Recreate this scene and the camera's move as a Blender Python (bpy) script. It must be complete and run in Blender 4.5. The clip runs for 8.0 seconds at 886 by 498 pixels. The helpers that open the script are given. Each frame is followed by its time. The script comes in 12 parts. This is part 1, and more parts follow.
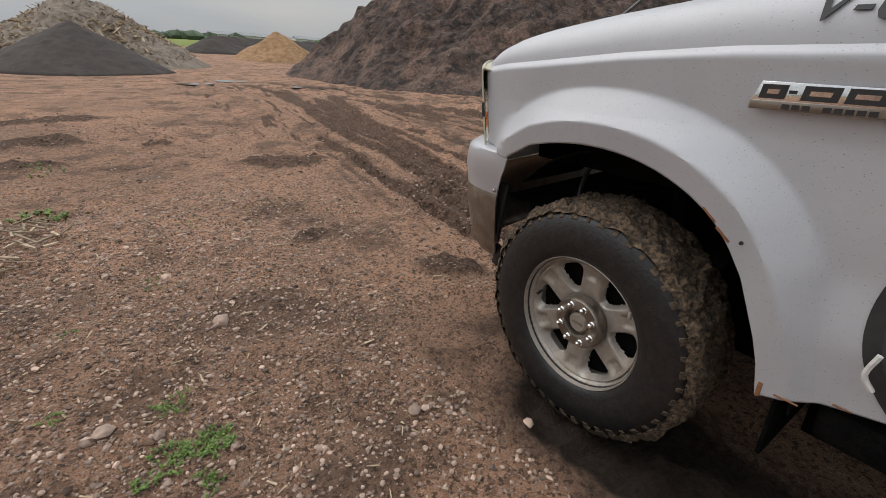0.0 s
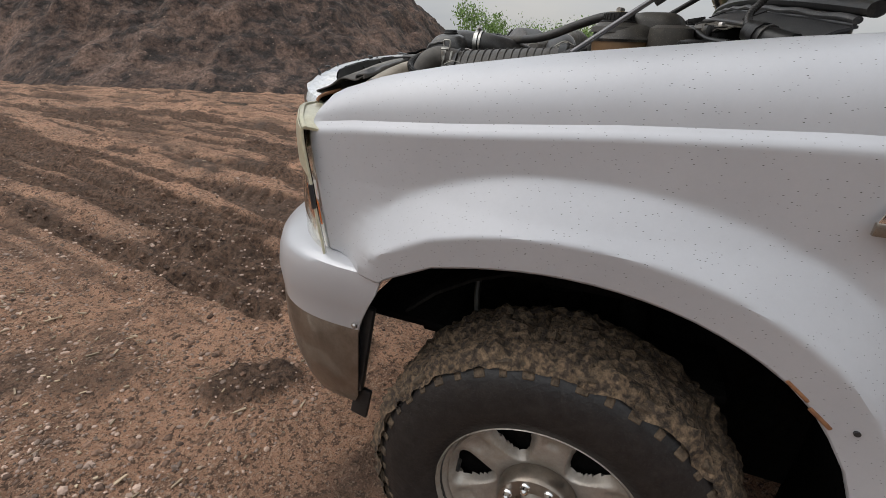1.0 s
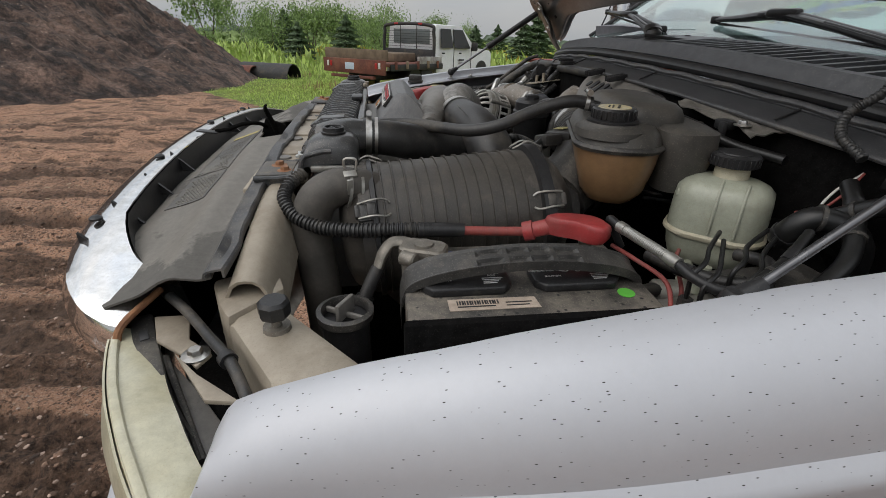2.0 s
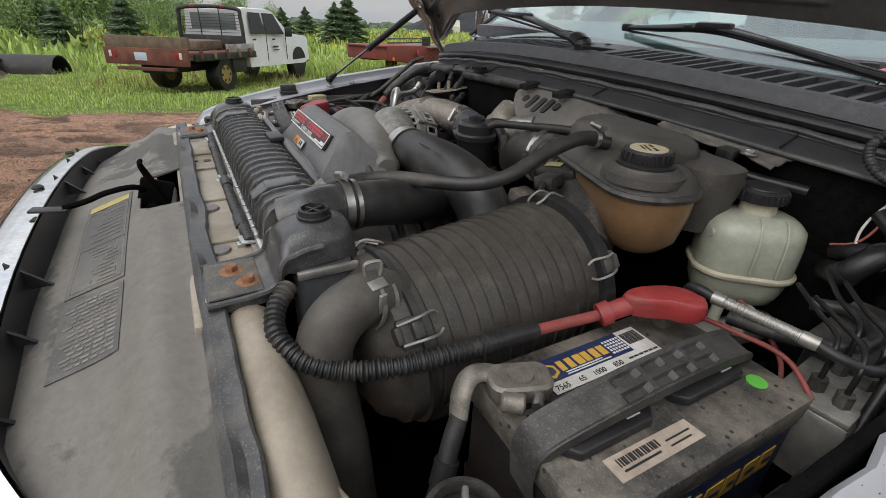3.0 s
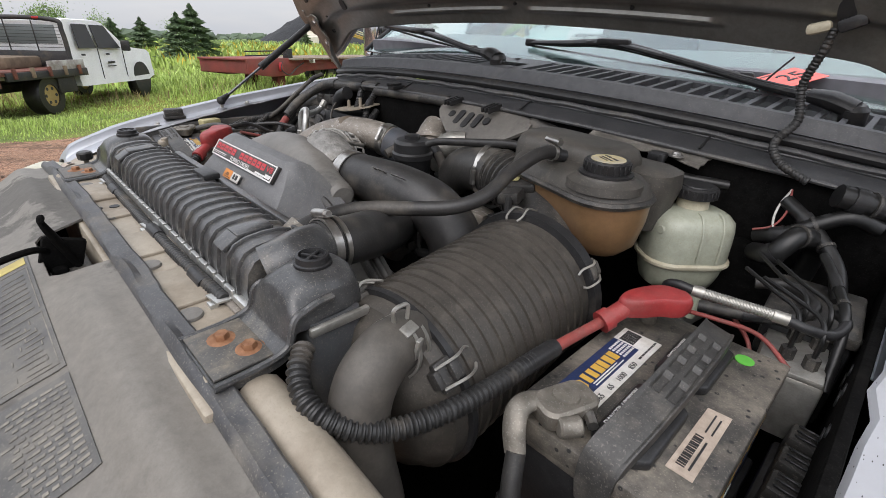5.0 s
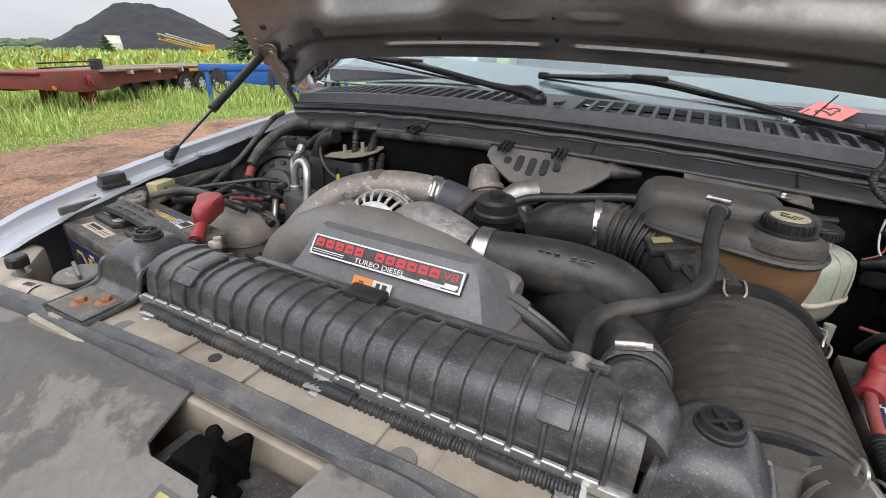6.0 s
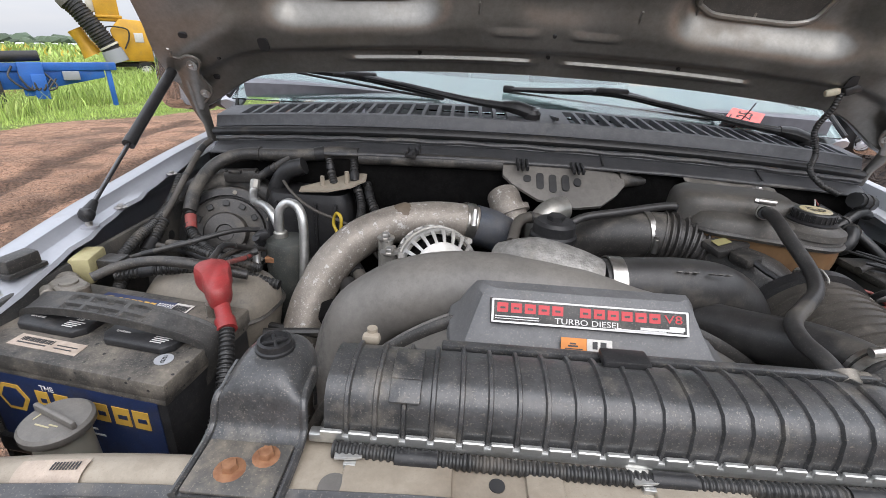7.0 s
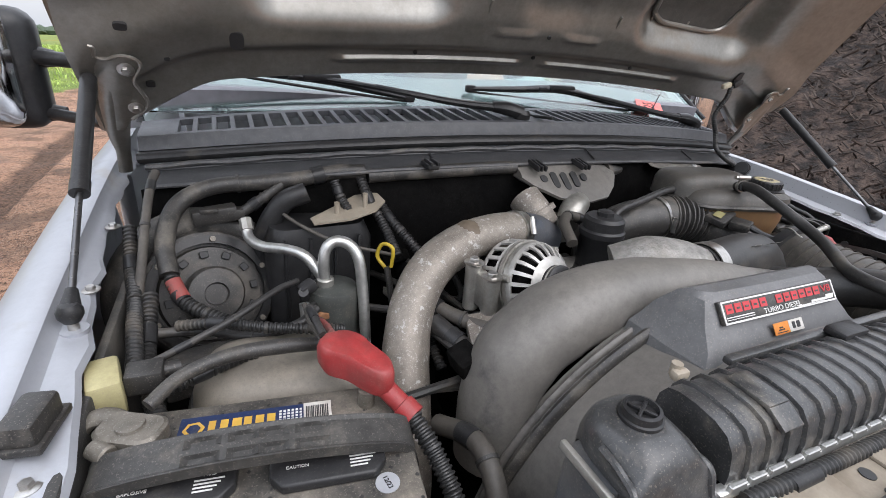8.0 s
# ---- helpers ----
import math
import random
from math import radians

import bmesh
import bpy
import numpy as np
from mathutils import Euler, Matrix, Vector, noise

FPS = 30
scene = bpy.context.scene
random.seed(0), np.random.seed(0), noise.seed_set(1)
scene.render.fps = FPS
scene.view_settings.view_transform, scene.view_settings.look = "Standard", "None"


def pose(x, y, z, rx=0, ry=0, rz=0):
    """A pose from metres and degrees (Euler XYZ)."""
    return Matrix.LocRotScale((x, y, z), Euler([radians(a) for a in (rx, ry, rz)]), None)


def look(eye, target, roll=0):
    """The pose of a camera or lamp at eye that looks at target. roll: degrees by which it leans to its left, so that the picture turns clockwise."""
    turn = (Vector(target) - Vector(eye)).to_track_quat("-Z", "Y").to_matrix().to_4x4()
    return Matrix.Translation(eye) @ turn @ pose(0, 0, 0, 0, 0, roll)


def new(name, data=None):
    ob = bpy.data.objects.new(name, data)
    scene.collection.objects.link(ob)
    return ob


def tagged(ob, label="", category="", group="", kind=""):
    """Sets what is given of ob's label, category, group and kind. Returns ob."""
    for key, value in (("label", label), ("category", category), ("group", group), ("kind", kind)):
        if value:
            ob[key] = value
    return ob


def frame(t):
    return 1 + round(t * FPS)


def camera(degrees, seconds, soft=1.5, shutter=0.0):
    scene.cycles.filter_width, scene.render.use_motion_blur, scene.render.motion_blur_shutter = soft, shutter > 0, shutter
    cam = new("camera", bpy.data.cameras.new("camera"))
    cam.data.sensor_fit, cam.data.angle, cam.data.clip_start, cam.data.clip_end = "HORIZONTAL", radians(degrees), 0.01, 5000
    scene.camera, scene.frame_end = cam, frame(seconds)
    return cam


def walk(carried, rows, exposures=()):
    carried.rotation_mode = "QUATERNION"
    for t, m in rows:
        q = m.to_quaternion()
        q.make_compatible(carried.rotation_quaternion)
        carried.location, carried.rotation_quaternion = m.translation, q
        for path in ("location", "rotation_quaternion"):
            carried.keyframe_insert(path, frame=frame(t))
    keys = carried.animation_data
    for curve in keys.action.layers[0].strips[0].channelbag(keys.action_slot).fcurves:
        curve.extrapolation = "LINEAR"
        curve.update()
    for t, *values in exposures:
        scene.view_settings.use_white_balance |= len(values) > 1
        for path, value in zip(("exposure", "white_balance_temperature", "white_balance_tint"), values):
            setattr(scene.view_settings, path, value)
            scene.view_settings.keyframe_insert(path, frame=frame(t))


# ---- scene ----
LENS = 87.1
cam = camera(LENS, 8.0, 0.5)
# the pickup stands a little tilted on the soft ground: its own frame, in the world
TRUCK = pose(0, 0, 0.03, -1.05, -2.33, 0)
PATH = [
    (0.0, (-2.123, -0.814, 1.268), (-1.038, 0.664, 0.469), 0.2),
    (0.5, (-1.909, -0.399, 1.278), (-0.434, 0.677, 0.461), 2.1),
    (0.7, (-1.822, -0.255, 1.334), (-0.260, 0.655, 0.480), 1.5),
    (1.0, (-1.703, -0.045, 1.369), (-0.01, 0.61, 0.531), 2.1),
    (1.2, (-1.626, 0.069, 1.418), (0.134, 0.508, 0.582), 2.4),
    (1.5, (-1.453, 0.202, 1.449), (0.34, 0.411, 0.587), 1.7),
    (1.7, (-1.312, 0.314, 1.475), (0.505, 0.298, 0.637), 1.8),
    (2.0, (-1.16, 0.394, 1.547), (0.614, 0.151, 0.655), 1.5),
    (2.2, (-1.075, 0.454, 1.536), (0.655, 0.013, 0.635), 1.5),
    (3.3, (-0.838, 0.592, 1.605), (0.678, -0.320, 0.674), 2.3),
    (3.5, (-0.829, 0.589, 1.603), (0.679, -0.340, 0.676), 2.2),
    (4.0, (-0.816, 0.590, 1.597), (0.665, -0.388, 0.677), 2.2),
    (4.2, (-0.813, 0.594, 1.592), (0.649, -0.429, 0.688), 2.2),
    (5.3, (-0.679, 0.729, 1.609), (0.481, -0.646, 0.736), 2.2),
    (5.5, (-0.57, 0.759, 1.615), (0.505, -0.689, 0.749), 2.1),
    (6.0, (-0.279, 0.834, 1.655), (0.523, -0.79, 0.808), 2.3),
    (6.5, (-0.056, 0.924, 1.683), (0.404, -0.837, 0.854), 3.0),
    (7.0, (0.198, 0.863, 1.67), (0.25, -0.96, 0.849), 3.6),
    (7.5, (0.443, 0.781, 1.657), (0.08, -1.008, 0.841), 4.2),
    (8.0, (0.683, 0.686, 1.655), (-0.109, -0.968, 0.857), 4.7),
]
walk(cam, [(t, TRUCK @ look(eye, target, roll)) for t, eye, target, roll in PATH],
     exposures=[(0.0, 0.0, 6500, 10), (1.0, 0.05, 6500, 10), (2.0, -0.06, 6450, 10), (3.5, 0.33, 6400, 11), (5.5, 0.62, 6280, 13), (8.0, 0.84, 6150, 13)])

# ---- light: an overcast day ----
SKY, SUN_EL, SUN_AZ = 0.54, 50.0, 335.0
world = bpy.data.worlds.new("overcast")
scene.world = world
world.use_nodes = True
wn, wl = world.node_tree.nodes, world.node_tree.links
wn.clear()
sky = wn.new("ShaderNodeTexSky")
sky.sky_type, sky.sun_disc = "NISHITA", False
sky.sun_elevation, sky.sun_rotation = radians(SUN_EL), radians(SUN_AZ)
sky.dust_density = 4.0
coord = wn.new("ShaderNodeTexCoord")
stretch = wn.new("ShaderNodeMapping")
stretch.inputs["Scale"].default_value = (1.0, 1.0, 5.0)
cloud = wn.new("ShaderNodeTexNoise")
cloud.inputs["Scale"].default_value, cloud.inputs["Detail"].default_value = 2.2, 5.0
ramp = wn.new("ShaderNodeValToRGB")
ramp.color_ramp.elements[0].position, ramp.color_ramp.elements[1].position = 0.3, 0.7
ramp.color_ramp.elements[0].color = (0.74, 0.80, 0.87, 1)
ramp.color_ramp.elements[1].color = (1.0, 0.985, 0.955, 1)
dim = wn.new("ShaderNodeVectorMath")
dim.operation = "SCALE"
dim.inputs["Scale"].default_value = 0.10
blend = wn.new("ShaderNodeMix")
blend.data_type = "RGBA"
blend.inputs["Factor"].default_value = 0.85
back = wn.new("ShaderNodeBackground")
back.inputs["Strength"].default_value = SKY
wout = wn.new("ShaderNodeOutputWorld")
wl.new(coord.outputs["Generated"], stretch.inputs["Vector"])
wl.new(stretch.outputs["Vector"], cloud.inputs["Vector"])
wl.new(cloud.outputs["Fac"], ramp.inputs["Fac"])
wl.new(sky.outputs["Color"], dim.inputs[0])
wl.new(dim.outputs["Vector"], blend.inputs["A"])
wl.new(ramp.outputs["Color"], blend.inputs["B"])
split = wn.new("ShaderNodeSeparateXYZ")
wl.new(coord.outputs["Generated"], split.inputs["Vector"])
zen = wn.new("ShaderNodeMapRange")  # an overcast sky is about three times brighter overhead than at the horizon
zen.inputs["From Min"].default_value, zen.inputs["From Max"].default_value = 0.0, 1.0
zen.inputs["To Min"].default_value, zen.inputs["To Max"].default_value = 1.0, 3.0
wl.new(split.outputs["Z"], zen.inputs["Value"])
lift = wn.new("ShaderNodeVectorMath")
lift.operation = "SCALE"
wl.new(blend.outputs["Result"], lift.inputs[0])
wl.new(zen.outputs["Result"], lift.inputs["Scale"])
wl.new(lift.outputs["Vector"], back.inputs["Color"])
wl.new(back.outputs["Background"], wout.inputs["Surface"])
sun_data = bpy.data.lights.new("sun", "SUN")
sun_data.energy, sun_data.angle, sun_data.color = 1.1, radians(60), (1.0, 0.955, 0.90)
sun = new("sun", sun_data)
sun.matrix_world = look((0, 0, 30), (0, 0, 0)) if SUN_EL > 89 else look(
    (30 * math.cos(radians(SUN_EL)) * math.sin(radians(SUN_AZ)), 30 * math.cos(radians(SUN_EL)) * math.cos(radians(SUN_AZ)), 30 * math.sin(radians(SUN_EL))), (0, 0, 0))


# ---- materials ----
def surf(name, col, rough=0.5, metal=0.0, col2=None, scale=30.0, mix=0.35, dust=None, dust_amt=0.0, dust_scale=6.0, bump=0.0, bump_scale=200.0,
         coat=0.0, rough_var=0.1, spots=None, spot_scale=90.0, spot_size=0.05, spot_stretch=None, per_object=0.0, per_island=0.0, trans=0.0, lo=0.35, hi=0.65, spec=0.5, grain=0.12, grain_scale=65.0, edge=1.0, speck=0.38):
    """A node material: two colours mixed by fine noise, a layer of dust or wear in patches, small spots, fine relief."""
    m = bpy.data.materials.new(name)
    m.use_nodes = True
    n, l = m.node_tree.nodes, m.node_tree.links
    b = n["Principled BSDF"]
    tc = n.new("ShaderNodeTexCoord")
    fine = n.new("ShaderNodeTexNoise")
    fine.inputs["Scale"].default_value, fine.inputs["Detail"].default_value = scale, 6.0
    l.new(tc.outputs["Object"], fine.inputs["Vector"])
    r1 = n.new("ShaderNodeMapRange")
    r1.inputs["From Min"].default_value, r1.inputs["From Max"].default_value = lo, hi
    r1.inputs["To Max"].default_value = mix * 2 if col2 is None else 1.0
    l.new(fine.outputs["Fac"], r1.inputs["Value"])
    mx = n.new("ShaderNodeMix")
    mx.data_type = "RGBA"
    dark = col2 if col2 is not None else tuple(c * 0.7 for c in col)
    mx.inputs["A"].default_value, mx.inputs["B"].default_value = (*col, 1), (*dark, 1)
    l.new(r1.outputs["Result"], mx.inputs["Factor"])
    out = mx.outputs["Result"]
    rough_out = None
    if dust is not None:
        patch = n.new("ShaderNodeTexNoise")
        patch.inputs["Scale"].default_value, patch.inputs["Detail"].default_value, patch.inputs["Roughness"].default_value = dust_scale, 8.0, 0.65
        l.new(tc.outputs["Object"], patch.inputs["Vector"])
        r2 = n.new("ShaderNodeMapRange")
        r2.inputs["From Min"].default_value, r2.inputs["From Max"].default_value = 0.72 - dust_amt * 0.55, 0.72 - dust_amt * 0.55 + (0.23 + dust_amt * 0.10) * edge
        l.new(patch.outputs["Fac"], r2.inputs["Value"])
        mx2 = n.new("ShaderNodeMix")
        mx2.data_type = "RGBA"
        mx2.inputs["B"].default_value = (*dust, 1)
        l.new(out, mx2.inputs["A"])
        l.new(r2.outputs["Result"], mx2.inputs["Factor"])
        out = mx2.outputs["Result"]
        rr = n.new("ShaderNodeMapRange")
        rr.inputs["To Min"].default_value, rr.inputs["To Max"].default_value = rough, max(rough, 0.85)
        l.new(r2.outputs["Result"], rr.inputs["Value"])
        rough_out = rr.outputs["Result"]
        if metal:
            mm = n.new("ShaderNodeMapRange")
            mm.inputs["To Min"].default_value, mm.inputs["To Max"].default_value = metal, 0.0
            l.new(r2.outputs["Result"], mm.inputs["Value"])
            l.new(mm.outputs["Result"], b.inputs["Metallic"])
    if spots is not None:
        v = n.new("ShaderNodeTexVoronoi")
        v.inputs["Scale"].default_value = spot_scale
        if spot_stretch:
            mp = n.new("ShaderNodeMapping")
            mp.inputs["Rotation"].default_value, mp.inputs["Scale"].default_value = (0.9, 0.5, 0.3), spot_stretch
            l.new(tc.outputs["Object"], mp.inputs["Vector"])
            l.new(mp.outputs["Vector"], v.inputs["Vector"])
        else:
            l.new(tc.outputs["Object"], v.inputs["Vector"])
        r3 = n.new("ShaderNodeMapRange")
        r3.inputs["From Min"].default_value, r3.inputs["From Max"].default_value = spot_size, spot_size * 0.6
        l.new(v.outputs["Distance"], r3.inputs["Value"])
        mx3 = n.new("ShaderNodeMix")
        mx3.data_type = "RGBA"
        mx3.inputs["B"].default_value = (*spots, 1)
        l.new(out, mx3.inputs["A"])
        l.new(r3.outputs["Result"], mx3.inputs["Factor"])
        out = mx3.outputs["Result"]
    if grain and dust is not None:
        gn = n.new("ShaderNodeTexNoise")
        gn.inputs["Scale"].default_value, gn.inputs["Detail"].default_value, gn.inputs["Roughness"].default_value = grain_scale, 9.0, 0.80
        l.new(tc.outputs["Object"], gn.inputs["Vector"])
        gr = n.new("ShaderNodeMapRange")
        gr.inputs["From Min"].default_value, gr.inputs["From Max"].default_value = 0.36, 0.64
        gr.inputs["To Min"].default_value, gr.inputs["To Max"].default_value = 1 - grain, 1 + grain
        l.new(gn.outputs["Fac"], gr.inputs["Value"])
        gh = n.new("ShaderNodeHueSaturation")
        l.new(gr.outputs["Result"], gh.inputs["Value"])
        l.new(out, gh.inputs["Color"])
        out = gh.outputs["Color"]
    if speck and dust is not None:
        # crumbs of dry dust, thick in some places and thin in others
        sn = n.new("ShaderNodeTexNoise")
        sn.inputs["Scale"].default_value, sn.inputs["Detail"].default_value = 480.0, 4.0
        l.new(tc.outputs["Object"], sn.inputs["Vector"])
        sr = n.new("ShaderNodeMapRange")
        sr.inputs["From Min"].default_value, sr.inputs["From Max"].default_value, sr.inputs["To Max"].default_value = 0.59, 0.66, speck
        l.new(sn.outputs["Fac"], sr.inputs["Value"])
        sm = n.new("ShaderNodeMix")
        sm.data_type = "RGBA"
        sm.inputs["B"].default_value = (*(min(1.0, c * 1.25 + 0.01) for c in dust), 1)
        l.new(sr.outputs["Result"], sm.inputs["Factor"])
        l.new(out, sm.inputs["A"])
        out = sm.outputs["Result"]
    for amount, node, socket in ((per_object, "ShaderNodeObjectInfo", "Random"), (per_island, "ShaderNodeNewGeometry", "Random Per Island")):
        if amount:
            info = n.new(node)
            r4 = n.new("ShaderNodeMapRange")
            r4.inputs["To Min"].default_value, r4.inputs["To Max"].default_value = 1 - amount, 1 + amount
            l.new(info.outputs[socket], r4.inputs["Value"])
            hsv = n.new("ShaderNodeHueSaturation")
            l.new(r4.outputs["Result"], hsv.inputs["Value"])
            l.new(out, hsv.inputs["Color"])
            out = hsv.outputs["Color"]
    l.new(out, b.inputs["Base Color"])
    if rough_out is None:
        r5 = n.new("ShaderNodeMapRange")
        r5.inputs["To Min"].default_value, r5.inputs["To Max"].default_value = max(0.02, rough - rough_var), min(1.0, rough + rough_var)
        l.new(fine.outputs["Fac"], r5.inputs["Value"])
        rough_out = r5.outputs["Result"]
    l.new(rough_out, b.inputs["Roughness"])
    if not (metal and dust is not None):
        b.inputs["Metallic"].default_value = metal
    b.inputs["Coat Weight"].default_value = coat
    b.inputs["Coat Roughness"].default_value = 0.12
    b.inputs["Transmission Weight"].default_value = trans
    b.inputs["Specular IOR Level"].default_value = spec
    if bump:
        bn = n.new("ShaderNodeTexNoise")
        bn.inputs["Scale"].default_value, bn.inputs["Detail"].default_value = bump_scale, 5.0
        l.new(tc.outputs["Object"], bn.inputs["Vector"])
        bp = n.new("ShaderNodeBump")
        bp.inputs["Strength"].default_value, bp.inputs["Distance"].default_value = bump, 0.6 / bump_scale
        l.new(bn.outputs["Fac"], bp.inputs["Height"])
        l.new(bp.outputs["Normal"], b.inputs["Normal"])
    return m


PAINT = surf("silver_paint", (0.51, 0.52, 0.55), 0.52, 0.25, (0.47, 0.48, 0.51), 4.0, dust=(0.42, 0.40, 0.37), dust_amt=0.16, dust_scale=3.0, coat=0.16, spots=(0.05, 0.046, 0.042), spot_scale=250.0, spot_size=0.125, spot_stretch=(0.9, 0.30, 0.9), grain=0.02, speck=0.12)
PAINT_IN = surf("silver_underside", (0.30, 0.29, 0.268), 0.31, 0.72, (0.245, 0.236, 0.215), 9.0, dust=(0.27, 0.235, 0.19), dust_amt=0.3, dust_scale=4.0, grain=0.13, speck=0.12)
PAINT_DOOR = surf("silver_paint_clean", (0.50, 0.51, 0.54), 0.36, 0.32, (0.47, 0.48, 0.51), 4.0, coat=0.30)
CHROME = surf("chrome", (0.82, 0.82, 0.82), 0.10, 1.0, (0.75, 0.75, 0.74), 40.0, dust=(0.30, 0.26, 0.21), dust_amt=0.18, dust_scale=14.0, speck=0.12)
CHROME_DIRTY = surf("dull_bumper_metal", (0.30, 0.27, 0.235), 0.28, 0.85, (0.23, 0.20, 0.17), 20.0, dust=(0.17, 0.125, 0.085), dust_amt=0.42, dust_scale=9.0, bump=0.1)
BLACK = surf("black_plastic", (0.025, 0.025, 0.026), 0.36, 0.0, (0.018, 0.018, 0.019), 60.0, dust=(0.11, 0.097, 0.08), dust_amt=0.24, dust_scale=12.0, bump=0.08, grain=0.2, spec=0.35, speck=0.16)
BLACK_DUSTY = surf("dusty_black_plastic", (0.038, 0.036, 0.034), 0.44, 0.0, (0.024, 0.023, 0.022), 30.0, dust=(0.165, 0.148, 0.124), dust_amt=0.42, dust_scale=14.0, bump=0.12, bump_scale=160.0, grain=0.2)
GREY_DUSTY = surf("dust_coated_grey_plastic", (0.172, 0.160, 0.143), 0.46, 0.0, (0.122, 0.115, 0.105), 6.0, dust=(0.072, 0.070, 0.067), dust_amt=0.26, dust_scale=8.0, bump=0.06, bump_scale=160.0, grain=0.16, edge=0.4)
SIGN_GREY = surf("grey_moulded_plastic", (0.128, 0.128, 0.130), 0.46, 0.0, (0.100, 0.101, 0.104), 12.0, dust=(0.215, 0.200, 0.176), dust_amt=0.34, dust_scale=7.0, bump=0.05, grain=0.14)
PAINT_FLANGE = surf("silver_paint_dusty", (0.40, 0.415, 0.45), 0.42, 0.35, (0.36, 0.37, 0.40), 5.0, dust=(0.33, 0.315, 0.29), dust_amt=0.28, dust_scale=9.0, coat=0.2, grain=0.04, speck=0.12)
FILTER = surf("dusty_filter_plastic", (0.060, 0.053, 0.045), 0.46, 0.0, (0.040, 0.036, 0.031), 9.0, dust=(0.105, 0.092, 0.076), dust_amt=0.34, dust_scale=45.0, bump=0.12, grain=0.22, spots=(0.02, 0.02, 0.02), spot_scale=120.0, spot_size=0.10)
SHIELD = surf("dusty_shield_plastic", (0.175, 0.160, 0.138), 0.56, 0.0, (0.150, 0.138, 0.120), 9.0, dust=(0.098, 0.092, 0.083), dust_amt=0.36, dust_scale=3.8, bump=0.08, grain=0.16, edge=0.12)
VAC_TAN = surf("tan_dusty_plastic", (0.21, 0.185, 0.15), 0.55, 0.0, (0.165, 0.148, 0.124), 10.0, dust=(0.085, 0.080, 0.072), dust_amt=0.30, dust_scale=12.0, bump=0.06, grain=0.16, edge=0.4)
RUBBER = surf("rubber_hose", (0.032, 0.031, 0.030), 0.42, 0.0, (0.022, 0.021, 0.021), 40.0, dust=(0.125, 0.110, 0.090), dust_amt=0.34, dust_scale=12.0, bump=0.08, grain=0.2, speck=0.16)
RUBBER_GREY = surf("dusty_grey_rubber_hose", (0.084, 0.075, 0.064), 0.55, 0.0, (0.058, 0.052, 0.045), 30.0, dust=(0.036, 0.034, 0.032), dust_amt=0.3, dust_scale=10.0, bump=0.08, grain=0.2)
# darker copy of the rubber, with the left rear corner's shade in it
RUBBER_SHADED = surf("shaded_black_rubber", (0.012, 0.012, 0.012), 0.38, 0.0, (0.008, 0.008, 0.008), 40.0, dust=(0.050, 0.044, 0.036), dust_amt=0.24, dust_scale=12.0, bump=0.08, grain=0.3, speck=0.1)
LOOM = surf("corrugated_loom", (0.026, 0.026, 0.026), 0.42, 0.0, (0.018, 0.018, 0.018), 60.0, dust=(0.13, 0.112, 0.09), dust_amt=0.36, dust_scale=12.0, grain=0.14, speck=0.16)
SEAL = surf("rubber_seal", (0.072, 0.073, 0.076), 0.5, 0.0, (0.048, 0.048, 0.051), 25.0, dust=(0.20, 0.18, 0.15), dust_amt=0.34, dust_scale=9.0, bump=0.15, grain=0.14)
TAN = surf("dusty_painted_steel", (0.36, 0.315, 0.25), 0.5, 0.15, (0.29, 0.25, 0.195), 12.0, dust=(0.19, 0.155, 0.115), dust_amt=0.42, dust_scale=9.0, bump=0.08, grain=0.09)
# Near-black: the depth of shade in bay and wheel wells sits in this colour.
SHADE_BLACK = surf("shade_black_metal", (0.006, 0.0058, 0.0056), 0.9, 0.0, (0.004, 0.004, 0.004), 12.0, dust=(0.018, 0.0155, 0.013), dust_amt=0.22, dust_scale=8.0, bump=0.2, bump_scale=60.0, grain=0.48, spec=0.05, speck=0.25)
ALU = surf("oxidised_aluminium", (0.44, 0.43, 0.40), 0.42, 0.75, (0.33, 0.32, 0.29), 45.0, dust=(0.26, 0.235, 0.20), dust_amt=0.4, dust_scale=14.0, bump=0.15)
ALU_BRIGHT = surf("bare_aluminium", (0.62, 0.62, 0.60), 0.35, 0.85, (0.5, 0.5, 0.48), 60.0, dust=(0.32, 0.29, 0.25), dust_amt=0.25, dust_scale=20.0, bump=0.08, speck=0.12)
PIPE = surf("flaking_painted_pipe", (0.265, 0.236, 0.202), 0.5, 0.35, (0.185, 0.162, 0.138), 10.0, dust=(0.42, 0.405, 0.38), dust_amt=0.26, dust_scale=95.0, bump=0.15, grain=0.2, edge=0.22)
PIPE_STAIN = surf("oily_stain", (0.10, 0.075, 0.05), 0.7, 0.0, (0.14, 0.11, 0.08), 60.0)
STEEL = surf("steel_clamp", (0.55, 0.54, 0.52), 0.3, 0.95, (0.4, 0.38, 0.35), 80.0, dust=(0.25, 0.22, 0.18), dust_amt=0.25, dust_scale=30.0, speck=0.12)
RUST = surf("rusty_steel", (0.20, 0.085, 0.04), 0.75, 0.2, (0.34, 0.17, 0.08), 45.0, dust=(0.13, 0.06, 0.035), dust_amt=0.5, dust_scale=25.0, bump=0.4, bump_scale=120.0)
BOLT = surf("rusted_bolt", (0.33, 0.17, 0.09), 0.6, 0.45, (0.22, 0.10, 0.05), 90.0, bump=0.2)
RED = surf("red_rubber_boot", (0.34, 0.036, 0.036), 0.45, 0.0, (0.25, 0.03, 0.03), 40.0, dust=(0.22, 0.085, 0.07), dust_amt=0.42, dust_scale=14.0, bump=0.1)
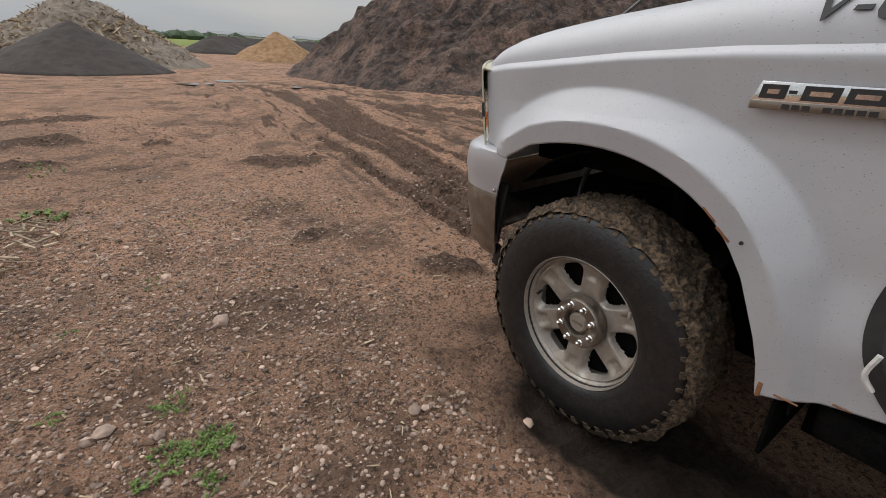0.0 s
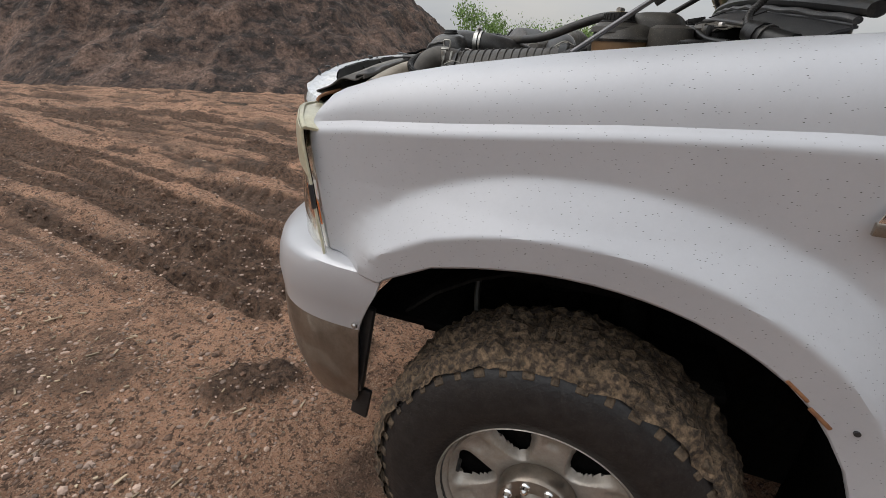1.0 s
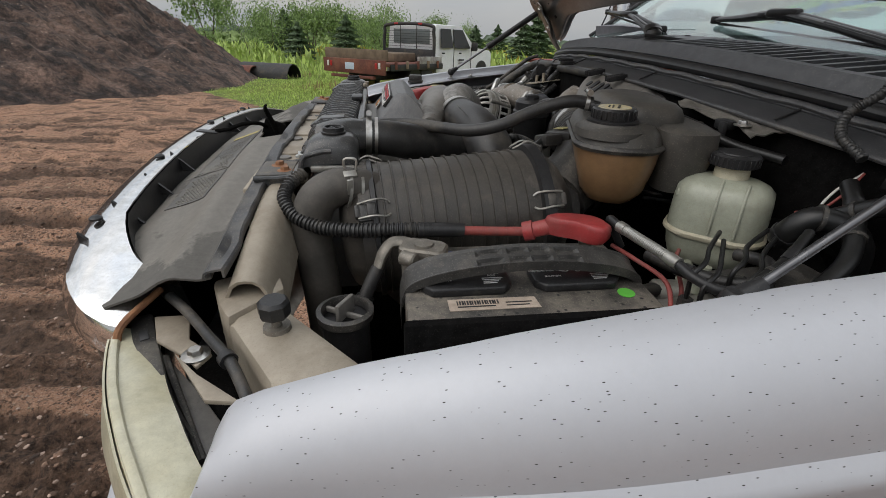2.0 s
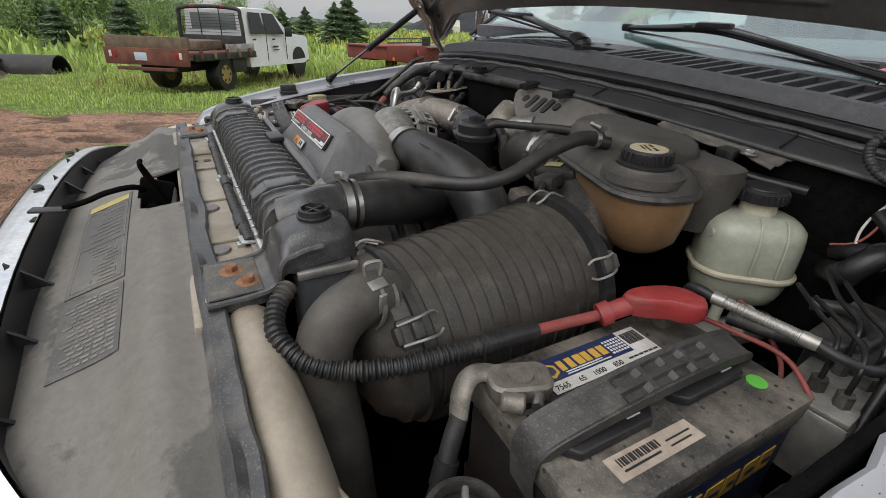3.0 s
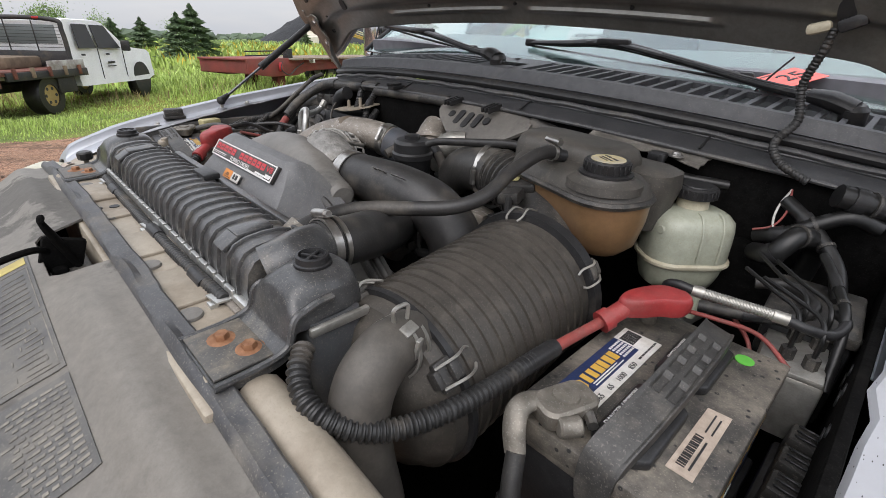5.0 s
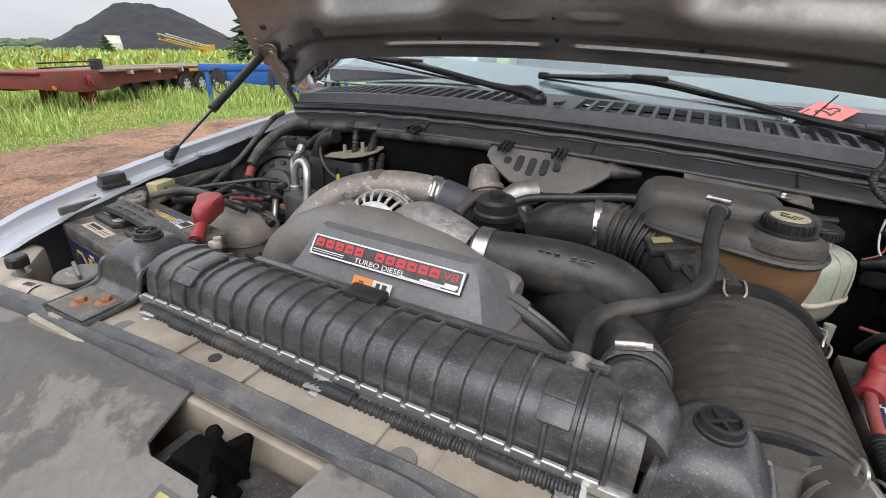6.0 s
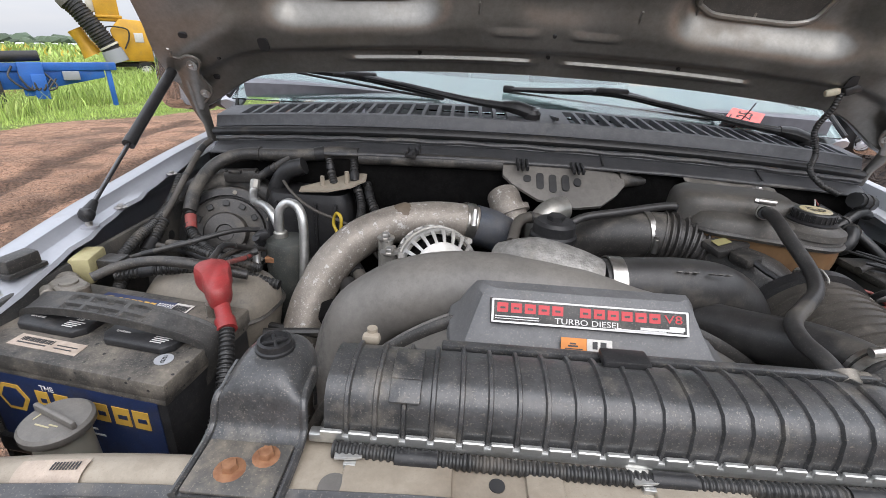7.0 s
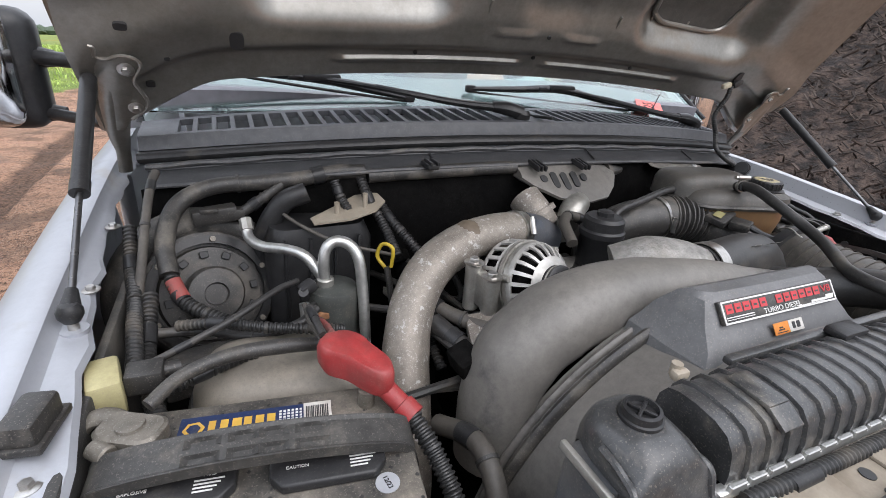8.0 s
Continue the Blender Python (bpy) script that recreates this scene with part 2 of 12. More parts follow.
RED_SOFT = surf("red_cable_sleeve", (0.30, 0.06, 0.05), 0.6, 0.0, (0.22, 0.05, 0.045), 60.0, dust=(0.16, 0.10, 0.085), dust_amt=0.45, dust_scale=20.0)
AMBER = surf("amber_coolant_plastic", (0.21, 0.125, 0.06), 0.35, 0.0, (0.16, 0.09, 0.045), 12.0, dust=(0.10, 0.065, 0.04), dust_amt=0.3, dust_scale=5.0, trans=0.0, coat=0.15)
MILK = surf("greenish_translucent_plastic", (0.37, 0.385, 0.31), 0.35, 0.0, (0.32, 0.33, 0.255), 10.0, dust=(0.24, 0.205, 0.145), dust_amt=0.32, dust_scale=7.0, coat=0.1)
CREAM = surf("cream_plastic", (0.52, 0.49, 0.38), 0.5, 0.0, (0.44, 0.40, 0.29), 30.0, dust=(0.28, 0.23, 0.16), dust_amt=0.3, dust_scale=20.0)
YELLOWED = surf("yellowed_lens_edge", (0.55, 0.53, 0.40), 0.3, 0.0, (0.46, 0.43, 0.30), 20.0, dust=(0.33, 0.29, 0.2), dust_amt=0.3, dust_scale=14.0, coat=0.3)
TYRE = surf("tyre_rubber", (0.009, 0.009, 0.010), 0.42, 0.0, (0.017, 0.016, 0.016), 30.0, dust=(0.050, 0.044, 0.038), dust_amt=0.09, dust_scale=13.0, bump=0.25, bump_scale=90.0, grain=0.48)
TREAD = surf("muddy_tread", (0.10, 0.072, 0.047), 0.9, 0.0, (0.065, 0.047, 0.031), 60.0, dust=(0.028, 0.025, 0.022), dust_amt=0.36, dust_scale=14.0, bump=0.8, bump_scale=120.0, grain=0.60, speck=0.25)
MUD = surf("caked_mud", (0.125, 0.086, 0.053), 0.95, 0.0, (0.036, 0.026, 0.019), 75.0, dust=(0.18, 0.128, 0.081), dust_amt=0.36, dust_scale=26.0, bump=1.0, bump_scale=130.0, grain=0.75, lo=0.42, hi=0.58, speck=0.25)
ALLOY = surf("dusty_cast_alloy", (0.42, 0.39, 0.355), 0.42, 0.55, (0.36, 0.33, 0.29), 20.0, dust=(0.28, 0.22, 0.165), dust_amt=0.42, dust_scale=9.0)
WHITE_STICKER = surf("white_sticker", (0.62, 0.61, 0.58), 0.5, 0.0, (0.52, 0.50, 0.46), 50.0, dust=(0.34, 0.30, 0.25), dust_amt=0.25, dust_scale=20.0)
PINK_STICKER = surf("faded_sticker", (0.46, 0.38, 0.31), 0.6, 0.0, (0.38, 0.31, 0.25), 60.0, dust=(0.22, 0.18, 0.14), dust_amt=0.35, dust_scale=25.0)
BLUE_STICKER = surf("blue_label", (0.016, 0.030, 0.092), 0.4, 0.0, (0.014, 0.025, 0.072), 40.0, dust=(0.060, 0.060, 0.070), dust_amt=0.38, dust_scale=20.0)
YELLOW_INK = surf("yellow_print", (0.58, 0.36, 0.06), 0.45, 0.0, (0.50, 0.30, 0.05), 40.0)
WHITE_INK = surf("white_print", (0.68, 0.67, 0.65), 0.5, 0.0, (0.55, 0.54, 0.52), 60.0)
BLACK_INK = surf("black_print", (0.02, 0.02, 0.022), 0.5, 0.0, (0.03, 0.03, 0.03), 60.0)
RED_INK = surf("red_print", (0.50, 0.03, 0.04), 0.45, 0.0, (0.42, 0.03, 0.035), 60.0)
ORANGE_INK = surf("orange_print", (0.62, 0.22, 0.03), 0.5, 0.0, (0.52, 0.18, 0.03), 60.0)
GREEN_INK = surf("green_sticker", (0.12, 0.48, 0.06), 0.5, 0.0, (0.10, 0.40, 0.05), 60.0)
PINK_TAG = surf("pink_paper_tag", (0.95, 0.20, 0.17), 0.7, 0.0, (0.88, 0.17, 0.15), 60.0)
AMBER_LENS = surf("amber_reflector", (0.55, 0.14, 0.02), 0.15, 0.0, (0.42, 0.09, 0.015), 120.0, coat=0.6)
BATTERY = surf("dusty_battery_case", (0.050, 0.046, 0.041), 0.6, 0.0, (0.034, 0.032, 0.029), 60.0, dust=(0.20, 0.175, 0.142), dust_amt=0.56, dust_scale=14.0, bump=0.25, spots=(0.014, 0.014, 0.014), spot_scale=70.0, spot_size=0.20, grain=0.25)
COPPER = surf("corroded_lead_lug", (0.215, 0.195, 0.165), 0.5, 0.45, (0.14, 0.128, 0.108), 60.0, dust=(0.30, 0.285, 0.26), dust_amt=0.20, dust_scale=90.0, bump=0.2)
PAD = surf("hood_insulation_pad", (0.085, 0.08, 0.072), 0.9, 0.0, (0.065, 0.062, 0.056), 30.0, dust=(0.14, 0.125, 0.105), dust_amt=0.3, dust_scale=5.0, bump=0.4, bump_scale=300.0)
COWL_LOW = surf("black_cowl_trim", (0.046, 0.047, 0.050), 0.42, 0.0, (0.036, 0.037, 0.040), 30.0, dust=(0.12, 0.112, 0.10), dust_amt=0.26, dust_scale=7.0, bump=0.1, bump_scale=300.0, grain=0.16)
COWL = surf("grey_cowl_plastic", (0.078, 0.081, 0.088), 0.5, 0.0, (0.062, 0.064, 0.070), 60.0, dust=(0.15, 0.143, 0.132), dust_amt=0.22, dust_scale=6.0, bump=0.15, bump_scale=500.0)
BOTTLE_TOP = surf("dusty_bottle_top", (0.070, 0.064, 0.056), 0.5, 0.0, (0.046, 0.043, 0.038), 30.0, dust=(0.155, 0.135, 0.108), dust_amt=0.36, dust_scale=8.0, bump=0.08, grain=0.13)
FADED_BLACK = surf("faded_black_plastic", (0.058, 0.058, 0.059), 0.30, 0.0, (0.036, 0.037, 0.038), 14.0, dust=(0.19, 0.17, 0.14), dust_amt=0.32, dust_scale=18.0, bump=0.10, grain=0.34, coat=0.22)
BRACKET_FOOT = surf("dusty_bracket_foot", (0.10, 0.094, 0.084), 0.5, 0.0, (0.055, 0.054, 0.052), 18.0, dust=(0.22, 0.185, 0.14), dust_amt=0.36, dust_scale=16.0, bump=0.1, grain=0.2)
ROD = surf("dark_steel_rod", (0.16, 0.16, 0.165), 0.3, 0.9, (0.11, 0.11, 0.115), 60.0)
FADED_PRINT = surf("faded_print", (0.24, 0.22, 0.185), 0.6, 0.0, (0.15, 0.138, 0.118), 90.0, dust=(0.09, 0.085, 0.078), dust_amt=0.45, dust_scale=25.0)
LAMP_SILVER = surf("lamp_silver", (0.78, 0.78, 0.76), 0.25, 0.3, (0.70, 0.70, 0.68), 40.0)
WINDOW_DARK = surf("dark_interior", (0.02, 0.02, 0.022), 0.6, 0.0, (0.03, 0.03, 0.03), 8.0)


def glass(name, tint, rough=0.02, ior=1.45):
    m = bpy.data.materials.new(name)
    m.use_nodes = True
    b = m.node_tree.nodes["Principled BSDF"]
    b.inputs["Base Color"].default_value = (*tint, 1)
    b.inputs["Roughness"].default_value, b.inputs["Transmission Weight"].default_value, b.inputs["IOR"].default_value = rough, 1.0, ior
    return m


GLASS = glass("window_glass", (0.72, 0.90, 0.86), ior=1.85)
LENS_GLASS = glass("hazy_headlight_lens", (0.97, 0.965, 0.90), 0.03)

# ---- mesh helpers ----
BASE = {}
RIGGED = []


def thing(name, label, category, base=(0, 0, 0), group="", kind="", rig=True):
    """An Empty at the thing's base; parts hang under it. rig: it stands in the pickup's own frame."""
    ob = new(name)
    ob.empty_display_size = 0.05
    ob.location = base
    BASE[ob] = Vector(base)
    tagged(ob, label, category, group, kind)
    if rig:
        RIGGED.append(ob)
    return ob


def part(name, bm, material, parent=None, label="", smooth=True, angle=38, base=None):
    """Links a bmesh, built in the place's coordinates, as one mesh under a thing or part."""
    shift = BASE[parent] if parent is not None else Vector(base if base else (0, 0, 0))
    bm.transform(Matrix.Translation(-shift))
    me = bpy.data.meshes.new(name)
    bm.to_mesh(me)
    bm.free()
    for mt in material if isinstance(material, (list, tuple)) else [material]:
        me.materials.append(mt)
    if smooth:
        me.shade_smooth()
        me.set_sharp_from_angle(angle=radians(angle))
    ob = new(name, me)
    if parent is not None:
        ob.parent = parent
    else:
        ob.location = shift
    BASE[ob] = shift
    if label:
        ob["label"] = label
    return ob


def solo(name, bm, material, label, category, group="", kind="", smooth=True, base=None, rig=True, angle=38):
    """A thing that is one mesh."""
    if base is None:
        lo = [min(v.co[i] for v in bm.verts) for i in range(3)]
        hi = [max(v.co[i] for v in bm.verts) for i in range(3)]
        base = ((lo[0] + hi[0]) / 2, (lo[1] + hi[1]) / 2, lo[2])
    ob = part(name, bm, material, None, "", smooth, angle, base)
    tagged(ob, label, category, group, kind)
    if rig:
        RIGGED.append(ob)
    return ob


def merge(*bms):
    out = bms[0]
    for other in bms[1:]:
        me = bpy.data.meshes.new("tmp")
        other.to_mesh(me)
        out.from_mesh(me)
        bpy.data.meshes.remove(me)
        other.free()
    return out


def box(c, s, bev=0.003, rot=None, seg=2):
    bm = bmesh.new()
    bmesh.ops.create_cube(bm, size=1.0, matrix=Matrix.Diagonal((*s, 1)))
    if bev > 0:
        bmesh.ops.bevel(bm, geom=bm.edges[:], offset=min(bev, min(s) * 0.45), segments=seg, affect="EDGES", profile=0.5)
    m = Matrix.Translation(c)
    if rot is not None:
        m = m @ (rot if isinstance(rot, Matrix) else pose(0, 0, 0, *rot))
    bm.transform(m)
    return bm


def axis_matrix(p, d, up=(0, 0, 1)):
    """z along d at p."""
    d = Vector(d).normalized()
    up = Vector(up)
    if abs(d.dot(up)) > 0.98:
        up = Vector((0, 1, 0))
    x = up.cross(d).normalized()
    y = d.cross(x)
    return Matrix.Translation(p) @ Matrix((x, y, d)).transposed().to_4x4()


def lathe(profile, p=(0, 0, 0), d=(0, 0, 1), seg=28, close=False):
    """Turns a profile of (radius, height) round an axis at p along d."""
    bm = bmesh.new()
    rings = []
    for r, h in profile:
        rings.append([bm.verts.new((r * math.cos(2 * math.pi * i / seg), r * math.sin(2 * math.pi * i / seg), h)) for i in range(seg)])
    pairs = list(zip(rings, rings[1:]))
    if close:
        pairs.append((rings[-1], rings[0]))
    for a, b in pairs:
        for i in range(seg):
            j = (i + 1) % seg
            bm.faces.new((a[i], a[j], b[j], b[i]))
    if not close:
        bm.faces.new(rings[0][::-1])
        bm.faces.new(rings[-1])
    bm.transform(axis_matrix(p, d))
    bmesh.ops.recalc_face_normals(bm, faces=bm.faces[:])
    return bm


def cyl(p0, p1, r, r1=None, seg=18, bev=0.0):
    p0, p1 = Vector(p0), Vector(p1)
    h = (p1 - p0).length
    r1 = r if r1 is None else r1
    prof = [(r, 0), (r1, h)]
    if bev:
        prof = [(r - bev, 0), (r, bev), (r1, h - bev), (r1 - bev, h)]
    return lathe(prof, p0, p1 - p0, seg)


def spline(pts, sub=8):
    pts = [Vector(p) for p in pts]
    if len(pts) < 3:
        return [pts[0].lerp(pts[1], i / sub) for i in range(sub + 1)]
    out = []
    for i in range(len(pts) - 1):
        p0 = pts[i - 1] if i else pts[0] * 2 - pts[1]
        p1, p2 = pts[i], pts[i + 1]
        p3 = pts[i + 2] if i + 2 < len(pts) else p2 * 2 - p1
        for k in range(sub):
            t = k / sub
            out.append(0.5 * ((2 * p1) + (p2 - p0) * t + (2 * p0 - 5 * p1 + 4 * p2 - p3) * t * t + (3 * p1 - p0 - 3 * p2 + p3) * t ** 3))
    out.append(pts[-1])
    return out


def tube(pts, r, seg=14, sub=8, rib=0.0, pitch=0.01, flat=1.0, lumpy=0.0):
    """A hose or pipe along a smooth line. r: one radius, or one for each point. rib, pitch: rings round it."""
    line = spline(pts, sub)
    n = len(pts)
    rad = []
    for i in range(len(line)):
        if isinstance(r, (list, tuple)):
            u = i / sub
            k = min(int(u), n - 2)
            rad.append(r[k] + (r[k + 1] - r[k]) * (u - k))
        else:
            rad.append(r)
    if rib:
        fine, fr, run = [], [], 0.0
        for i in range(len(line) - 1):
            a, b = line[i], line[i + 1]
            steps = max(1, int((b - a).length / (pitch / 4) + 0.5))
            for k in range(steps):
                fine.append(a.lerp(b, k / steps))
                fr.append(rad[i] + (rad[i + 1] - rad[i]) * k / steps)
        fine.append(line[-1])
        fr.append(rad[-1])
        rad = []
        for i, p in enumerate(fine):
            if i:
                run += (p - fine[i - 1]).length
            ph = (run / pitch) % 1.0
            rad.append(fr[i] + (rib if ph < 0.5 else -rib))
        line = fine
    bm = bmesh.new()
    prev, x = None, None
    for i, p in enumerate(line):
        d = (line[min(i + 1, len(line) - 1)] - line[max(i - 1, 0)]).normalized()
        if x is None:
            up = Vector((0, 0, 1)) if abs(d.z) < 0.9 else Vector((0, 1, 0))
            x = up.cross(d).normalized()
        else:
            x = (x - d * x.dot(d)).normalized()
        y = d.cross(x)
        rr = rad[i] * (1 + lumpy * noise.noise(p * 25))
        ring = [bm.verts.new(p + x * rr * math.cos(2 * math.pi * k / seg) + y * rr * flat * math.sin(2 * math.pi * k / seg)) for k in range(seg)]
        if prev:
            for k in range(seg):
                j = (k + 1) % seg
                bm.faces.new((prev[k], prev[j], ring[j], ring[k]))
        else:
            bm.faces.new(ring[::-1])
        prev = ring
    bm.faces.new(prev)
    return bm


def loft(rings, cap=True, closed=True):
    """Faces between rings of equal length."""
    bm = bmesh.new()
    vs = [[bm.verts.new(p) for p in ring] for ring in rings]
    n = len(vs[0])
    for a, b in zip(vs, vs[1:]):
        for i in range(n if closed else n - 1):
            j = (i + 1) % n
            bm.faces.new((a[i], a[j], b[j], b[i]))
    if cap and closed:
        bm.faces.new(vs[0][::-1])
        bm.faces.new(vs[-1])
    bmesh.ops.recalc_face_normals(bm, faces=bm.faces[:])
    return bm


def prism(poly, m, h, bev=0.0):
    """A polygon in the xy plane of matrix m, raised by h along its z."""
    bm = bmesh.new()
    a = [bm.verts.new((x, y, 0)) for x, y in poly]
    b = [bm.verts.new((x, y, h)) for x, y in poly]
    n = len(poly)
    bm.faces.new(a[::-1])
    bm.faces.new(b)
    for i in range(n):
        bm.faces.new((a[i], a[(i + 1) % n], b[(i + 1) % n], b[i]))
    bmesh.ops.recalc_face_normals(bm, faces=bm.faces[:])
    if bev:
        bmesh.ops.bevel(bm, geom=bm.edges[:], offset=bev, segments=2, affect="EDGES", profile=0.5)
    bm.transform(m)
    return bm


def sheet(fn, nu, nv, thick=0.0):
    """A surface fn(u, v), u and v from 0 to 1, thickened along its normals."""
    bm = bmesh.new()
    g = [[bm.verts.new(fn(i / nu, j / nv)) for j in range(nv + 1)] for i in range(nu + 1)]
    for i in range(nu):
        for j in range(nv):
            bm.faces.new((g[i][j], g[i + 1][j], g[i + 1][j + 1], g[i][j + 1]))
    if thick:
        bm.normal_update()
        solidify(bm, thick)
    return bm


def solidify(bm, t):
    """Gives an open sheet a back face and a rim."""
    bm.normal_update()
    old = bm.verts[:]
    faces = bm.faces[:]
    rim = [e for e in bm.edges if len(e.link_faces) == 1]
    rim = [((e.link_loops[0].vert), (e.link_loops[0].link_loop_next.vert)) for e in rim]
    back = {v: bm.verts.new(v.co - v.normal * t) for v in old}
    for f in faces:
        bm.faces.new([back[v] for v in reversed(f.verts)])
    for a, b in rim:
        bm.faces.new((b, a, back[a], back[b]))
    return bm


def lerp_table(t, rows):
    """Straight-line reading of rows of (t, value)."""
    if t <= rows[0][0]:
        return rows[0][1]
    for (a, va), (b, vb) in zip(rows, rows[1:]):
        if t <= b:
            return va + (vb - va) * (t - a) / (b - a)
    return rows[-1][1]


def sstep(a, b, x):
    t = max(0.0, min(1.0, (x - a) / (b - a)))
    return t * t * (3 - 2 * t)


def lettering(text, size, m, material, parent, name="lettering", depth=0.0006, shear=0.0, stretch=1.0, label=""):
    """Letters of the built-in font, centred on the origin of m, as a part."""
    cu = bpy.data.curves.new("text", "FONT")
    cu.body, cu.size, cu.extrude, cu.shear = text, size, depth, shear
    cu.align_x, cu.align_y = "CENTER", "CENTER"
    cu.resolution_u = 3
    tmp = bpy.data.objects.new("tmp", cu)
    scene.collection.objects.link(tmp)
    bpy.context.view_layer.update()
    me = bpy.data.meshes.new_from_object(tmp.evaluated_get(bpy.context.evaluated_depsgraph_get()))
    bpy.data.objects.remove(tmp)
    bm = bmesh.new()
    bm.from_mesh(me)
    bpy.data.meshes.remove(me)
    bm.transform(m @ Matrix.Diagonal((stretch, 1, 1, 1)))
    return part(name, bm, material, parent, label, smooth=False)


def bars(m, rows, material, parent, name="print_bar", h=0.0005):
    """Plain bars in place of small print: rows of (x, y, width, height) in the plane of m."""
    bm = bmesh.new()
    for x, y, w, hh in rows:
        merge(bm, prism([(x, y), (x + w, y), (x + w, y + hh), (x, y + hh)], m, h))
    return part(name, bm, material, parent, smooth=False)


def hexbolt(p, d, r, material, parent, washer=True, name="bolt"):
    bm = lathe([(r, 0), (r, r * 0.9), (r * 0.85, r * 1.15)], p, d, 6)
    if washer:
        bm = merge(lathe([(r * 1.9, 0), (r * 1.9, r * 0.25), (r * 1.2, r * 0.4)], p, d, 16), bm)
    return part(name, bm, material, parent)

# ---- the pickup ----
truck = thing("pickup_truck", "silver pickup truck with its hood raised, dirty and splashed with mud", "pickup truck", (0, -1.2, 0))

ARCH = [(0.372, 0.905), (0.355, 0.919), (0.253, 0.972), (0.18, 0.990), (0.106, 1.002), (0.03, 1.008), (-0.05, 1.006), (-0.13, 0.995), (-0.208, 0.974),
        (-0.28, 0.942), (-0.334, 0.908), (-0.375, 0.872), (-0.407, 0.832), (-0.445, 0.775), (-0.474, 0.710), (-0.505, 0.640), (-0.525, 0.579), (-0.540, 0.500)]
CREASE = [(-1.2, 1.268), (-0.55, 1.266), (-0.30, 1.262), (-0.03, 1.246), (0.245, 1.221), (0.45, 1.204), (0.56, 1.190)]


def arch_dist(y, z):
    """How far a point of the body side lies from the wheel arch's edge."""
    best = 9.0
    for (y0, z0), (y1, z1) in zip(ARCH, ARCH[1:]):
        dy, dz = y1 - y0, z1 - z0
        t = max(0.0, min(1.0, ((y - y0) * dy + (z - z0) * dz) / (dy * dy + dz * dz)))
        best = min(best, math.hypot(y - y0 - dy * t, z - z0 - dz * t))
    return best


def side_x(y, z):
    """Half the body's width at a place of its side."""
    base = 0.966 - 0.052 * sstep(0.12, 0.66, y) ** 1.3
    d = arch_dist(y, z)
    base -= 0.018 * max(0.0, min(1.0, (1.245 - z) / 0.15)) * sstep(0.62, 0.30, y) + 0.022 * sstep(0.95, 0.55, z) * sstep(-0.50, -0.62, y)
    upper, lip = 0.160 - 0.030 * sstep(0.10, 0.46, y), 0.066 - 0.010 * sstep(0.12, 0.36, y)
    ramp = max(0.0, min(1.0, (upper - d) / (upper - lip)))
    flare = (0.065 * (ramp - 0.05 * (1 - math.exp(-ramp / 0.05))) - 0.011 * max(0.0, min(1.0, (lip - d) / lip))) * sstep(0.60, 0.36, y)
    low = 0.030 * sstep(0.86, 0.66, z) * sstep(-0.50, -0.62, y)
    return base + max(flare, low)


def fender_bottom(y):
    if y > 0.372:
        return lerp_table(y, [(0.372, 0.905), (0.47, 0.922), (0.60, 0.932)])
    if y > -0.540:
        return lerp_table(-y, [(-a, b) for a, b in ARCH])
    return lerp_table(-y, [(0.540, 0.500), (0.56, 0.506), (0.606, 0.520), (0.69, 0.542), (0.80, 0.566), (1.0, 0.57)])


def front_y(z):
    """The slanting front edge of the fender, along the headlight."""
    return lerp_table(z, [(0.90, 0.520), (0.935, 0.523), (1.00, 0.533), (1.08, 0.541), (1.15, 0.551), (1.20, 0.552), (1.25, 0.525), (1.29, 0.475), (1.33, 0.38), (1.345, 0.34)])


def crest_at(y):
    """Height and half width of the fender's upper edge."""
    top = lerp_table(y, [(-1.2, 1.420), (-0.45, 1.398), (-0.33, 1.390), (-0.22, 1.381), (-0.05, 1.362), (0.06, 1.350), (0.15, 1.337), (0.28, 1.318), (0.41, 1.293), (0.50, 1.265), (0.55, 1.243), (0.60, 1.215)])
    return top, lerp_table(y, [(-1.2, 0.875), (0.35, 0.865), (0.5, 0.855), (0.60, 0.85)])


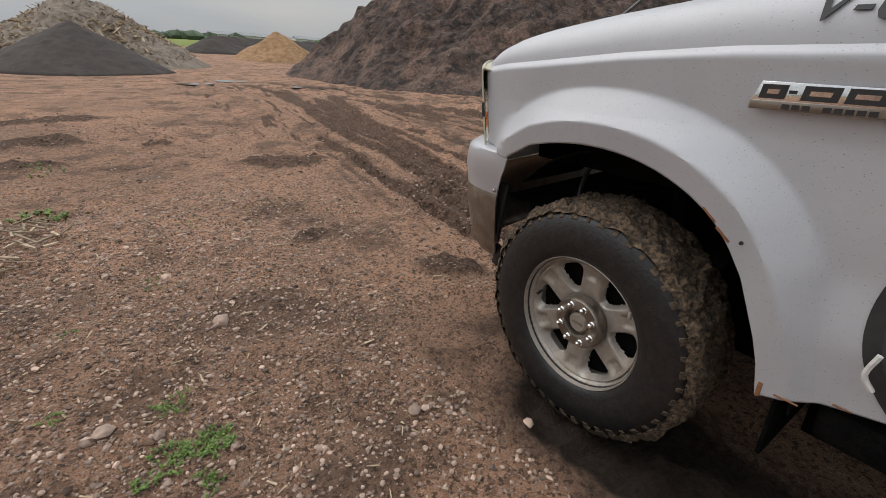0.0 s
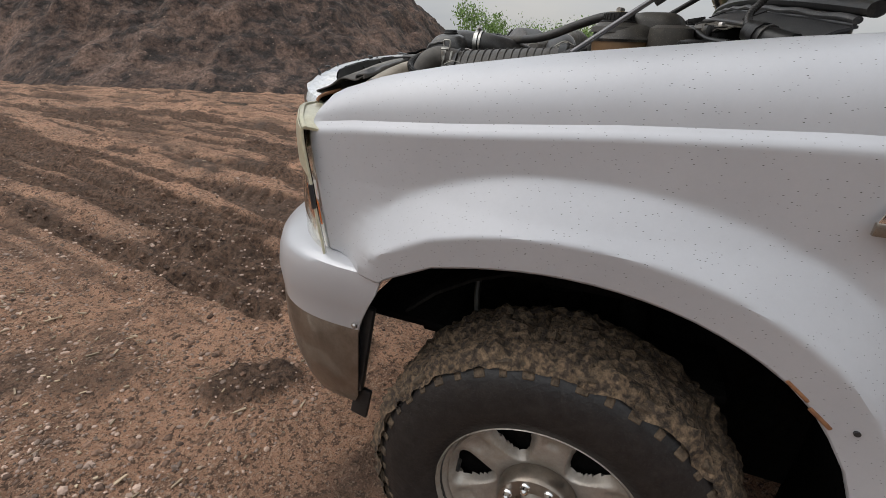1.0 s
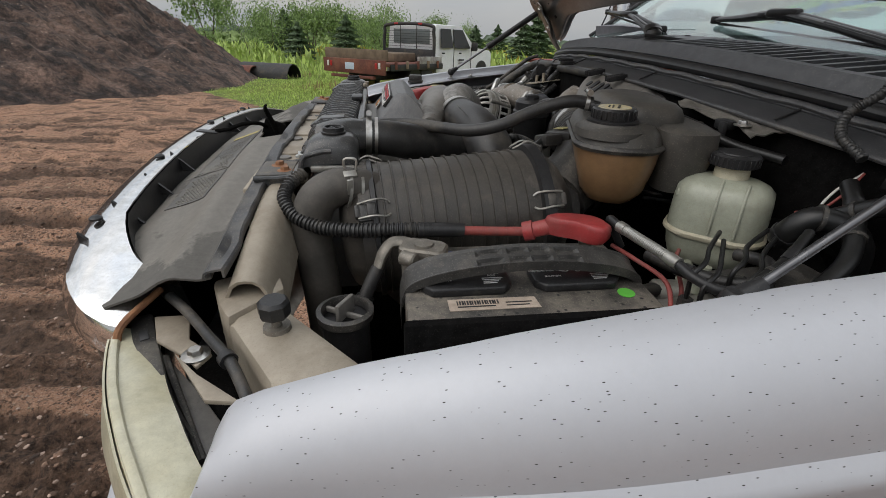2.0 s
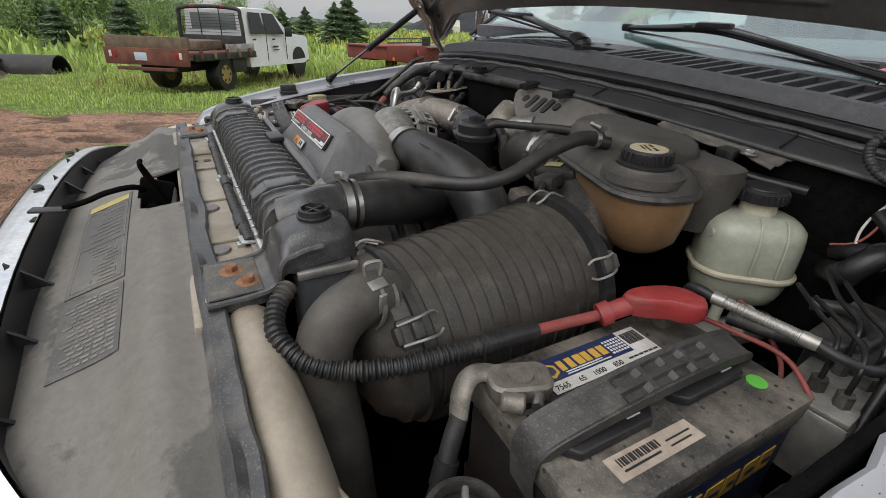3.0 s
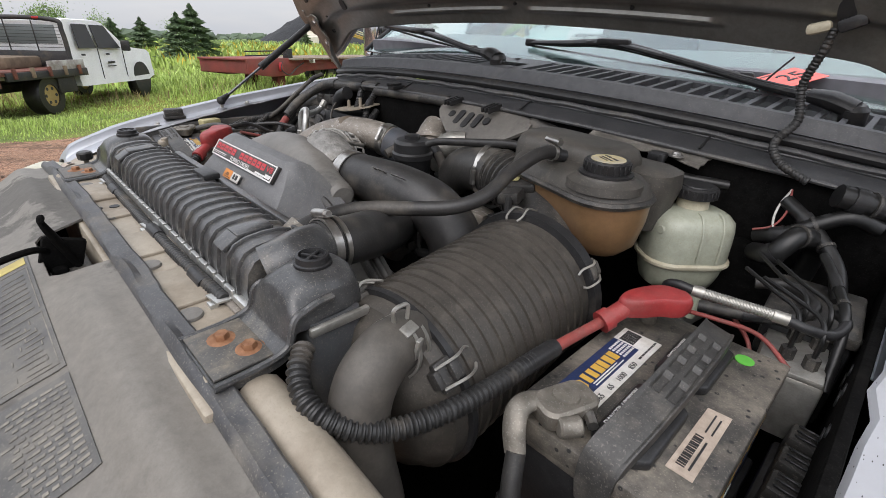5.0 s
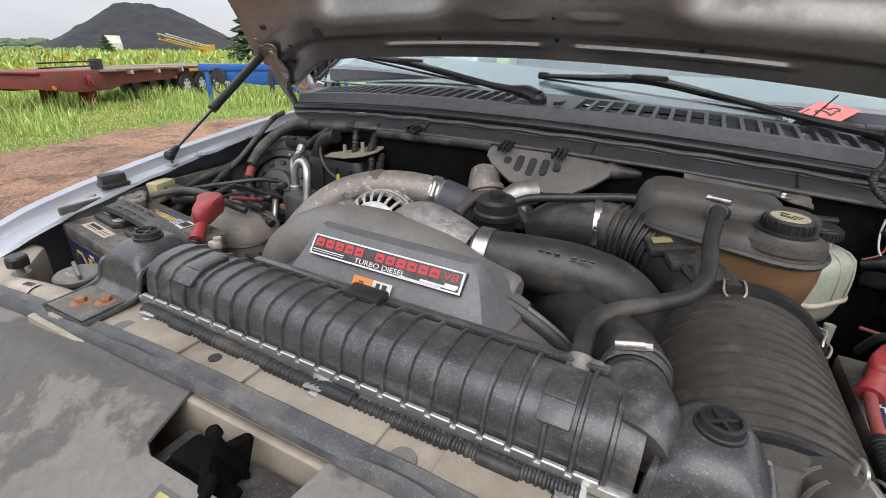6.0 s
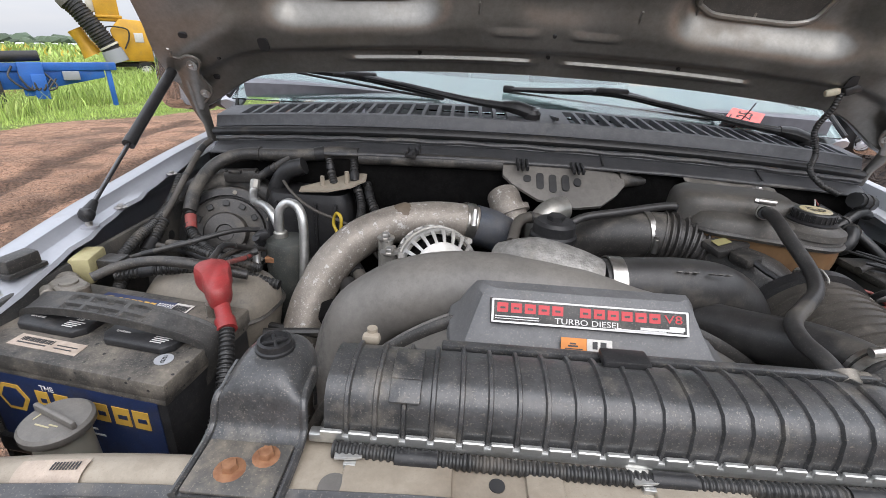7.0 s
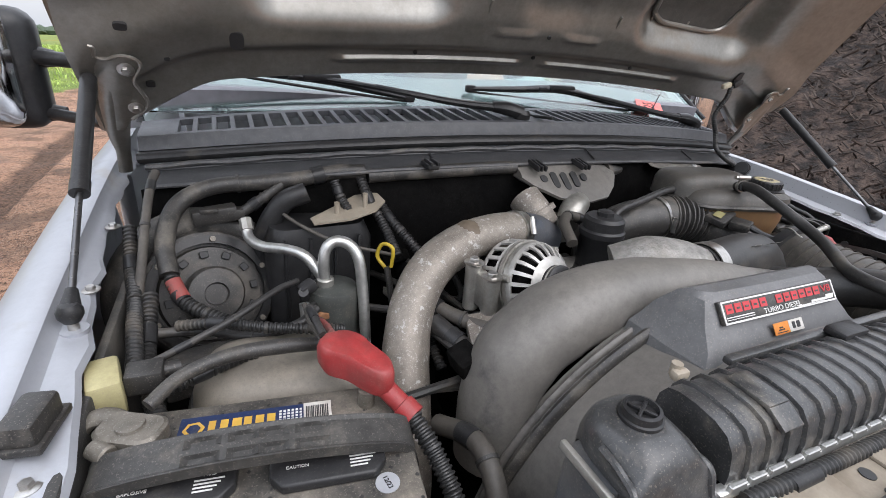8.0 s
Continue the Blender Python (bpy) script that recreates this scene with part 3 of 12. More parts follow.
def fender(side, name, off=0.0):
    ys = [0.60, 0.575, 0.55, 0.525, 0.50, 0.475, 0.45, 0.42, 0.39, 0.372, 0.355, 0.33, 0.29, 0.253, 0.21, 0.17, 0.13, 0.09, 0.05, 0.01, -0.03, -0.07, -0.11, -0.15, -0.19,
          -0.23, -0.26, -0.29, -0.312, -0.334, -0.355, -0.375, -0.392, -0.407, -0.426, -0.445, -0.46, -0.474, -0.49, -0.505, -0.515, -0.525, -0.533, -0.540, -0.555, -0.57, -0.585, -0.595, -0.61, -0.63, -0.65, -0.675, -0.70, -0.72, -0.745, -0.77, -0.80]
    rings = []
    for y in ys:
        zb, zc = fender_bottom(y), lerp_table(y, CREASE)
        prof = []
        prof.append((side_x(y, zb) - 0.022, zb + 0.004))
        prof.append((side_x(y, zb) - 0.004, zb))
        k = 52
        for i in range(k + 1):
            z = zb + 0.005 + (zc - 0.012 - zb - 0.005) * i / k
            prof.append((side_x(y, z), z))
        xc = side_x(y, zc - 0.012)
        top, crest = crest_at(y)
        prof.append((xc - 0.0015, zc - 0.006))
        prof.append((xc - 0.006, zc))
        prof.append((xc - 0.014, min(zc + 0.009, top - 0.004)))
        x0, z0 = xc - 0.014, min(zc + 0.009, top - 0.004)
        for i in range(1, 11):
            a = i / 10 * math.pi / 2
            prof.append((x0 - (x0 - crest) * (1 - math.cos(a)) ** 0.9, z0 + (top - z0) * math.sin(a) ** 0.85))
        prof.append((crest - 0.010, top - 0.003))
        prof.append((crest - 0.014, top - 0.016))
        drop, shelf = (0.040, 0.056) if side < 0 else (0.022, lerp_table(y, [(-0.15, 0.030), (0.1, 0.048), (0.35, 0.066)]))
        prof.append((crest - 0.020, top - drop))
        wob = 0.003 * math.sin(y * 41) + 0.003 * math.sin(y * 73 + 1)
        prof.append((crest - shelf + 0.005 + wob, top - drop - 0.004))
        prof.append((crest - shelf + wob, top - drop - 0.010))
        rings.append((y, prof))
    rows = []
    for y, prof in rings:
        row = []
        for x, z in prof:
            yy = min(y, front_y(z) + 0.004)
            row.append((off + side * x, yy, z))
        rows.append(row)
    bm = loft(rows, cap=False, closed=False)
    if side > 0:
        bmesh.ops.reverse_faces(bm, faces=bm.faces[:])
    bmesh.ops.remove_doubles(bm, verts=bm.verts[:], dist=0.0004)
    bmesh.ops.recalc_face_normals(bm, faces=bm.faces[:])
    probe = max(bm.faces, key=lambda f: abs(f.calc_center_median().x))
    if probe.normal.x * side < 0:
        bmesh.ops.reverse_faces(bm, faces=bm.faces[:])
    solidify(bm, 0.004)
    return part(name, bm, PAINT if side < 0 else PAINT_FLANGE, truck, angle=30)


fender_left = fender(-1, "fender")
fender_right = fender(1, "fender", 0.035)
for s in (-1, 1):
    for y in (0.02, -0.16, 0.30):
        hexbolt((s * (0.832 if s > 0 else 0.828) + (0.035 if s > 0 else 0), y, crest_at(y)[0] - (0.026 if s > 0 else 0.044)), (0, 0, 1), 0.006, STEEL, fender_left if s < 0 else fender_right)

# chips of rust along the wheel arch and the lower corner
for y0, z0, ly, lz in ((-0.345, 0.901, 0.045, 0.006), (-0.385, 0.863, 0.045, 0.007), (-0.546, 0.518, 0.010, 0.04), (-0.60, 0.521, 0.05, 0.004), (-0.69, 0.545, 0.035, 0.004)):
    part("rust_chip", box((-side_x(y0, z0) - 0.0005, y0, z0 + 0.004), (0.005, ly, lz), 0.002, (38 if z0 > 0.8 else 0, 0, 0)), RUST, fender_left, "bubbled rust on the edge of the panel")
part("screw_hole", cyl((-0.998, -0.43, 0.862), (-1.0085, -0.43, 0.862), 0.0045, seg=10), BLACK_INK, fender_left)

# inner aprons and wheel wells
for s in (-1, 1):
    part("apron", box((s * 0.800 + (0.048 if s > 0 else 0), -0.04, 1.09), (0.012, 0.84, 0.40), 0.004), SHADE_BLACK if s < 0 else surf("apron_paint", (0.055, 0.054, 0.052), 0.6, 0.2, (0.038, 0.037, 0.036), 10.0, dust=(0.16, 0.14, 0.115), dust_amt=0.4, dust_scale=6.0), truck, "inner wing panel")
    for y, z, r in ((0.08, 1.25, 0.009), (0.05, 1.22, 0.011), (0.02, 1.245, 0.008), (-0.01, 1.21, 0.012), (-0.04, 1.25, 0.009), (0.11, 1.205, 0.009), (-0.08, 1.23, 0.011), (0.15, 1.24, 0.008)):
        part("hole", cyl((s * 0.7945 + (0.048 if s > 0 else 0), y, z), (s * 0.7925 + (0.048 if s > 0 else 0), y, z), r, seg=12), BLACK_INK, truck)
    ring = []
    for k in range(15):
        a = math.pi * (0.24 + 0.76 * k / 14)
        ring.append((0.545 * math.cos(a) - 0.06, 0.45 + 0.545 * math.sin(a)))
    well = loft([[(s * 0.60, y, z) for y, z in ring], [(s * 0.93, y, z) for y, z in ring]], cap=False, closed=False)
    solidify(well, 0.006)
    part("wheel_well", well, SHADE_BLACK, truck)
    # plates added to keep light out of the arch and from underneath
    part("well_wall", box((s * 0.60, -0.20, 0.72), (0.01, 0.78, 0.72), 0.002), SHADE_BLACK, truck)
    part("splash_guard", box((s * 0.765, -0.572, 0.61), (0.34, 0.012, 0.62), 0.004), SHADE_BLACK, truck)
    part("side_shield", box((s * 0.70, -1.45, 0.40), (0.012, 1.7, 0.26), 0.004), SHADE_BLACK, truck)
# unseen slabs and lumps added below the body to block light there
part("underbody", box((0.0, -2.60, 0.47), (1.86, 3.90, 0.10), 0.02), SHADE_BLACK, truck)
part("gearbox", box((0.0, -0.75, 0.46), (0.60, 1.1, 0.34), 0.08), SHADE_BLACK, truck)
part("oil_pan", box((0.0, -0.05, 0.60), (0.55, 0.60, 0.34), 0.08), SHADE_BLACK, truck)

# suspension glimpsed in the wheel arch
part("shock_absorber", cyl((-0.70, -0.16, 0.50), (-0.66, -0.10, 1.02), 0.03, seg=14), SHADE_BLACK, truck)
part("coil_spring", tube([(-0.64 + 0.055 * math.cos(a), 0.03 + 0.055 * math.sin(a), 0.52 + a * 0.011) for a in [k * math.pi / 4 for k in range(44)]], 0.009, 8, 2), SHADE_BLACK, truck)
part("front_axle", cyl((-0.80, 0, 0.40), (0.80, 0, 0.40), 0.05, seg=14), SHADE_BLACK, truck)
part("brake_hose", tube([(-0.66, 0.18, 0.95), (-0.70, 0.24, 0.82), (-0.74, 0.22, 0.70), (-0.78, 0.15, 0.62)], 0.008, 8), RUBBER, truck)
for s in (-1, 1):
    part("frame_rail", box((s * 0.42, -1.6, 0.52), (0.09, 4.2, 0.17), 0.01), SHADE_BLACK, truck)

# ---- wheels ----


def tyre_mesh(side):
    """Tyre with a lugged tread; axle along x, outer face to side."""
    prof = [(0.225, 0.100), (0.236, 0.118), (0.262, 0.128), (0.30, 0.134), (0.335, 0.131), (0.362, 0.122), (0.378, 0.112), (0.390, 0.098), (0.396, 0.06), (0.398, 0.0),
            (0.396, -0.06), (0.390, -0.098), (0.378, -0.112), (0.362, -0.122), (0.335, -0.131), (0.30, -0.134), (0.262, -0.128), (0.236, -0.118), (0.225, -0.100)]
    bm = lathe(prof, (0, 0, 0), (side, 0, 0), 72, close=True)
    return bm


def lug_mesh(side):
    bm = bmesh.new()
    random.seed(5)
    n = 46
    for k in range(n):
        a = 2 * math.pi * k / n
        for row, (w, ln, tilt) in enumerate(((0.092, 0.038, 12), (0.035, 0.042, -18), (-0.035, 0.042, 18), (-0.092, 0.038, -12))):
            aa = a + (0.5 if row % 2 else 0.0) * 2 * math.pi / n
            m = pose(0, 0, 0, math.degrees(aa), 0, 0) @ Matrix.Translation((side * w, 0, 0.3935 - (0.005 if row in (0, 3) else 0))) @ pose(0, 0, 0, 0, 0, tilt)
            b = box((0, 0, 0), (0.040, ln, 0.014), 0.003, seg=1)
            b.transform(m)
            merge(bm, b)
        for sgn in (1, -1):
            m = pose(0, 0, 0, math.degrees(a), 0, 0) @ Matrix.Translation((side * sgn * 0.116, 0, 0.372)) @ pose(0, 0, 0, 0, sgn * side * 55, 0)
            b = box((0, 0, 0), (0.020, 0.024 if k % 2 else 0.016, 0.005), 0.002, seg=1)
            b.transform(m)
            merge(bm, b)
    return bm


def mud_mesh(side, seed=3):
    """Mud caked over the tread, in an uneven coat."""
    bm = bmesh.new()
    nu, nv = 260, 28
    g = []
    for i in range(nu + 1):
        a = 2 * math.pi * i / nu
        row = []
        for j in range(nv + 1):
            w = -0.116 + 0.236 * j / nv
            p = Vector((w * 18, math.cos(a) * 9, math.sin(a) * 9 + seed))
            edge = sstep(0, 3.5, j) * sstep(nv, nv - 3.0, j)
            r = 0.399 + 0.009 * edge + 0.014 * noise.fractal(p, 0.8, 2.2, 4) + (0.010 * noise.noise(p * 3.1) + 0.008 * noise.noise(p * 7.3)) * edge - (0.008 + 0.40 * max(0.0, w - 0.098)) * (1 - edge)
            row.append(bm.verts.new((side * w, r * math.cos(a), r * math.sin(a))))
        g.append(row)
    for i in range(nu):
        for j in range(nv):
            bm.faces.new((g[i][j], g[i + 1][j], g[i + 1][j + 1], g[i][j + 1]))
    bmesh.ops.remove_doubles(bm, verts=bm.verts[:], dist=0.0005)
    bmesh.ops.recalc_face_normals(bm, faces=bm.faces[:])
    return bm


def rim_spokes(side):
    """Cast disc with six broad forked spokes and six rounded windows between them."""
    bm = bmesh.new()
    radii = [0.085, 0.098, 0.110, 0.122, 0.134, 0.147, 0.160, 0.173, 0.185, 0.196, 0.204, 0.212]
    deep = [0.060, 0.066, 0.069, 0.071, 0.0725, 0.0735, 0.0745, 0.0760, 0.0780, 0.0815, 0.0850, 0.0885]
    prof_r = [0.085 + 0.127 * k / 39 for k in range(40)]
    depth = [lerp_table(r, list(zip(radii, deep))) for r in prof_r]
    n = 252

    def between(k):
        """0 in the middle of a spoke, 1 in the middle of a window."""
        return abs(((k / n * 6 - 0.083) % 1.0) - 0.5) * 2

    def gap(k, r):
        """More than 0 inside a window, which widens towards the rim and has round corners."""
        half = 0.30 + 0.22 * (r - 0.11) / 0.09
        a = (1 - between(k)) / half
        b = abs(r - 0.157) / 0.043
        return 1 - (a ** 3 + b ** 3) ** (1 / 3)

    grid = []
    for k in range(n):
        a = 2 * math.pi * k / n
        row = []
        for r, dpt in zip(prof_r, depth):
            g = gap(k, r)
            roll = 0.026 * sstep(-0.42, 0.10, g)
            cup = 0.009 * sstep(0.30, 0.10, between(k)) * sstep(0.150, 0.172, r) * sstep(0.208, 0.198, r)
            row.append(bm.verts.new((side * (dpt - roll - cup), r * math.cos(a), r * math.sin(a))))
        grid.append(row)
    for k in range(n):
        for i in range(len(prof_r) - 1):
            if gap(k + 0.5, (prof_r[i] + prof_r[i + 1]) / 2) > 0.0:
                continue
            bm.faces.new((grid[k][i], grid[(k + 1) % n][i], grid[(k + 1) % n][i + 1], grid[k][i + 1]))
    loose = [v for v in bm.verts if not v.link_faces]
    bmesh.ops.delete(bm, geom=loose, context="VERTS")
    bmesh.ops.recalc_face_normals(bm, faces=bm.faces[:])
    probe = max(bm.faces, key=lambda f: f.calc_center_median().x * side)
    if probe.normal.x * side < 0:
        bmesh.ops.reverse_faces(bm, faces=bm.faces[:])
    solidify(bm, 0.026)
    return bm


def wheel(c, side):
    m = Matrix.Translation(c)
    w = part("wheel", merge(lathe([(0.232, 0.118), (0.238, 0.110), (0.236, 0.100), (0.222, 0.092), (0.214, 0.080), (0.206, 0.0), (0.206, -0.10), (0.238, -0.115), (0.243, -0.115), (0.212, -0.10), (0.214, 0.0), (0.222, 0.085), (0.226, 0.1)], c, (side, 0, 0), 64, close=True)), ALLOY, truck, "dusty six-spoke alloy wheel with a muddy tyre")
    for nm, bm, mt, lb in (("tyre", tyre_mesh(side), TYRE, "worn black tyre"), ("tread", lug_mesh(side), TREAD, "lugged tread caked with mud"), ("mud", mud_mesh(side), MUD, "brown mud caked on the tread"), ("spokes", rim_spokes(side), ALLOY, "")):
        bm.transform(m)
        part(nm, bm, mt, w, lb)
    # near-black ring put behind the windows for the shade inside the wheel
    part("spoke_backing", lathe([(0.09, 0.030), (0.205, 0.030), (0.205, 0.026), (0.09, 0.026)], c, (side, 0, 0), 40, close=True), SHADE_BLACK, w)
    part("brake_disc", lathe([(0.05, -0.03), (0.17, -0.03), (0.17, 0.0), (0.05, 0.0)], c, (side, 0, 0), 32), SHADE_BLACK, w)
    cap = lathe([(0.088, 0.055), (0.092, 0.075), (0.090, 0.100), (0.084, 0.108), (0.050, 0.108), (0.046, 0.098), (0.046, 0.085)], c, (side, 0, 0), 40)
    part("hub_cover", cap, CHROME_DIRTY, w, "dirty chrome hub cover")
    centre = lathe([(0.036, 0.080), (0.036, 0.096), (0.030, 0.102)], c, (side, 0, 0), 28)
    part("centre_cap", centre, ALLOY, w)
    mark = box(Vector(c) + Vector((side * 0.103, 0, 0)), (0.002, 0.044, 0.009), 0.001)
    part("badge_bar", mark, CHROME_DIRTY, w)
    for k in range(8):
        a = 2 * math.pi * (k + 0.5) / 8
        p = Vector(c) + Vector((side * 0.104, 0.0675 * math.cos(a), 0.0675 * math.sin(a)))
        part("lug_nut", lathe([(0.0125, 0), (0.0115, 0.007), (0.0085, 0.010), (0.0085, 0.020), (0.004, 0.024)], p, (side, 0, 0), 12), CHROME, w)
    a = 2.55
    part("balance_weight", box(Vector(c) + Vector((side * 0.118, 0.226 * math.cos(a), 0.226 * math.sin(a))), (0.008, 0.010, 0.026), 0.002), ALU_BRIGHT, w)
    part("valve", cyl(Vector(c) + Vector((side * 0.07, 0.19, 0.03)), Vector(c) + Vector((side * 0.10, 0.185, 0.028)), 0.005, seg=8), BLACK, w)
    return w


wheel((-0.862, 0.0, 0.414), -1)
wheel((0.862, 0.0, 0.414), 1)
wheel((-0.862, -3.60, 0.414), -1)
wheel((0.862, -3.60, 0.414), 1)

# ---- bumper ----


def wrap(half, y_front, y_end, n=26, pull=3.0):
    """Half of a bumper's plan curve, from the middle to its rear end on the right."""
    out = []
    for k in range(n + 1):
        a = k / n * math.pi / 2
        x = half * math.sin(a) ** (2 / pull)
        y = y_end + (y_front - y_end) * math.cos(a) ** (2 / pull)
        out.append((x, y))
    return out


def band(levels, material, name, label="", thick=0.006):
    """A bumper band: levels of (z, half width, front y, end y)."""
    rings = []
    for z, half, yf, ye in levels:
        right = wrap(half, yf, ye)
        line = [(-x, y) for x, y in right[::-1]] + right[1:]
        rings.append([(x, y, z) for x, y in line])
    bm = loft(rings, cap=False, closed=False)
    bmesh.ops.recalc_face_normals(bm, faces=bm.faces[:])
    f = max(bm.faces, key=lambda q: q.calc_center_median().y)
    if f.normal.y < 0:
        bmesh.ops.reverse_faces(bm, faces=bm.faces[:])
    solidify(bm, thick)
    return part(name, bm, material, truck, label)


def end_of(z):
    return lerp_table(z, [(0.43, 0.515), (0.55, 0.470), (0.66, 0.452), (0.757, 0.447), (0.82, 0.415), (0.88, 0.380), (0.912, 0.366)])


valance = band([(0.924, 0.885, 0.70, 0.375), (0.9245, 0.955, 0.80, 0.374), (0.914, 0.970, 0.84, 0.372), (0.900, 0.972, 0.87, 0.375), (0.868, 0.970, 0.885, end_of(0.868)), (0.825, 0.962, 0.893, end_of(0.825)),
                (0.812, 0.958, 0.893, end_of(0.812)), (0.78, 0.950, 0.888, 0.436), (0.748, 0.945, 0.882, 0.448)], PAINT_DOOR, "bumper_valance", "silver painted upper bumper valance")
bumper = band([(0.746, 0.938, 0.882, 0.450), (0.735, 0.942, 0.888, 0.452), (0.66, 0.938, 0.888, 0.458), (0.58, 0.925, 0.875, 0.470), (0.50, 0.900, 0.850, 0.490), (0.455, 0.875, 0.83, 0.515), (0.435, 0.855, 0.80, 0.530)], CHROME_DIRTY, "bumper", "dull muddy lower bumper")
part("bumper_flap", box((-0.868, 0.50, 0.455), (0.012, 0.05, 0.10), 0.004, (12, 0, 0)), BLACK, truck, "black rubber flap")
part("bumper_bracket", box((-0.90, 0.475, 0.66), (0.02, 0.05, 0.26), 0.006, (10, 0, 0)), BLACK, truck)
part("valance_clip", lathe([(0.007, 0), (0.007, 0.004), (0.003, 0.007)], (-0.952, 0.452, 0.765), (-1, 0.1, 0), 10), STEEL, truck)

# ---- headlights ----


def headlight(s):
    h = part("headlight", box((s * 0.76, 0.575, 1.06), (0.24, 0.04, 0.22), 0.015, (0, 0, -s * 26)), SHADE_BLACK, truck, "yellowed headlight with an amber side reflector")

    def lens(u, v):
        # u from the grille outwards, v upwards
        z0, z1 = 0.908 + 0.010 * (1 - u), lerp_table(u, [(0, 1.195), (0.55, 1.215), (0.8, 1.21), (1, 1.19)])
        z = z0 + (z1 - z0) * v
        x = 0.640 + 0.298 * (1 - (1 - u) ** 1.25)
        y = front_y(z) + 0.006 + 0.172 * (1 - u) ** 1.1 + 0.018 * math.sin(math.pi * u) + 0.045 * (1 - v) * math.sin(math.pi * min(1.0, u + 0.1)) ** 0.8
        return Vector((s * x, y, z))

    bm = sheet(lens, 22, 14)
    bmesh.ops.recalc_face_normals(bm, faces=bm.faces[:])
    f = max(bm.faces, key=lambda q: q.calc_center_median().y)
    if f.normal.y < 0:
        bmesh.ops.reverse_faces(bm, faces=bm.faces[:])
    solidify(bm, 0.004)
    part("lens", bm, LENS_GLASS, h, "hazy plastic lens").visible_shadow = False

    def inner(u, v, off=0.016):
        p = lens(0.04 + 0.93 * u, 0.04 + 0.92 * v)
        return p + Vector((-s * off, -off * 0.8, 0))

    bm = sheet(lambda u, v: inner(u * 0.72, v, 0.05), 12, 8)
    part("reflector", bm, CHROME, h)

    def stripe(name, u0, u1, v0, v1, mt, off):
        part(name, sheet(lambda u, v: inner(u0 + (u1 - u0) * u, v0 + (v1 - v0) * v, off), 4, 6, 0.003), mt, h)

    stripe("lamp_bowl", 0.30, 0.985, 0.0, 0.97, LAMP_SILVER, 0.020)
    stripe("amber_reflector", 0.60, 0.985, 0.25, 0.43, AMBER_LENS, 0.006)
    stripe("lamp_bowl", 0.70, 0.97, 0.04, 0.25, LAMP_SILVER, 0.008)
    stripe("lamp_bowl", 0.68, 0.96, 0.45, 0.60, LAMP_SILVER, 0.008)
    edge = [lens(1.0, v / 10) for v in range(11)]
    strip = tube([p + Vector((s * 0.001, 0.001, 0)) for p in edge], 0.0032, 8, 2)
    part("lens_edge", strip, YELLOWED, h, "yellowed ribbed lens edge")
    part("black_mark", tube([lens(1.0, v) + Vector((s * 0.003, 0.002, 0)) for v in (0.42, 0.48, 0.54, 0.60)], 0.0052, 8, 3), BLACK_INK, h)
    top = tube([lens(u / 8, 1.0) + Vector((0, -0.006, 0.002)) for u in range(9)], 0.005, 8, 3, flat=0.8)
    part("lens_top", top, YELLOWED, h, "yellowed upper edge of the lens")
    part("lens_shelf", sheet(lambda u, v: lens(0.04 + 0.94 * u, 1.0) + Vector((-s * 0.022 * v, -0.044 * v, 0.001 - 0.010 * v * v)), 16, 5, 0.006), YELLOWED, h, "broad yellowed top of the lamp")
    haze = sheet(lambda u, v: lens(u, 0.64 + 0.36 * v) + Vector((s * 0.002, 0.003, 0.001)), 16, 4)
    solidify(haze, 0.002)
    part("lens_haze", haze, YELLOWED, h, "yellowed hazy band of the lens")
    return h


headlight(-1)
headlight(1)

# ---- grille shell ----
SHELL = [(-0.668, 0.704), (-0.656, 0.732), (-0.628, 0.768), (-0.570, 0.806), (-0.45, 0.838), (-0.25, 0.855), (0.0, 0.860), (0.25, 0.855), (0.45, 0.838), (0.570, 0.806), (0.628, 0.768), (0.656, 0.732), (0.668, 0.704)]


def shell_line(z, out, n=4):
    pts = spline([(x, y, 0) for x, y in SHELL], n)
    res = []
    for i, p in enumerate(pts):
        d = (pts[min(i + 1, len(pts) - 1)] - pts[max(i - 1, 0)]).normalized()
        q = p + Vector((-d.y, d.x, 0)) * (out if out > 0 else out * (1 + 0.7 * max(0.0, (abs(p.x) - 0.45) / 0.21)))
        res.append((q.x, q.y, z + 0.060 * (1 - (abs(p.x) / 0.75) ** 2) - 0.022 - 0.018 * max(0.0, (abs(p.x) - 0.50) / 0.168) ** 1.4))
    return res


def shell_part(levels, mt, name, label="", thick=0.0):
    bm = loft([shell_line(z, o) for z, o in levels], cap=False, closed=False)
    bmesh.ops.recalc_face_normals(bm, faces=bm.faces[:])
    return part(name, bm, mt, grille, label)


grille = thing("grille_shell", "chromed grille shell across the front of the pickup", "grille", (0, 0.8, 0.85))
shell_part([(1.240, -0.054), (1.252, -0.052), (1.2545, -0.036), (1.250, -0.012), (1.240, 0.004), (1.222, 0.013), (1.205, 0.014), (1.196, 0.006)], CHROME, "chrome_top", "scuffed chrome top edge")
shell_part([(1.249, -0.0545), (1.232, -0.056), (1.200, -0.060), (1.180, -0.064)], BLACK, "inner_wall", "black plastic wall behind the chrome edge")
for s in (-1, 1):
    tip = [Vector(q) for q in (shell_line(1.2545, -0.036)[-1 if s > 0 else 0], shell_line(1.240, 0.004)[-1 if s > 0 else 0], shell_line(1.205, 0.014)[-1 if s > 0 else 0])]
    part("rusty_edge", tube(tip, 0.0045, 8, 6), RUST, grille, "rusty lower edge of the chrome")
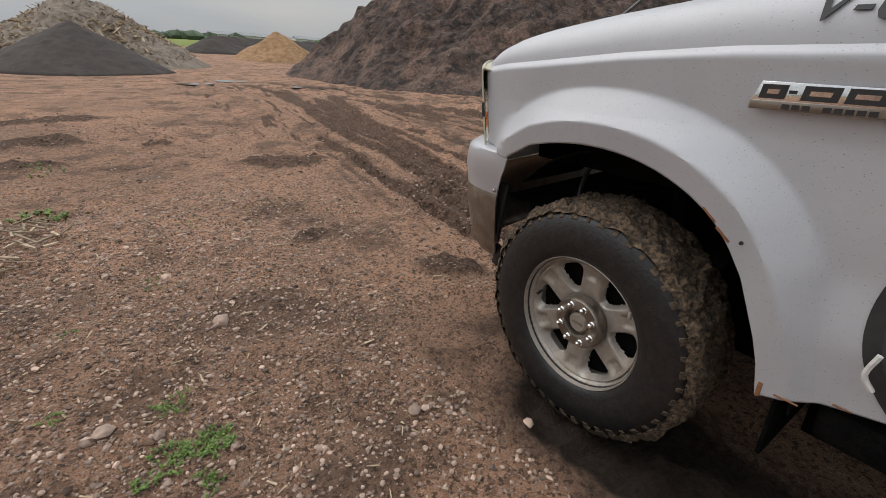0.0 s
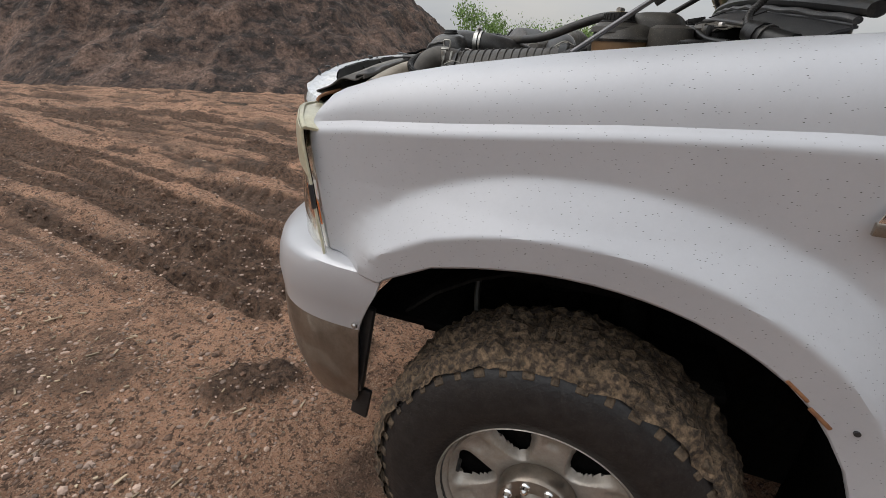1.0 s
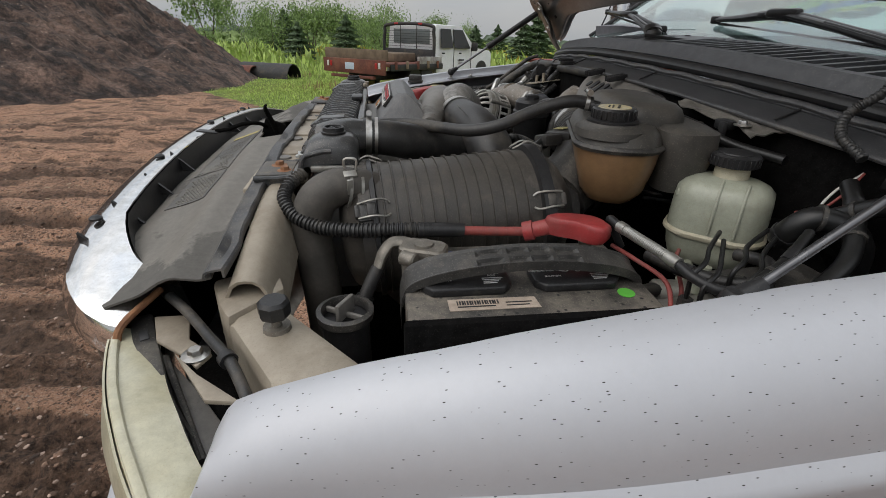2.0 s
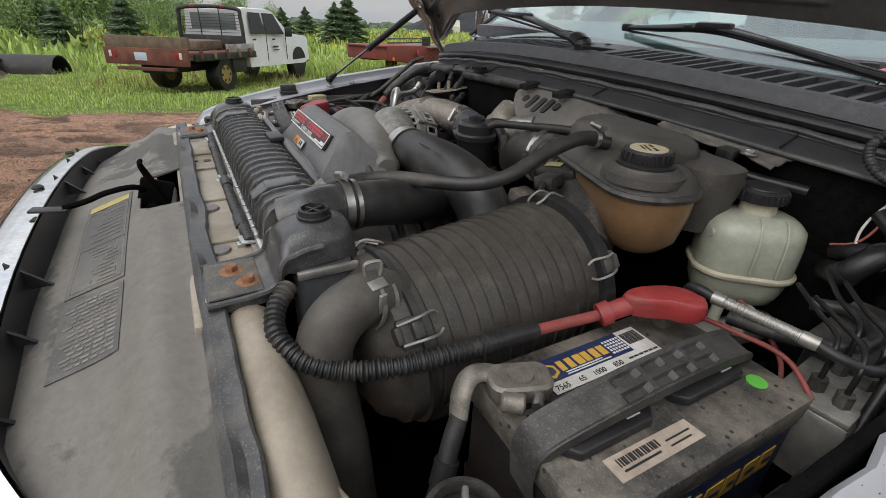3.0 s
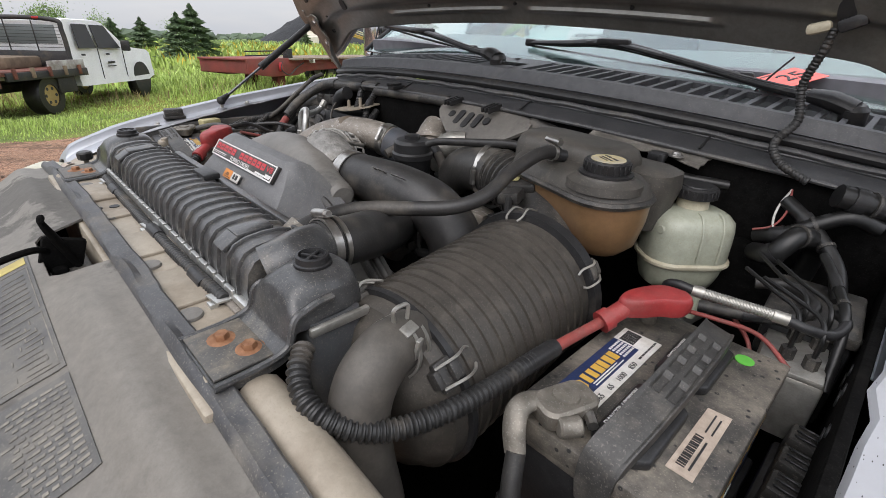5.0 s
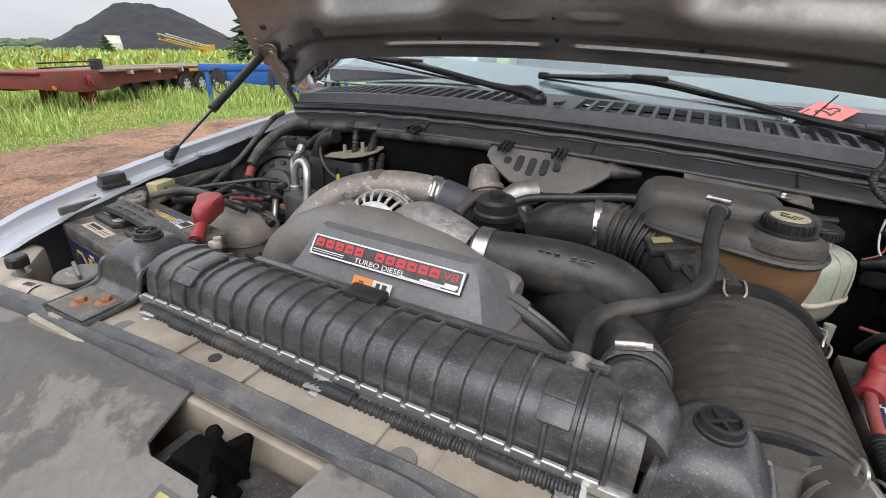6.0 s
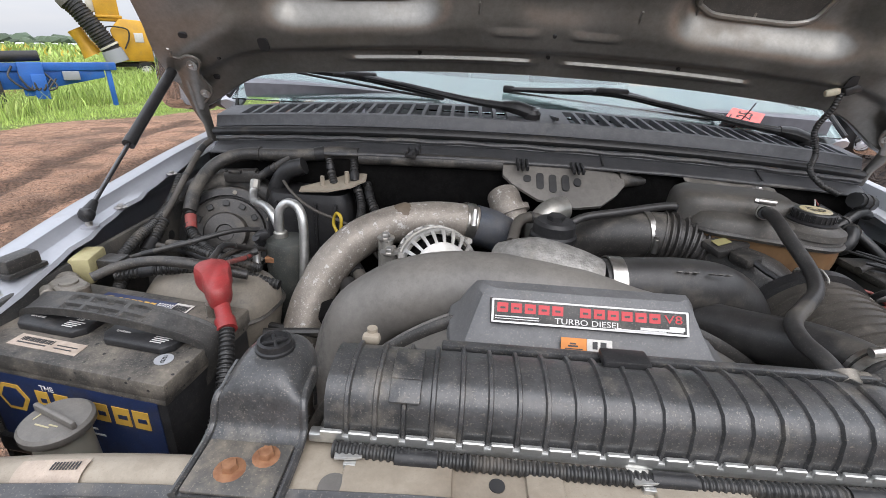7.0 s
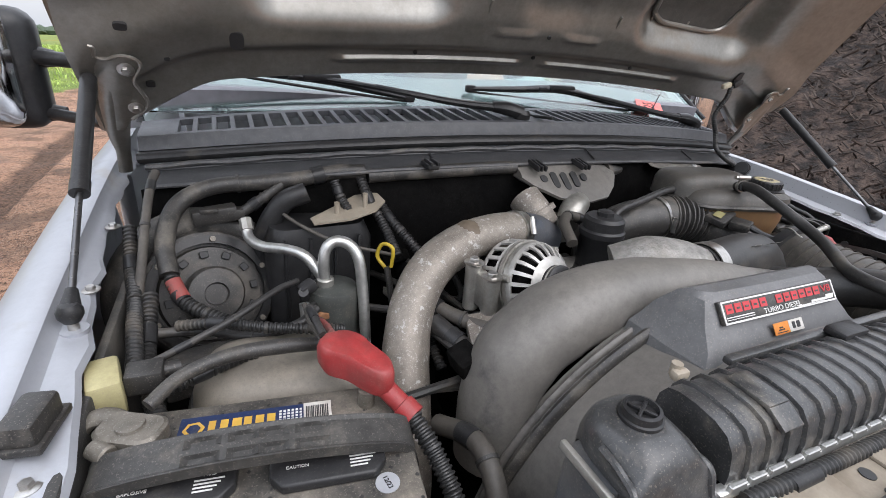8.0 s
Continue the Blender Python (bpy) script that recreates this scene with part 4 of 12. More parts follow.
shell_part([(1.196, 0.004), (1.17, 0.0), (1.05, -0.004), (0.94, -0.010), (0.90, -0.020)], CHROME_DIRTY, "shell_face", "dirty chrome face")
part("grille_insert", box((0, 0.80, 1.06), (1.05, 0.03, 0.28), 0.01), SHADE_BLACK, grille)
for k in range(3):
    part("grille_bar", box((0, 0.868, 0.985 + 0.075 * k), (0.98, 0.02, 0.028), 0.008), CHROME_DIRTY, grille)
for x, y in ((-0.47, 0.815), (-0.20, 0.828), (0.12, 0.829), (0.40, 0.822)):
    part("push_pin", lathe([(0.009, 0), (0.009, 0.003), (0.005, 0.006)], (x, y, 1.254 + 0.060 * (1 - (abs(x) / 0.75) ** 2) - 0.022), (0, 0, 1), 12), BLACK, grille)

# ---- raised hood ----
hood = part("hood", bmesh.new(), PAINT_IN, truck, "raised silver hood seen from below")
HL = 1.12


def hood_frame(u, v):
    """u across from -1 to 1, v from the rear edge up to the front edge: a point of the inner side."""
    w = lerp_table(v, [(0, 0.865), (0.15, 0.875), (0.6, 0.84), (0.9, 0.78), (1, 0.72)])
    bow = 0.030 * (1 - u * u)
    x = 0.018 + u * w
    s = v * HL - 0.092 * sstep(0.76, 1.03, abs(u)) * (1 - v) ** 4
    rise = math.sin(radians(56)) * s
    run = math.cos(radians(56)) * s
    return Vector((x, -0.285 + run - 0.050 * (1 - u * u) * (1 - v), 1.545 + rise + bow * (1 - 0.6 * v) + 0.028 * (1 - u * u)))


HOOD_N = Vector((0, math.sin(radians(56)), -math.cos(radians(56))))


def hood_relief(u, v):
    """Depth of the pressed inner panel, towards the engine."""
    s, x = v * HL, u * 0.85
    e = 0.0
    edge = sstep(0, 0.02, s)
    e += 0.016 * sstep(0.055, 0.080, s) * sstep(0.200, 0.120, s)          # cross rail
    for cx, w in ((-0.415, 0.205), (0.0, 0.10), (0.415, 0.205)):
        corner = max(0.0, abs(x - cx) - w + 0.10) / 0.10
        near = 0.030 * corner ** 2
        inside = sstep(w, w - 0.065, abs(x - cx)) * sstep(0.105 + near, 0.170 + near, s) * sstep(0.62, 0.55, s)
        e -= (0.040 if cx else 0.010) * inside
    e += 0.012 * sstep(0.70, 0.80, abs(u)) * sstep(0.05, 0.15, s)
    e += 0.010 * sstep(0.60, 0.66, s)
    for x0, x1 in ((-0.46, -0.02), (0.02, 0.46)):
        if True:
            e += 0.006 * sstep(x0, x0 + 0.02, x) * sstep(x1, x1 - 0.02, x) * sstep(0.028, 0.034, s) * sstep(0.046, 0.040, s)
    for x0, x1 in ((0.03, 0.14), (-0.14, -0.03)):
        e += 0.005 * sstep(x0, x0 + 0.012, x) * sstep(x1, x1 - 0.012, x) * sstep(0.108, 0.112, s) * sstep(0.124, 0.120, s)
    return e * edge


def hood_point(u, v, lift=0.0):
    return hood_frame(u, v) + HOOD_N * (hood_relief(u, v) + lift)


bm = bmesh.new()
nu, nv = 150, 130
g = [[bm.verts.new(hood_point(-1 + 2 * i / nu, (j / nv) ** 1.35)) for j in range(nv + 1)] for i in range(nu + 1)]
for i in range(nu):
    for j in range(nv):
        bm.faces.new((g[i][j], g[i][j + 1], g[i + 1][j + 1], g[i + 1][j]))
bm.normal_update()
if bm.faces[:][2000].normal.dot(HOOD_N) < 0:
    bmesh.ops.reverse_faces(bm, faces=bm.faces[:])
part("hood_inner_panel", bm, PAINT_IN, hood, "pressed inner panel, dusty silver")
bm = sheet(lambda u, v: hood_frame(-1.012 + 2.024 * u, -0.012 + 1.03 * v) - HOOD_N * (0.022 + 0.055 * math.sin(math.pi * min(1.0, 0.06 + v)) ** 0.6 * (1 - (2 * u - 1) ** 4)), 40, 40)
solidify(bm, 0.003)
part("hood_outer_panel", bm, PAINT_DOOR, hood)
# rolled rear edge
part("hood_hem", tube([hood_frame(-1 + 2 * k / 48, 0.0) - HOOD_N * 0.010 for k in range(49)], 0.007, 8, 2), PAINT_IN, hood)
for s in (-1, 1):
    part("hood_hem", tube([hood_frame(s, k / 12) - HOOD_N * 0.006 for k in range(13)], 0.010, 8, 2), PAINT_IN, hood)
# insulation pads in the pressed recesses
for cx, w in ((-0.415, 0.150), (0.415, 0.150)):
    def pad(u, v, cx=cx, w=w):
        sgn = 1 if cx > 0 else -1
        a, c = 2 * u - 1, 2 * v - 1
        u, v = 0.5 + 0.5 * a * (1 - 0.09 * c ** 6), 0.5 + 0.5 * c * (1 - 0.09 * a ** 6)
        s = 0.166 + 0.38 * v
        inner_u = (cx - sgn * w) / 0.85
        outer_u = (cx + sgn * w * (1.0 - 0.35 * (1 - v))) / 0.85
        return hood_point(inner_u + (outer_u - inner_u) * u, s / HL, 0.004)
    b = sheet(pad, 18, 18)
    b.normal_update()
    if b.faces[:][170].normal.dot(HOOD_N) < 0:
        bmesh.ops.reverse_faces(b, faces=b.faces[:])
    solidify(b, 0.006)
    part("insulation_pad", b, PAD, hood, "dusty dark insulation pad")
    loop = [(k / 8, 0) for k in range(8)] + [(1, k / 8) for k in range(8)] + [(1 - k / 8, 1) for k in range(8)] + [(0, 1 - k / 8) for k in range(9)]
    part("pad_rim", tube([pad(a, c) + HOOD_N * 0.001 for a, c in loop], 0.0065, 8, 3), PAINT_IN, hood, "raised rim round the insulation pad")
# oval holes and small plugs
for x, s, rx, ry in ((0.655, 0.100, 0.0115, 0.016), (-0.625, 0.100, 0.0115, 0.016), (0.814, 0.129, 0.009, 0.006), (0.797, 0.006, 0.007, 0.006), (0.763, 0.068, 0.004, 0.003)):
    q = Vector((x, -0.285 + math.cos(radians(56)) * s, 1.545 + math.sin(radians(56)) * s))
    p = min((hood_point(i / 60, j / 240) for i in range(-60, 61) for j in range(60)), key=lambda w: (w.x - q.x) ** 2 + ((w - q).cross(HOOD_N).length) ** 2)
    p = q + HOOD_N * (p - q).dot(HOOD_N)
    m = Matrix.Translation(p) @ Matrix((Vector((1, 0, 0)), Vector((0, math.cos(radians(56)), math.sin(radians(56)))), HOOD_N)).transposed().to_4x4()
    pts = [(rx * math.copysign(abs(math.cos(a)) ** 0.6, math.cos(a)), ry * math.copysign(abs(math.sin(a)) ** 0.6, math.sin(a))) for a in [2 * math.pi * k / 24 for k in range(24)]]
    part("hole", prism(pts, m @ Matrix.Translation((0, 0, -0.004)), 0.007), BLACK_INK, hood)
for u in (0.34, 0.0, -0.34):
    part("plug", lathe([(0.005, 0), (0.004, 0.003)], hood_point(u, 0.052 / HL), HOOD_N, 10), BLACK_INK, hood)
part("plug", lathe([(0.005, 0), (0.004, 0.003)], hood_point(0.0, 0.116 / HL), HOOD_N, 10), BLACK_INK, hood)
for u in (0.19, 0.33, 0.46, -0.19, -0.33, -0.46):
    p = hood_point(u, 0.165 / HL)
    part("dimple", box(p, (0.006, 0.03, 0.006), 0.0025, (56, 0, 0)), PAINT_IN, hood)
clip_p = Vector((-0.597, -0.250, 1.612))
part("light_plug", box(clip_p, (0.032, 0.014, 0.016), 0.006, (0, 15, 0)), CREAM, hood, "cream plastic plug")
part("light_connector", box(clip_p + Vector((-0.038, 0.0, 0.008)), (0.034, 0.018, 0.018), 0.004, (0, 25, 0)), BLACK, hood)
part("hood_wire", tube([clip_p + Vector((-0.05, 0.0, 0.02)), (-0.68, -0.20, 1.70), (-0.72, -0.15, 1.80), (-0.70, -0.05, 1.95)], 0.004, 8), LOOM, hood)
solo("wiring_loom", tube([clip_p + Vector((-0.02, 0, 0)), (-0.612, -0.25, 1.58), (-0.60, -0.262, 1.53), (-0.612, -0.25, 1.48), (-0.596, -0.225, 1.445), (-0.615, -0.205, 1.42), (-0.66, -0.20, 1.40)], 0.0065, 10, 8, 0.0006, 0.006), LOOM, "thin black wiring loom hanging from the raised hood", "wiring loom")

# hinges and gas struts
for s, bx, by, tx, ty, tz in ((1, 0.869, 0.102, 0.873, -0.240, 1.568), (-1, -0.852, 0.094, -0.822, -0.216, 1.556)):
    hb = 0.822 if s > 0 else -0.786
    arm = [(hb + s * 0.022, -0.262, 1.560), (hb + s * 0.030, -0.285, 1.525), (hb + s * 0.040, -0.320, 1.470), (hb + s * 0.044, -0.350, 1.430), (hb + s * 0.050, -0.372, 1.385)]
    hinge = part("hood_hinge", tube(arm, [0.022, 0.024, 0.018, 0.012, 0.012], 10, 6, flat=0.35), PAINT_IN, truck, "pressed steel hood hinge arm")
    # pressed plate with a hooked corner, bolted to the hood
    hm = Matrix.Translation(Vector((0.015 if s > 0 else 0.03, -0.285, 1.545)) + HOOD_N * 0.016) @ Matrix((Vector((s, 0, 0)), Vector((0, math.cos(radians(56)), math.sin(radians(56)))) , HOOD_N)).transposed().to_4x4()
    outline = [(0.846, 0.098), (0.840, 0.095), (0.842, 0.080), (0.828, 0.076), (0.812, 0.083), (0.796, 0.082), (0.786, 0.074), (0.786, 0.064), (0.797, 0.045), (0.799, 0.030), (0.790, 0.006), (0.789, -0.010), (0.797, -0.024), (0.818, -0.044), (0.834, -0.072), (0.852, -0.072), (0.853, -0.020), (0.850, 0.040)]
    plate = prism(outline if s > 0 else outline[::-1], hm, 0.004, 0.0015)
    bmesh.ops.recalc_face_normals(plate, faces=plate.faces[:])
    part("hinge_plate", plate, PAINT_IN, hinge, "pressed silver plate with a hooked corner")
    rim = [hm @ Vector((a, b, 0.004)) for a, b in outline]
    part("plate_rim", tube(rim[:14], 0.0032, 8, 3), PAINT_IN, hinge)
    for a, b in ((0.806, 0.060), (0.807, -0.018)):
        part("washer", lathe([(0.0, 0.0), (0.011, 0.0), (0.011, 0.002), (0.0, 0.0025)], hm @ Vector((a, b, 0.004)), HOOD_N, 18), STEEL, hinge)
        hexbolt(hm @ Vector((a, b, 0.005)), HOOD_N, 0.0065, STEEL, hinge)
    ball, topp = Vector((bx, by, 1.343 if s > 0 else 1.331)), Vector((tx, ty, tz))
    strut = part("hood_strut", cyl(ball, ball.lerp(topp, 0.55), 0.0042, seg=12), ROD, truck, "gas strut holding up the hood")
    part("strut_body", cyl(ball.lerp(topp, 0.44), topp, 0.0112, seg=16, bev=0.002), BLACK, strut, "black gas cylinder")
    part("strut_end", cyl(ball.lerp(topp, 0.0), ball.lerp(topp, 0.075), 0.0125, 0.0065, seg=14), BLACK, strut)
    part("strut_socket", lathe([(0.0, -0.014), (0.009, -0.011), (0.0135, -0.003), (0.0135, 0.004), (0.009, 0.011), (0.0, 0.013)], ball, (0, 0, 1), 18), BLACK, strut)
    part("strut_collar", cyl(ball.lerp(topp, 0.43), ball.lerp(topp, 0.48), 0.0122, seg=16), BLACK, strut)
    part("ball_stud", cyl(ball + Vector((0, 0, -0.022)), ball + Vector((0, 0, 0.004)), 0.006, seg=12), STEEL, strut)
    part("stud_plate", cyl(ball + Vector((0, 0, -0.026)), ball + Vector((0, 0, -0.021)), 0.015, seg=18), PAINT_FLANGE, strut)

# ---- cowl ----


def cowl_curve(x):
    """y and z of the front edge of the cowl."""
    q = (x - 0.015) / 0.83
    return -0.240 - 0.100 * abs(q) ** 2.4, 1.480 - 0.050 * abs(q) ** 2.2


cowl = part("cowl_panel", bmesh.new(), COWL, truck, "grey plastic cowl panel with rows of air slots")
XL, XR = -0.80, 0.84


def cowl_top(x, v):
    """v from the front edge back to the glass."""
    y0, z0 = cowl_curve(x)
    back_y = -0.415 - 0.03 * ((x - 0.015) / 0.83) ** 2 * 1.0
    return Vector((x, y0 + (back_y - y0) * v, z0 + 0.026 * sstep(0, 0.12, v) + 0.012 * v))


bm = bmesh.new()
n = 192
slots = []
verts = {}
rowv = [0.0, 0.04, 0.10, 0.15, 0.86, 0.92, 1.0]
for i in range(n + 1):
    x = XL + (XR - XL) * i / n
    for j, v in enumerate(rowv):
        verts[i, j] = bm.verts.new(cowl_top(x, v))
for i in range(n):
    xm = XL + (XR - XL) * (i + 0.5) / n
    cell = i % 4
    slotted = cell in (1, 2, 3) and (0.05 < abs(xm - 0.0) < 0.77) and not -0.02 < xm < 0.09
    for j in range(len(rowv) - 1):
        if j == 3 and slotted:
            continue
        bm.faces.new((verts[i, j], verts[i, j + 1], verts[i + 1, j + 1], verts[i + 1, j]))
bm.normal_update()
if sum(f.normal.z for f in bm.faces) < 0:
    bmesh.ops.reverse_faces(bm, faces=bm.faces[:])
solidify(bm, 0.012)
part("cowl_cover", bm, COWL, cowl)
# near-black sheet added below the slots for the shade inside them
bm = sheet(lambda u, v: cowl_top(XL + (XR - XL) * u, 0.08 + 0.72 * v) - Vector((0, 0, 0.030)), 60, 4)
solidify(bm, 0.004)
part("cowl_tray", bm, SHADE_BLACK, cowl)
part("cowl_lip", tube([cowl_top(XL + (XR - XL) * k / 40, 0.0) + Vector((0, 0.004, -0.012)) for k in range(41)], 0.014, 10, 2, flat=0.8), BLACK, cowl)
part("cowl_joint", box(cowl_top(-0.012, 0.3) + Vector((0, 0, 0.004)), (0.006, 0.12, 0.008), 0.002, (5, 0, 0)), BLACK, cowl)
for x in (0.06, -0.66):
    part("screw", lathe([(0.008, 0), (0.007, 0.003)], cowl_top(x, 0.85) + Vector((0, 0, 0.001)), (0, 0, 1), 12), BLACK, cowl)
# bulb seal in front of the cowl, and the firewall beneath
seal_line = []
for k in range(45):
    x = XL + 0.01 + (XR - XL - 0.02) * k / 44
    y, z = cowl_curve(x)
    seal_line.append((x, y + 0.016, z - 0.027 + 0.0015 * math.sin(k * 1.7)))
part("bulb_seal", tube(seal_line, 0.0070, 10, 3, flat=0.8), SEAL, cowl, "dusty rubber bulb seal along the firewall")


def trim_panel(u, v):
    """The broad trim that slopes forward from the seal to the lip over the bay."""
    x = XL + 0.012 + (XR - XL - 0.024) * u
    y, z = cowl_curve(x)
    return Vector((x, y + 0.012 + 0.050 * v, z - 0.034 - 0.012 * v - 0.008 * v * v + 0.0014 * noise.noise(Vector((x * 9, v * 3, 2)))))


bm = sheet(trim_panel, 60, 8)
bm.normal_update()
if sum(f.normal.z for f in bm.faces) < 0:
    bmesh.ops.reverse_faces(bm, faces=bm.faces[:])
solidify(bm, 0.004)
part("trim_panel", bm, COWL_LOW, cowl, "broad dark trim panel between the cowl and the bay")
part("trim_lip", tube([trim_panel(k / 60, 1.0) + Vector((0, 0.001, 0.0005)) for k in range(61)], 0.0042, 8, 2), SEAL, cowl, "dusty rolled lip of the trim panel")
part("trim_lip", tube([trim_panel(k / 60, 0.10) + Vector((0, 0, 0.002)) for k in range(61)], 0.0030, 8, 2), COWL_LOW, cowl)
for x in (0.30, -0.12, -0.50):
    part("trim_joint", box(trim_panel((x - XL) / (XR - XL), 0.5) + Vector((0, 0, 0.003)), (0.004, 0.046, 0.003), 0.001, (-22, 0, 0)), BLACK, cowl)


def firewall(u, v):
    x = XL + (XR - XL) * u
    y, z = cowl_curve(x)
    return Vector((x, y + 0.052 + 0.012 * math.sin(v * 3) - 0.11 * sstep(0.10, 1, v), z - 0.060 - 0.58 * v))


# the firewall's shade is part of its near-black colour
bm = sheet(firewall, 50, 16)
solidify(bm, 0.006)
part("firewall", bm, SHADE_BLACK, truck, "dusty firewall, the bay's shade put into its near-black colour")
# ---- cab, windscreen and the rest of the body ----
A0, A1 = Vector((0.90, -0.50, 1.475)), Vector((0.72, -1.20, 1.90))


def screen(u, v):
    x = (2 * u - 1) * (0.84 - 0.15 * v)
    q = (2 * u - 1) ** 2
    return Vector((0.015 + x, -0.415 - 0.035 * q - 0.74 * v - 0.02 * q, 1.498 - 0.012 * q + 0.40 * v + 0.05 * math.sin(v * 2.6)))


bm = sheet(screen, 30, 16)
bm.normal_update()
if bm.faces[:][100].normal.z < 0:
    bmesh.ops.reverse_faces(bm, faces=bm.faces[:])
solidify(bm, 0.005)
windscreen = part("windscreen", bm, GLASS, truck, "tinted windscreen glass")
windscreen.visible_shadow = False
# dashboard and seats behind the glass
part("dashboard", sheet(lambda u, v: Vector((0.015 + (2 * u - 1) * 0.80, -0.475 - 0.50 * v, 1.486 + 0.050 * v - 0.03 * v * v + 0.006 * math.sin(u * 9))), 20, 8, 0.04), surf("grey_dashboard", (0.20, 0.20, 0.22), 0.7, 0.0, (0.17, 0.17, 0.187), 40.0, bump=0.1), truck, "pale grey dashboard")
part("cab_floor", box((0.015, -1.70, 0.62), (1.80, 1.9, 0.04), 0.01), WINDOW_DARK, truck)
for x in (-0.40, 0.43):
    part("front_seat", merge(box((x, -1.75, 1.02), (0.52, 0.50, 0.16), 0.05), box((x, -2.02, 1.35), (0.50, 0.16, 0.62), 0.06, (-10, 0, 0)), box((x, -2.08, 1.72), (0.26, 0.10, 0.16), 0.04)), surf("grey_seat_cloth", (0.16, 0.16, 0.17), 0.9), truck)
part("steering_wheel", tube([(-0.40 + 0.19 * math.cos(a), -1.30 - 0.09 * math.sin(a), 1.32 + 0.17 * math.sin(a)) for a in [2 * math.pi * k / 20 for k in range(21)]], 0.014, 8, 2), BLACK, truck)
for s in (-1, 1):
    part("screen_pillar", tube([(0.015 + s * 0.862, -0.50, 1.46), (0.015 + s * 0.78, -0.86, 1.72), (0.015 + s * 0.71, -1.22, 1.93)], 0.032, 8, 4, flat=0.7), PAINT_DOOR, truck)
    part("screen_rubber", tube([screen(0.5 + s * 0.5, v / 6) + Vector((s * 0.008, 0, 0.004)) for v in range(7)], 0.007, 8, 2), BLACK, truck)
    xs = 0.015 + s * 0.965
    door = part("door", box((xs - s * 0.02, -1.36, 0.945), (0.05, 1.10, 0.65), 0.02), PAINT_DOOR, truck, "silver front door")
    part("door_window", box((0.015 + s * 0.865, -1.48, 1.56), (0.008, 0.86, 0.42), 0.002, (0, -s * 22, 0)), GLASS, door)
    part("door_handle", box((xs + s * 0.012, -1.78, 1.10), (0.02, 0.16, 0.035), 0.008), BLACK, door)
    part("rocker_panel", box((xs - s * 0.03, -1.42, 0.60), (0.08, 1.25, 0.08), 0.02), PAINT_DOOR, truck)
    part("rear_door", box((xs - s * 0.02, -2.22, 0.90), (0.05, 0.60, 0.74), 0.02), PAINT_DOOR, truck)
    part("shoulder_panel", box((xs - s * 0.045, -1.72, 1.305), (0.07, 1.66, 0.09), 0.03, (0, s * 12, 0)), PAINT_DOOR, truck)
    part("rear_quarter", box((xs - s * 0.02, -3.60, 1.02), (0.06, 2.10, 0.56), 0.03), PAINT_DOOR, truck)
    part("cab_pillar", box((0.015 + s * 0.79, -2.46, 1.62), (0.06, 0.14, 0.62), 0.02, (0, -s * 18, 0)), PAINT_DOOR, truck)
part("roof", sheet(lambda u, v: Vector((0.015 + (2 * u - 1) * 0.74, -1.18 - 1.36 * v, 1.925 + 0.035 * math.sin(math.pi * u) + 0.02 * math.sin(math.pi * v))), 20, 16, 0.03), PAINT_DOOR, truck)
part("cab_back", box((0.015, -2.55, 1.30), (1.80, 0.04, 1.22), 0.02), PAINT_DOOR, truck)
part("rear_window", box((0.015, -2.578, 1.66), (1.20, 0.012, 0.36), 0.004), GLASS, truck)
part("bed_floor", box((0.015, -3.62, 0.84), (1.86, 2.08, 0.05), 0.01), SHADE_BLACK, truck)
part("tailgate", box((0.015, -4.66, 1.02), (1.90, 0.06, 0.56), 0.02), PAINT_DOOR, truck)

# round decal on the door, only its rim in view
def disc_on_side(r0, r1, lift):
    """A flat ring laid over the body side."""
    cy, cz = -0.955, 0.785

    def at(u, v):
        a, r = 2 * math.pi * u, r0 + (r1 - r0) * v
        y, z = cy + r * math.cos(a), cz + r * math.sin(a)
        return Vector((-side_x(max(y, -0.80), z) - lift, y, z))
    b = sheet(at, 72, 8)
    solidify(b, 0.001)
    return b


decal = part("door_decal", disc_on_side(0.255, 0.285, 0.003), BLACK_INK, truck, "round black-rimmed decal on the door")
part("decal_field", disc_on_side(0.0, 0.262, 0.002), surf("dark_decal", (0.05, 0.052, 0.056), 0.4), decal)
part("decal_mark", tube([(-0.9995, -0.715, 0.72), (-0.9995, -0.705, 0.67), (-0.9995, -0.725, 0.64)], 0.006, 6, 4), WHITE_INK, decal)

# model badge: plain shapes on a chrome plate
badge_y0, badge_z0 = -0.362, 1.152
BM = Matrix.Translation((-0.9665, badge_y0, badge_z0)) @ Matrix((Vector((0, -1, 0)), Vector((0, 0, 1)), Vector((-1, 0, 0)))).transposed().to_4x4()
badge = part("model_badge", prism([(0.0, 0.0), (0.315, 0.0), (0.315, 0.048), (0.012, 0.052), (0.0, 0.016)], BM, 0.005, 0.0015), CHROME, truck, "chrome model badge with black shapes")
part("badge_base", prism([(-0.002, -0.004), (0.315, -0.004), (0.315, 0.014), (-0.002, 0.014)], BM, 0.0075, 0.0015), CHROME_DIRTY, badge)
for x, w in ((0.012, 0.048), (0.088, 0.062), (0.160, 0.062), (0.232, 0.062)):
    m = BM @ Matrix.Translation((0, 0, 0.0050))
    part("badge_shape", prism([(x, 0.018), (x + w, 0.018), (x + w + 0.004, 0.046), (x + 0.004, 0.046)], m, 0.0012), BLACK_INK, badge)
    part("badge_inset", prism([(x + 0.014, 0.0275), (x + w - 0.012, 0.0275), (x + w - 0.010, 0.0365), (x + 0.016, 0.0365)], m @ Matrix.Translation((0, 0, 0.0005)), 0.0012), CHROME, badge)
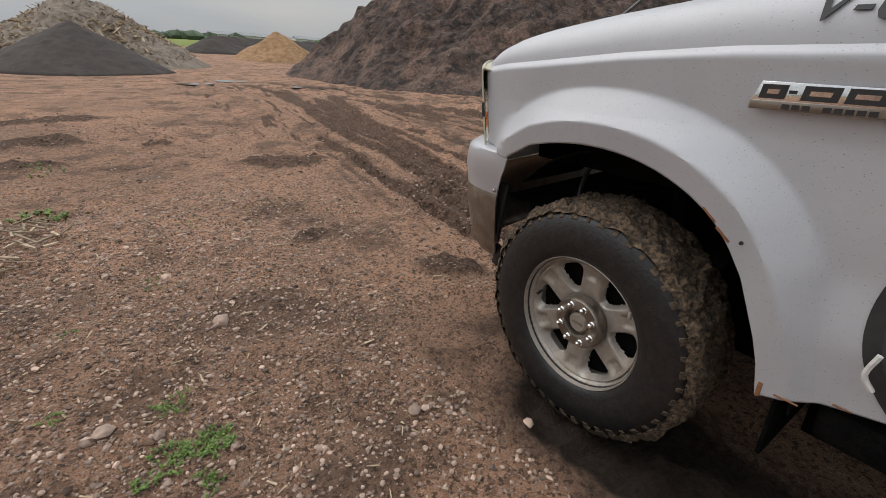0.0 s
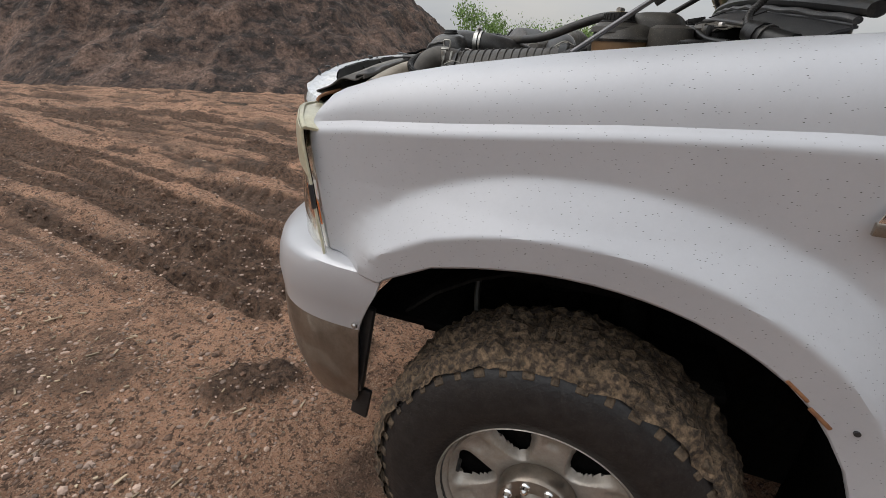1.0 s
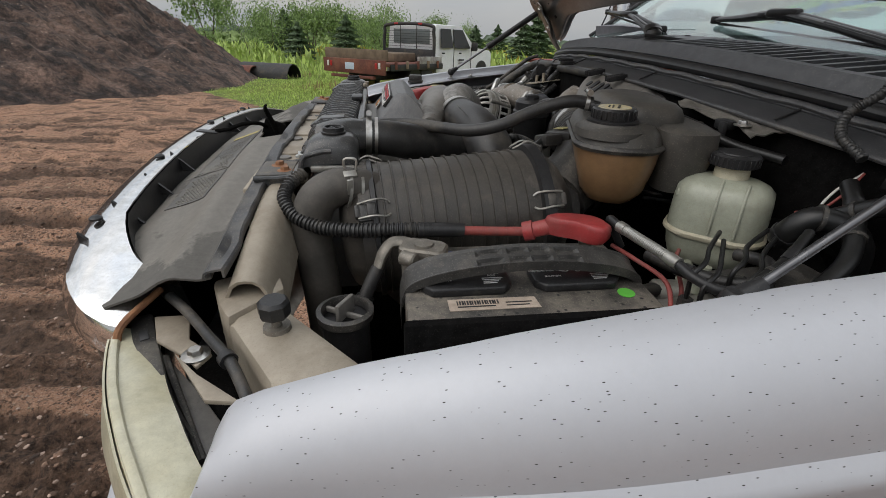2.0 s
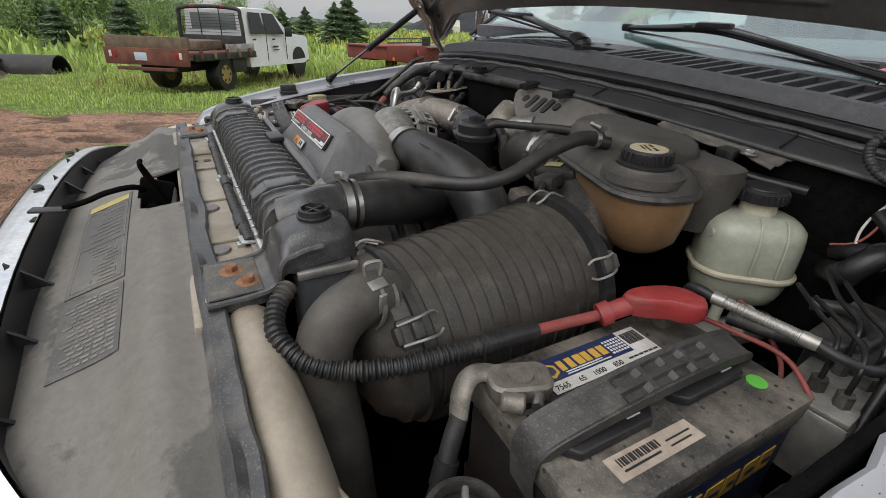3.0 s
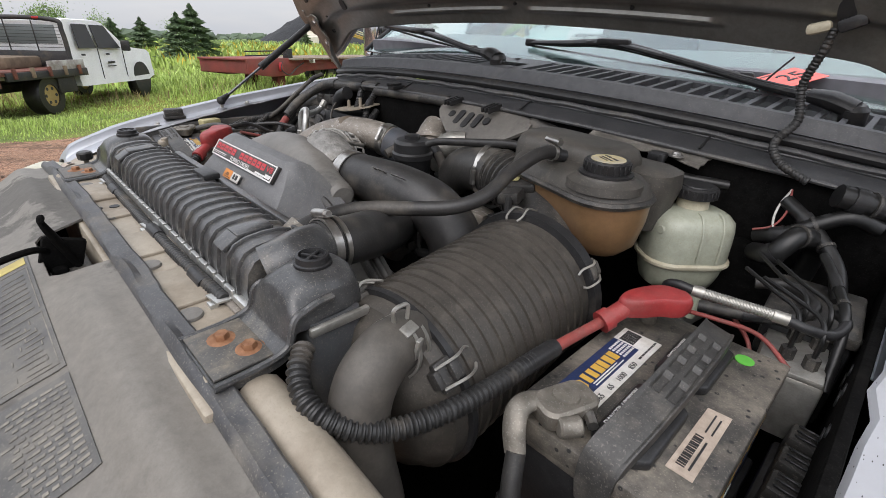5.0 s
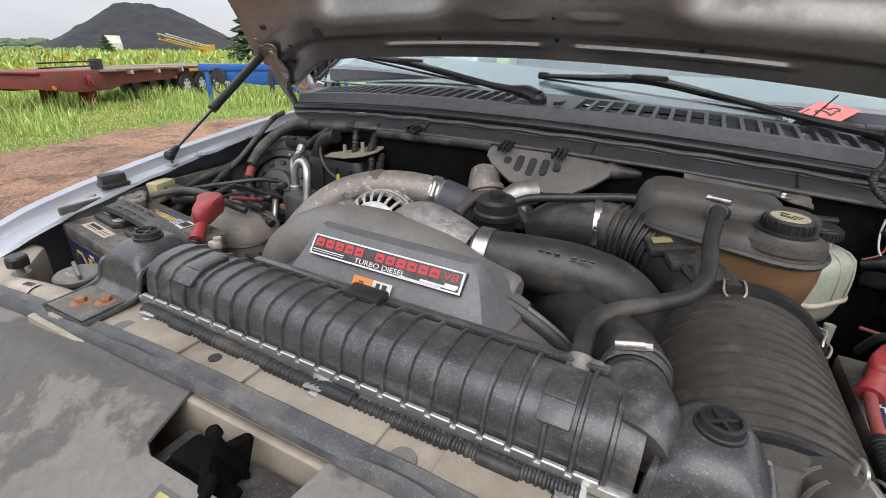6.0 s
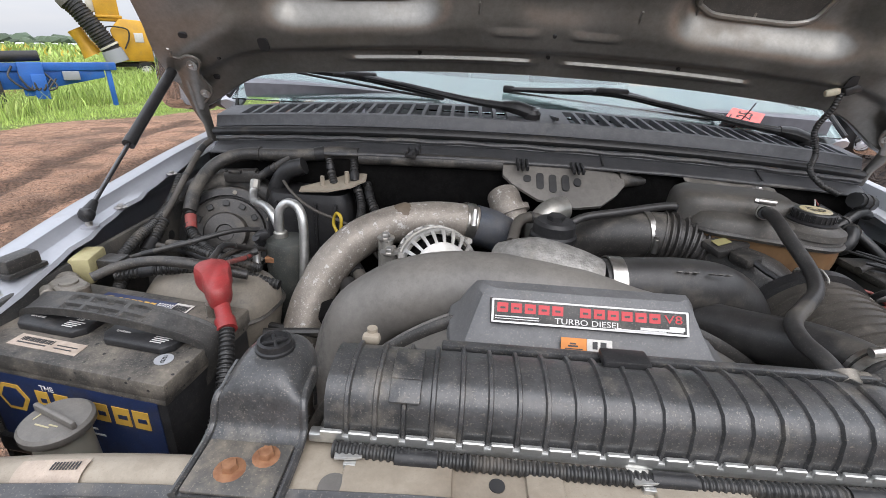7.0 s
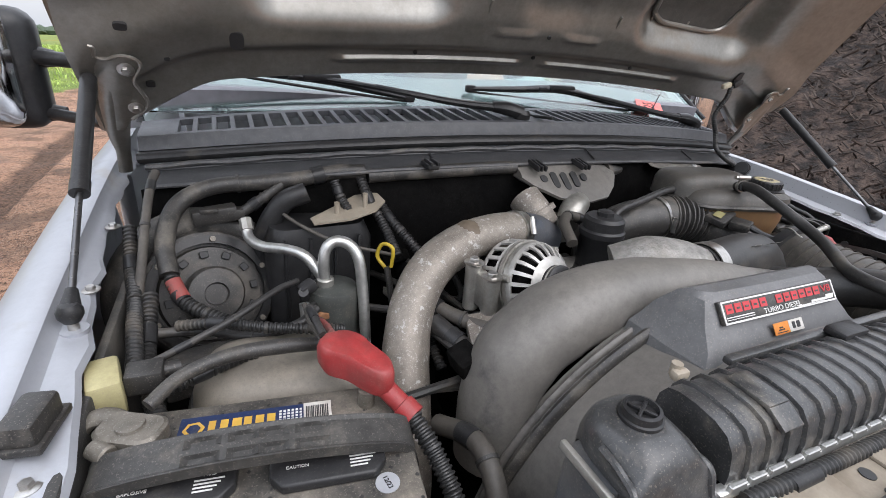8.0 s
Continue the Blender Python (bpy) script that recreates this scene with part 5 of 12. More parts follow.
part("badge_dash", prism([(0.066, 0.029), (0.080, 0.029), (0.080, 0.036), (0.066, 0.036)], BM @ Matrix.Translation((0, 0, 0.005)), 0.0012), BLACK_INK, badge)
bars(BM @ Matrix.Translation((0, 0, 0.0075)), [(0.060 + 0.0178 * k, -0.001, 0.014, 0.010) for k in range(14) if k not in (3, 9)], BLACK_INK, badge, "badge_print")
# unit lettering on the upper side
def upper_side(y, a):
    """A point of the fender's rounded upper side, and the way outwards there."""
    zc = lerp_table(y, CREASE)
    top, crest = crest_at(y)
    x0, z0 = side_x(y, zc - 0.012) - 0.014, zc + 0.009
    f = lambda q: Vector((-(x0 - (x0 - crest) * (1 - math.cos(q)) ** 0.9), y, z0 + (top - z0) * math.sin(q) ** 0.85))
    p, d = f(a), (f(a + 0.05) - f(a - 0.05)).normalized()
    return p, d


vp, vd = upper_side(-0.485, 0.50)
vn = Vector((-vd.z, 0, vd.x)).normalized()
vn = vn if vn.x < 0 else -vn
SH = Matrix.Translation(vp + vn * 0.004) @ Matrix((Vector((0, -1, 0)), vd, vn)).transposed().to_4x4()
lettering("V-0", 0.10, SH, BLACK_INK, truck, "unit_lettering", 0.0012, 0.35, 1.1, "dark italic lettering")

# door mirrors
for s in (1, -1):
    mc = Vector((0.015 + s * 1.132, -0.790, 1.528))
    mirror = part("door_mirror", box(mc + Vector((0, -0.022, 0)), (0.145, 0.130, 0.272), 0.045, (0, 0, s * 6), 4), BLACK, truck, "large towing mirror on two black arms")
    part("mirror_shell", box(mc + Vector((s * 0.022, 0.042, 0.004)), (0.118, 0.090, 0.262), 0.042, (0, 0, s * 16), 4), CHROME, mirror, "chrome mirror shell")
    for dz, r in ((0.030, 0.017), (-0.098, 0.014)):
        root = mc + Vector((-s * 0.050, -0.01, dz))
        end = Vector((0.015 + s * 0.915, -0.66, 1.528 + dz * 1.05))
        part("mirror_arm", tube([root, root.lerp(end, 0.5), end], r, 14, 5), BLACK, mirror)
        part("arm_collar", cyl(root, root + Vector((-s * 0.050, 0, -0.002)), r * 1.7, r * 1.1, seg=18), BLACK, mirror)
    part("arm_boss", box(Vector((0.015 + s * 0.925, -0.66, 1.556)), (0.085, 0.060, 0.060), 0.026, (0, 0, s * 8), 3), BLACK, mirror)
part("aerial", tube([(0.848, -0.484, 1.460), (0.848, -0.49, 1.485), (0.85, -0.54, 1.62), (0.86, -0.62, 1.95)], [0.009, 0.004, 0.0025, 0.002], 8), BLACK, truck)

# ---- wipers ----


def wiper(pivot, elbow, yoke, blade_a, blade_b):
    pivot, elbow, yoke, a, b = (Vector(p) for p in (pivot, elbow, yoke, blade_a, blade_b))
    along = (b - a).normalized()
    w = part("wiper", lathe([(0.020, -0.012), (0.020, 0.012), (0.013, 0.020)], pivot, (0, 0.2, 1), 18), BLACK, truck, "black wiper resting on the windscreen")
    part("arm_head", tube([pivot + Vector((0, 0, 0.010)), pivot.lerp(elbow, 0.22) + Vector((0, 0, 0.014)), pivot.lerp(elbow, 0.42) + Vector((0, 0, 0.012))], [0.021, 0.022, 0.016], 12, 6, flat=0.75), BLACK, w)
    part("wiper_arm", tube([pivot.lerp(elbow, 0.36) + Vector((0, 0, 0.012)), elbow + Vector((0, 0, 0.006)), elbow.lerp(yoke, 0.6) + Vector((0, 0.004, 0.014)), yoke + Vector((0, 0.004, 0.016))], [0.015, 0.011, 0.009, 0.009], 10, 8, flat=0.7), BLACK, w)
    part("arm_edge", tube([pivot.lerp(elbow, 0.38) + Vector((0, 0.006, 0.020)), elbow + Vector((0, 0.005, 0.013)), elbow.lerp(yoke, 0.6) + Vector((0, 0.008, 0.019))], 0.0022, 6, 8), SEAL, w)
    part("blade_spine", tube([a, a.lerp(yoke, 0.45) + Vector((0, 0.002, 0.006)), yoke + Vector((0, 0.002, 0.014)), b.lerp(yoke, 0.45) + Vector((0, 0.002, 0.006)), b], [0.0065, 0.010, 0.013, 0.010, 0.0065], 10, 8, flat=0.85), BLACK, w)
    part("wiper_rubber", tube([a + Vector((0, -0.010, -0.008)), a.lerp(b, 0.5) + Vector((0, -0.010, -0.010)), b + Vector((0, -0.010, -0.008))], 0.0035, 6, 6), RUBBER, w)
    part("blade_yoke", merge(box(yoke + Vector((0, 0.006, 0.018)), (0.085, 0.020, 0.018), 0.007), box(yoke + along * 0.055 + Vector((0, 0.004, 0.010)), (0.040, 0.016, 0.014), 0.005)), BLACK, w)
    for q in (a, b):
        part("blade_end", box(q, (0.030, 0.014, 0.019), 0.005), BLACK, w)
    return w


wiper((0.040, -0.285, 1.512), (0.20, -0.345, 1.530), (0.480, -0.440, 1.552), (0.270, -0.440, 1.530), (0.720, -0.468, 1.578))
wiper((-0.665, -0.372, 1.482), (-0.50, -0.392, 1.512), (-0.180, -0.442, 1.552), (-0.470, -0.446, 1.522), (0.086, -0.474, 1.556))
tag = thing("paper_tag", "pink paper tag marked 25 lying on the windscreen", "tag", (-0.571, -0.52, 1.49))
tag_x = Vector((-0.053, -0.075, 0.025)).normalized()
tag_n = tag_x.cross(Vector((0.062, -0.050, 0.010))).normalized()
TM = Matrix.Translation((-0.540, -0.448, 1.526)) @ Matrix((tag_x, tag_n.cross(tag_x), tag_n)).transposed().to_4x4()
part("tag_sheet", prism([(-0.050, -0.040), (0.050, -0.040), (0.048, 0.039), (-0.046, 0.041)], TM, 0.001), PINK_TAG, tag)
lettering("25", 0.050, TM @ Matrix.Translation((0.012, 0.0, 0.0015)), BLACK_INK, tag, "tag_number")
bars(TM @ Matrix.Translation((0, 0, 0.001)), [(-0.030, 0.030, 0.03, 0.004)], BLACK_INK, tag, "print_bar")
part("cable_tie", tube([(-0.500, -0.420, 1.500), (-0.520, -0.415, 1.530), (-0.545, -0.425, 1.565)], 0.0018, 6), BLACK, tag, "thin black cable tie")

# ---- the engine bay ----


def rrect(hx, hy, r, n=5):
    """A rounded rectangle in the plane."""
    out = []
    for cx, cy, a0 in ((hx - r, hy - r, 0), (-hx + r, hy - r, 90), (-hx + r, -hy + r, 180), (hx - r, -hy + r, 270)):
        for k in range(n + 1):
            a = radians(a0 + 90 * k / n)
            out.append((cx + r * math.cos(a), cy + r * math.sin(a)))
    return out


def stack(levels, centre, rot=0.0, n=5):
    """A body of rounded rectangles: levels of (z, half x, half y, corner radius, dx, dy)."""
    c, s = math.cos(radians(rot)), math.sin(radians(rot))
    rings = []
    for z, hx, hy, r, dx, dy in levels:
        ring = []
        for x, y in rrect(hx, hy, r, n):
            x, y = x + dx, y + dy
            ring.append((centre[0] + x * c - y * s, centre[1] + x * s + y * c, z))
        rings.append(ring)
    return loft(rings)


def band_clamp(p, d, r, parent, w=0.012, screw=True, material=None, side=(0, 0, 1)):
    """A worm-drive hose clamp round an axis."""
    mt = material or STEEL
    d = Vector(d).normalized()
    p = Vector(p)
    c = part("hose_clamp", lathe([(r, -w / 2), (r + 0.0022, -w / 2), (r + 0.0022, w / 2), (r, w / 2)], p, d, 30, close=True), mt, parent, "steel hose clamp")
    if screw:
        sd = Vector(side)
        sd = (sd - d * sd.dot(d)).normalized()
        q = p + sd * (r + 0.007)
        t = d.cross(sd)
        part("clamp_screw", merge(cyl(q - t * 0.014, q + t * 0.014, 0.0055, seg=10), cyl(q + t * 0.014, q + t * 0.02, 0.0045, seg=6)), mt, c)
    return c


def taped(run, pts, r):
    """Bind a loom or hose with tape near one end and a tie in the middle."""
    if r > 0.004:
        line = spline(pts, 8)
        k = len(line) // 5
        part("tape_wrap", tube([line[k], line[k + 1], line[k + 2], line[k + 3]], r * 1.14, 10, 3, lumpy=0.12), BLACK, run)
        m = len(line) // 2
        d = (line[m + 1] - line[m]).normalized()
        part("cable_tie", cyl(line[m] - d * 0.0025, line[m] + d * 0.0025, r * 1.16, seg=12), BLACK_DUSTY, run)
    return run


# dark mass of the engine below, boxes coloured near-black to stand for shade
block = thing("engine_block", "grimy engine block low in the bay, shade put into its near-black colour", "engine", (0, 0, 0.8))
part("crankcase", stack([(0.78, 0.22, 0.26, 0.05, 0, 0), (1.00, 0.25, 0.28, 0.05, 0, 0), (1.10, 0.24, 0.27, 0.05, 0, 0), (1.16, 0.18, 0.24, 0.05, 0, 0)], (0.02, 0.02)), SHADE_BLACK, block)
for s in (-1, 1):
    part("valve_cover", box((0.02 + s * 0.21, -0.02, 1.17), (0.14, 0.46, 0.10), 0.03, (0, s * 30, 0)), SHADE_BLACK, block)
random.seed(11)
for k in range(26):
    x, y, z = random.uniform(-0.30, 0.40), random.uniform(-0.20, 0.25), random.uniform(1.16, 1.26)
    part("bracket", box((x, y, z), (random.uniform(0.02, 0.07), random.uniform(0.02, 0.06), random.uniform(0.02, 0.05)), 0.006, (random.uniform(-30, 30), random.uniform(-30, 30), random.uniform(0, 90))), random.choice([SHADE_BLACK, SHADE_BLACK, BLACK_DUSTY, PIPE]), block)
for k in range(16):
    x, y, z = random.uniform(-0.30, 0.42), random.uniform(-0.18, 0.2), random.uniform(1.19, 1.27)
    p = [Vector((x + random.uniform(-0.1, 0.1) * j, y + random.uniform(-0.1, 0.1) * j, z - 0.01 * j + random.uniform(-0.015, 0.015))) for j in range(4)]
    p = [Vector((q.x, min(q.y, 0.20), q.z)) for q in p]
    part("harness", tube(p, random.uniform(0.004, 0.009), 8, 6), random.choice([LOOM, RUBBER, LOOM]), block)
# plate added below to keep the ground and its light out of the bay
part("bay_floor", box((0.0, 0.10, 0.70), (1.58, 0.86, 0.02), 0.004), SHADE_BLACK, block)

# radiator support across the front
support = thing("radiator_support", "dust-covered steel radiator support with pressed pads and bolts", "radiator support", (0, 0.56, 1.27))
part("top_plate", box((0.01, 0.563, 1.296), (0.80, 0.088, 0.012), 0.004), TAN, support)
part("front_face", box((0.01, 0.612, 1.22), (0.86, 0.012, 0.15), 0.004), TAN, support)
for x, w in ((0.235, 0.10), (0.10, 0.035), (-0.045, 0.09), (-0.20, 0.10)):
    part("pressed_pad", box((x, 0.570, 1.3035), (w, 0.052, 0.006), 0.003), TAN, support)
for x in (0.095, -0.12, -0.27, 0.29):
    part("round_plug", lathe([(0.014, 0), (0.013, 0.003), (0.006, 0.004)], (x, 0.578, 1.3025), (0, 0, 1), 18), GREY_DUSTY, support)
for x, y, r in ((0.144, 0.562, 0.0075), (0.147, 0.583, 0.005), (-0.005, 0.585, 0.0045)):
    part("hole", lathe([(r, 0), (r, 0.0012)], (x, y, 1.3022), (0, 0, 1), 14), BLACK_INK, support)
for x in (0.285, 0.008, -0.262):
    part("spring_clip", merge(box((x, 0.536, 1.308), (0.026, 0.034, 0.003), 0.001, (6, 0, 8)), box((x - 0.004, 0.552, 1.300), (0.012, 0.010, 0.014), 0.001)), ALU_BRIGHT, support, "bright spring clip")
for s, xs in ((-1, -0.03), (1, 0.03)):
    # rounded shoulders that run out to the lamps
    rings = []
    for k in range(9):
        u = k / 8
        x = s * (0.375 + 0.285 * u) + xs * (1 - u)
        zc = 1.286 - 0.036 * u ** 1.6
        rings.append([(x, 0.528 + 0.074 * j / 8 - 0.004 * u, zc + 0.012 * math.sin(math.pi * j / 8) - 0.060 * (abs(j / 8 - 0.5) * 2) ** 4) for j in range(9)])
    bm = loft(rings, cap=False, closed=False)
    bmesh.ops.recalc_face_normals(bm, faces=bm.faces[:])
    if sum(f.normal.z for f in bm.faces) < 0:
        bmesh.ops.reverse_faces(bm, faces=bm.faces[:])
    solidify(bm, 0.004)
    part("shoulder", bm, TAN, support, "curved dusty sheet-metal shoulder")
    lx, ly = (0.017, 0.028) if s > 0 else (0.0, 0.0)

    def low(pts, z, h, bev):
        """A pressed sheet-metal body below a flat outline."""
        outline = [(s * (x + lx), y + ly) for x, y in pts]
        return prism(outline if s > 0 else outline[::-1], Matrix.Translation((0, 0, z - h)), h, bev)

    lamp_box = part("lamp_bracket", low([(0.632, 0.548), (0.800, 0.405), (0.850, 0.405), (0.850, 0.485), (0.806, 0.508), (0.700, 0.574), (0.668, 0.590)], 1.232, 0.15, 0.012), TAN, support, "dusty cream sheet-metal lamp bracket")
    part("raised_panel", low([(0.575, 0.542), (0.640, 0.520), (0.668, 0.545), (0.702, 0.574), (0.672, 0.592), (0.612, 0.616)], 1.240, 0.10, 0.008), TAN, lamp_box)
    part("cable", tube([(s * 0.625, 0.665, 1.225), (s * 0.660, 0.632, 1.222), (s * 0.712, 0.592, 1.222), (s * 0.760, 0.556, 1.222), (s * 0.820, 0.522, 1.210)], 0.0062, 10, 8), LOOM, support, "black cable clipped along the bracket")
    part("cable_clip", cyl((s * 0.748, 0.565, 1.222), (s * 0.756, 0.559, 1.222), 0.0095, seg=14), BLACK, support)
    part("cover_plate", low([(0.722, 0.628), (0.762, 0.590), (0.806, 0.536), (0.800, 0.572)], 1.213, 0.006, 0.0015), TAN, support, "pale dusty cover plate beside the lamp")
    part("mount_tab", low([(0.640, 0.682), (0.690, 0.660), (0.722, 0.618), (0.742, 0.600), (0.720, 0.590), (0.690, 0.624), (0.640, 0.640)], 1.206, 0.005, 0.0015), TAN, support, "dusty tin tab")
    part("lamp_pocket", low([(0.648, 0.690), (0.742, 0.605), (0.850, 0.520), (0.880, 0.560)], 1.178, 0.008, 0.002), GREY_DUSTY, support, "dusty grey top of the lamp housing")
    part("lamp_rib", tube([(s * 0.700, 0.650, 1.188), (s * 0.765, 0.612, 1.188), (s * 0.845, 0.565, 1.182)], 0.004, 8, 4), BLACK_DUSTY, support)
    part("knob_stem", cyl((s * 0.716, 0.517, 1.230), (s * 0.716, 0.517, 1.252), 0.006, seg=12), COPPER, lamp_box)
    part("knob", lathe([(0.016, 0), (0.0175, 0.004), (0.0175, 0.016), (0.014, 0.020)], (s * 0.716, 0.517, 1.250), (0, 0, 1), 8), BLACK, lamp_box, "black plastic adjuster knob")
    part("knob_washer", lathe([(0.016, 0), (0.015, 0.006)], (s * 0.716, 0.517, 1.231), (0, 0, 1), 12), COPPER, lamp_box)
    part("lamp_rail", merge(box((s * 0.735, 0.650, 1.192), (0.245, 0.026, 0.016), 0.004, (0, 0, -s * 27)), box((s * 0.738, 0.639, 1.178), (0.240, 0.006, 0.036), 0.002, (0, 0, -s * 27))), BLACK_DUSTY, support, "ribbed black lamp rail")
    for f in (0.18, 0.62):
        part("rail_slot", box((s * (0.635 + 0.20 * f), 0.701 - 0.102 * f, 1.2005), (0.022, 0.010, 0.002), 0.0008, (0, 0, -s * 27)), BLACK_INK, support)
    hexbolt((s * 0.722, 0.606, 1.206), (0, 0, 1), 0.008, STEEL, support)

# rubber-mounted brackets on either side of the radiator
for s, cx in ((-1, -0.360), (1, 0.376)):
    br = thing("radiator_bracket", "black pressed radiator bracket with a rubber plug and two rusty bolts", "bracket", (cx, 0.50, 1.29), "radiator brackets")
    prof = [(0.602, 1.306), (0.560, 1.307), (0.535, 1.312), (0.527, 1.325), (0.522, 1.346), (0.512, 1.360), (0.495, 1.367), (0.470, 1.3685), (0.446, 1.366), (0.436, 1.356), (0.434, 1.335), (0.433, 1.30)]
    prof = [(p.y, p.z) for p in spline([(0, y, z) for y, z in prof], 4)]
    rings = []
    edges = []
    for y, z in prof:
        dome = sstep(0.535, 0.505, y)
        hw = 0.045 - dome * (0.005 + 0.013 * max(0.0, (0.475 - y) / 0.04) ** 2)
        ring = [(cx + hw * t, y, z + 0.0012 * (1 - t * t) - dome * 0.020 * abs(t) ** 4) for t in [-1 + k / 7 for k in range(15)]]
        low = 0.012 + 0.010 * dome
        rings.append([(ring[0][0], y, ring[0][2] - low)] + ring + [(ring[-1][0], y, ring[-1][2] - low)])
        edges.append((ring[0], ring[-1]))
    bm = loft(rings, cap=False, closed=False)
    bmesh.ops.recalc_face_normals(bm, faces=bm.faces[:])
    if sum(f.normal.z for f in bm.faces) < 0:
        bmesh.ops.reverse_faces(bm, faces=bm.faces[:])
    solidify(bm, 0.004)
    part("pressing", bm, FADED_BLACK, br)
    part("foot_plate", box((cx, 0.572, 1.3095), (0.080, 0.056, 0.003), 0.001, (-1, 0, 0)), BRACKET_FOOT, br, "dusty tan foot of the bracket")
    for e in (-1, 1):
        part("raised_edge", tube([q[(e + 1) // 2] for q in edges[:30:3]], 0.0040, 8, 3), FADED_BLACK, br)
    plug = part("rubber_plug", lathe([(0.020, 0.0), (0.020, 0.003), (0.0180, 0.004), (0.0170, 0.010), (0.0140, 0.011), (0.0128, 0.006), (0.0, 0.005)], (cx, 0.474, 1.3690), (0, 0, 1), 28), BLACK, br, "black rubber mount plug")
    part("plug_cross", merge(box((cx, 0.474, 1.3765), (0.026, 0.0035, 0.004), 0.001, (0, 0, 30)), box((cx, 0.474, 1.3765), (0.026, 0.0035, 0.004), 0.001, (0, 0, 120))), BLACK, plug)
    for bx, by in (((-0.344, 0.571), (-0.376, 0.557)) if s < 0 else ((0.383, 0.575), (0.357, 0.558))):
        hexbolt((bx, by, 1.309), (0, 0, 1), 0.0075, BOLT, br)
    part("end_tank", stack([(1.10, 0.030, 0.034, 0.012, 0, 0), (1.30, 0.030, 0.034, 0.012, 0, 0), (1.325, 0.026, 0.030, 0.01, 0, 0)], (cx + s * 0.020, 0.475)), surf("grey_radiator_side", (0.10, 0.105, 0.11), 0.5, 0.2, (0.07, 0.07, 0.075), 30.0, dust=(0.17, 0.155, 0.13), dust_amt=0.35), br, "grey radiator end tank")
    part("crimp_strip", box((cx + s * 0.049, 0.475, 1.322), (0.007, 0.070, 0.010), 0.002), ALU, br)

# radiator top tank: ribbed black plastic over a crimped aluminium header
tank = thing("radiator_tank", "long ribbed black plastic radiator tank with a crimped edge", "radiator", (0.0, 0.485, 1.25))
SEC = [(0.527, 1.316), (0.527, 1.330), (0.523, 1.350), (0.514, 1.362), (0.500, 1.3675), (0.480, 1.3695), (0.462, 1.3685), (0.449, 1.364), (0.442, 1.352), (0.440, 1.332), (0.440, 1.316)]
part("tank_body", loft([[(x, y, z) for y, z in SEC] for x in (-0.308, -0.300, 0.300, 0.312)]), FADED_BLACK, tank)
n_rib = 22
for k in range(n_rib):
    x = -0.285 + 0.575 * k / (n_rib - 1)
    big = 0.0045
    ring = [(y + (y - 0.484) * 0.075, z + 0.0032 if z > 1.32 else z) for y, z in SEC]
    part("rib", loft([[(x - 0.0030, y, z) for y, z in SEC], [(x - 0.0016, y, z) for y, z in ring], [(x + 0.0016, y, z) for y, z in ring], [(x + 0.0030, y, z) for y, z in SEC]]), FADED_BLACK, tank)
part("tank_ledge", box((-0.045, 0.4345, 1.360), (0.50, 0.012, 0.010), 0.003), FADED_BLACK, tank)
part("tank_latch", merge(box((0.283, 0.4375, 1.364), (0.020, 0.012, 0.012), 0.004), cyl((0.283, 0.432, 1.360), (0.283, 0.432, 1.374), 0.006, seg=10)), TAN, tank, "dusty tan clip")
part("tank_clip", box((0.010, 0.449, 1.371), (0.050, 0.026, 0.010), 0.003), BLACK, tank)
for x in (-0.236, 0.235):
    part("tank_pad", merge(box((x, 0.516, 1.3625), (0.030, 0.024, 0.006), 0.002, (-32, 0, 0)), box((x, 0.486, 1.3705), (0.030, 0.045, 0.006), 0.002, (-3, 0, 0))), FADED_BLACK, tank)
part("header", box((0.006, 0.5285, 1.312), (0.640, 0.012, 0.010), 0.002), ALU_BRIGHT, tank, "crimped aluminium header")
tab = box((0, 0, 0), (0.0215, 0.005, 0.009), 0.001, seg=1)
tab_mesh = bpy.data.meshes.new("crimp_tab")
tab.to_mesh(tab_mesh)
tab.free()
tab_mesh.materials.append(ALU_BRIGHT)
for k in range(22):
    ob = new("crimp_tab", tab_mesh)
    ob.parent = tank
    ob.location = Vector((-0.285 + 0.0137 + 0.02738 * k, 0.5325, 1.3185)) - BASE[tank]
part("core", box((0.01, 0.49, 1.12), (0.62, 0.05, 0.36), 0.004), SHADE_BLACK, tank)
# coolers and loom in the slot in front of the tank
part("cooler_mesh", box((0.0, 0.535, 1.296), (0.60, 0.012, 0.02), 0.002), PIPE, tank)
loom = solo("corrugated_loom", tube([(0.30, 0.541, 1.308), (0.15, 0.543, 1.306), (0.0, 0.544, 1.305), (-0.15, 0.543, 1.306), (-0.27, 0.540, 1.308)], 0.0075, 10, 10, 0.0009, 0.0065), LOOM, "black corrugated wiring loom in the slot before the tank", "wiring loom")
for x in (0.22, -0.02, -0.20):
    part("tape", cyl((x - 0.02, 0.5435, 1.306), (x + 0.02, 0.5435, 1.306), 0.009, seg=12), BLACK, loom)
# left outlet of the tank
neck = part("outlet", tube([(-0.300, 0.50, 1.342), (-0.306, 0.475, 1.348), (-0.298, 0.45, 1.350), (-0.290, 0.415, 1.346)], [0.030, 0.032, 0.031, 0.030], 18, 6), FADED_BLACK, tank, "moulded hose outlet")

# sight shield over the grille, with its labels, and the seal on its rear edge
shield = thing("sight_shield", "dusty grey plastic shield behind the grille, stained and creased", "plastic cover", (0.0, 0.72, 1.22))


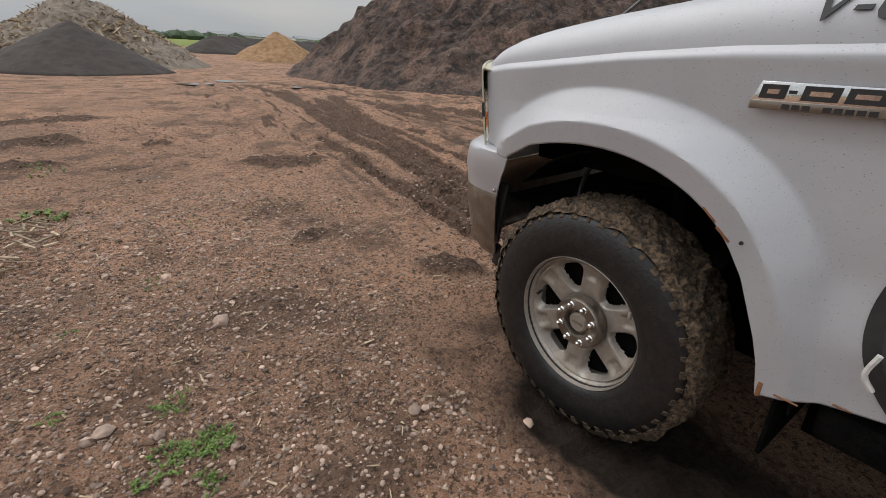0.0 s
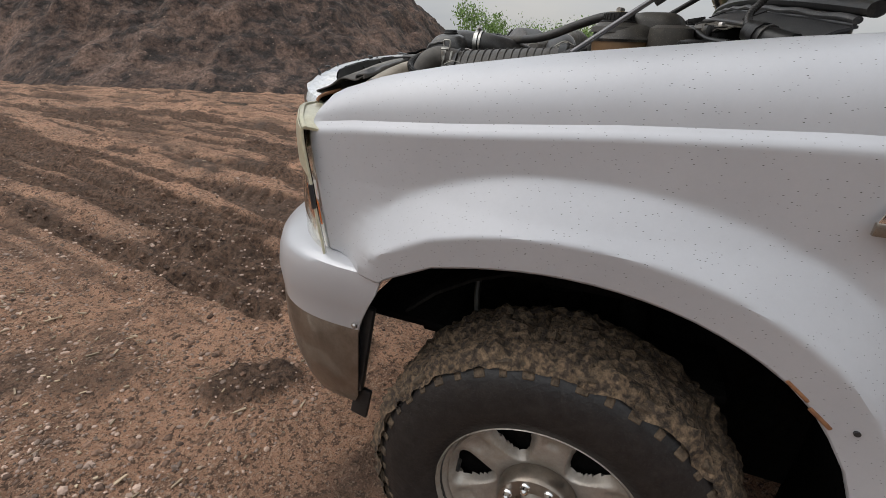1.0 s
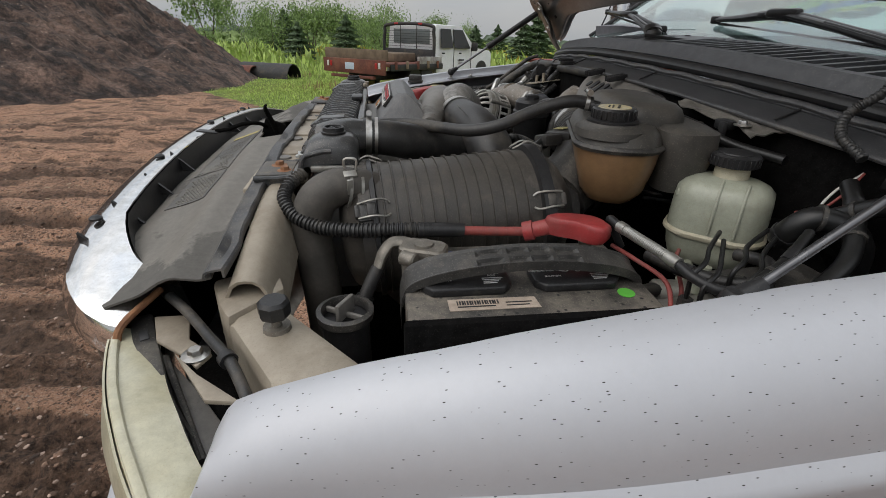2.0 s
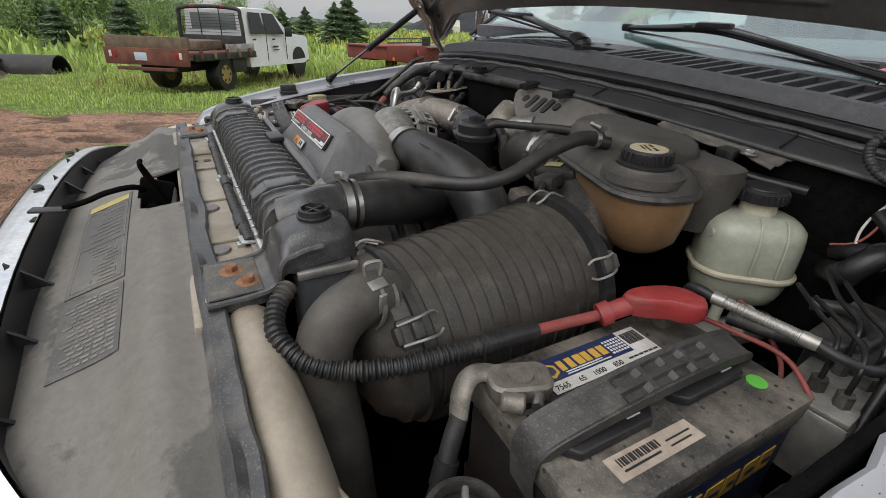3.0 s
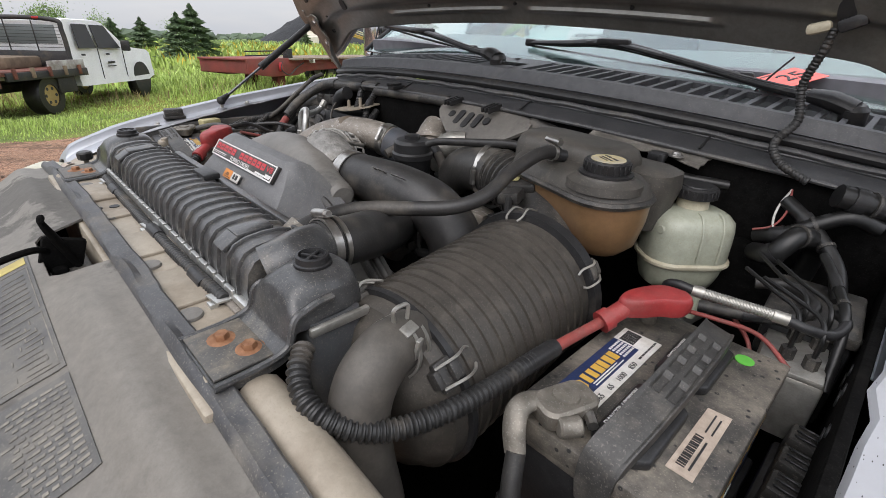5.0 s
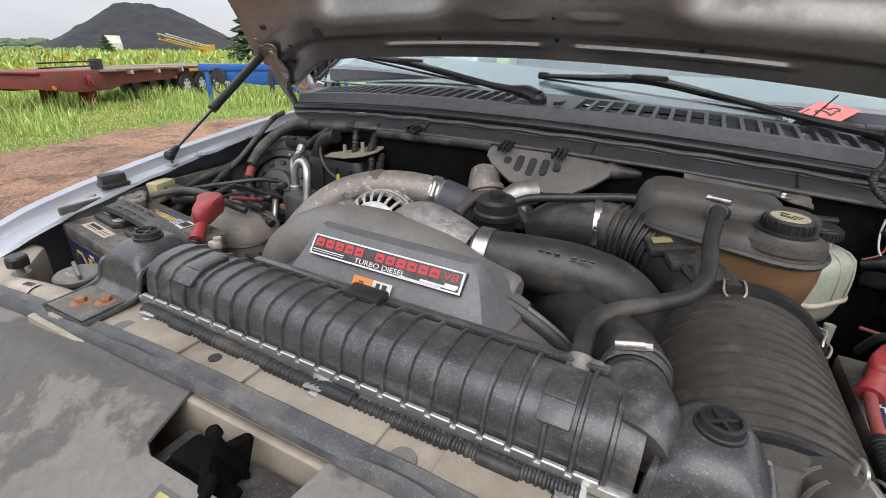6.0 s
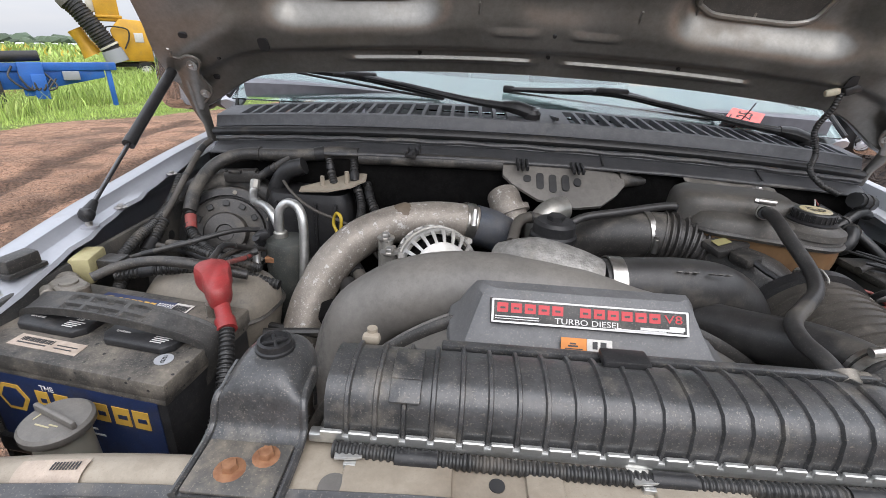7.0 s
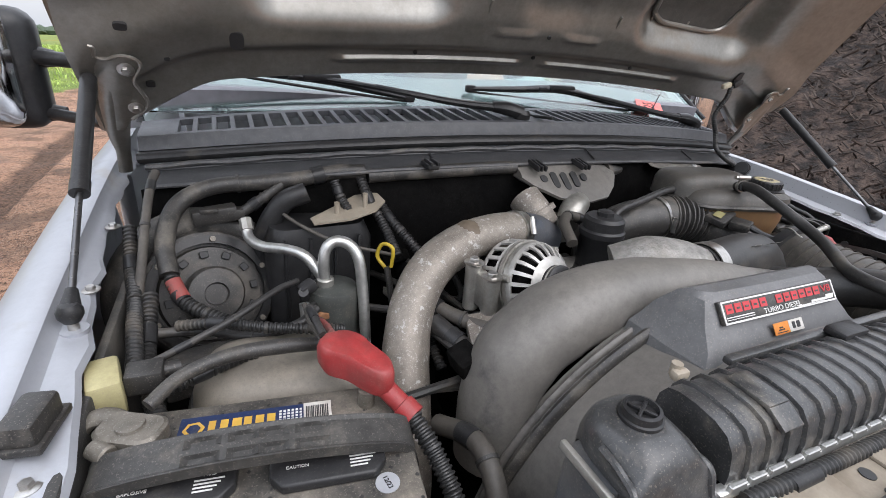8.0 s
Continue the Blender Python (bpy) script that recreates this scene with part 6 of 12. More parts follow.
def shield_z(x, v):
    drop = 0.042 * min(1.1, abs(x) / 0.64) ** 2.2
    hump = 0.012 * sstep(0.22, 0.0, abs(v - 0.25)) * sstep(0.0, 0.12, abs(x - 0.03) - 0.10)
    return 1.304 - drop - (0.042 * v if v < 0.25 else 0.0105 + 0.064 * (v - 0.25)) + hump - 0.010 * sstep(0.86, 1.0, v) + 0.004 * noise.noise(Vector((x * 7, v * 3, 0.3)))


def shield_pt(u, v):
    x = -0.645 + 1.305 * u
    yf = 0.812 - 0.075 * (abs(x) / 0.64) ** 6
    yr = 0.604
    if -0.065 < x < 0.125:
        yr = 0.604 + 0.072 * sstep(-0.065, -0.045, x) * sstep(0.125, 0.105, x)
    y = yr + (yf - yr) * v
    return Vector((x, y, shield_z(x, (y - 0.604) / 0.2)))


bm = sheet(shield_pt, 90, 22)
bm.normal_update()
if sum(f.normal.z for f in bm.faces) < 0:
    bmesh.ops.reverse_faces(bm, faces=bm.faces[:])
solidify(bm, 0.003)
part("shield_sheet", bm, SHIELD, shield)
for x in (-0.52, -0.42, -0.30, -0.18, 0.18, 0.32, 0.44):
    part("shield_gusset", prism([(0, 0), (0.040, 0), (0.040, 0.040)], Matrix.Translation((x, 0.776, shield_z(x, 0.86))) @ Matrix(((0, 0, 1, 0), (1, 0, 0, 0), (0, 1, 0, 0), (0, 0, 0, 1))), 0.005), BLACK, shield)
bm = bmesh.new()
segs = 60
rows = []
for k in range(segs + 1):
    x = -0.650 + 1.31 * k / segs
    w = 0.005 * noise.noise(Vector((x * 11, 0, 5))) + 0.002 * noise.noise(Vector((x * 40, 0, 9)))
    z = 1.311 - 0.042 * (abs(x) / 0.64) ** 2.2
    rows.append([(x, 0.584 + w, z - 0.005), (x, 0.5845 + w, z + 0.003 + w), (x, 0.587 + w, z + 0.0055 + w), (x, 0.597 + w, z + 0.0035 + w * 1.5), (x, 0.604 + w * 0.6, z + 0.005 - w), (x, 0.609 + w * 0.5, z + 0.001), (x, 0.612, z - 0.006)])
bm = loft(rows, cap=False, closed=False)
bmesh.ops.recalc_face_normals(bm, faces=bm.faces[:])
if sum(f.normal.z for f in bm.faces) < 0:
    bmesh.ops.reverse_faces(bm, faces=bm.faces[:])
solidify(bm, 0.003)
part("rubber_strip", bm, SEAL, shield, "grey rubber sealing strip, torn at places")


def shield_plane(x, y):
    z = shield_z(x, (y - 0.604) / 0.2)
    dzdy = (shield_z(x, (y + 0.01 - 0.604) / 0.2) - z) / 0.01
    dzdx = (shield_z(x + 0.01, (y - 0.604) / 0.2) - z) / 0.01
    nrm = Vector((-dzdx, -dzdy, 1)).normalized()
    tx = (Vector((1, 0, dzdx)) - nrm * nrm.dot(Vector((1, 0, dzdx)))).normalized()
    return Matrix.Translation((x, y, z + 0.0035)) @ Matrix((tx, nrm.cross(tx), nrm)).transposed().to_4x4()


def shield_label(x0, x1, y0, y1, body, name):
    """A decal that follows the shield: a thin sheet with bars for print."""
    b = sheet(lambda u, v: Vector((x0 + (x1 - x0) * u, y0 + (y1 - y0) * v, shield_z(x0 + (x1 - x0) * u, (y0 + (y1 - y0) * v - 0.604) / 0.2) + 0.0016)), 12, 6)
    b.normal_update()
    if sum(f.normal.z for f in b.faces) < 0:
        bmesh.ops.reverse_faces(b, faces=b.faces[:])
    solidify(b, 0.001)
    return part(name, b, body, shield)


def shield_bars(rows, mt, name="print_bar"):
    b = bmesh.new()
    for x0, y0, w, h in rows:
        q = [Vector((x, y, shield_z(x, (y - 0.604) / 0.2) + 0.0024)) for x, y in ((x0, y0), (x0 + w, y0), (x0 + w, y0 + h), (x0, y0 + h))]
        f = b.faces.new([b.verts.new(p) for p in q])
    b.normal_update()
    solidify(b, 0.0005)
    return part(name, b, mt, shield, smooth=False)


DECAL = surf("black_decal", (0.075, 0.073, 0.07), 0.5, 0.0, (0.10, 0.096, 0.088), 40.0, dust=(0.19, 0.175, 0.15), dust_amt=0.42, dust_scale=12.0)
shield_label(-0.240, 0.060, 0.690, 0.757, DECAL, "routing_label")
shield_label(-0.388, -0.252, 0.690, 0.757, DECAL, "text_label")
shield_bars([(0.030, 0.694, 0.024, 0.060)], surf("faded_yellow_print", (0.46, 0.38, 0.12), 0.6, 0.0, (0.36, 0.29, 0.1), 60.0), "yellow_warning_block")
random.seed(4)
rows = []
for k in range(15):
    x = -0.380 + 0.0082 * k
    y = 0.695
    while y < 0.742:
        w = random.uniform(0.004, 0.010)
        rows.append((x, y, 0.0036, w))
        y += w + 0.0025
shield_bars(rows, FADED_PRINT)
rows = [(-0.232, 0.694, 0.115, 0.0012), (-0.232, 0.752, 0.115, 0.0012), (-0.232, 0.694, 0.0012, 0.059), (-0.118, 0.694, 0.0012, 0.059), (-0.106, 0.694, 0.125, 0.0012), (-0.106, 0.752, 0.125, 0.0012), (0.018, 0.694, 0.0012, 0.059)]
for k in range(8):
    rows.append((-0.100 + 0.014 * k, 0.700, 0.0016, random.uniform(0.02, 0.045)))
for k in range(10):
    rows.append((-0.225 + 0.0105 * k, 0.698 + random.uniform(0, 0.02), 0.0012, random.uniform(0.015, 0.03)))
    rows.append((-0.225 + 0.0105 * k, 0.70 + random.uniform(0, 0.03), 0.008, 0.0012))
shield_bars(rows, FADED_PRINT)

# hood latch in the notch of the shield
latch = thing("hood_latch", "greasy steel hood latch with a release lever", "latch", (0.03, 0.64, 1.20))
part("latch_plate", box((0.035, 0.650, 1.235), (0.15, 0.05, 0.07), 0.004), BLACK_DUSTY, latch)
part("latch_jaw", merge(box((0.02, 0.655, 1.285), (0.012, 0.05, 0.06), 0.004, (20, 0, 0)), box((0.06, 0.650, 1.275), (0.05, 0.035, 0.02), 0.006), box((0.045, 0.662, 1.262), (0.09, 0.02, 0.03), 0.006)), SHADE_BLACK, latch)
part("latch_hook", tube([(0.02, 0.640, 1.27), (0.015, 0.655, 1.315), (0.009, 0.664, 1.345), (0.005, 0.660, 1.352)], [0.012, 0.013, 0.009, 0.005], 10, 6, flat=0.45), SHADE_BLACK, latch)
part("latch_spring", tube([(0.05 + 0.012 * math.cos(a), 0.668 + 0.002 * a, 1.262 + 0.012 * math.sin(a)) for a in [k * 0.7 for k in range(26)]], 0.002, 6, 2), STEEL, latch)
part("release_rod", tube([(0.03, 0.660, 1.290), (0.0, 0.680, 1.312), (-0.015, 0.715, 1.313), (-0.012, 0.745, 1.302), (-0.02, 0.775, 1.298)], 0.0045, 8), SHADE_BLACK, latch)
part("release_paddle", box((-0.016, 0.792, 1.297), (0.020, 0.050, 0.004), 0.002, (3, 0, -12)), BLACK, latch, "black release paddle")
for q in ((0.085, 0.665, 1.262), (-0.01, 0.668, 1.255)):
    hexbolt(q, (0, 1, 0.4), 0.007, COPPER, latch)

# fan shroud behind the tank
shroud = thing("fan_shroud", "dusty black curved fan shroud behind the radiator", "fan shroud", (0.02, 0.38, 0.75))
for r, y, w, mt in ((0.408, 0.322, 0.010, BLACK_DUSTY), (0.402, 0.300, 0.008, GREY_DUSTY)):
    arc = [(0.02 + r * math.cos(radians(a)), y, 0.950 + r * math.sin(radians(a))) for a in range(8, 176, 4)]
    part("shroud_rim", tube(arc, w, 10, 2, flat=0.8), mt, shroud)
rings = []
for f, y in ((0.0, 0.286), (0.0, 0.318), (0.25, 0.350), (0.6, 0.390), (0.9, 0.425), (1.0, 0.438)):
    ring = []
    for a in range(4, 178, 4):
        ca, sa = math.cos(radians(a)), math.sin(radians(a))
        px, pz = 0.402 * ca, 0.402 * sa
        qx, qz = math.copysign(0.335 * abs(ca) ** 0.55, ca), 0.040 + 0.345 * abs(sa) ** 0.55
        ring.append((0.02 + px + (qx - px) * f, y, 0.950 + pz + (qz - pz) * f))
    rings.append(ring)
bm = loft(rings, cap=False, closed=False)
bmesh.ops.recalc_face_normals(bm, faces=bm.faces[:])
solidify(bm, 0.004)
part("shroud_duct", bm, GREY_DUSTY, shroud)

# engine cover block with the sign, and the broad intake duct
cover = thing("intake_cover", "dusty grey moulded engine intake cover with a red and white sign", "engine cover", (0.03, 0.33, 1.20))
rings = []
for z, x0, x1, yf, yr in ((1.285, 0.208, -0.160, 0.418, 0.29), (1.325, 0.198, -0.146, 0.415, 0.29), (1.338, 0.186, -0.126, 0.405, 0.295), (1.362, 0.176, -0.113, 0.384, 0.305), (1.388, 0.166, -0.100, 0.367, 0.326), (1.395, 0.158, -0.094, 0.357, 0.338)):
    rings.append([(x1, yr, z), (x1, (yf + yr) / 2, z), (x1 + 0.006, yf - 0.006, z), (x1 + 0.016, yf, z), (0.03, yf + 0.002, z), (x0 - 0.016, yf, z), (x0 - 0.006, yf - 0.006, z), (x0, (yf + yr) / 2, z), (x0, yr, z)])
part("sign_block", loft(rings), SIGN_GREY, cover, angle=28)
part("cover_skirt", sheet(lambda u, v: Vector((0.20 - 0.37 * u, 0.436 - 0.06 * v, 1.318 + 0.018 * math.sin(math.pi * u) - 0.02 * v - 0.05 * abs(2 * u - 1) ** 3)), 16, 6, 0.006), GREY_DUSTY, cover)
duct_line = [(-0.118, 0.288, 1.333), (-0.06, 0.280, 1.336), (0.02, 0.256, 1.338), (0.10, 0.238, 1.332), (0.19, 0.228, 1.322), (0.275, 0.226, 1.296), (0.335, 0.230, 1.250), (0.362, 0.238, 1.18), (0.370, 0.245, 1.09)]
duct_r = [0.026, 0.033, 0.043, 0.054, 0.060, 0.064, 0.064, 0.060, 0.055]
part("intake_duct", tube(duct_line, duct_r, 22, 8, flat=0.92, lumpy=0.03), GREY_DUSTY, cover, "broad dusty grey plastic intake duct")
# the lip of the snorkel, over the big hose
part("snorkel_tip", lathe([(0.0245, -0.004), (0.0235, 0.004), (0.018, 0.010), (0.0, 0.012)], (-0.118, 0.288, 1.333), (-1, 0.1, -0.05), 24), GREY_DUSTY, cover)
# sign: white border, red blocks, print
sn = Vector((0, 0.80, 0.60)).normalized()
sx = Vector((-1, 0, 0))
SG = Matrix.Translation((0.0325, 0.3785, 1.3765)) @ Matrix((sx, sn.cross(sx) * 1.0, sn)).transposed().to_4x4()
if (SG.to_3x3() @ Vector((0, 1, 0))).z < 0:
    SG = SG @ pose(0, 0, 0, 0, 0, 180)
SG = SG @ Matrix.Translation((0, 0.0, 0.001)) @ Matrix.Diagonal((1.0, 0.84, 1.0, 1.0))
sign = part("sign_plate", prism([(-0.117, -0.018), (0.117, -0.018), (0.119, 0.018), (-0.119, 0.018)], SG @ Matrix.Translation((0, 0, -0.004)), 0.0065, 0.0015), BLACK_DUSTY, cover, "sign with red blocks and worn white border")
S2 = SG @ Matrix.Translation((0, 0, 0.0026))
bars(S2, [(-0.116, 0.0145, 0.232, 0.0026), (-0.116, -0.0172, 0.232, 0.0028), (-0.1165, -0.0168, 0.0026, 0.0334), (0.114, -0.0168, 0.0028, 0.0334), (-0.112, -0.0085, 0.052, 0.0016), (-0.112, -0.0115, 0.052, 0.0010), (0.060, -0.0125, 0.05, 0.0035), (0.03, -0.0155, 0.06, 0.0025), (0.094, -0.0100, 0.018, 0.005)], WHITE_INK, sign)
for k in [q for q in range(12) if q != 5]:
    bars(S2, [(-0.110 + 0.0164 * k, -0.0020, 0.0130, 0.0135)], RED_INK, sign, "red_block")
    bars(S2 @ Matrix.Translation((0, 0, 0.0004)), [(-0.1065 + 0.0164 * k, 0.0028, 0.0062, 0.0030)], BLACK_DUSTY, sign, "block_inset")
lettering("V8", 0.0165, S2 @ Matrix.Translation((0.099, 0.0045, 0)), RED_INK, sign, stretch=1.2)
lettering("TURBO DIESEL", 0.0115, S2 @ Matrix.Translation((-0.002, -0.0095, 0)), WHITE_INK, sign, stretch=1.05)
P3 = Matrix.Translation((0.036, 0.4015, 1.3520)) @ SG.to_quaternion().to_matrix().to_4x4() @ Matrix.Diagonal((1.15, 0.95, 1.0, 1.0))
wl_ = part("warning_sticker", prism([(-0.026, -0.008), (0.0, -0.008), (0.0, 0.008), (-0.026, 0.008)], P3, 0.001), ORANGE_INK, cover)
part("warning_panel", prism([(0.0005, -0.008), (0.026, -0.008), (0.026, 0.008), (0.0005, 0.008)], P3, 0.001), WHITE_STICKER, wl_)
bars(P3 @ Matrix.Translation((0, 0, 0.001)), [(-0.019, -0.003, 0.010, 0.002), (-0.017, 0.0, 0.006, 0.002), (-0.022, -0.006, 0.018, 0.0012), (0.006, -0.004, 0.005, 0.009), (0.014, -0.004, 0.006, 0.009)], BLACK_INK, wl_)

# big charge hose with its cast elbow
hose = thing("charge_hose", "thick black rubber charge-air hose clamped to a cast elbow", "hose", (-0.15, 0.19, 1.05))
part("hose_body", tube([(-0.030, 0.212, 1.337), (-0.10, 0.206, 1.340), (-0.17, 0.196, 1.337), (-0.235, 0.182, 1.320), (-0.278, 0.175, 1.280), (-0.292, 0.178, 1.22), (-0.295, 0.185, 1.08)], [0.041, 0.042, 0.044, 0.045, 0.046, 0.046, 0.045], 24, 10), RUBBER, hose)
part("cast_elbow", tube([(-0.022, 0.213, 1.339), (0.02, 0.208, 1.348), (0.070, 0.196, 1.350), (0.115, 0.170, 1.330)], [0.039, 0.043, 0.048, 0.046], 22, 8, lumpy=0.03), surf("rough_grey_casting", (0.30, 0.29, 0.272), 0.55, 0.45, (0.22, 0.212, 0.198), 60.0, dust=(0.20, 0.183, 0.158), dust_amt=0.42, dust_scale=18.0, bump=0.6, bump_scale=160.0, grain=0.3), hose, "rough cast aluminium elbow")
band_clamp((-0.046, 0.212, 1.338), (1, 0.05, 0), 0.0425, hose, 0.022, True, None, (0, 1, -0.3))
band_clamp((-0.006, 0.212, 1.337), (1, 0.08, 0), 0.041, hose, 0.008, False)
bars(Matrix.Translation((-0.13, 0.2315, 1.3775)) @ pose(0, 0, 0, -38, 0, 180), [(0.002 + 0.012 * k, 0, 0.008, 0.010) for k in range(7) if k != 3], GREY_DUSTY, hose, "faded_print", 0.0006)

# lower charge pipe from the tank's outlet
pipe_l = thing("intercooler_pipe", "smooth black intercooler pipe with a steel clamp", "pipe", (-0.24, 0.31, 1.20))
part("pipe_body", tube([(-0.291, 0.430, 1.348), (-0.288, 0.385, 1.343), (-0.268, 0.335, 1.330), (-0.232, 0.285, 1.310), (-0.200, 0.240, 1.295), (-0.170, 0.205, 1.278), (-0.150, 0.19, 1.22)], [0.0315, 0.032, 0.034, 0.035, 0.035, 0.034, 0.034], 22, 8), RUBBER, pipe_l)
band_clamp((-0.290, 0.418, 1.347), (0.03, -1, -0.05), 0.033, pipe_l, 0.011, True, None, (0.25, 0, 1))
band_clamp((-0.291, 0.405, 1.346), (0.03, -1, -0.05), 0.033, pipe_l, 0.006, False)

# corroded hot pipe
hot = thing("turbo_pipe", "corroded grey turbo pipe, its paint flaking, stained brown at the bend", "pipe", (0.4, 0.1, 0.9))
hot_line = [(0.135, -0.050, 1.315), (0.185, -0.040, 1.328), (0.25, -0.022, 1.334), (0.32, -0.002, 1.327), (0.385, 0.025, 1.303), (0.432, 0.065, 1.262), (0.460, 0.115, 1.205), (0.472, 0.165, 1.13), (0.476, 0.195, 1.03), (0.478, 0.205, 0.90)]
part("pipe_body", tube(hot_line, 0.0375, 26, 8, lumpy=0.02), PIPE, hot)
part("stain", tube([(0.268, -0.017, 1.3385), (0.300, -0.008, 1.3385), (0.330, 0.002, 1.3325)], [0.026, 0.0345, 0.024], 20, 8, lumpy=0.25), PIPE_STAIN, hot, "brown oily stain")
band_clamp((0.178, -0.042, 1.326), (1, 0.25, 0.2), 0.039, hot, 0.020, True, None, (0, 1, 0.6))
part("boot", tube([(0.165, -0.045, 1.323), (0.125, -0.053, 1.310), (0.085, -0.06, 1.29)], [0.041, 0.042, 0.040], 20, 6), surf("blue_black_silicone", (0.045, 0.055, 0.075), 0.5, 0.0, (0.035, 0.042, 0.055), 30.0, dust=(0.12, 0.11, 0.10), dust_amt=0.3), hot, "blue-black rubber boot")

# alternator
alt = thing("alternator", "cast aluminium alternator with a slotted housing", "alternator", (0.235, 0.10, 1.22))
ac, ad = Vector((0.228, 0.100, 1.290)), Vector((-0.22, 0.80, 0.26)).normalized()
am = axis_matrix(ac, ad)
ALU_CAST = surf("pale_cast_aluminium", (0.52, 0.51, 0.49), 0.45, 0.5, (0.42, 0.41, 0.385), 45.0, dust=(0.34, 0.32, 0.285), dust_amt=0.4, dust_scale=16.0, bump=0.15)
part("alternator_core", lathe([(0.05, -0.06), (0.058, -0.05), (0.056, 0.020), (0.03, 0.030)], ac, ad, 32), SHADE_BLACK, alt)
part("rear_ring", lathe([(0.060, -0.014), (0.0735, -0.012), (0.0745, -0.004), (0.060, -0.003)], ac, ad, 36, close=True), ALU, alt)
part("front_ring", lathe([(0.068, -0.006), (0.072, 0.0), (0.070, 0.012), (0.062, 0.012), (0.062, -0.004)], ac, ad, 36, close=True), ALU, alt)
part("hub_ring", lathe([(0.022, 0.050), (0.034, 0.052), (0.036, 0.058), (0.024, 0.060)], ac, ad, 28, close=True), ALU, alt)
shell = bmesh.new()
ring_rows = []
for r, h in ((0.0705, 0.006), (0.0715, 0.012), (0.0700, 0.017), (0.0660, 0.027), (0.0590, 0.036), (0.0500, 0.043), (0.0460, 0.046), (0.0350, 0.050)):
    ring_rows.append([shell.verts.new(am @ Vector((r * math.cos(2 * math.pi * k / 132), r * math.sin(2 * math.pi * k / 132), h))) for k in range(132)])
for i in range(7):
    for k in range(132):
        if i in (2, 3, 4) and k % 6 not in (0, 1):
            continue
        shell.faces.new((ring_rows[i][k], ring_rows[i][(k + 1) % 132], ring_rows[i + 1][(k + 1) % 132], ring_rows[i + 1][k]))
bmesh.ops.recalc_face_normals(shell, faces=shell.faces[:])
solidify(shell, 0.004)
part("slotted_cover", shell, ALU_CAST, alt, "pale cast cover with oval air slots")
rear = bmesh.new()
ring_rows = [[rear.verts.new(am @ Vector((r * math.cos(2 * math.pi * k / 132), r * math.sin(2 * math.pi * k / 132), h))) for k in range(132)] for r, h in ((0.0735, -0.016), (0.0740, -0.020), (0.0740, -0.046), (0.0735, -0.050), (0.066, -0.060))]
for i in range(4):
    for k in range(132):
        if i == 1 and k % 6 not in (0, 1):
            continue
        rear.faces.new((ring_rows[i][k], ring_rows[i][(k + 1) % 132], ring_rows[i + 1][(k + 1) % 132], ring_rows[i + 1][k]))
bmesh.ops.recalc_face_normals(rear, faces=rear.faces[:])
solidify(rear, 0.004)
part("rear_cover", rear, ALU_CAST, alt)
part("pulley", lathe([(0.034, 0.050), (0.036, 0.062), (0.030, 0.066), (0.012, 0.066)], ac, ad, 28), BLACK, alt)
lug = part("mount_lug", merge(cyl((0.328, 0.072, 1.240), (0.328, 0.070, 1.326), 0.014, seg=16, bev=0.003), cyl((0.315, 0.113, 1.230), (0.315, 0.111, 1.316), 0.014, seg=16, bev=0.003), box((0.318, 0.092, 1.285), (0.022, 0.05, 0.060), 0.006), box((0.298, 0.098, 1.270), (0.05, 0.03, 0.05), 0.008)), ALU, alt)
hexbolt((0.328, 0.070, 1.326), (0, 0, 1), 0.009, STEEL, alt)
hexbolt((0.315, 0.111, 1.316), (0, 0, 1), 0.009, STEEL, alt)
for k in (1, 4, 7):
    a = 2 * math.pi * k / 9
    part("case_bolt", cyl(am @ Vector((0.073 * math.cos(a), 0.073 * math.sin(a), -0.05)), am @ Vector((0.073 * math.cos(a), 0.073 * math.sin(a), 0.016)), 0.006, seg=10), ALU, alt)

# oil filter housing cap
oil = thing("oil_filter_housing", "black plastic oil filter housing with a hexagonal cap", "oil filter", (0.011, 0.019, 1.26))
part("housing", lathe([(0.040, 1.25), (0.041, 1.325), (0.045, 1.330), (0.045, 1.340), (0.041, 1.344), (0.040, 1.362), (0.034, 1.368), (0.016, 1.369)], (0.011, 0.019, 0), (0, 0, 1), 32), BLACK, oil)
part("hex_cap", lathe([(0.017, 1.368), (0.017, 1.377), (0.014, 1.379)], (0.011, 0.019, 0), (0, 0, 1), 6), BLACK, oil)
part("filter_foot", box((0.03, 0.0, 1.235), (0.09, 0.08, 0.05), 0.012), ALU, oil)

# harness channel along the firewall, with its slotted housing
chan = thing("harness_channel", "dusty black plastic harness channel along the firewall with slots and clips", "cable channel", (0.1, -0.18, 1.36))
ring = []
for x, y0, y1, z0, z1 in ((0.105, -0.215, -0.150, 1.398, 1.420), (0.085, -0.218, -0.132, 1.385, 1.423), (0.03, -0.220, -0.100, 1.363, 1.424), (-0.05, -0.222, -0.092, 1.352, 1.424), (-0.105, -0.224, -0.100, 1.358, 1.422), (-0.140, -0.224, -0.125, 1.375, 1.419), (-0.165, -0.222, -0.155, 1.392, 1.412)):
    ring.append([(x, y0, z1), (x, y0 + 0.038, z1), (x, y0 + 0.046, z1 - 0.003), (x, y1 - 0.008, z0 + 0.014), (x, y1, z0 + 0.006), (x, y1 - 0.004, z0), (x, y0, z0)])
part("slotted_housing", loft(ring), GREY_DUSTY, chan, "dusty moulded housing with oval slots")
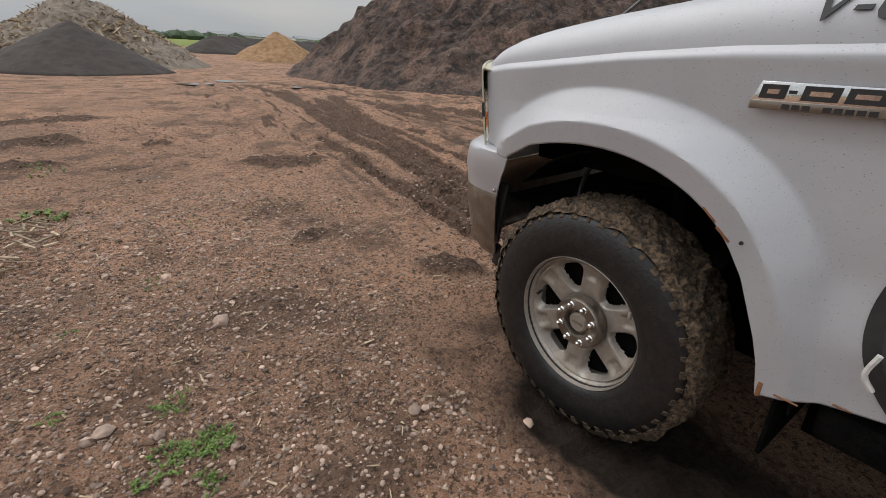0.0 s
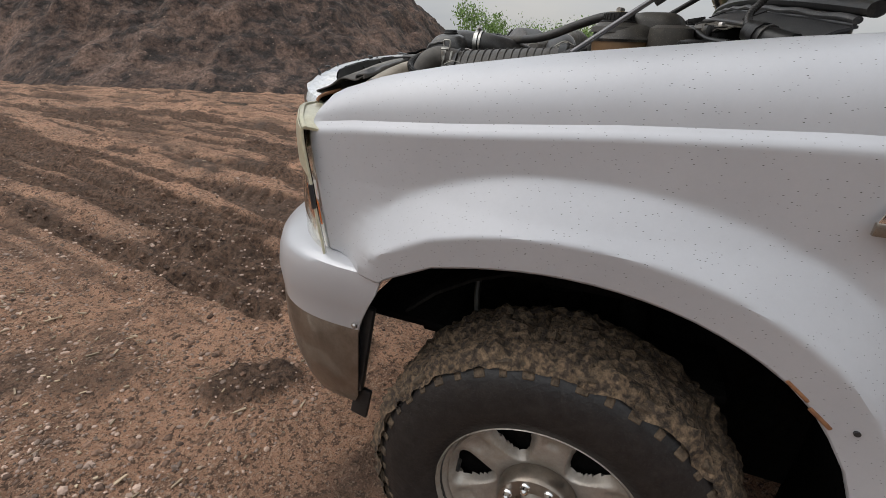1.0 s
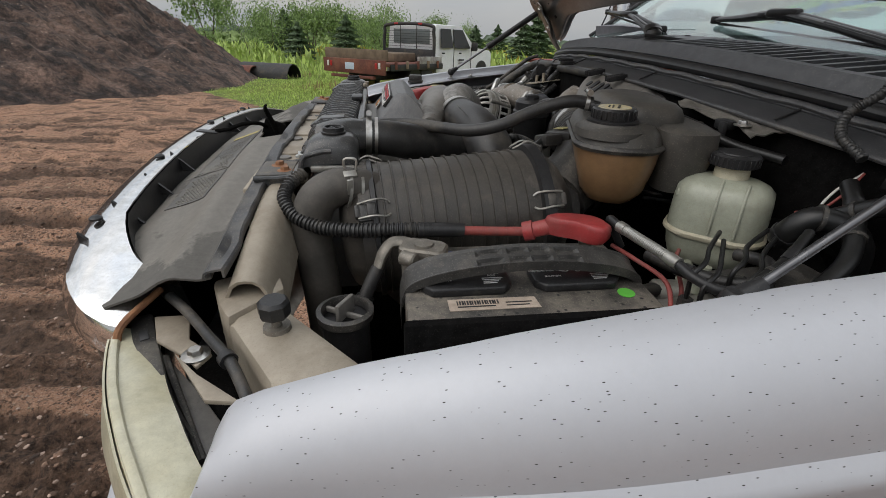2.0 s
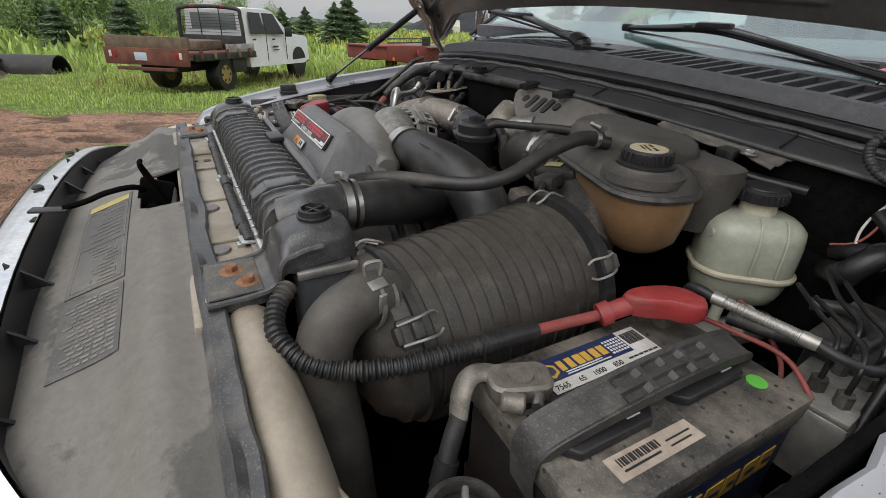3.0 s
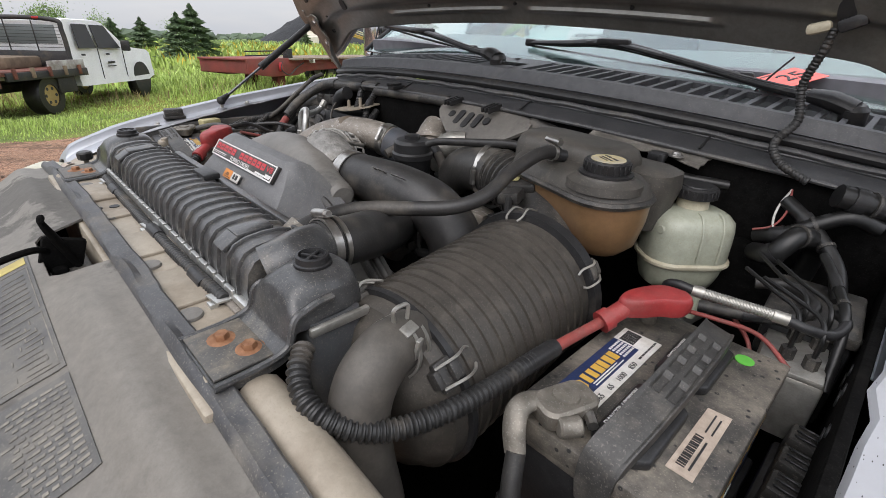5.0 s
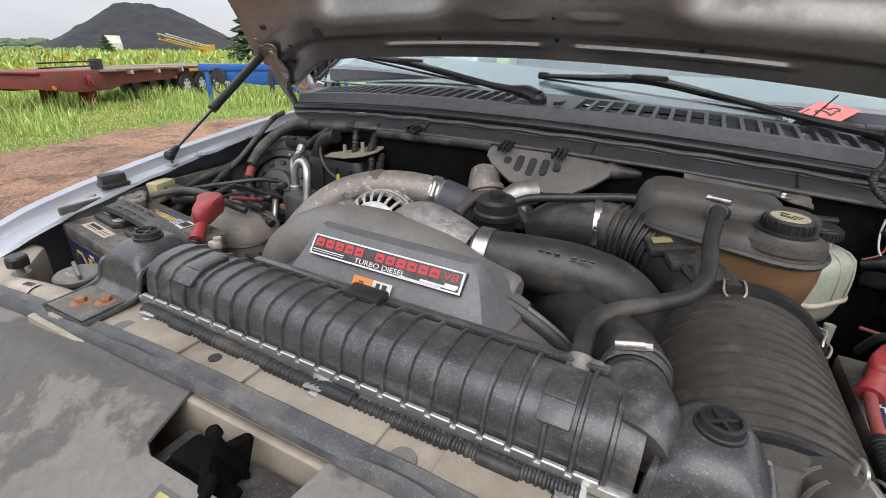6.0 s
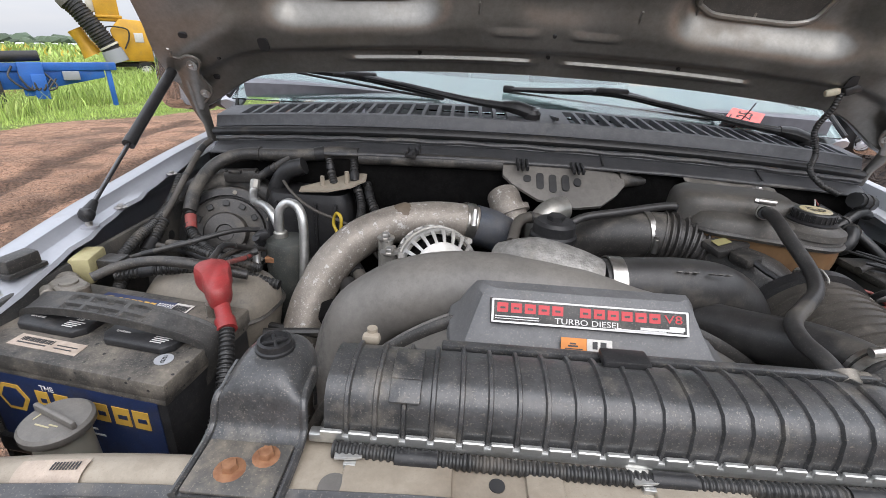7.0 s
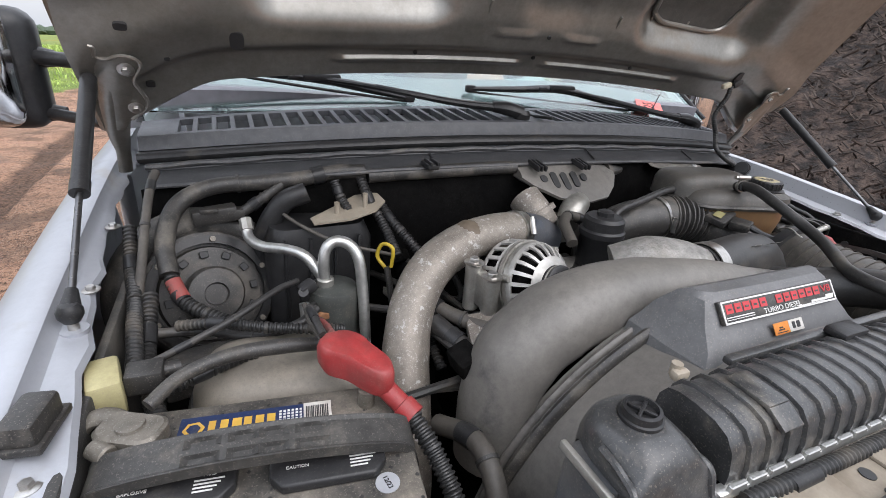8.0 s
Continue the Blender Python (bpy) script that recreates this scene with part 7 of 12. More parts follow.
for x, w, h in ((0.052, 0.017, 0.019), (0.024, 0.016, 0.044), (-0.004, 0.016, 0.048), (-0.032, 0.016, 0.042), (-0.058, 0.016, 0.020)):
    pts = rrect(w / 2, h / 2, w / 2 - 0.001)
    m = Matrix.Translation((x, -0.138 - 0.25 * abs(x + 0.004) ** 1.3, 1.3935 + 0.10 * abs(x + 0.004))) @ pose(0, 0, 0, -37, 0, 0)
    part("slot", prism(pts, m, 0.004), BLACK_INK, chan)
for x in (0.066, -0.055):
    part("retainer", merge(*[box((x + dx, -0.158, 1.428), (0.006, 0.045, 0.012), 0.002, (-10, 0, 0)) for dx in (-0.012, -0.002, 0.008)]), BLACK, chan)
line = []
for k in range(17):
    x = 0.105 + 0.33 * k / 16
    y, z = cowl_curve(x)
    line.append((x, y + 0.052, z - 0.062 - 0.002 * k / 16))
part("channel_tube", tube(line, 0.0175, 12, 3, flat=0.85), BLACK_DUSTY, chan)
part("channel_clip", merge(box((0.313, -0.180, 1.430), (0.026, 0.046, 0.012), 0.004), box((0.306, -0.172, 1.438), (0.006, 0.04, 0.008), 0.002), box((0.320, -0.172, 1.438), (0.006, 0.04, 0.008), 0.002)), BLACK, chan)
part("channel_tail", tube([(-0.155, -0.185, 1.402), (-0.19, -0.19, 1.40), (-0.22, -0.20, 1.40)], [0.020, 0.014, 0.010], 10, 6), BLACK_DUSTY, chan)

# coolant bottle
degas = thing("coolant_bottle", "coolant expansion bottle, dusty dark top over amber plastic", "coolant bottle", (-0.40, -0.01, 1.27))


def bottle_turn(bm):
    """The bottle stands a little askew in the bay."""
    c = Matrix.Translation((-0.380, -0.005, 0))
    bm.transform(c @ pose(0, 0, 0, 0, 0, -25) @ c.inverted())
    return bm


part("lower_shell", bottle_turn(stack([(1.280, 0.085, 0.036, 0.034, -0.024, 0.0), (1.298, 0.112, 0.050, 0.045, -0.014, 0.0), (1.335, 0.126, 0.060, 0.052, -0.006, 0.0), (1.368, 0.132, 0.066, 0.056, 0.0, 0.0)], (-0.380, -0.005), 8)), AMBER, degas, "amber lower half")
part("seam", bottle_turn(stack([(1.366, 0.135, 0.070, 0.060, 0, 0), (1.3715, 0.1375, 0.0725, 0.061, 0, 0), (1.376, 0.134, 0.069, 0.060, 0, 0)], (-0.380, -0.005), 8)), BLACK_DUSTY, degas)
part("upper_shell", bottle_turn(stack([(1.374, 0.132, 0.067, 0.058, 0, 0), (1.388, 0.128, 0.063, 0.056, 0, 0), (1.398, 0.116, 0.054, 0.048, 0.002, 0), (1.403, 0.094, 0.038, 0.034, 0.004, 0)], (-0.380, -0.005), 8)), BOTTLE_TOP, degas, "dusty dark upper half")
part("high_dome", stack([(1.372, 0.112, 0.060, 0.040, 0, 0), (1.408, 0.110, 0.058, 0.040, 0, 0), (1.420, 0.105, 0.053, 0.038, 0, 0), (1.427, 0.096, 0.045, 0.034, 0, 0), (1.430, 0.078, 0.030, 0.026, 0, 0)], (-0.343, -0.056), -7, 7), BOTTLE_TOP, degas)
part("rear_tank", stack([(1.300, 0.085, 0.035, 0.03, 0, 0), (1.372, 0.100, 0.045, 0.03, 0, 0), (1.396, 0.098, 0.043, 0.03, 0, 0), (1.402, 0.085, 0.032, 0.025, 0, 0)], (-0.415, -0.092), -7), BOTTLE_TOP, degas)
part("cap_shoulder", lathe([(0.058, 1.385), (0.056, 1.396), (0.044, 1.402), (0.042, 1.405)], (-0.447, 0.030, 0), (0, 0, 1), 32), BOTTLE_TOP, degas)
dc = part("filler_cap", lathe([(0.040, 1.402), (0.040, 1.408), (0.033, 1.410), (0.0335, 1.424), (0.031, 1.4265)], (-0.447, 0.030, 0), (0, 0, 1), 36), BLACK, degas, "black ribbed filler cap with a yellow disc")
part("cap_disc", lathe([(0.0255, 1.4262), (0.025, 1.4275)], (-0.447, 0.030, 0), (0, 0, 1), 32), surf("faded_cap_disc", (0.50, 0.42, 0.22), 0.6, 0.0, (0.44, 0.40, 0.30), 60.0, dust=(0.35, 0.32, 0.27), dust_amt=0.35, dust_scale=30.0), dc, "faded yellow and white disc")
bars(Matrix.Translation((-0.447, 0.030, 1.4276)) @ pose(0, 0, 0, 0, 0, 150), [(-0.016, 0.004, 0.012, 0.004), (0.001, 0.004, 0.014, 0.004), (-0.014, -0.004, 0.028, 0.0025), (-0.010, -0.010, 0.02, 0.0025)], BLACK_INK, dc)
for k in range(24):
    a = 2 * math.pi * k / 24
    part("cap_rib", box((-0.447 + 0.0338 * math.cos(a), 0.030 + 0.0338 * math.sin(a), 1.417), (0.002, 0.003, 0.013), 0.0005, (0, 0, math.degrees(a)), 1), BLACK, dc)
part("hose_nipple", cyl((-0.366, 0.018, 1.412), (-0.350, 0.046, 1.418), 0.010, seg=12), BLACK, degas)
band_clamp((-0.354, 0.036, 1.418), (0.3, 1, 0.1), 0.0115, degas, 0.007, True, None, (0, 0, 1))
part("bottle_tab", box((-0.247, -0.040, 1.392), (0.035, 0.02, 0.02), 0.005), BLACK, degas)
bottle_hose = solo("coolant_hose", tube([(-0.357, 0.028, 1.418), (-0.352, 0.070, 1.420), (-0.348, 0.130, 1.402), (-0.350, 0.190, 1.378), (-0.332, 0.238, 1.366), (-0.290, 0.282, 1.362), (-0.250, 0.322, 1.360), (-0.234, 0.362, 1.359), (-0.236, 0.405, 1.357), (-0.239, 0.445, 1.347)], 0.0108, 14, 8), RUBBER, "slim grey rubber coolant hose across the bay", "hose")
part("hose_end", merge(cyl((-0.240, 0.424, 1.359), (-0.239, 0.443, 1.346), 0.0145, seg=14), box((-0.252, 0.432, 1.362), (0.02, 0.008, 0.008), 0.002)), COPPER, bottle_hose, "corroded spring clamp")
solo("vacuum_pipe", tube([(-0.245, -0.040, 1.395), (-0.20, -0.035, 1.392), (-0.12, -0.015, 1.382), (-0.05, 0.0, 1.372), (-0.02, 0.010, 1.36)], 0.008, 10, 8), RUBBER, "thin black pipe beside the coolant bottle", "hose")

# brake fluid reservoir
res = thing("fluid_reservoir", "milky green plastic fluid reservoir with a black cap", "reservoir", (-0.55, -0.137, 1.16))
RC = (-0.533, -0.131)
part("lower_shell", stack([(1.196, 0.046, 0.030, 0.026, 0, 0), (1.204, 0.058, 0.041, 0.034, 0, 0), (1.222, 0.064, 0.048, 0.040, 0, 0), (1.248, 0.0685, 0.052, 0.042, 0, 0)], RC, 48, 7), MILK, res)
part("belt", stack([(1.246, 0.0712, 0.0550, 0.044, 0, 0), (1.249, 0.0735, 0.0572, 0.045, 0, 0), (1.253, 0.0735, 0.0572, 0.045, 0, 0), (1.256, 0.0705, 0.0542, 0.044, 0, 0)], RC, 48, 7), CREAM, res)
part("upper_shell", stack([(1.255, 0.0690, 0.0530, 0.042, 0, 0), (1.288, 0.0685, 0.0528, 0.042, 0, 0), (1.308, 0.0672, 0.0515, 0.040, 0, 0), (1.321, 0.0655, 0.0480, 0.038, 0, 0), (1.330, 0.0575, 0.0405, 0.034, 0, 0), (1.336, 0.045, 0.029, 0.025, 0, 0), (1.338, 0.030, 0.018, 0.016, 0, 0)], RC, 48, 7), MILK, res)
for d in (0.030, -0.004):
    q = [Vector((RC[0], RC[1], 0)) + Matrix.Rotation(radians(48), 3, "Z") @ Vector((-d, w, 0)) + Vector((0, 0, z)) for w, z in ((0.0553, 1.260), (0.0545, 1.290), (0.0510, 1.312), (0.0400, 1.3315), (0.026, 1.337))]
    part("moulded_rib", tube(q, 0.0022, 8, 5), MILK, res)
part("neck", lathe([(0.025, 1.338), (0.024, 1.352), (0.027, 1.354), (0.027, 1.358)], (-0.528, -0.137, 0), (0, 0, 1), 28), CREAM, res)
part("boss", cyl((-0.515, -0.072, 1.308), (-0.512, -0.064, 1.309), 0.008, seg=16, bev=0.002), MILK, res)
rc = part("cap", lathe([(0.034, 1.356), (0.0345, 1.371), (0.031, 1.374), (0.024, 1.3735), (0.023, 1.375)], (-0.527, -0.136, 0), (0, 0, 1), 36), BLACK, res, "black knurled cap")
for k in range(28):
    a = 2 * math.pi * k / 28
    part("cap_rib", box((-0.527 + 0.0348 * math.cos(a), -0.136 + 0.0348 * math.sin(a), 1.3635), (0.002, 0.003, 0.013), 0.0005, (0, 0, math.degrees(a)), 1), BLACK, rc)
for dx in (-0.03, 0.01):
    part("outlet", cyl((-0.555 + dx, -0.09, 1.165), (-0.555 + dx, -0.095, 1.212), 0.009, seg=12), MILK, res)
booster = thing("brake_booster", "black brake booster and grimy master cylinder against the firewall", "brake booster", (-0.58, -0.21, 1.05))
part("booster_drum", lathe([(0.08, -0.02), (0.115, 0.0), (0.118, 0.03), (0.10, 0.045), (0.05, 0.06)], (-0.58, -0.245, 1.16), (0, 1, 0), 36), SHADE_BLACK, booster)
part("master_cylinder", cyl((-0.575, -0.19, 1.145), (-0.55, -0.04, 1.145), 0.024, seg=18, bev=0.004), ALU, booster)
part("steering_hose", tube([(-0.55, -0.06, 1.15), (-0.58, 0.0, 1.16), (-0.63, 0.02, 1.10), (-0.66, -0.02, 1.0)], 0.012, 10), RUBBER, booster)

# air filter canister
AF0, AF1 = Vector((-0.425, 0.408, 1.222)), Vector((-0.408, 0.145, 1.240))
af = thing("air_filter_canister", "big ribbed dusty black air filter canister with wire clips", "air filter", (-0.42, 0.28, 1.05))
ad2 = (AF1 - AF0).normalized()
L = (AF1 - AF0).length
prof = [(0.1085, 0.0)]
nr = 13
for k in range(nr):
    h0 = 0.012 + (L - 0.024) * k / nr
    h1 = 0.012 + (L - 0.024) * (k + 1) / nr
    prof += [(0.1080, h0), (0.1112, h0 + 0.0006), (0.1112, h0 + 0.0024), (0.1080, h0 + 0.0030), (0.1087, (h0 + h1) / 2), (0.1080, h1 - 0.0005)]
prof.append((0.1085, L))
part("canister_body", lathe(prof, AF0, ad2, 56), FILTER, af)
part("front_flange", lathe([(0.106, -0.006), (0.1145, -0.005), (0.1150, 0.002), (0.110, 0.004)], AF0, ad2, 56), BLACK, af)
part("rear_flange", lathe([(0.108, -0.008), (0.118, -0.006), (0.118, 0.012), (0.108, 0.016)], AF1, ad2, 56), BLACK, af)
part("front_lid", lathe([(0.020, -0.060), (0.060, -0.056), (0.088, -0.045), (0.102, -0.026), (0.1065, -0.024), (0.1085, -0.012), (0.108, 0.0)], AF0, ad2, 48), FILTER, af, "dusty dished front lid")
part("rear_cone", lathe([(0.110, 0.0), (0.108, 0.02), (0.085, 0.045), (0.055, 0.065), (0.052, 0.08)], AF1, ad2, 40), BLACK_DUSTY, af)
fm = axis_matrix(AF0, ad2)
for ang, along in ((60, 0.0), (142, 0.0), (335, 0.0), (80, L), (150, L), (340, L)):
    a = radians(ang)
    d = (fm.to_3x3() @ Vector((0, 0, 1)))
    p0 = AF0 + d * along
    radial = Vector((math.cos(a), 0, math.sin(a)))
    radial = (radial - d * radial.dot(d)).normalized()
    tang = d.cross(radial)
    q = p0 + radial * 0.117
    R = Matrix((tang, d, radial)).transposed().to_4x4()
    sg = -1 if along == 0 else 1
    cl = part("wire_clip", merge(box(q + d * sg * 0.013 - radial * 0.010, (0.032, 0.028, 0.010), 0.003, R), box(q + d * sg * 0.006 - radial * 0.003, (0.020, 0.014, 0.010), 0.003, R), box(q + d * sg * 0.027 - radial * 0.011, (0.020, 0.009, 0.015), 0.003, R)), BLACK_DUSTY, af, "grey plastic latch with a wire bail")
    for e in (-1, 1):
        part("clip_wire", tube([q + d * sg * 0.026 + tang * e * 0.011 - radial * 0.006, q + d * sg * 0.004 + tang * e * 0.012 + radial * 0.005, q - d * sg * 0.014 + tang * e * 0.013 - radial * 0.001, q - d * sg * 0.022 + tang * e * 0.009 - radial * 0.005], 0.0017, 6, 5), ALU, cl)
elbow = part("inlet_hose", tube([(-0.440, 0.385, 1.290), (-0.458, 0.425, 1.306), (-0.468, 0.462, 1.311), (-0.476, 0.492, 1.296), (-0.481, 0.506, 1.262), (-0.486, 0.504, 1.205), (-0.495, 0.497, 1.13), (-0.50, 0.49, 0.98)], [0.028, 0.028, 0.029, 0.030, 0.030, 0.030, 0.030, 0.030], 22, 8), RUBBER_GREY, af, "dusty grey inlet hose")
part("lid_spigot", tube([(-0.435, 0.375, 1.283), (-0.457, 0.428, 1.303)], [0.040, 0.030], 20, 4), FILTER, af)
hose_way = Vector((-0.3, 1, 0.2)).normalized()
clamp_at = Vector((-0.463, 0.443, 1.305))
clamp = part("hose_clamp", merge(*[lathe([(0.0300, -0.0022), (0.0325, -0.0022), (0.0325, 0.0022), (0.0300, 0.0022)], clamp_at + hose_way * e * 0.0085, hose_way, 32, close=True) for e in (-1, 1)]), ALU, elbow, "twin wire-band steel clamp")
part("clamp_buckle", merge(box(clamp_at + Vector((-0.016, 0, 0.029)), (0.012, 0.020, 0.005), 0.001, (0, -28, 15)), box(clamp_at + Vector((-0.030, 0, 0.014)), (0.004, 0.009, 0.024), 0.001, (0, -10, 15))), ALU, clamp)
part("clamp_loop", tube([clamp_at + Vector((-0.004 + dx, dy, dz)) for dx, dy, dz in ((0, -0.008, 0.032), (0, -0.009, 0.047), (0, 0.0, 0.050), (0, 0.009, 0.047), (0, 0.008, 0.032))], 0.0022, 6, 5), ALU, clamp)
turbo_duct = thing("turbo_inlet_duct", "black bellows duct from the filter to the turbo", "duct", (-0.25, 0.0, 1.2))
part("smooth_duct", tube([(-0.395, 0.085, 1.262), (-0.365, 0.045, 1.288), (-0.325, 0.015, 1.310), (-0.285, 0.0, 1.322)], [0.058, 0.057, 0.054, 0.050], 24, 6), BLACK_DUSTY, turbo_duct)
part("bellows", tube([(-0.290, 0.002, 1.321), (-0.25, -0.010, 1.330), (-0.205, -0.020, 1.334)], 0.049, 24, 8, 0.0035, 0.012), BLACK_DUSTY, turbo_duct)
part("duct_mouth", tube([(-0.210, -0.019, 1.334), (-0.16, -0.028, 1.332), (-0.10, -0.04, 1.318), (-0.06, -0.05, 1.29)], [0.050, 0.048, 0.046, 0.044], 22, 6), BLACK_DUSTY, turbo_duct)
band_clamp((-0.170, -0.026, 1.333), (1, 0.2, 0), 0.050, turbo_duct, 0.012, True, None, (0, 1, 0))
sensor = solo("air_sensor", merge(box((-0.300, 0.045, 1.352), (0.07, 0.045, 0.016), 0.004, (-8, 10, 20)), box((-0.318, 0.085, 1.345), (0.035, 0.04, 0.02), 0.004, (0, 10, 20))), BLACK_DUSTY, "dusty black airflow sensor with its plug", "sensor")
part("sensor_label", box((-0.288, 0.050, 1.3605), (0.030, 0.018, 0.0012), 0.0003, (-8, 10, 20)), surf("yellowish_label", (0.30, 0.27, 0.12), 0.6), sensor)
part("sensor_cable", tube([(-0.325, 0.10, 1.345), (-0.345, 0.125, 1.335), (-0.37, 0.15, 1.33), (-0.39, 0.14, 1.355)], 0.006, 8, 6), LOOM, sensor)

# ---- batteries ----


STRAP = surf("dusty_strap_plastic", (0.046, 0.044, 0.041), 0.5, 0.0, (0.028, 0.027, 0.026), 60.0, dust=(0.135, 0.122, 0.104), dust_amt=0.34, dust_scale=30.0, bump=0.15, grain=0.3)


def battery(name, centre, rot, top, big_label, label, arch=1.0, back=0.0):
    b = thing(name, label, "battery", (centre[0], centre[1], top - 0.19), "truck batteries")
    M = Matrix.Translation((centre[0], centre[1], top)) @ pose(0, 0, 0, 0, 0, rot)

    def at(bm):
        bm.transform(M)
        return bm

    part("case", at(box((0, 0, -0.105), (0.296, 0.182, 0.165), 0.006)), BLACK, b)
    part("lid", at(merge(box((0, 0, -0.014), (0.306, 0.190, 0.026), 0.004), box((0, 0.0, -0.031), (0.300, 0.186, 0.012), 0.003))), BATTERY, b, "dusty lid")
    part("hold_down_ledge", at(merge(box((0, -0.093, -0.165), (0.29, 0.016, 0.03), 0.004), box((0, 0.093, -0.165), (0.29, 0.016, 0.03), 0.004))), BLACK, b)
    # top label
    lm = M @ Matrix.Translation((-0.004, 0.0515, -0.0008)) @ Matrix.Diagonal((0.88, 0.93, 1, 1))
    tl = part("top_label", prism([(-0.095, -0.026), (0.085, -0.026), (0.085, 0.026), (-0.095, 0.026)], lm, 0.0010), BLUE_STICKER, b, "blue and white top label")
    l2 = lm @ Matrix.Translation((0, 0, 0.001))
    part("white_field", merge(prism([(-0.095, -0.0262), (0.085, -0.0262), (0.085, -0.010), (-0.095, -0.010)], l2, 0.0005), prism([(0.050, -0.010), (0.085, -0.010), (0.085, 0.0262), (0.050, 0.0262)], l2, 0.0005)), WHITE_STICKER, tl)
    l3 = l2 @ Matrix.Translation((0, 0, 0.0005))
    for k, wd in enumerate((0.008, 0.009, 0.011, 0.009, 0.010, 0.010)):
        part("yellow_block", prism([(-0.062 + 0.0135 * k, 0.000), (-0.062 + 0.0135 * k + wd, 0.000), (-0.062 + 0.0135 * k + wd, 0.016), (-0.062 + 0.0135 * k, 0.016)], l2, 0.0006), YELLOW_INK, tl)
    part("maker_mark", lathe([(0.011, 0), (0.011, 0.0007)], l2 @ Vector((-0.078, 0.006, 0)), (0, 0, 1), 6), YELLOW_INK, tl)
    part("mark_inset", lathe([(0.007, 0), (0.007, 0.0005)], l2 @ Vector((-0.078, 0.006, 0.0007)), (0, 0, 1), 6), BLUE_STICKER, tl)
    bars(l2, [(0.020 + 0.005 * i, -0.004 + 0.005 * j, 0.0030, 0.0030) for i in range(6) for j in range(5)], WHITE_INK, tl, "dot")
    bars(l3, [(0.053 + 0.0022 * k, 0.000, 0.0012 if k % 3 else 0.0017, 0.020) for k in range(13)], BLACK_INK, tl, "barcode")
    bars(l2, [(-0.06, -0.0035, 0.060, 0.0016), (-0.06, -0.0068, 0.072, 0.0016)], WHITE_INK, tl)
    for txt, px in (("7565", -0.080), ("65", -0.050), ("1000", -0.022), ("850", 0.010)):
        lettering(txt, 0.0105, l3 @ Matrix.Translation((px, -0.0195, 0)), BLACK_INK, tl, "rating")
    bars(l3, [(0.03 + 0.009 * k, -0.020, 0.007, 0.0025) for k in range(6)], BLACK_INK, tl)
    # vent caps with warnings
    for px, words in ((-0.077, ("DANGER / POISON", "SHIELD\nEYES", "EXPLOSIVE", "SULFURIC\nACID")), (0.064, ("WITH WATER", "MEDICAL HELP FAST", "CAUTION", "RECYCLE"))):
        pts = [(-0.056, -0.022), (-0.044, -0.036), (0.044, -0.036), (0.056, -0.022), (0.056, 0.012), (0.048, 0.021), (-0.048, 0.021), (-0.056, 0.012)]
        vm = M @ Matrix.Translation((px, -0.007, -0.002))
        vc = part("vent_cap", prism(pts, vm, 0.012, 0.003), BLACK, b, "black vent cap with white warnings")
        v2 = vm @ Matrix.Translation((0, 0, 0.0121))
        lettering(words[0], 0.0082, v2 @ Matrix.Translation((0.002, 0.0145, 0)), WHITE_INK, vc, "warning")
        bars(v2, [(-0.050, 0.0085, 0.100, 0.0010)], WHITE_INK, vc)
        lettering(words[1], 0.0052, v2 @ Matrix.Translation((-0.034, -0.001, 0)), WHITE_INK, vc, "warning")
        lettering(words[2], 0.0048, v2 @ Matrix.Translation((-0.030, -0.0155, 0)), WHITE_INK, vc, "warning")
        lettering(words[3], 0.0048, v2 @ Matrix.Translation((0.033, -0.005, 0)), WHITE_INK, vc, "warning")
        bars(v2, [(0.020, -0.014 - 0.004 * k, 0.026 - 0.003 * k, 0.0016) for k in range(4)], WHITE_INK, vc)
        for k in range(2):
            part("warning_sign", lathe([(0.0048, 0), (0.0062, 0), (0.0062, 0.0005), (0.0048, 0.0005)], v2 @ Vector((-0.010 + 0.018 * k, 0.0005, 0)), (0, 0, 1), 18, close=True), WHITE_INK, vc)
    # strap handle: a broad moulded band with shallow pockets, arched over the lid
    line = spline([(-0.158, -0.016, -0.040), (-0.157, -0.017, -0.012), (-0.146, -0.020, 0.012)] + [(x, y, 0.013 + (z - 0.013) * arch) for x, y, z in ((-0.110, -0.026, 0.028), (-0.055, -0.030, 0.038), (0, -0.031, 0.041), (0.055, -0.030, 0.038), (0.110, -0.026, 0.028))]
                  + [(0.146, -0.020, 0.012), (0.157, -0.017, -0.012), (0.158, -0.016, -0.040)], 10)
    across = [-0.0175, -0.0160, -0.0135, -0.0125, -0.0040, -0.0030, 0.0030, 0.0040, 0.0125, 0.0135, 0.0160, 0.0175]

    def strap_z(x, o):
        rung = min(abs(x - q) for q in (-0.066, -0.030, 0.0, 0.030, 0.066))
        pocket = 0.0045 if abs(x) < 0.066 and rung > 0.0042 and 0.0035 < abs(o) < 0.0130 else 0.0
        return o * 0.22 + (0.0018 if abs(o) > 0.0150 else 0.0) - pocket

    line = [p + Vector((0, back * sstep(-0.06, 0.0, p.z), 0)) for p in line]
    strap = loft([[(p.x, p.y + o, p.z + strap_z(p.x, o)) for o in across] + [(p.x, p.y + o, p.z - 0.010 + o * 0.22) for o in (0.0175, -0.0175)] for p in line])
    part("carry_strap", at(strap), STRAP, b, "black carrying strap", angle=32)
    # stickers
    st = part("side_sticker", prism([(-0.054, -0.012), (0.054, -0.012), (0.052, 0.011), (-0.054, 0.012)], M @ Matrix.Translation((-0.050, -0.062, -0.0008)), 0.0008), PINK_STICKER, b, "faded bar-code sticker")
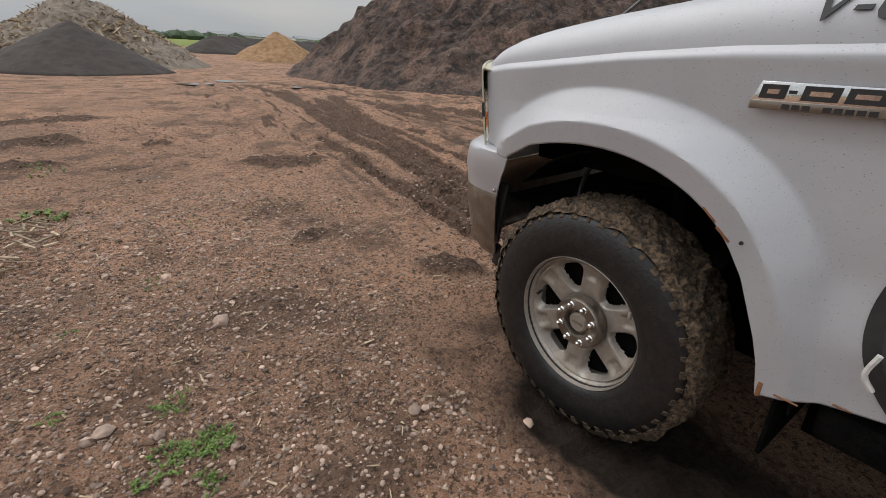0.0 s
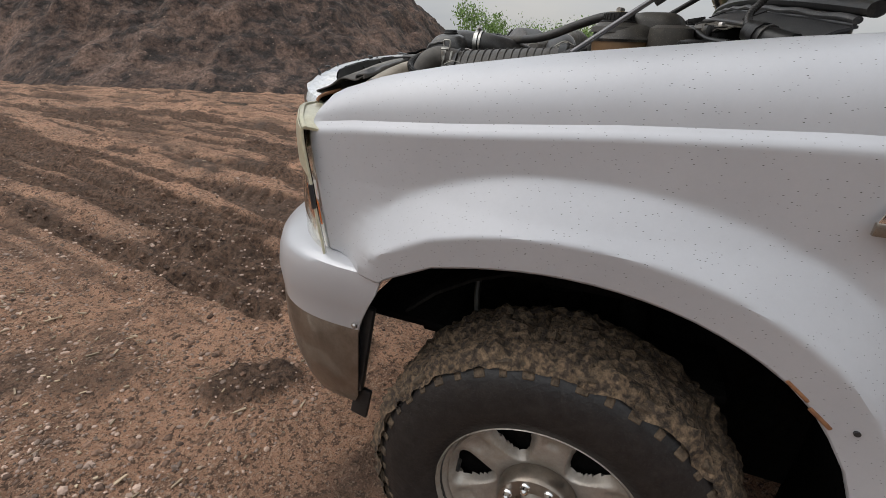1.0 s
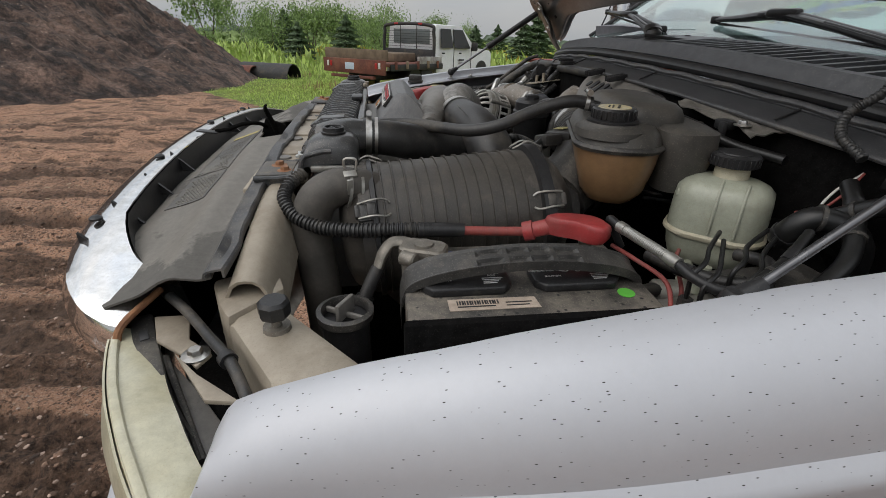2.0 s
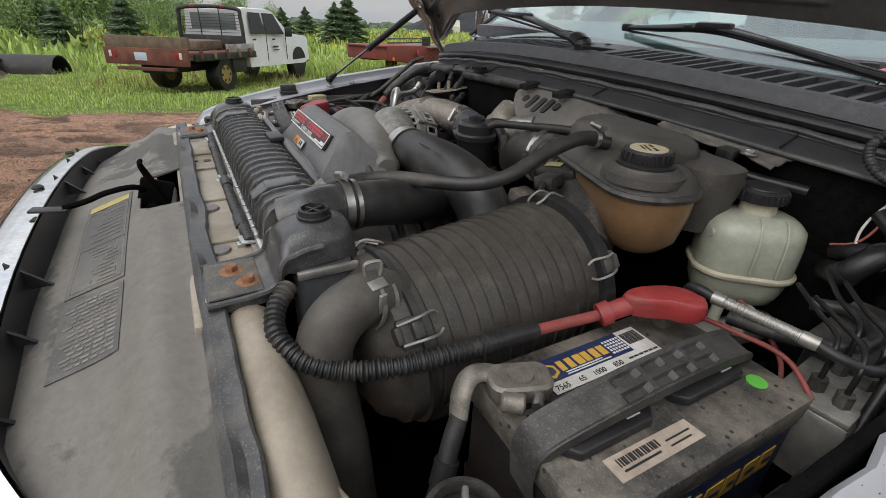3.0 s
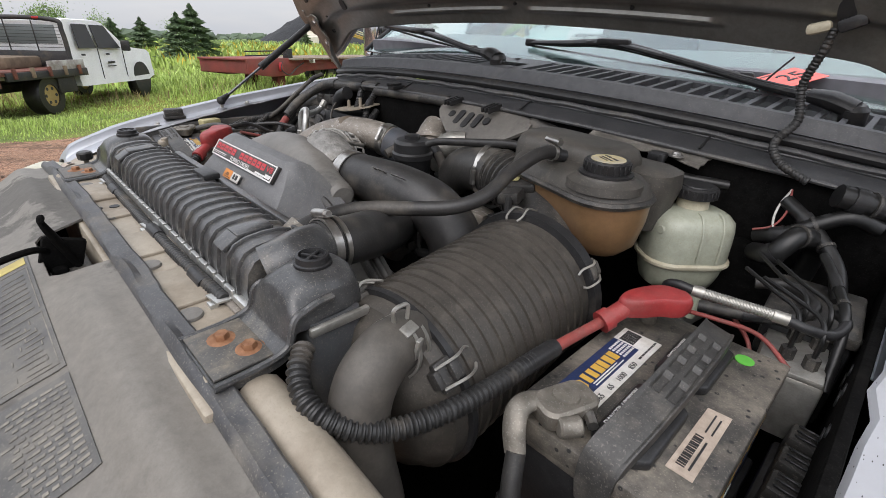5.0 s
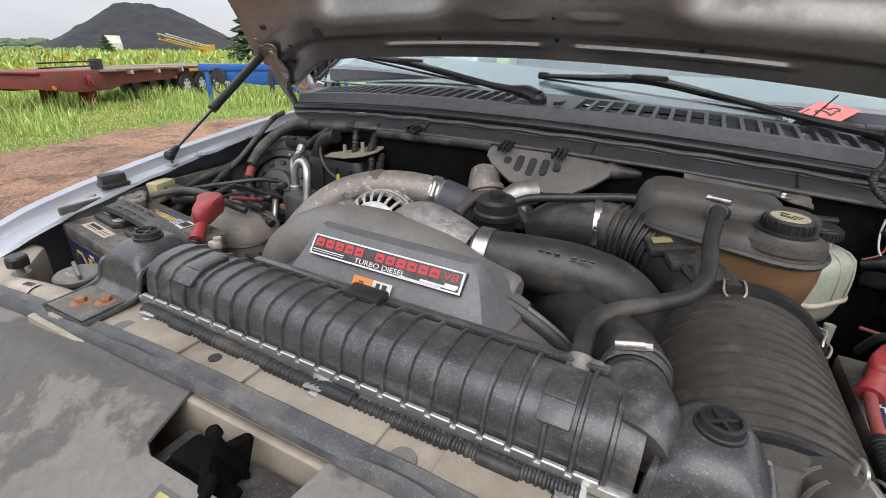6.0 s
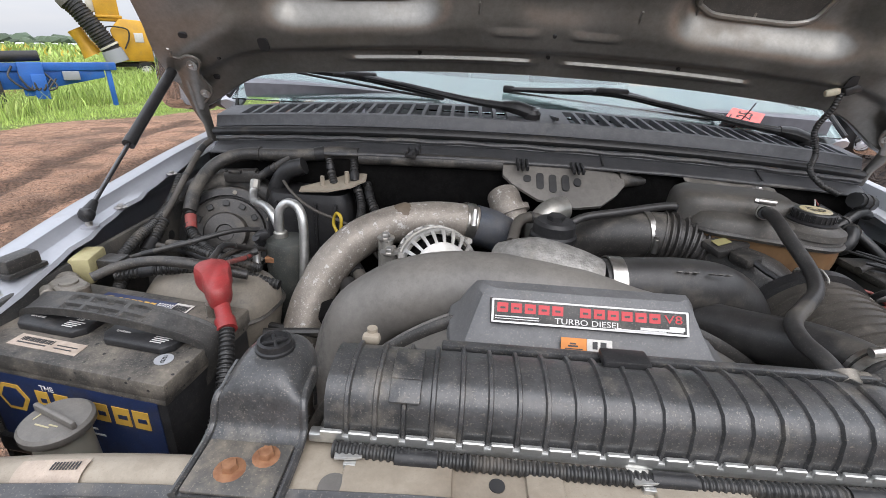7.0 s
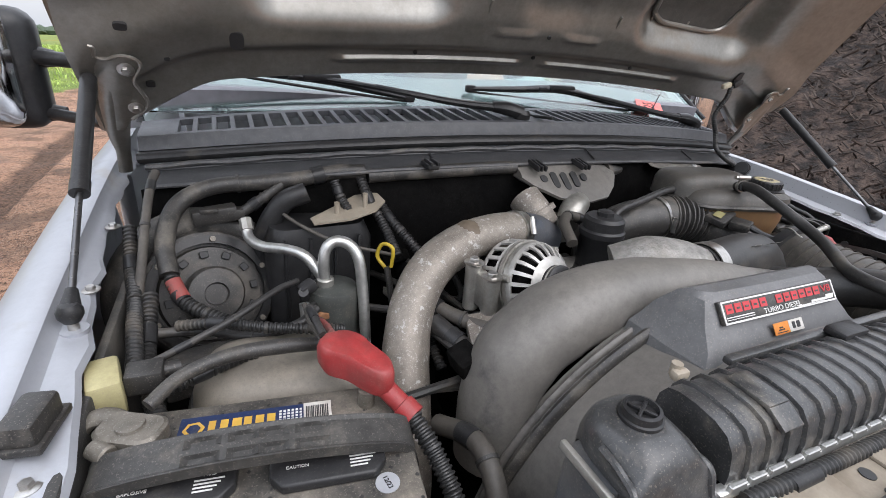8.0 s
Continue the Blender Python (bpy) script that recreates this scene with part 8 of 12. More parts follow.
    bars(M @ Matrix.Translation((-0.050, -0.062, 0.0001)), [(-0.044 + 0.0030 * k, -0.001, 0.0013 + 0.0005 * (k % 3), 0.008) for k in range(17)] + [(-0.044, -0.006, 0.045, 0.002), (0.014, -0.006, 0.028, 0.0016), (0.014, 0.0, 0.032, 0.0016)], BLACK_INK, st, "barcode")
    # terminals
    lx0, ly0 = -0.124, 0.046
    part("terminal_post", at(cyl((lx0, ly0, -0.002), (lx0, ly0, 0.029), 0.0085, seg=16)), STEEL, b)
    part("terminal_foot", at(lathe([(0.020, -0.001), (0.019, 0.004), (0.013, 0.008)], (lx0, ly0, 0), (0, 0, 1), 24)), BLACK, b)
    lugp = part("cable_lug", at(merge(stack([(0.006, 0.030, 0.018, 0.012, 0, 0), (0.009, 0.032, 0.020, 0.013, 0, 0), (0.024, 0.032, 0.020, 0.013, 0, 0), (0.027, 0.029, 0.017, 0.012, 0, 0)], (lx0, ly0), -20), lathe([(0.014, 0.026), (0.013, 0.030), (0.004, 0.031)], (lx0, ly0, 0), (0, 0, 1), 22), cyl((lx0 - 0.030, ly0 - 0.012, 0.016), (lx0 - 0.012, ly0 - 0.026, 0.016), 0.010, seg=16, bev=0.002), tube([(lx0 - 0.008, ly0 + 0.012, 0.016), (lx0 - 0.026, ly0 + 0.024, 0.020), (lx0 - 0.042, ly0 + 0.026, 0.018), (lx0 - 0.054, ly0 + 0.020, 0.006), (lx0 - 0.062, ly0 + 0.010, -0.012)], [0.013, 0.012, 0.012, 0.012, 0.011], 14, 6, flat=0.6))), COPPER, b, "corroded lead cable lug")
    part("lug_bolt", at(cyl((lx0 - 0.004, ly0 - 0.034, 0.016), (lx0 + 0.010, ly0 - 0.020, 0.016), 0.0055, seg=8)), STEEL, lugp)
    part("terminal_post", at(cyl((0.112, 0.064, -0.002), (0.112, 0.064, 0.02), 0.010, seg=16)), COPPER, b)
    if big_label:
        fm2 = M @ Matrix.Translation((0, -0.0915, -0.095)) @ pose(0, 0, 0, 90, 0, 0)
        fl = part("front_label", prism([(-0.135, -0.066), (0.135, -0.066), (0.135, 0.060), (-0.135, 0.060)], fm2, 0.0012), BLUE_STICKER, b, "large blue front label with yellow blocks")
        f2 = fm2 @ Matrix.Translation((0, 0, 0.0012))
        for k, wd in enumerate((0.020, 0.022, 0.026, 0.022, 0.025, 0.024)):
            x = -0.056 + 0.0300 * k
            part("yellow_block", prism([(x, 0.010), (x + wd, 0.010), (x + wd, 0.040), (x, 0.040)], f2, 0.0008), YELLOW_INK, fl)
            part("block_inset", prism([(x + 0.007, 0.021), (x + wd - 0.004, 0.021), (x + wd - 0.004, 0.028), (x + 0.007, 0.028)], f2 @ Matrix.Translation((0, 0, 0.0005)), 0.0008), BLUE_STICKER, fl)
        part("maker_mark", lathe([(0.026, 0), (0.026, 0.0009)], f2 @ Vector((-0.096, 0.020, 0)), (f2.to_3x3() @ Vector((0, 0, 1))), 6), YELLOW_INK, fl)
        part("mark_inset", lathe([(0.019, 0), (0.019, 0.0009)], f2 @ Vector((-0.096, 0.020, 0.0008)), (f2.to_3x3() @ Vector((0, 0, 1))), 6), BLUE_STICKER, fl)
        lettering("THE", 0.012, f2 @ Matrix.Translation((-0.035, 0.046, 0)), WHITE_INK, fl, "print")
        bars(f2, [(-0.06, -0.010, 0.09, 0.003), (-0.02, -0.020, 0.06, 0.003)], WHITE_INK, fl)
    return b, M


bat_l, ML = battery("battery", (-0.648, 0.220), -90, 1.247, True, "dusty black truck battery with carrying strap and green dot", 1.1, 0.008)
part("green_dot", lathe([(0.0105, 0), (0.0105, 0.0008)], (-0.701, 0.101, 1.2465), (0, 0, 1), 24), GREEN_INK, bat_l)
bat_r, MR = battery("battery", (0.684, 0.311), 172, 1.260, True, "dusty black truck battery with a large blue front label", 0.95, 0.020)
dot = part("date_dot", lathe([(0.012, 0), (0.012, 0.0008)], (0.574, 0.377, 1.2595), (0, 0, 1), 24), surf("grey_dot", (0.35, 0.36, 0.38), 0.6), bat_r)
lettering("12/23", 0.007, Matrix.Translation((0.574, 0.377, 1.2605)) @ pose(0, 0, 0, 0, 0, 100), BLACK_INK, dot, "date")


def boot(name, outline, z, h, neck_a, neck_b):
    """Red rubber boot over the positive terminal: a moulded slab with a round neck for the cable."""
    cx, cy = sum(p[0] for p in outline) / len(outline), sum(p[1] for p in outline) / len(outline)
    b = thing(name, "dusty red rubber boot over a battery terminal", "terminal boot", (cx, cy, z - h), "terminal boots")
    line = [(p.x, p.y) for p in spline([(x, y, 0) for x, y in outline] + [(*outline[0], 0)], 3)[:-1]]
    rings = []
    for dz, k in ((-h, 0.90), (-h * 0.75, 1.0), (-h * 0.28, 1.0), (-h * 0.08, 0.95), (0.0, 0.86)):
        rings.append([(cx + (x - cx) * k, cy + (y - cy) * k, z + dz - 0.10 * max(0.0, (Vector((x, y)) - Vector(outline[0])).length - 0.045)) for x, y in line])
    part("boot_body", loft(rings), RED, b, angle=50)
    a, c = Vector(neck_a), Vector(neck_b)
    d = (c - a).normalized()
    part("boot_neck", lathe([(0.012, 0.0), (0.0115, (c - a).length * 0.62), (0.0115, (c - a).length * 0.70), (0.0145, (c - a).length * 0.72), (0.0145, (c - a).length), (0.008, (c - a).length)], a, d, 20), RED, b, "round neck of the boot")
    return b


boot_l = boot("terminal_boot", [(-0.618, 0.090), (-0.630, 0.104), (-0.624, 0.122), (-0.606, 0.136), (-0.592, 0.152), (-0.574, 0.166), (-0.560, 0.162), (-0.560, 0.140), (-0.576, 0.112), (-0.594, 0.094)], 1.302, 0.026, (-0.572, 0.148, 1.284), (-0.556, 0.192, 1.267))
part("red_sleeve", tube([(-0.557, 0.188, 1.268), (-0.550, 0.240, 1.267), (-0.545, 0.300, 1.268)], 0.0068, 12, 6), RED_SOFT, boot_l)
part("cable_loom", tube([(-0.545, 0.288, 1.268), (-0.544, 0.340, 1.270), (-0.542, 0.385, 1.270), (-0.533, 0.440, 1.267), (-0.517, 0.490, 1.267), (-0.497, 0.526, 1.277), (-0.468, 0.545, 1.292), (-0.438, 0.540, 1.306), (-0.416, 0.520, 1.318)], 0.0098, 14, 10, 0.0012, 0.0062), LOOM, boot_l, "black corrugated cable loom")
part("tape", tube([(-0.546, 0.280, 1.268), (-0.545, 0.310, 1.269), (-0.544, 0.345, 1.270)], 0.0112, 12, 6, lumpy=0.15), BLACK, boot_l)
boot_r = boot("terminal_boot", [(0.598, 0.19), (0.611, 0.207), (0.606, 0.231), (0.585, 0.248), (0.57, 0.268), (0.552, 0.285), (0.537, 0.28), (0.534, 0.258), (0.547, 0.231), (0.557, 0.207), (0.575, 0.19)], 1.322, 0.036, (0.554, 0.258, 1.292), (0.521, 0.308, 1.265))
part("cable_loom", tube([(0.524, 0.302, 1.268), (0.508, 0.345, 1.240), (0.497, 0.395, 1.20), (0.500, 0.44, 1.16), (0.515, 0.46, 1.12)], 0.0100, 14, 10, 0.0012, 0.0064), LOOM, boot_r, "black corrugated cable loom")
part("sense_wire", tube([(0.598, 0.205, 1.300), (0.600, 0.175, 1.302), (0.606, 0.13, 1.296), (0.604, 0.06, 1.285)], 0.004, 8, 6), RUBBER_GREY, boot_r)
# negative cables
neg_l = solo("battery_cable", tube([(-0.592, 0.405, 1.237), (-0.600, 0.418, 1.212), (-0.610, 0.432, 1.182), (-0.622, 0.455, 1.13), (-0.64, 0.46, 1.05)], [0.0095, 0.010, 0.0095, 0.0095, 0.0095], 12, 8), RUBBER, "dusty black battery cable bending down beside the battery", "cable")
part("tape_collar", cyl((-0.605, 0.424, 1.200), (-0.612, 0.434, 1.177), 0.0125, seg=14), BLACK, neg_l)
solo("battery_cable", tube([(0.790, 0.215, 1.280), (0.760, 0.188, 1.290), (0.71, 0.172, 1.296), (0.65, 0.165, 1.292), (0.56, 0.150, 1.27)], [0.008, 0.008, 0.009, 0.010, 0.008], 12, 8), BLACK_DUSTY, "black taped battery cable behind the battery", "cable")

# filler cap by the left lamp and washer bottle on the right
ring_cap = thing("filler_ring", "grey plastic filler ring with a moulded cap", "filler cap", (-0.673, 0.446, 1.10))
part("ring", lathe([(0.027, 0.0), (0.034, 0.0), (0.035, 0.010), (0.029, 0.012), (0.027, 0.007)], (-0.673, 0.446, 1.214), (0, 0, 1), 32, close=True), BLACK_DUSTY, ring_cap)
part("cap_web", merge(box((-0.673, 0.446, 1.218), (0.056, 0.005, 0.008), 0.002, (0, 0, 60)), box((-0.673, 0.446, 1.226), (0.006, 0.034, 0.024), 0.002, (0, 0, 60))), GREY_DUSTY, ring_cap)
part("neck", cyl((-0.673, 0.446, 1.08), (-0.673, 0.446, 1.212), 0.029, seg=28), BLACK, ring_cap)
washer = thing("washer_bottle", "translucent washer bottle with a dusty flat cap", "washer bottle", (0.677, 0.452, 1.08))
part("bottle_neck", lathe([(0.034, 1.08), (0.030, 1.205), (0.027, 1.212)], (0.668, 0.455, 0), (0, 0, 1), 28), surf("dull_translucent_plastic", (0.26, 0.25, 0.21), 0.5, 0.0, (0.2, 0.19, 0.16), 20.0), washer)
part("cap", lathe([(0.038, 1.208), (0.0395, 1.210), (0.0395, 1.218), (0.036, 1.2215), (0.012, 1.222)], (0.668, 0.455, 0), (0, 0, 1), 36), GREY_DUSTY, washer)
part("cap_grip", box((0.668, 0.455, 1.226), (0.007, 0.074, 0.012), 0.003, (0, 0, 70)), GREY_DUSTY, washer)
bars(Matrix.Translation((0.670, 0.458, 1.2222)) @ pose(0, 0, 0, 0, 0, 170), [(-0.022, 0.006, 0.016, 0.002), (-0.022, -0.006, 0.002, 0.012), (0.004, -0.008, 0.012, 0.002), (-0.012, -0.012, 0.02, 0.002)], surf("pale_print", (0.45, 0.40, 0.25), 0.6), washer)
def on_shoulder(x, y):
    """A place just over the right shoulder of the radiator support."""
    u = (x - 0.405) / 0.255
    j = (y - 0.528 + 0.004 * u) / 0.074
    return Vector((x, y, 1.2885 - 0.036 * u ** 1.6 + 0.012 * math.sin(math.pi * j) - 0.060 * (abs(j - 0.5) * 2) ** 4))


label_s = part("paper_label", sheet(lambda u, v: on_shoulder(0.525 + 0.070 * u, 0.560 + 0.026 * v), 10, 8, 0.0006), PINK_STICKER, support, "white paper label")
for k in range(9):
    part("barcode_bar", sheet(lambda u, v, k=k: on_shoulder(0.532 + 0.0032 * k + 0.0015 * u, 0.564 + 0.008 * v) + Vector((0, 0, 0.0012)), 2, 3, 0.0004), BLACK_INK, label_s)

# ---- right rear of the bay: blower, accumulator, pipes, hoses ----
blower = thing("blower_motor", "dark plastic heater blower housing with a round motor", "blower motor", (0.735, -0.12, 1.1))
bd = Vector((-0.25, 0.85, 0.40)).normalized()
bc = Vector((0.735, -0.125, 1.225))
part("housing", lathe([(0.115, -0.10), (0.118, -0.03), (0.110, -0.015), (0.100, -0.012), (0.098, -0.020), (0.085, -0.020), (0.082, -0.006), (0.060, -0.004)], bc, bd, 44), BLACK_DUSTY, blower)
part("flange", lathe([(0.090, -0.012), (0.104, -0.012), (0.104, -0.004), (0.090, -0.002)], bc, bd, 44, close=True), BLACK, blower)
part("motor", lathe([(0.048, -0.006), (0.048, 0.022), (0.044, 0.028), (0.020, 0.030), (0.018, 0.024), (0.008, 0.024)], bc, bd, 36), BLACK_DUSTY, blower)
bm0 = axis_matrix(bc, bd)
for k in range(12):
    a = 2 * math.pi * k / 12
    bm = box((0.070, 0, 0.0), (0.012, 0.014, 0.004), 0.001, None, 1)
    bm.transform(bm0 @ pose(0, 0, 0, 0, 0, math.degrees(a)))
    part("vent_slot", bm, BLACK_INK, blower)
for k in range(6):
    a = 2 * math.pi * (k + 0.3) / 6
    part("screw", cyl(bm0 @ Vector((0.097 * math.cos(a), 0.097 * math.sin(a), -0.006)), bm0 @ Vector((0.097 * math.cos(a), 0.097 * math.sin(a), 0.002)), 0.005, seg=10), COPPER, blower)
part("scroll", tube([bm0 @ Vector((0.13 * math.cos(a), 0.13 * math.sin(a), -0.05)) for a in [radians(d) for d in range(-20, 200, 15)]], 0.030, 12, 2), BLACK_DUSTY, blower)

accum = thing("accumulator", "dark air-conditioning accumulator with bare aluminium pipes", "accumulator", (0.545, -0.015, 1.1))
part("canister", lathe([(0.042, 1.08), (0.044, 1.09), (0.044, 1.262), (0.040, 1.272), (0.025, 1.277), (0.018, 1.278)], (0.548, -0.012, 0), (0, 0, 1), 30), surf("dark_green_grey_paint", (0.06, 0.065, 0.06), 0.5, 0.2, (0.045, 0.048, 0.045), 30.0, dust=(0.15, 0.135, 0.11), dust_amt=0.4), accum)
part("u_pipe", tube([(0.560, -0.010, 1.270), (0.562, -0.012, 1.315), (0.556, -0.016, 1.340), (0.540, -0.018, 1.350), (0.520, -0.010, 1.345), (0.508, 0.002, 1.325), (0.504, 0.012, 1.28), (0.503, 0.03, 1.20), (0.503, 0.05, 1.05)], 0.0095, 14, 8), ALU_BRIGHT, accum, "bare aluminium pipe")
part("line", tube([(0.562, -0.015, 1.285), (0.585, -0.035, 1.318), (0.61, -0.06, 1.324), (0.650, -0.10, 1.318), (0.668, -0.135, 1.322), (0.670, -0.155, 1.338)], 0.009, 14, 8), ALU_BRIGHT, accum, "bare aluminium pipe")
part("line_nut", cyl((0.669, -0.147, 1.329), (0.671, -0.163, 1.347), 0.0115, seg=8, bev=0.002), ALU, accum)
part("fitting", cyl((0.560, -0.010, 1.268), (0.560, -0.010, 1.290), 0.014, seg=16, bev=0.002), ALU, accum)
part("small_line", tube([(0.600, 0.020, 1.265), (0.598, 0.030, 1.235), (0.592, 0.045, 1.205), (0.60, 0.055, 1.18)], 0.008, 12, 8), ALU_BRIGHT, accum)
part("service_port", cyl((0.596, 0.0, 1.262), (0.600, 0.02, 1.285), 0.008, seg=12), BLACK, accum)
part("switch_plug", box((0.592, 0.006, 1.285), (0.028, 0.022, 0.018), 0.005, (0, 20, 20)), BLACK, accum)
part("bracket", box((0.572, 0.024, 1.24), (0.020, 0.012, 0.012), 0.002), RUST, accum)

tank_v = thing("vacuum_tank", "broad dusty tan plastic tank behind the battery", "vacuum tank", (0.640, 0.110, 1.12))
part("tank_shell", stack([(1.12, 0.108, 0.062, 0.05, 0, 0), (1.196, 0.120, 0.076, 0.062, 0, 0), (1.222, 0.116, 0.073, 0.060, 0, 0), (1.240, 0.104, 0.062, 0.052, 0, 0), (1.250, 0.084, 0.044, 0.038, 0, 0), (1.253, 0.05, 0.022, 0.02, 0, 0)], (0.640, 0.122), -9, 8), VAC_TAN, tank_v, "dusty tan shell")
part("tank_seam", stack([(1.196, 0.121, 0.077, 0.062, 0, 0), (1.199, 0.124, 0.080, 0.064, 0, 0), (1.203, 0.121, 0.077, 0.062, 0, 0)], (0.640, 0.122), -9, 8), BLACK_DUSTY, tank_v, "raised seam")
relay = solo("relay_box", merge(box((0.760, 0.050, 1.195), (0.085, 0.055, 0.055), 0.006, (10, 0, 10)), box((0.720, 0.055, 1.215), (0.03, 0.04, 0.03), 0.004)), BLACK_DUSTY, "dusty black relay box on the inner wing", "relay box")
part("orange_clip", box((0.724, 0.072, 1.228), (0.014, 0.010, 0.012), 0.002), ORANGE_INK, relay)
ybox = thing("connector", "yellowed plastic connector with a black plug on the inner wing", "connector", (0.84, 0.16, 1.25))
part("yellow_housing", box((0.838, 0.160, 1.272), (0.034, 0.060, 0.048), 0.005, (0, 0, 12)), surf("yellowed_plastic", (0.42, 0.38, 0.20), 0.55, 0.0, (0.36, 0.32, 0.17), 40.0, dust=(0.25, 0.21, 0.14), dust_amt=0.3), ybox)
part("plug", merge(box((0.800, 0.150, 1.272), (0.040, 0.034, 0.028), 0.004), cyl((0.785, 0.145, 1.272), (0.765, 0.140, 1.270), 0.010, seg=12)), BLACK_DUSTY, ybox)
solo("harness_plug", merge(box((0.720, -0.200, 1.345), (0.075, 0.032, 0.028), 0.005, (0, 4, 8)), box((0.680, -0.200, 1.345), (0.02, 0.024, 0.02), 0.003), box((0.728, -0.184, 1.358), (0.03, 0.012, 0.008), 0.002)), BLACK_DUSTY, "dusty grey harness plug beside the firewall", "connector")

LOOMS = [
    ([(0.440, -0.215, 1.412), (0.50, -0.222, 1.410), (0.56, -0.215, 1.402), (0.63, -0.212, 1.398), (0.72, -0.215, 1.392), (0.775, -0.19, 1.37), (0.795, -0.13, 1.33), (0.79, -0.08, 1.29)], 0.0150, BLACK_DUSTY, 0.0, "taped main wiring harness bending down the firewall"),
    ([(0.790, -0.085, 1.29), (0.775, -0.050, 1.262), (0.74, -0.02, 1.245), (0.69, 0.015, 1.235), (0.64, 0.05, 1.225)], 0.0105, LOOM, 0.0012, "corrugated loom with a red band"),
    ([(0.672, -0.198, 1.348), (0.635, -0.20, 1.372), (0.60, -0.205, 1.395)], 0.010, BLACK_DUSTY, 0.0, "short taped harness branch"),
    ([(0.81, -0.02, 1.29), (0.812, 0.05, 1.25), (0.806, 0.12, 1.235), (0.79, 0.18, 1.225)], 0.010, LOOM, 0.0012, "corrugated loom along the inner wing"),
    ([(0.790, 0.165, 1.255), (0.74, 0.150, 1.262), (0.68, 0.120, 1.258), (0.60, 0.11, 1.250), (0.52, 0.115, 1.235)], 0.0085, LOOM, 0.001, "thin corrugated loom across the tank"),
    ([(0.800, 0.03, 1.255), (0.74, 0.035, 1.250), (0.68, 0.06, 1.245), (0.62, 0.075, 1.262), (0.585, 0.050, 1.27)], 0.007, RUBBER, 0.0, "thin rubber hose behind the battery"),
    ([(0.806, -0.24, 1.415), (0.812, -0.20, 1.40), (0.820, -0.14, 1.355), (0.825, -0.08, 1.31), (0.828, -0.03, 1.28)], 0.007, RUBBER_GREY, 0.0, "grey vent hose down the inner wing"),
    ([(0.60, 0.190, 1.315), (0.605, 0.13, 1.315), (0.60, 0.07, 1.285), (0.585, 0.02, 1.26)], 0.005, RUBBER, 0.0, "thin black wire behind the battery"),
    ([(0.78, 0.20, 1.24), (0.80, 0.28, 1.22), (0.81, 0.36, 1.18)], 0.007, RUBBER, 0.0, "black hose beside the battery"),
    ([(0.45, 0.23, 1.16), (0.43, 0.30, 1.19), (0.43, 0.36, 1.17), (0.44, 0.40, 1.10)], 0.014, RUBBER_GREY, 0.0, "grey rubber radiator hose"),
    ([(0.40, 0.08, 1.23), (0.375, 0.13, 1.215), (0.35, 0.17, 1.20), (0.30, 0.20, 1.20)], 0.017, RUBBER, 0.0, "thick heater hose under the alternator"),
    ([(0.41, -0.02, 1.25), (0.40, 0.05, 1.20), (0.395, 0.12, 1.16)], 0.009, LOOM, 0.001, "corrugated loom beside the pipe"),
    ([(0.45, -0.21, 1.40), (0.44, -0.17, 1.36), (0.42, -0.14, 1.32), (0.41, -0.08, 1.28)], 0.009, LOOM, 0.001, "corrugated loom below the firewall"),
    ([(-0.06, -0.02, 1.30), (0.02, -0.05, 1.34), (0.07, -0.03, 1.345), (0.09, 0.03, 1.32)], 0.011, RUBBER_GREY, 0.0, "short grey rubber hose by the oil filter"),
]
for pts, r, mt, rib, lab in LOOMS:
    taped(solo("wiring_loom" if rib or mt is BLACK_DUSTY else "rubber_hose", tube(pts, r, 12, 8, rib, 0.007), mt, lab, "wiring loom" if rib or mt is BLACK_DUSTY else "hose"), pts, r)
solo("red_band", tube([(0.786, -0.075, 1.282), (0.779, -0.06, 1.270), (0.773, -0.048, 1.262)], 0.0122, 12, 4), RED_SOFT, "red tape band on the loom", "tape")
tin = bmesh.new()
tin.faces.new([tin.verts.new(p) for p in ((0.413, -0.160, 1.366), (0.440, -0.130, 1.357), (0.490, -0.120, 1.347), (0.557, -0.125, 1.341), (0.560, -0.150, 1.344), (0.500, -0.185, 1.356), (0.452, -0.215, 1.368), (0.418, -0.200, 1.370))])
tin.normal_update()
if tin.faces[:][0].normal.z < 0:
    bmesh.ops.reverse_faces(tin, faces=tin.faces[:])
solidify(tin, 0.003)
bracket = solo("tin_bracket", merge(tin, cyl((0.455, -0.155, 1.355), (0.455, -0.155, 1.385), 0.005, seg=8), cyl((0.51, -0.150, 1.345), (0.51, -0.150, 1.372), 0.005, seg=8)), TAN, "dusty tin bracket with studs near the firewall", "bracket")
solo("turbo_flange", merge(tube([(0.07, -0.09, 1.31), (0.09, -0.11, 1.34), (0.10, -0.14, 1.36)], [0.034, 0.036, 0.036], 18, 4), lathe([(0.044, -0.006), (0.044, 0.006)], (0.085, -0.105, 1.333), (0.3, -0.4, 0.6), 22)), PIPE, "rusty grey turbo flange behind the engine", "turbocharger")
solo("cooler_pipe", merge(tube([(0.03, -0.07, 1.32), (0.0, -0.09, 1.345), (-0.03, -0.11, 1.35)], [0.026, 0.028, 0.026], 16, 5, lumpy=0.05), box((0.015, -0.10, 1.30), (0.08, 0.06, 0.06), 0.012)), ALU, "cast metal cooler pipe under the harness channel", "pipe")

# ---- left rear: fuse box, ABS block, lines, wires ----
fuse = thing("fuse_box", "dusty black fuse box with ridged covers", "fuse box", (-0.745, -0.10, 1.10))
part("body", box((-0.735, -0.085, 1.185), (0.10, 0.14, 0.13), 0.008, (0, 0, 4)), BLACK, fuse)
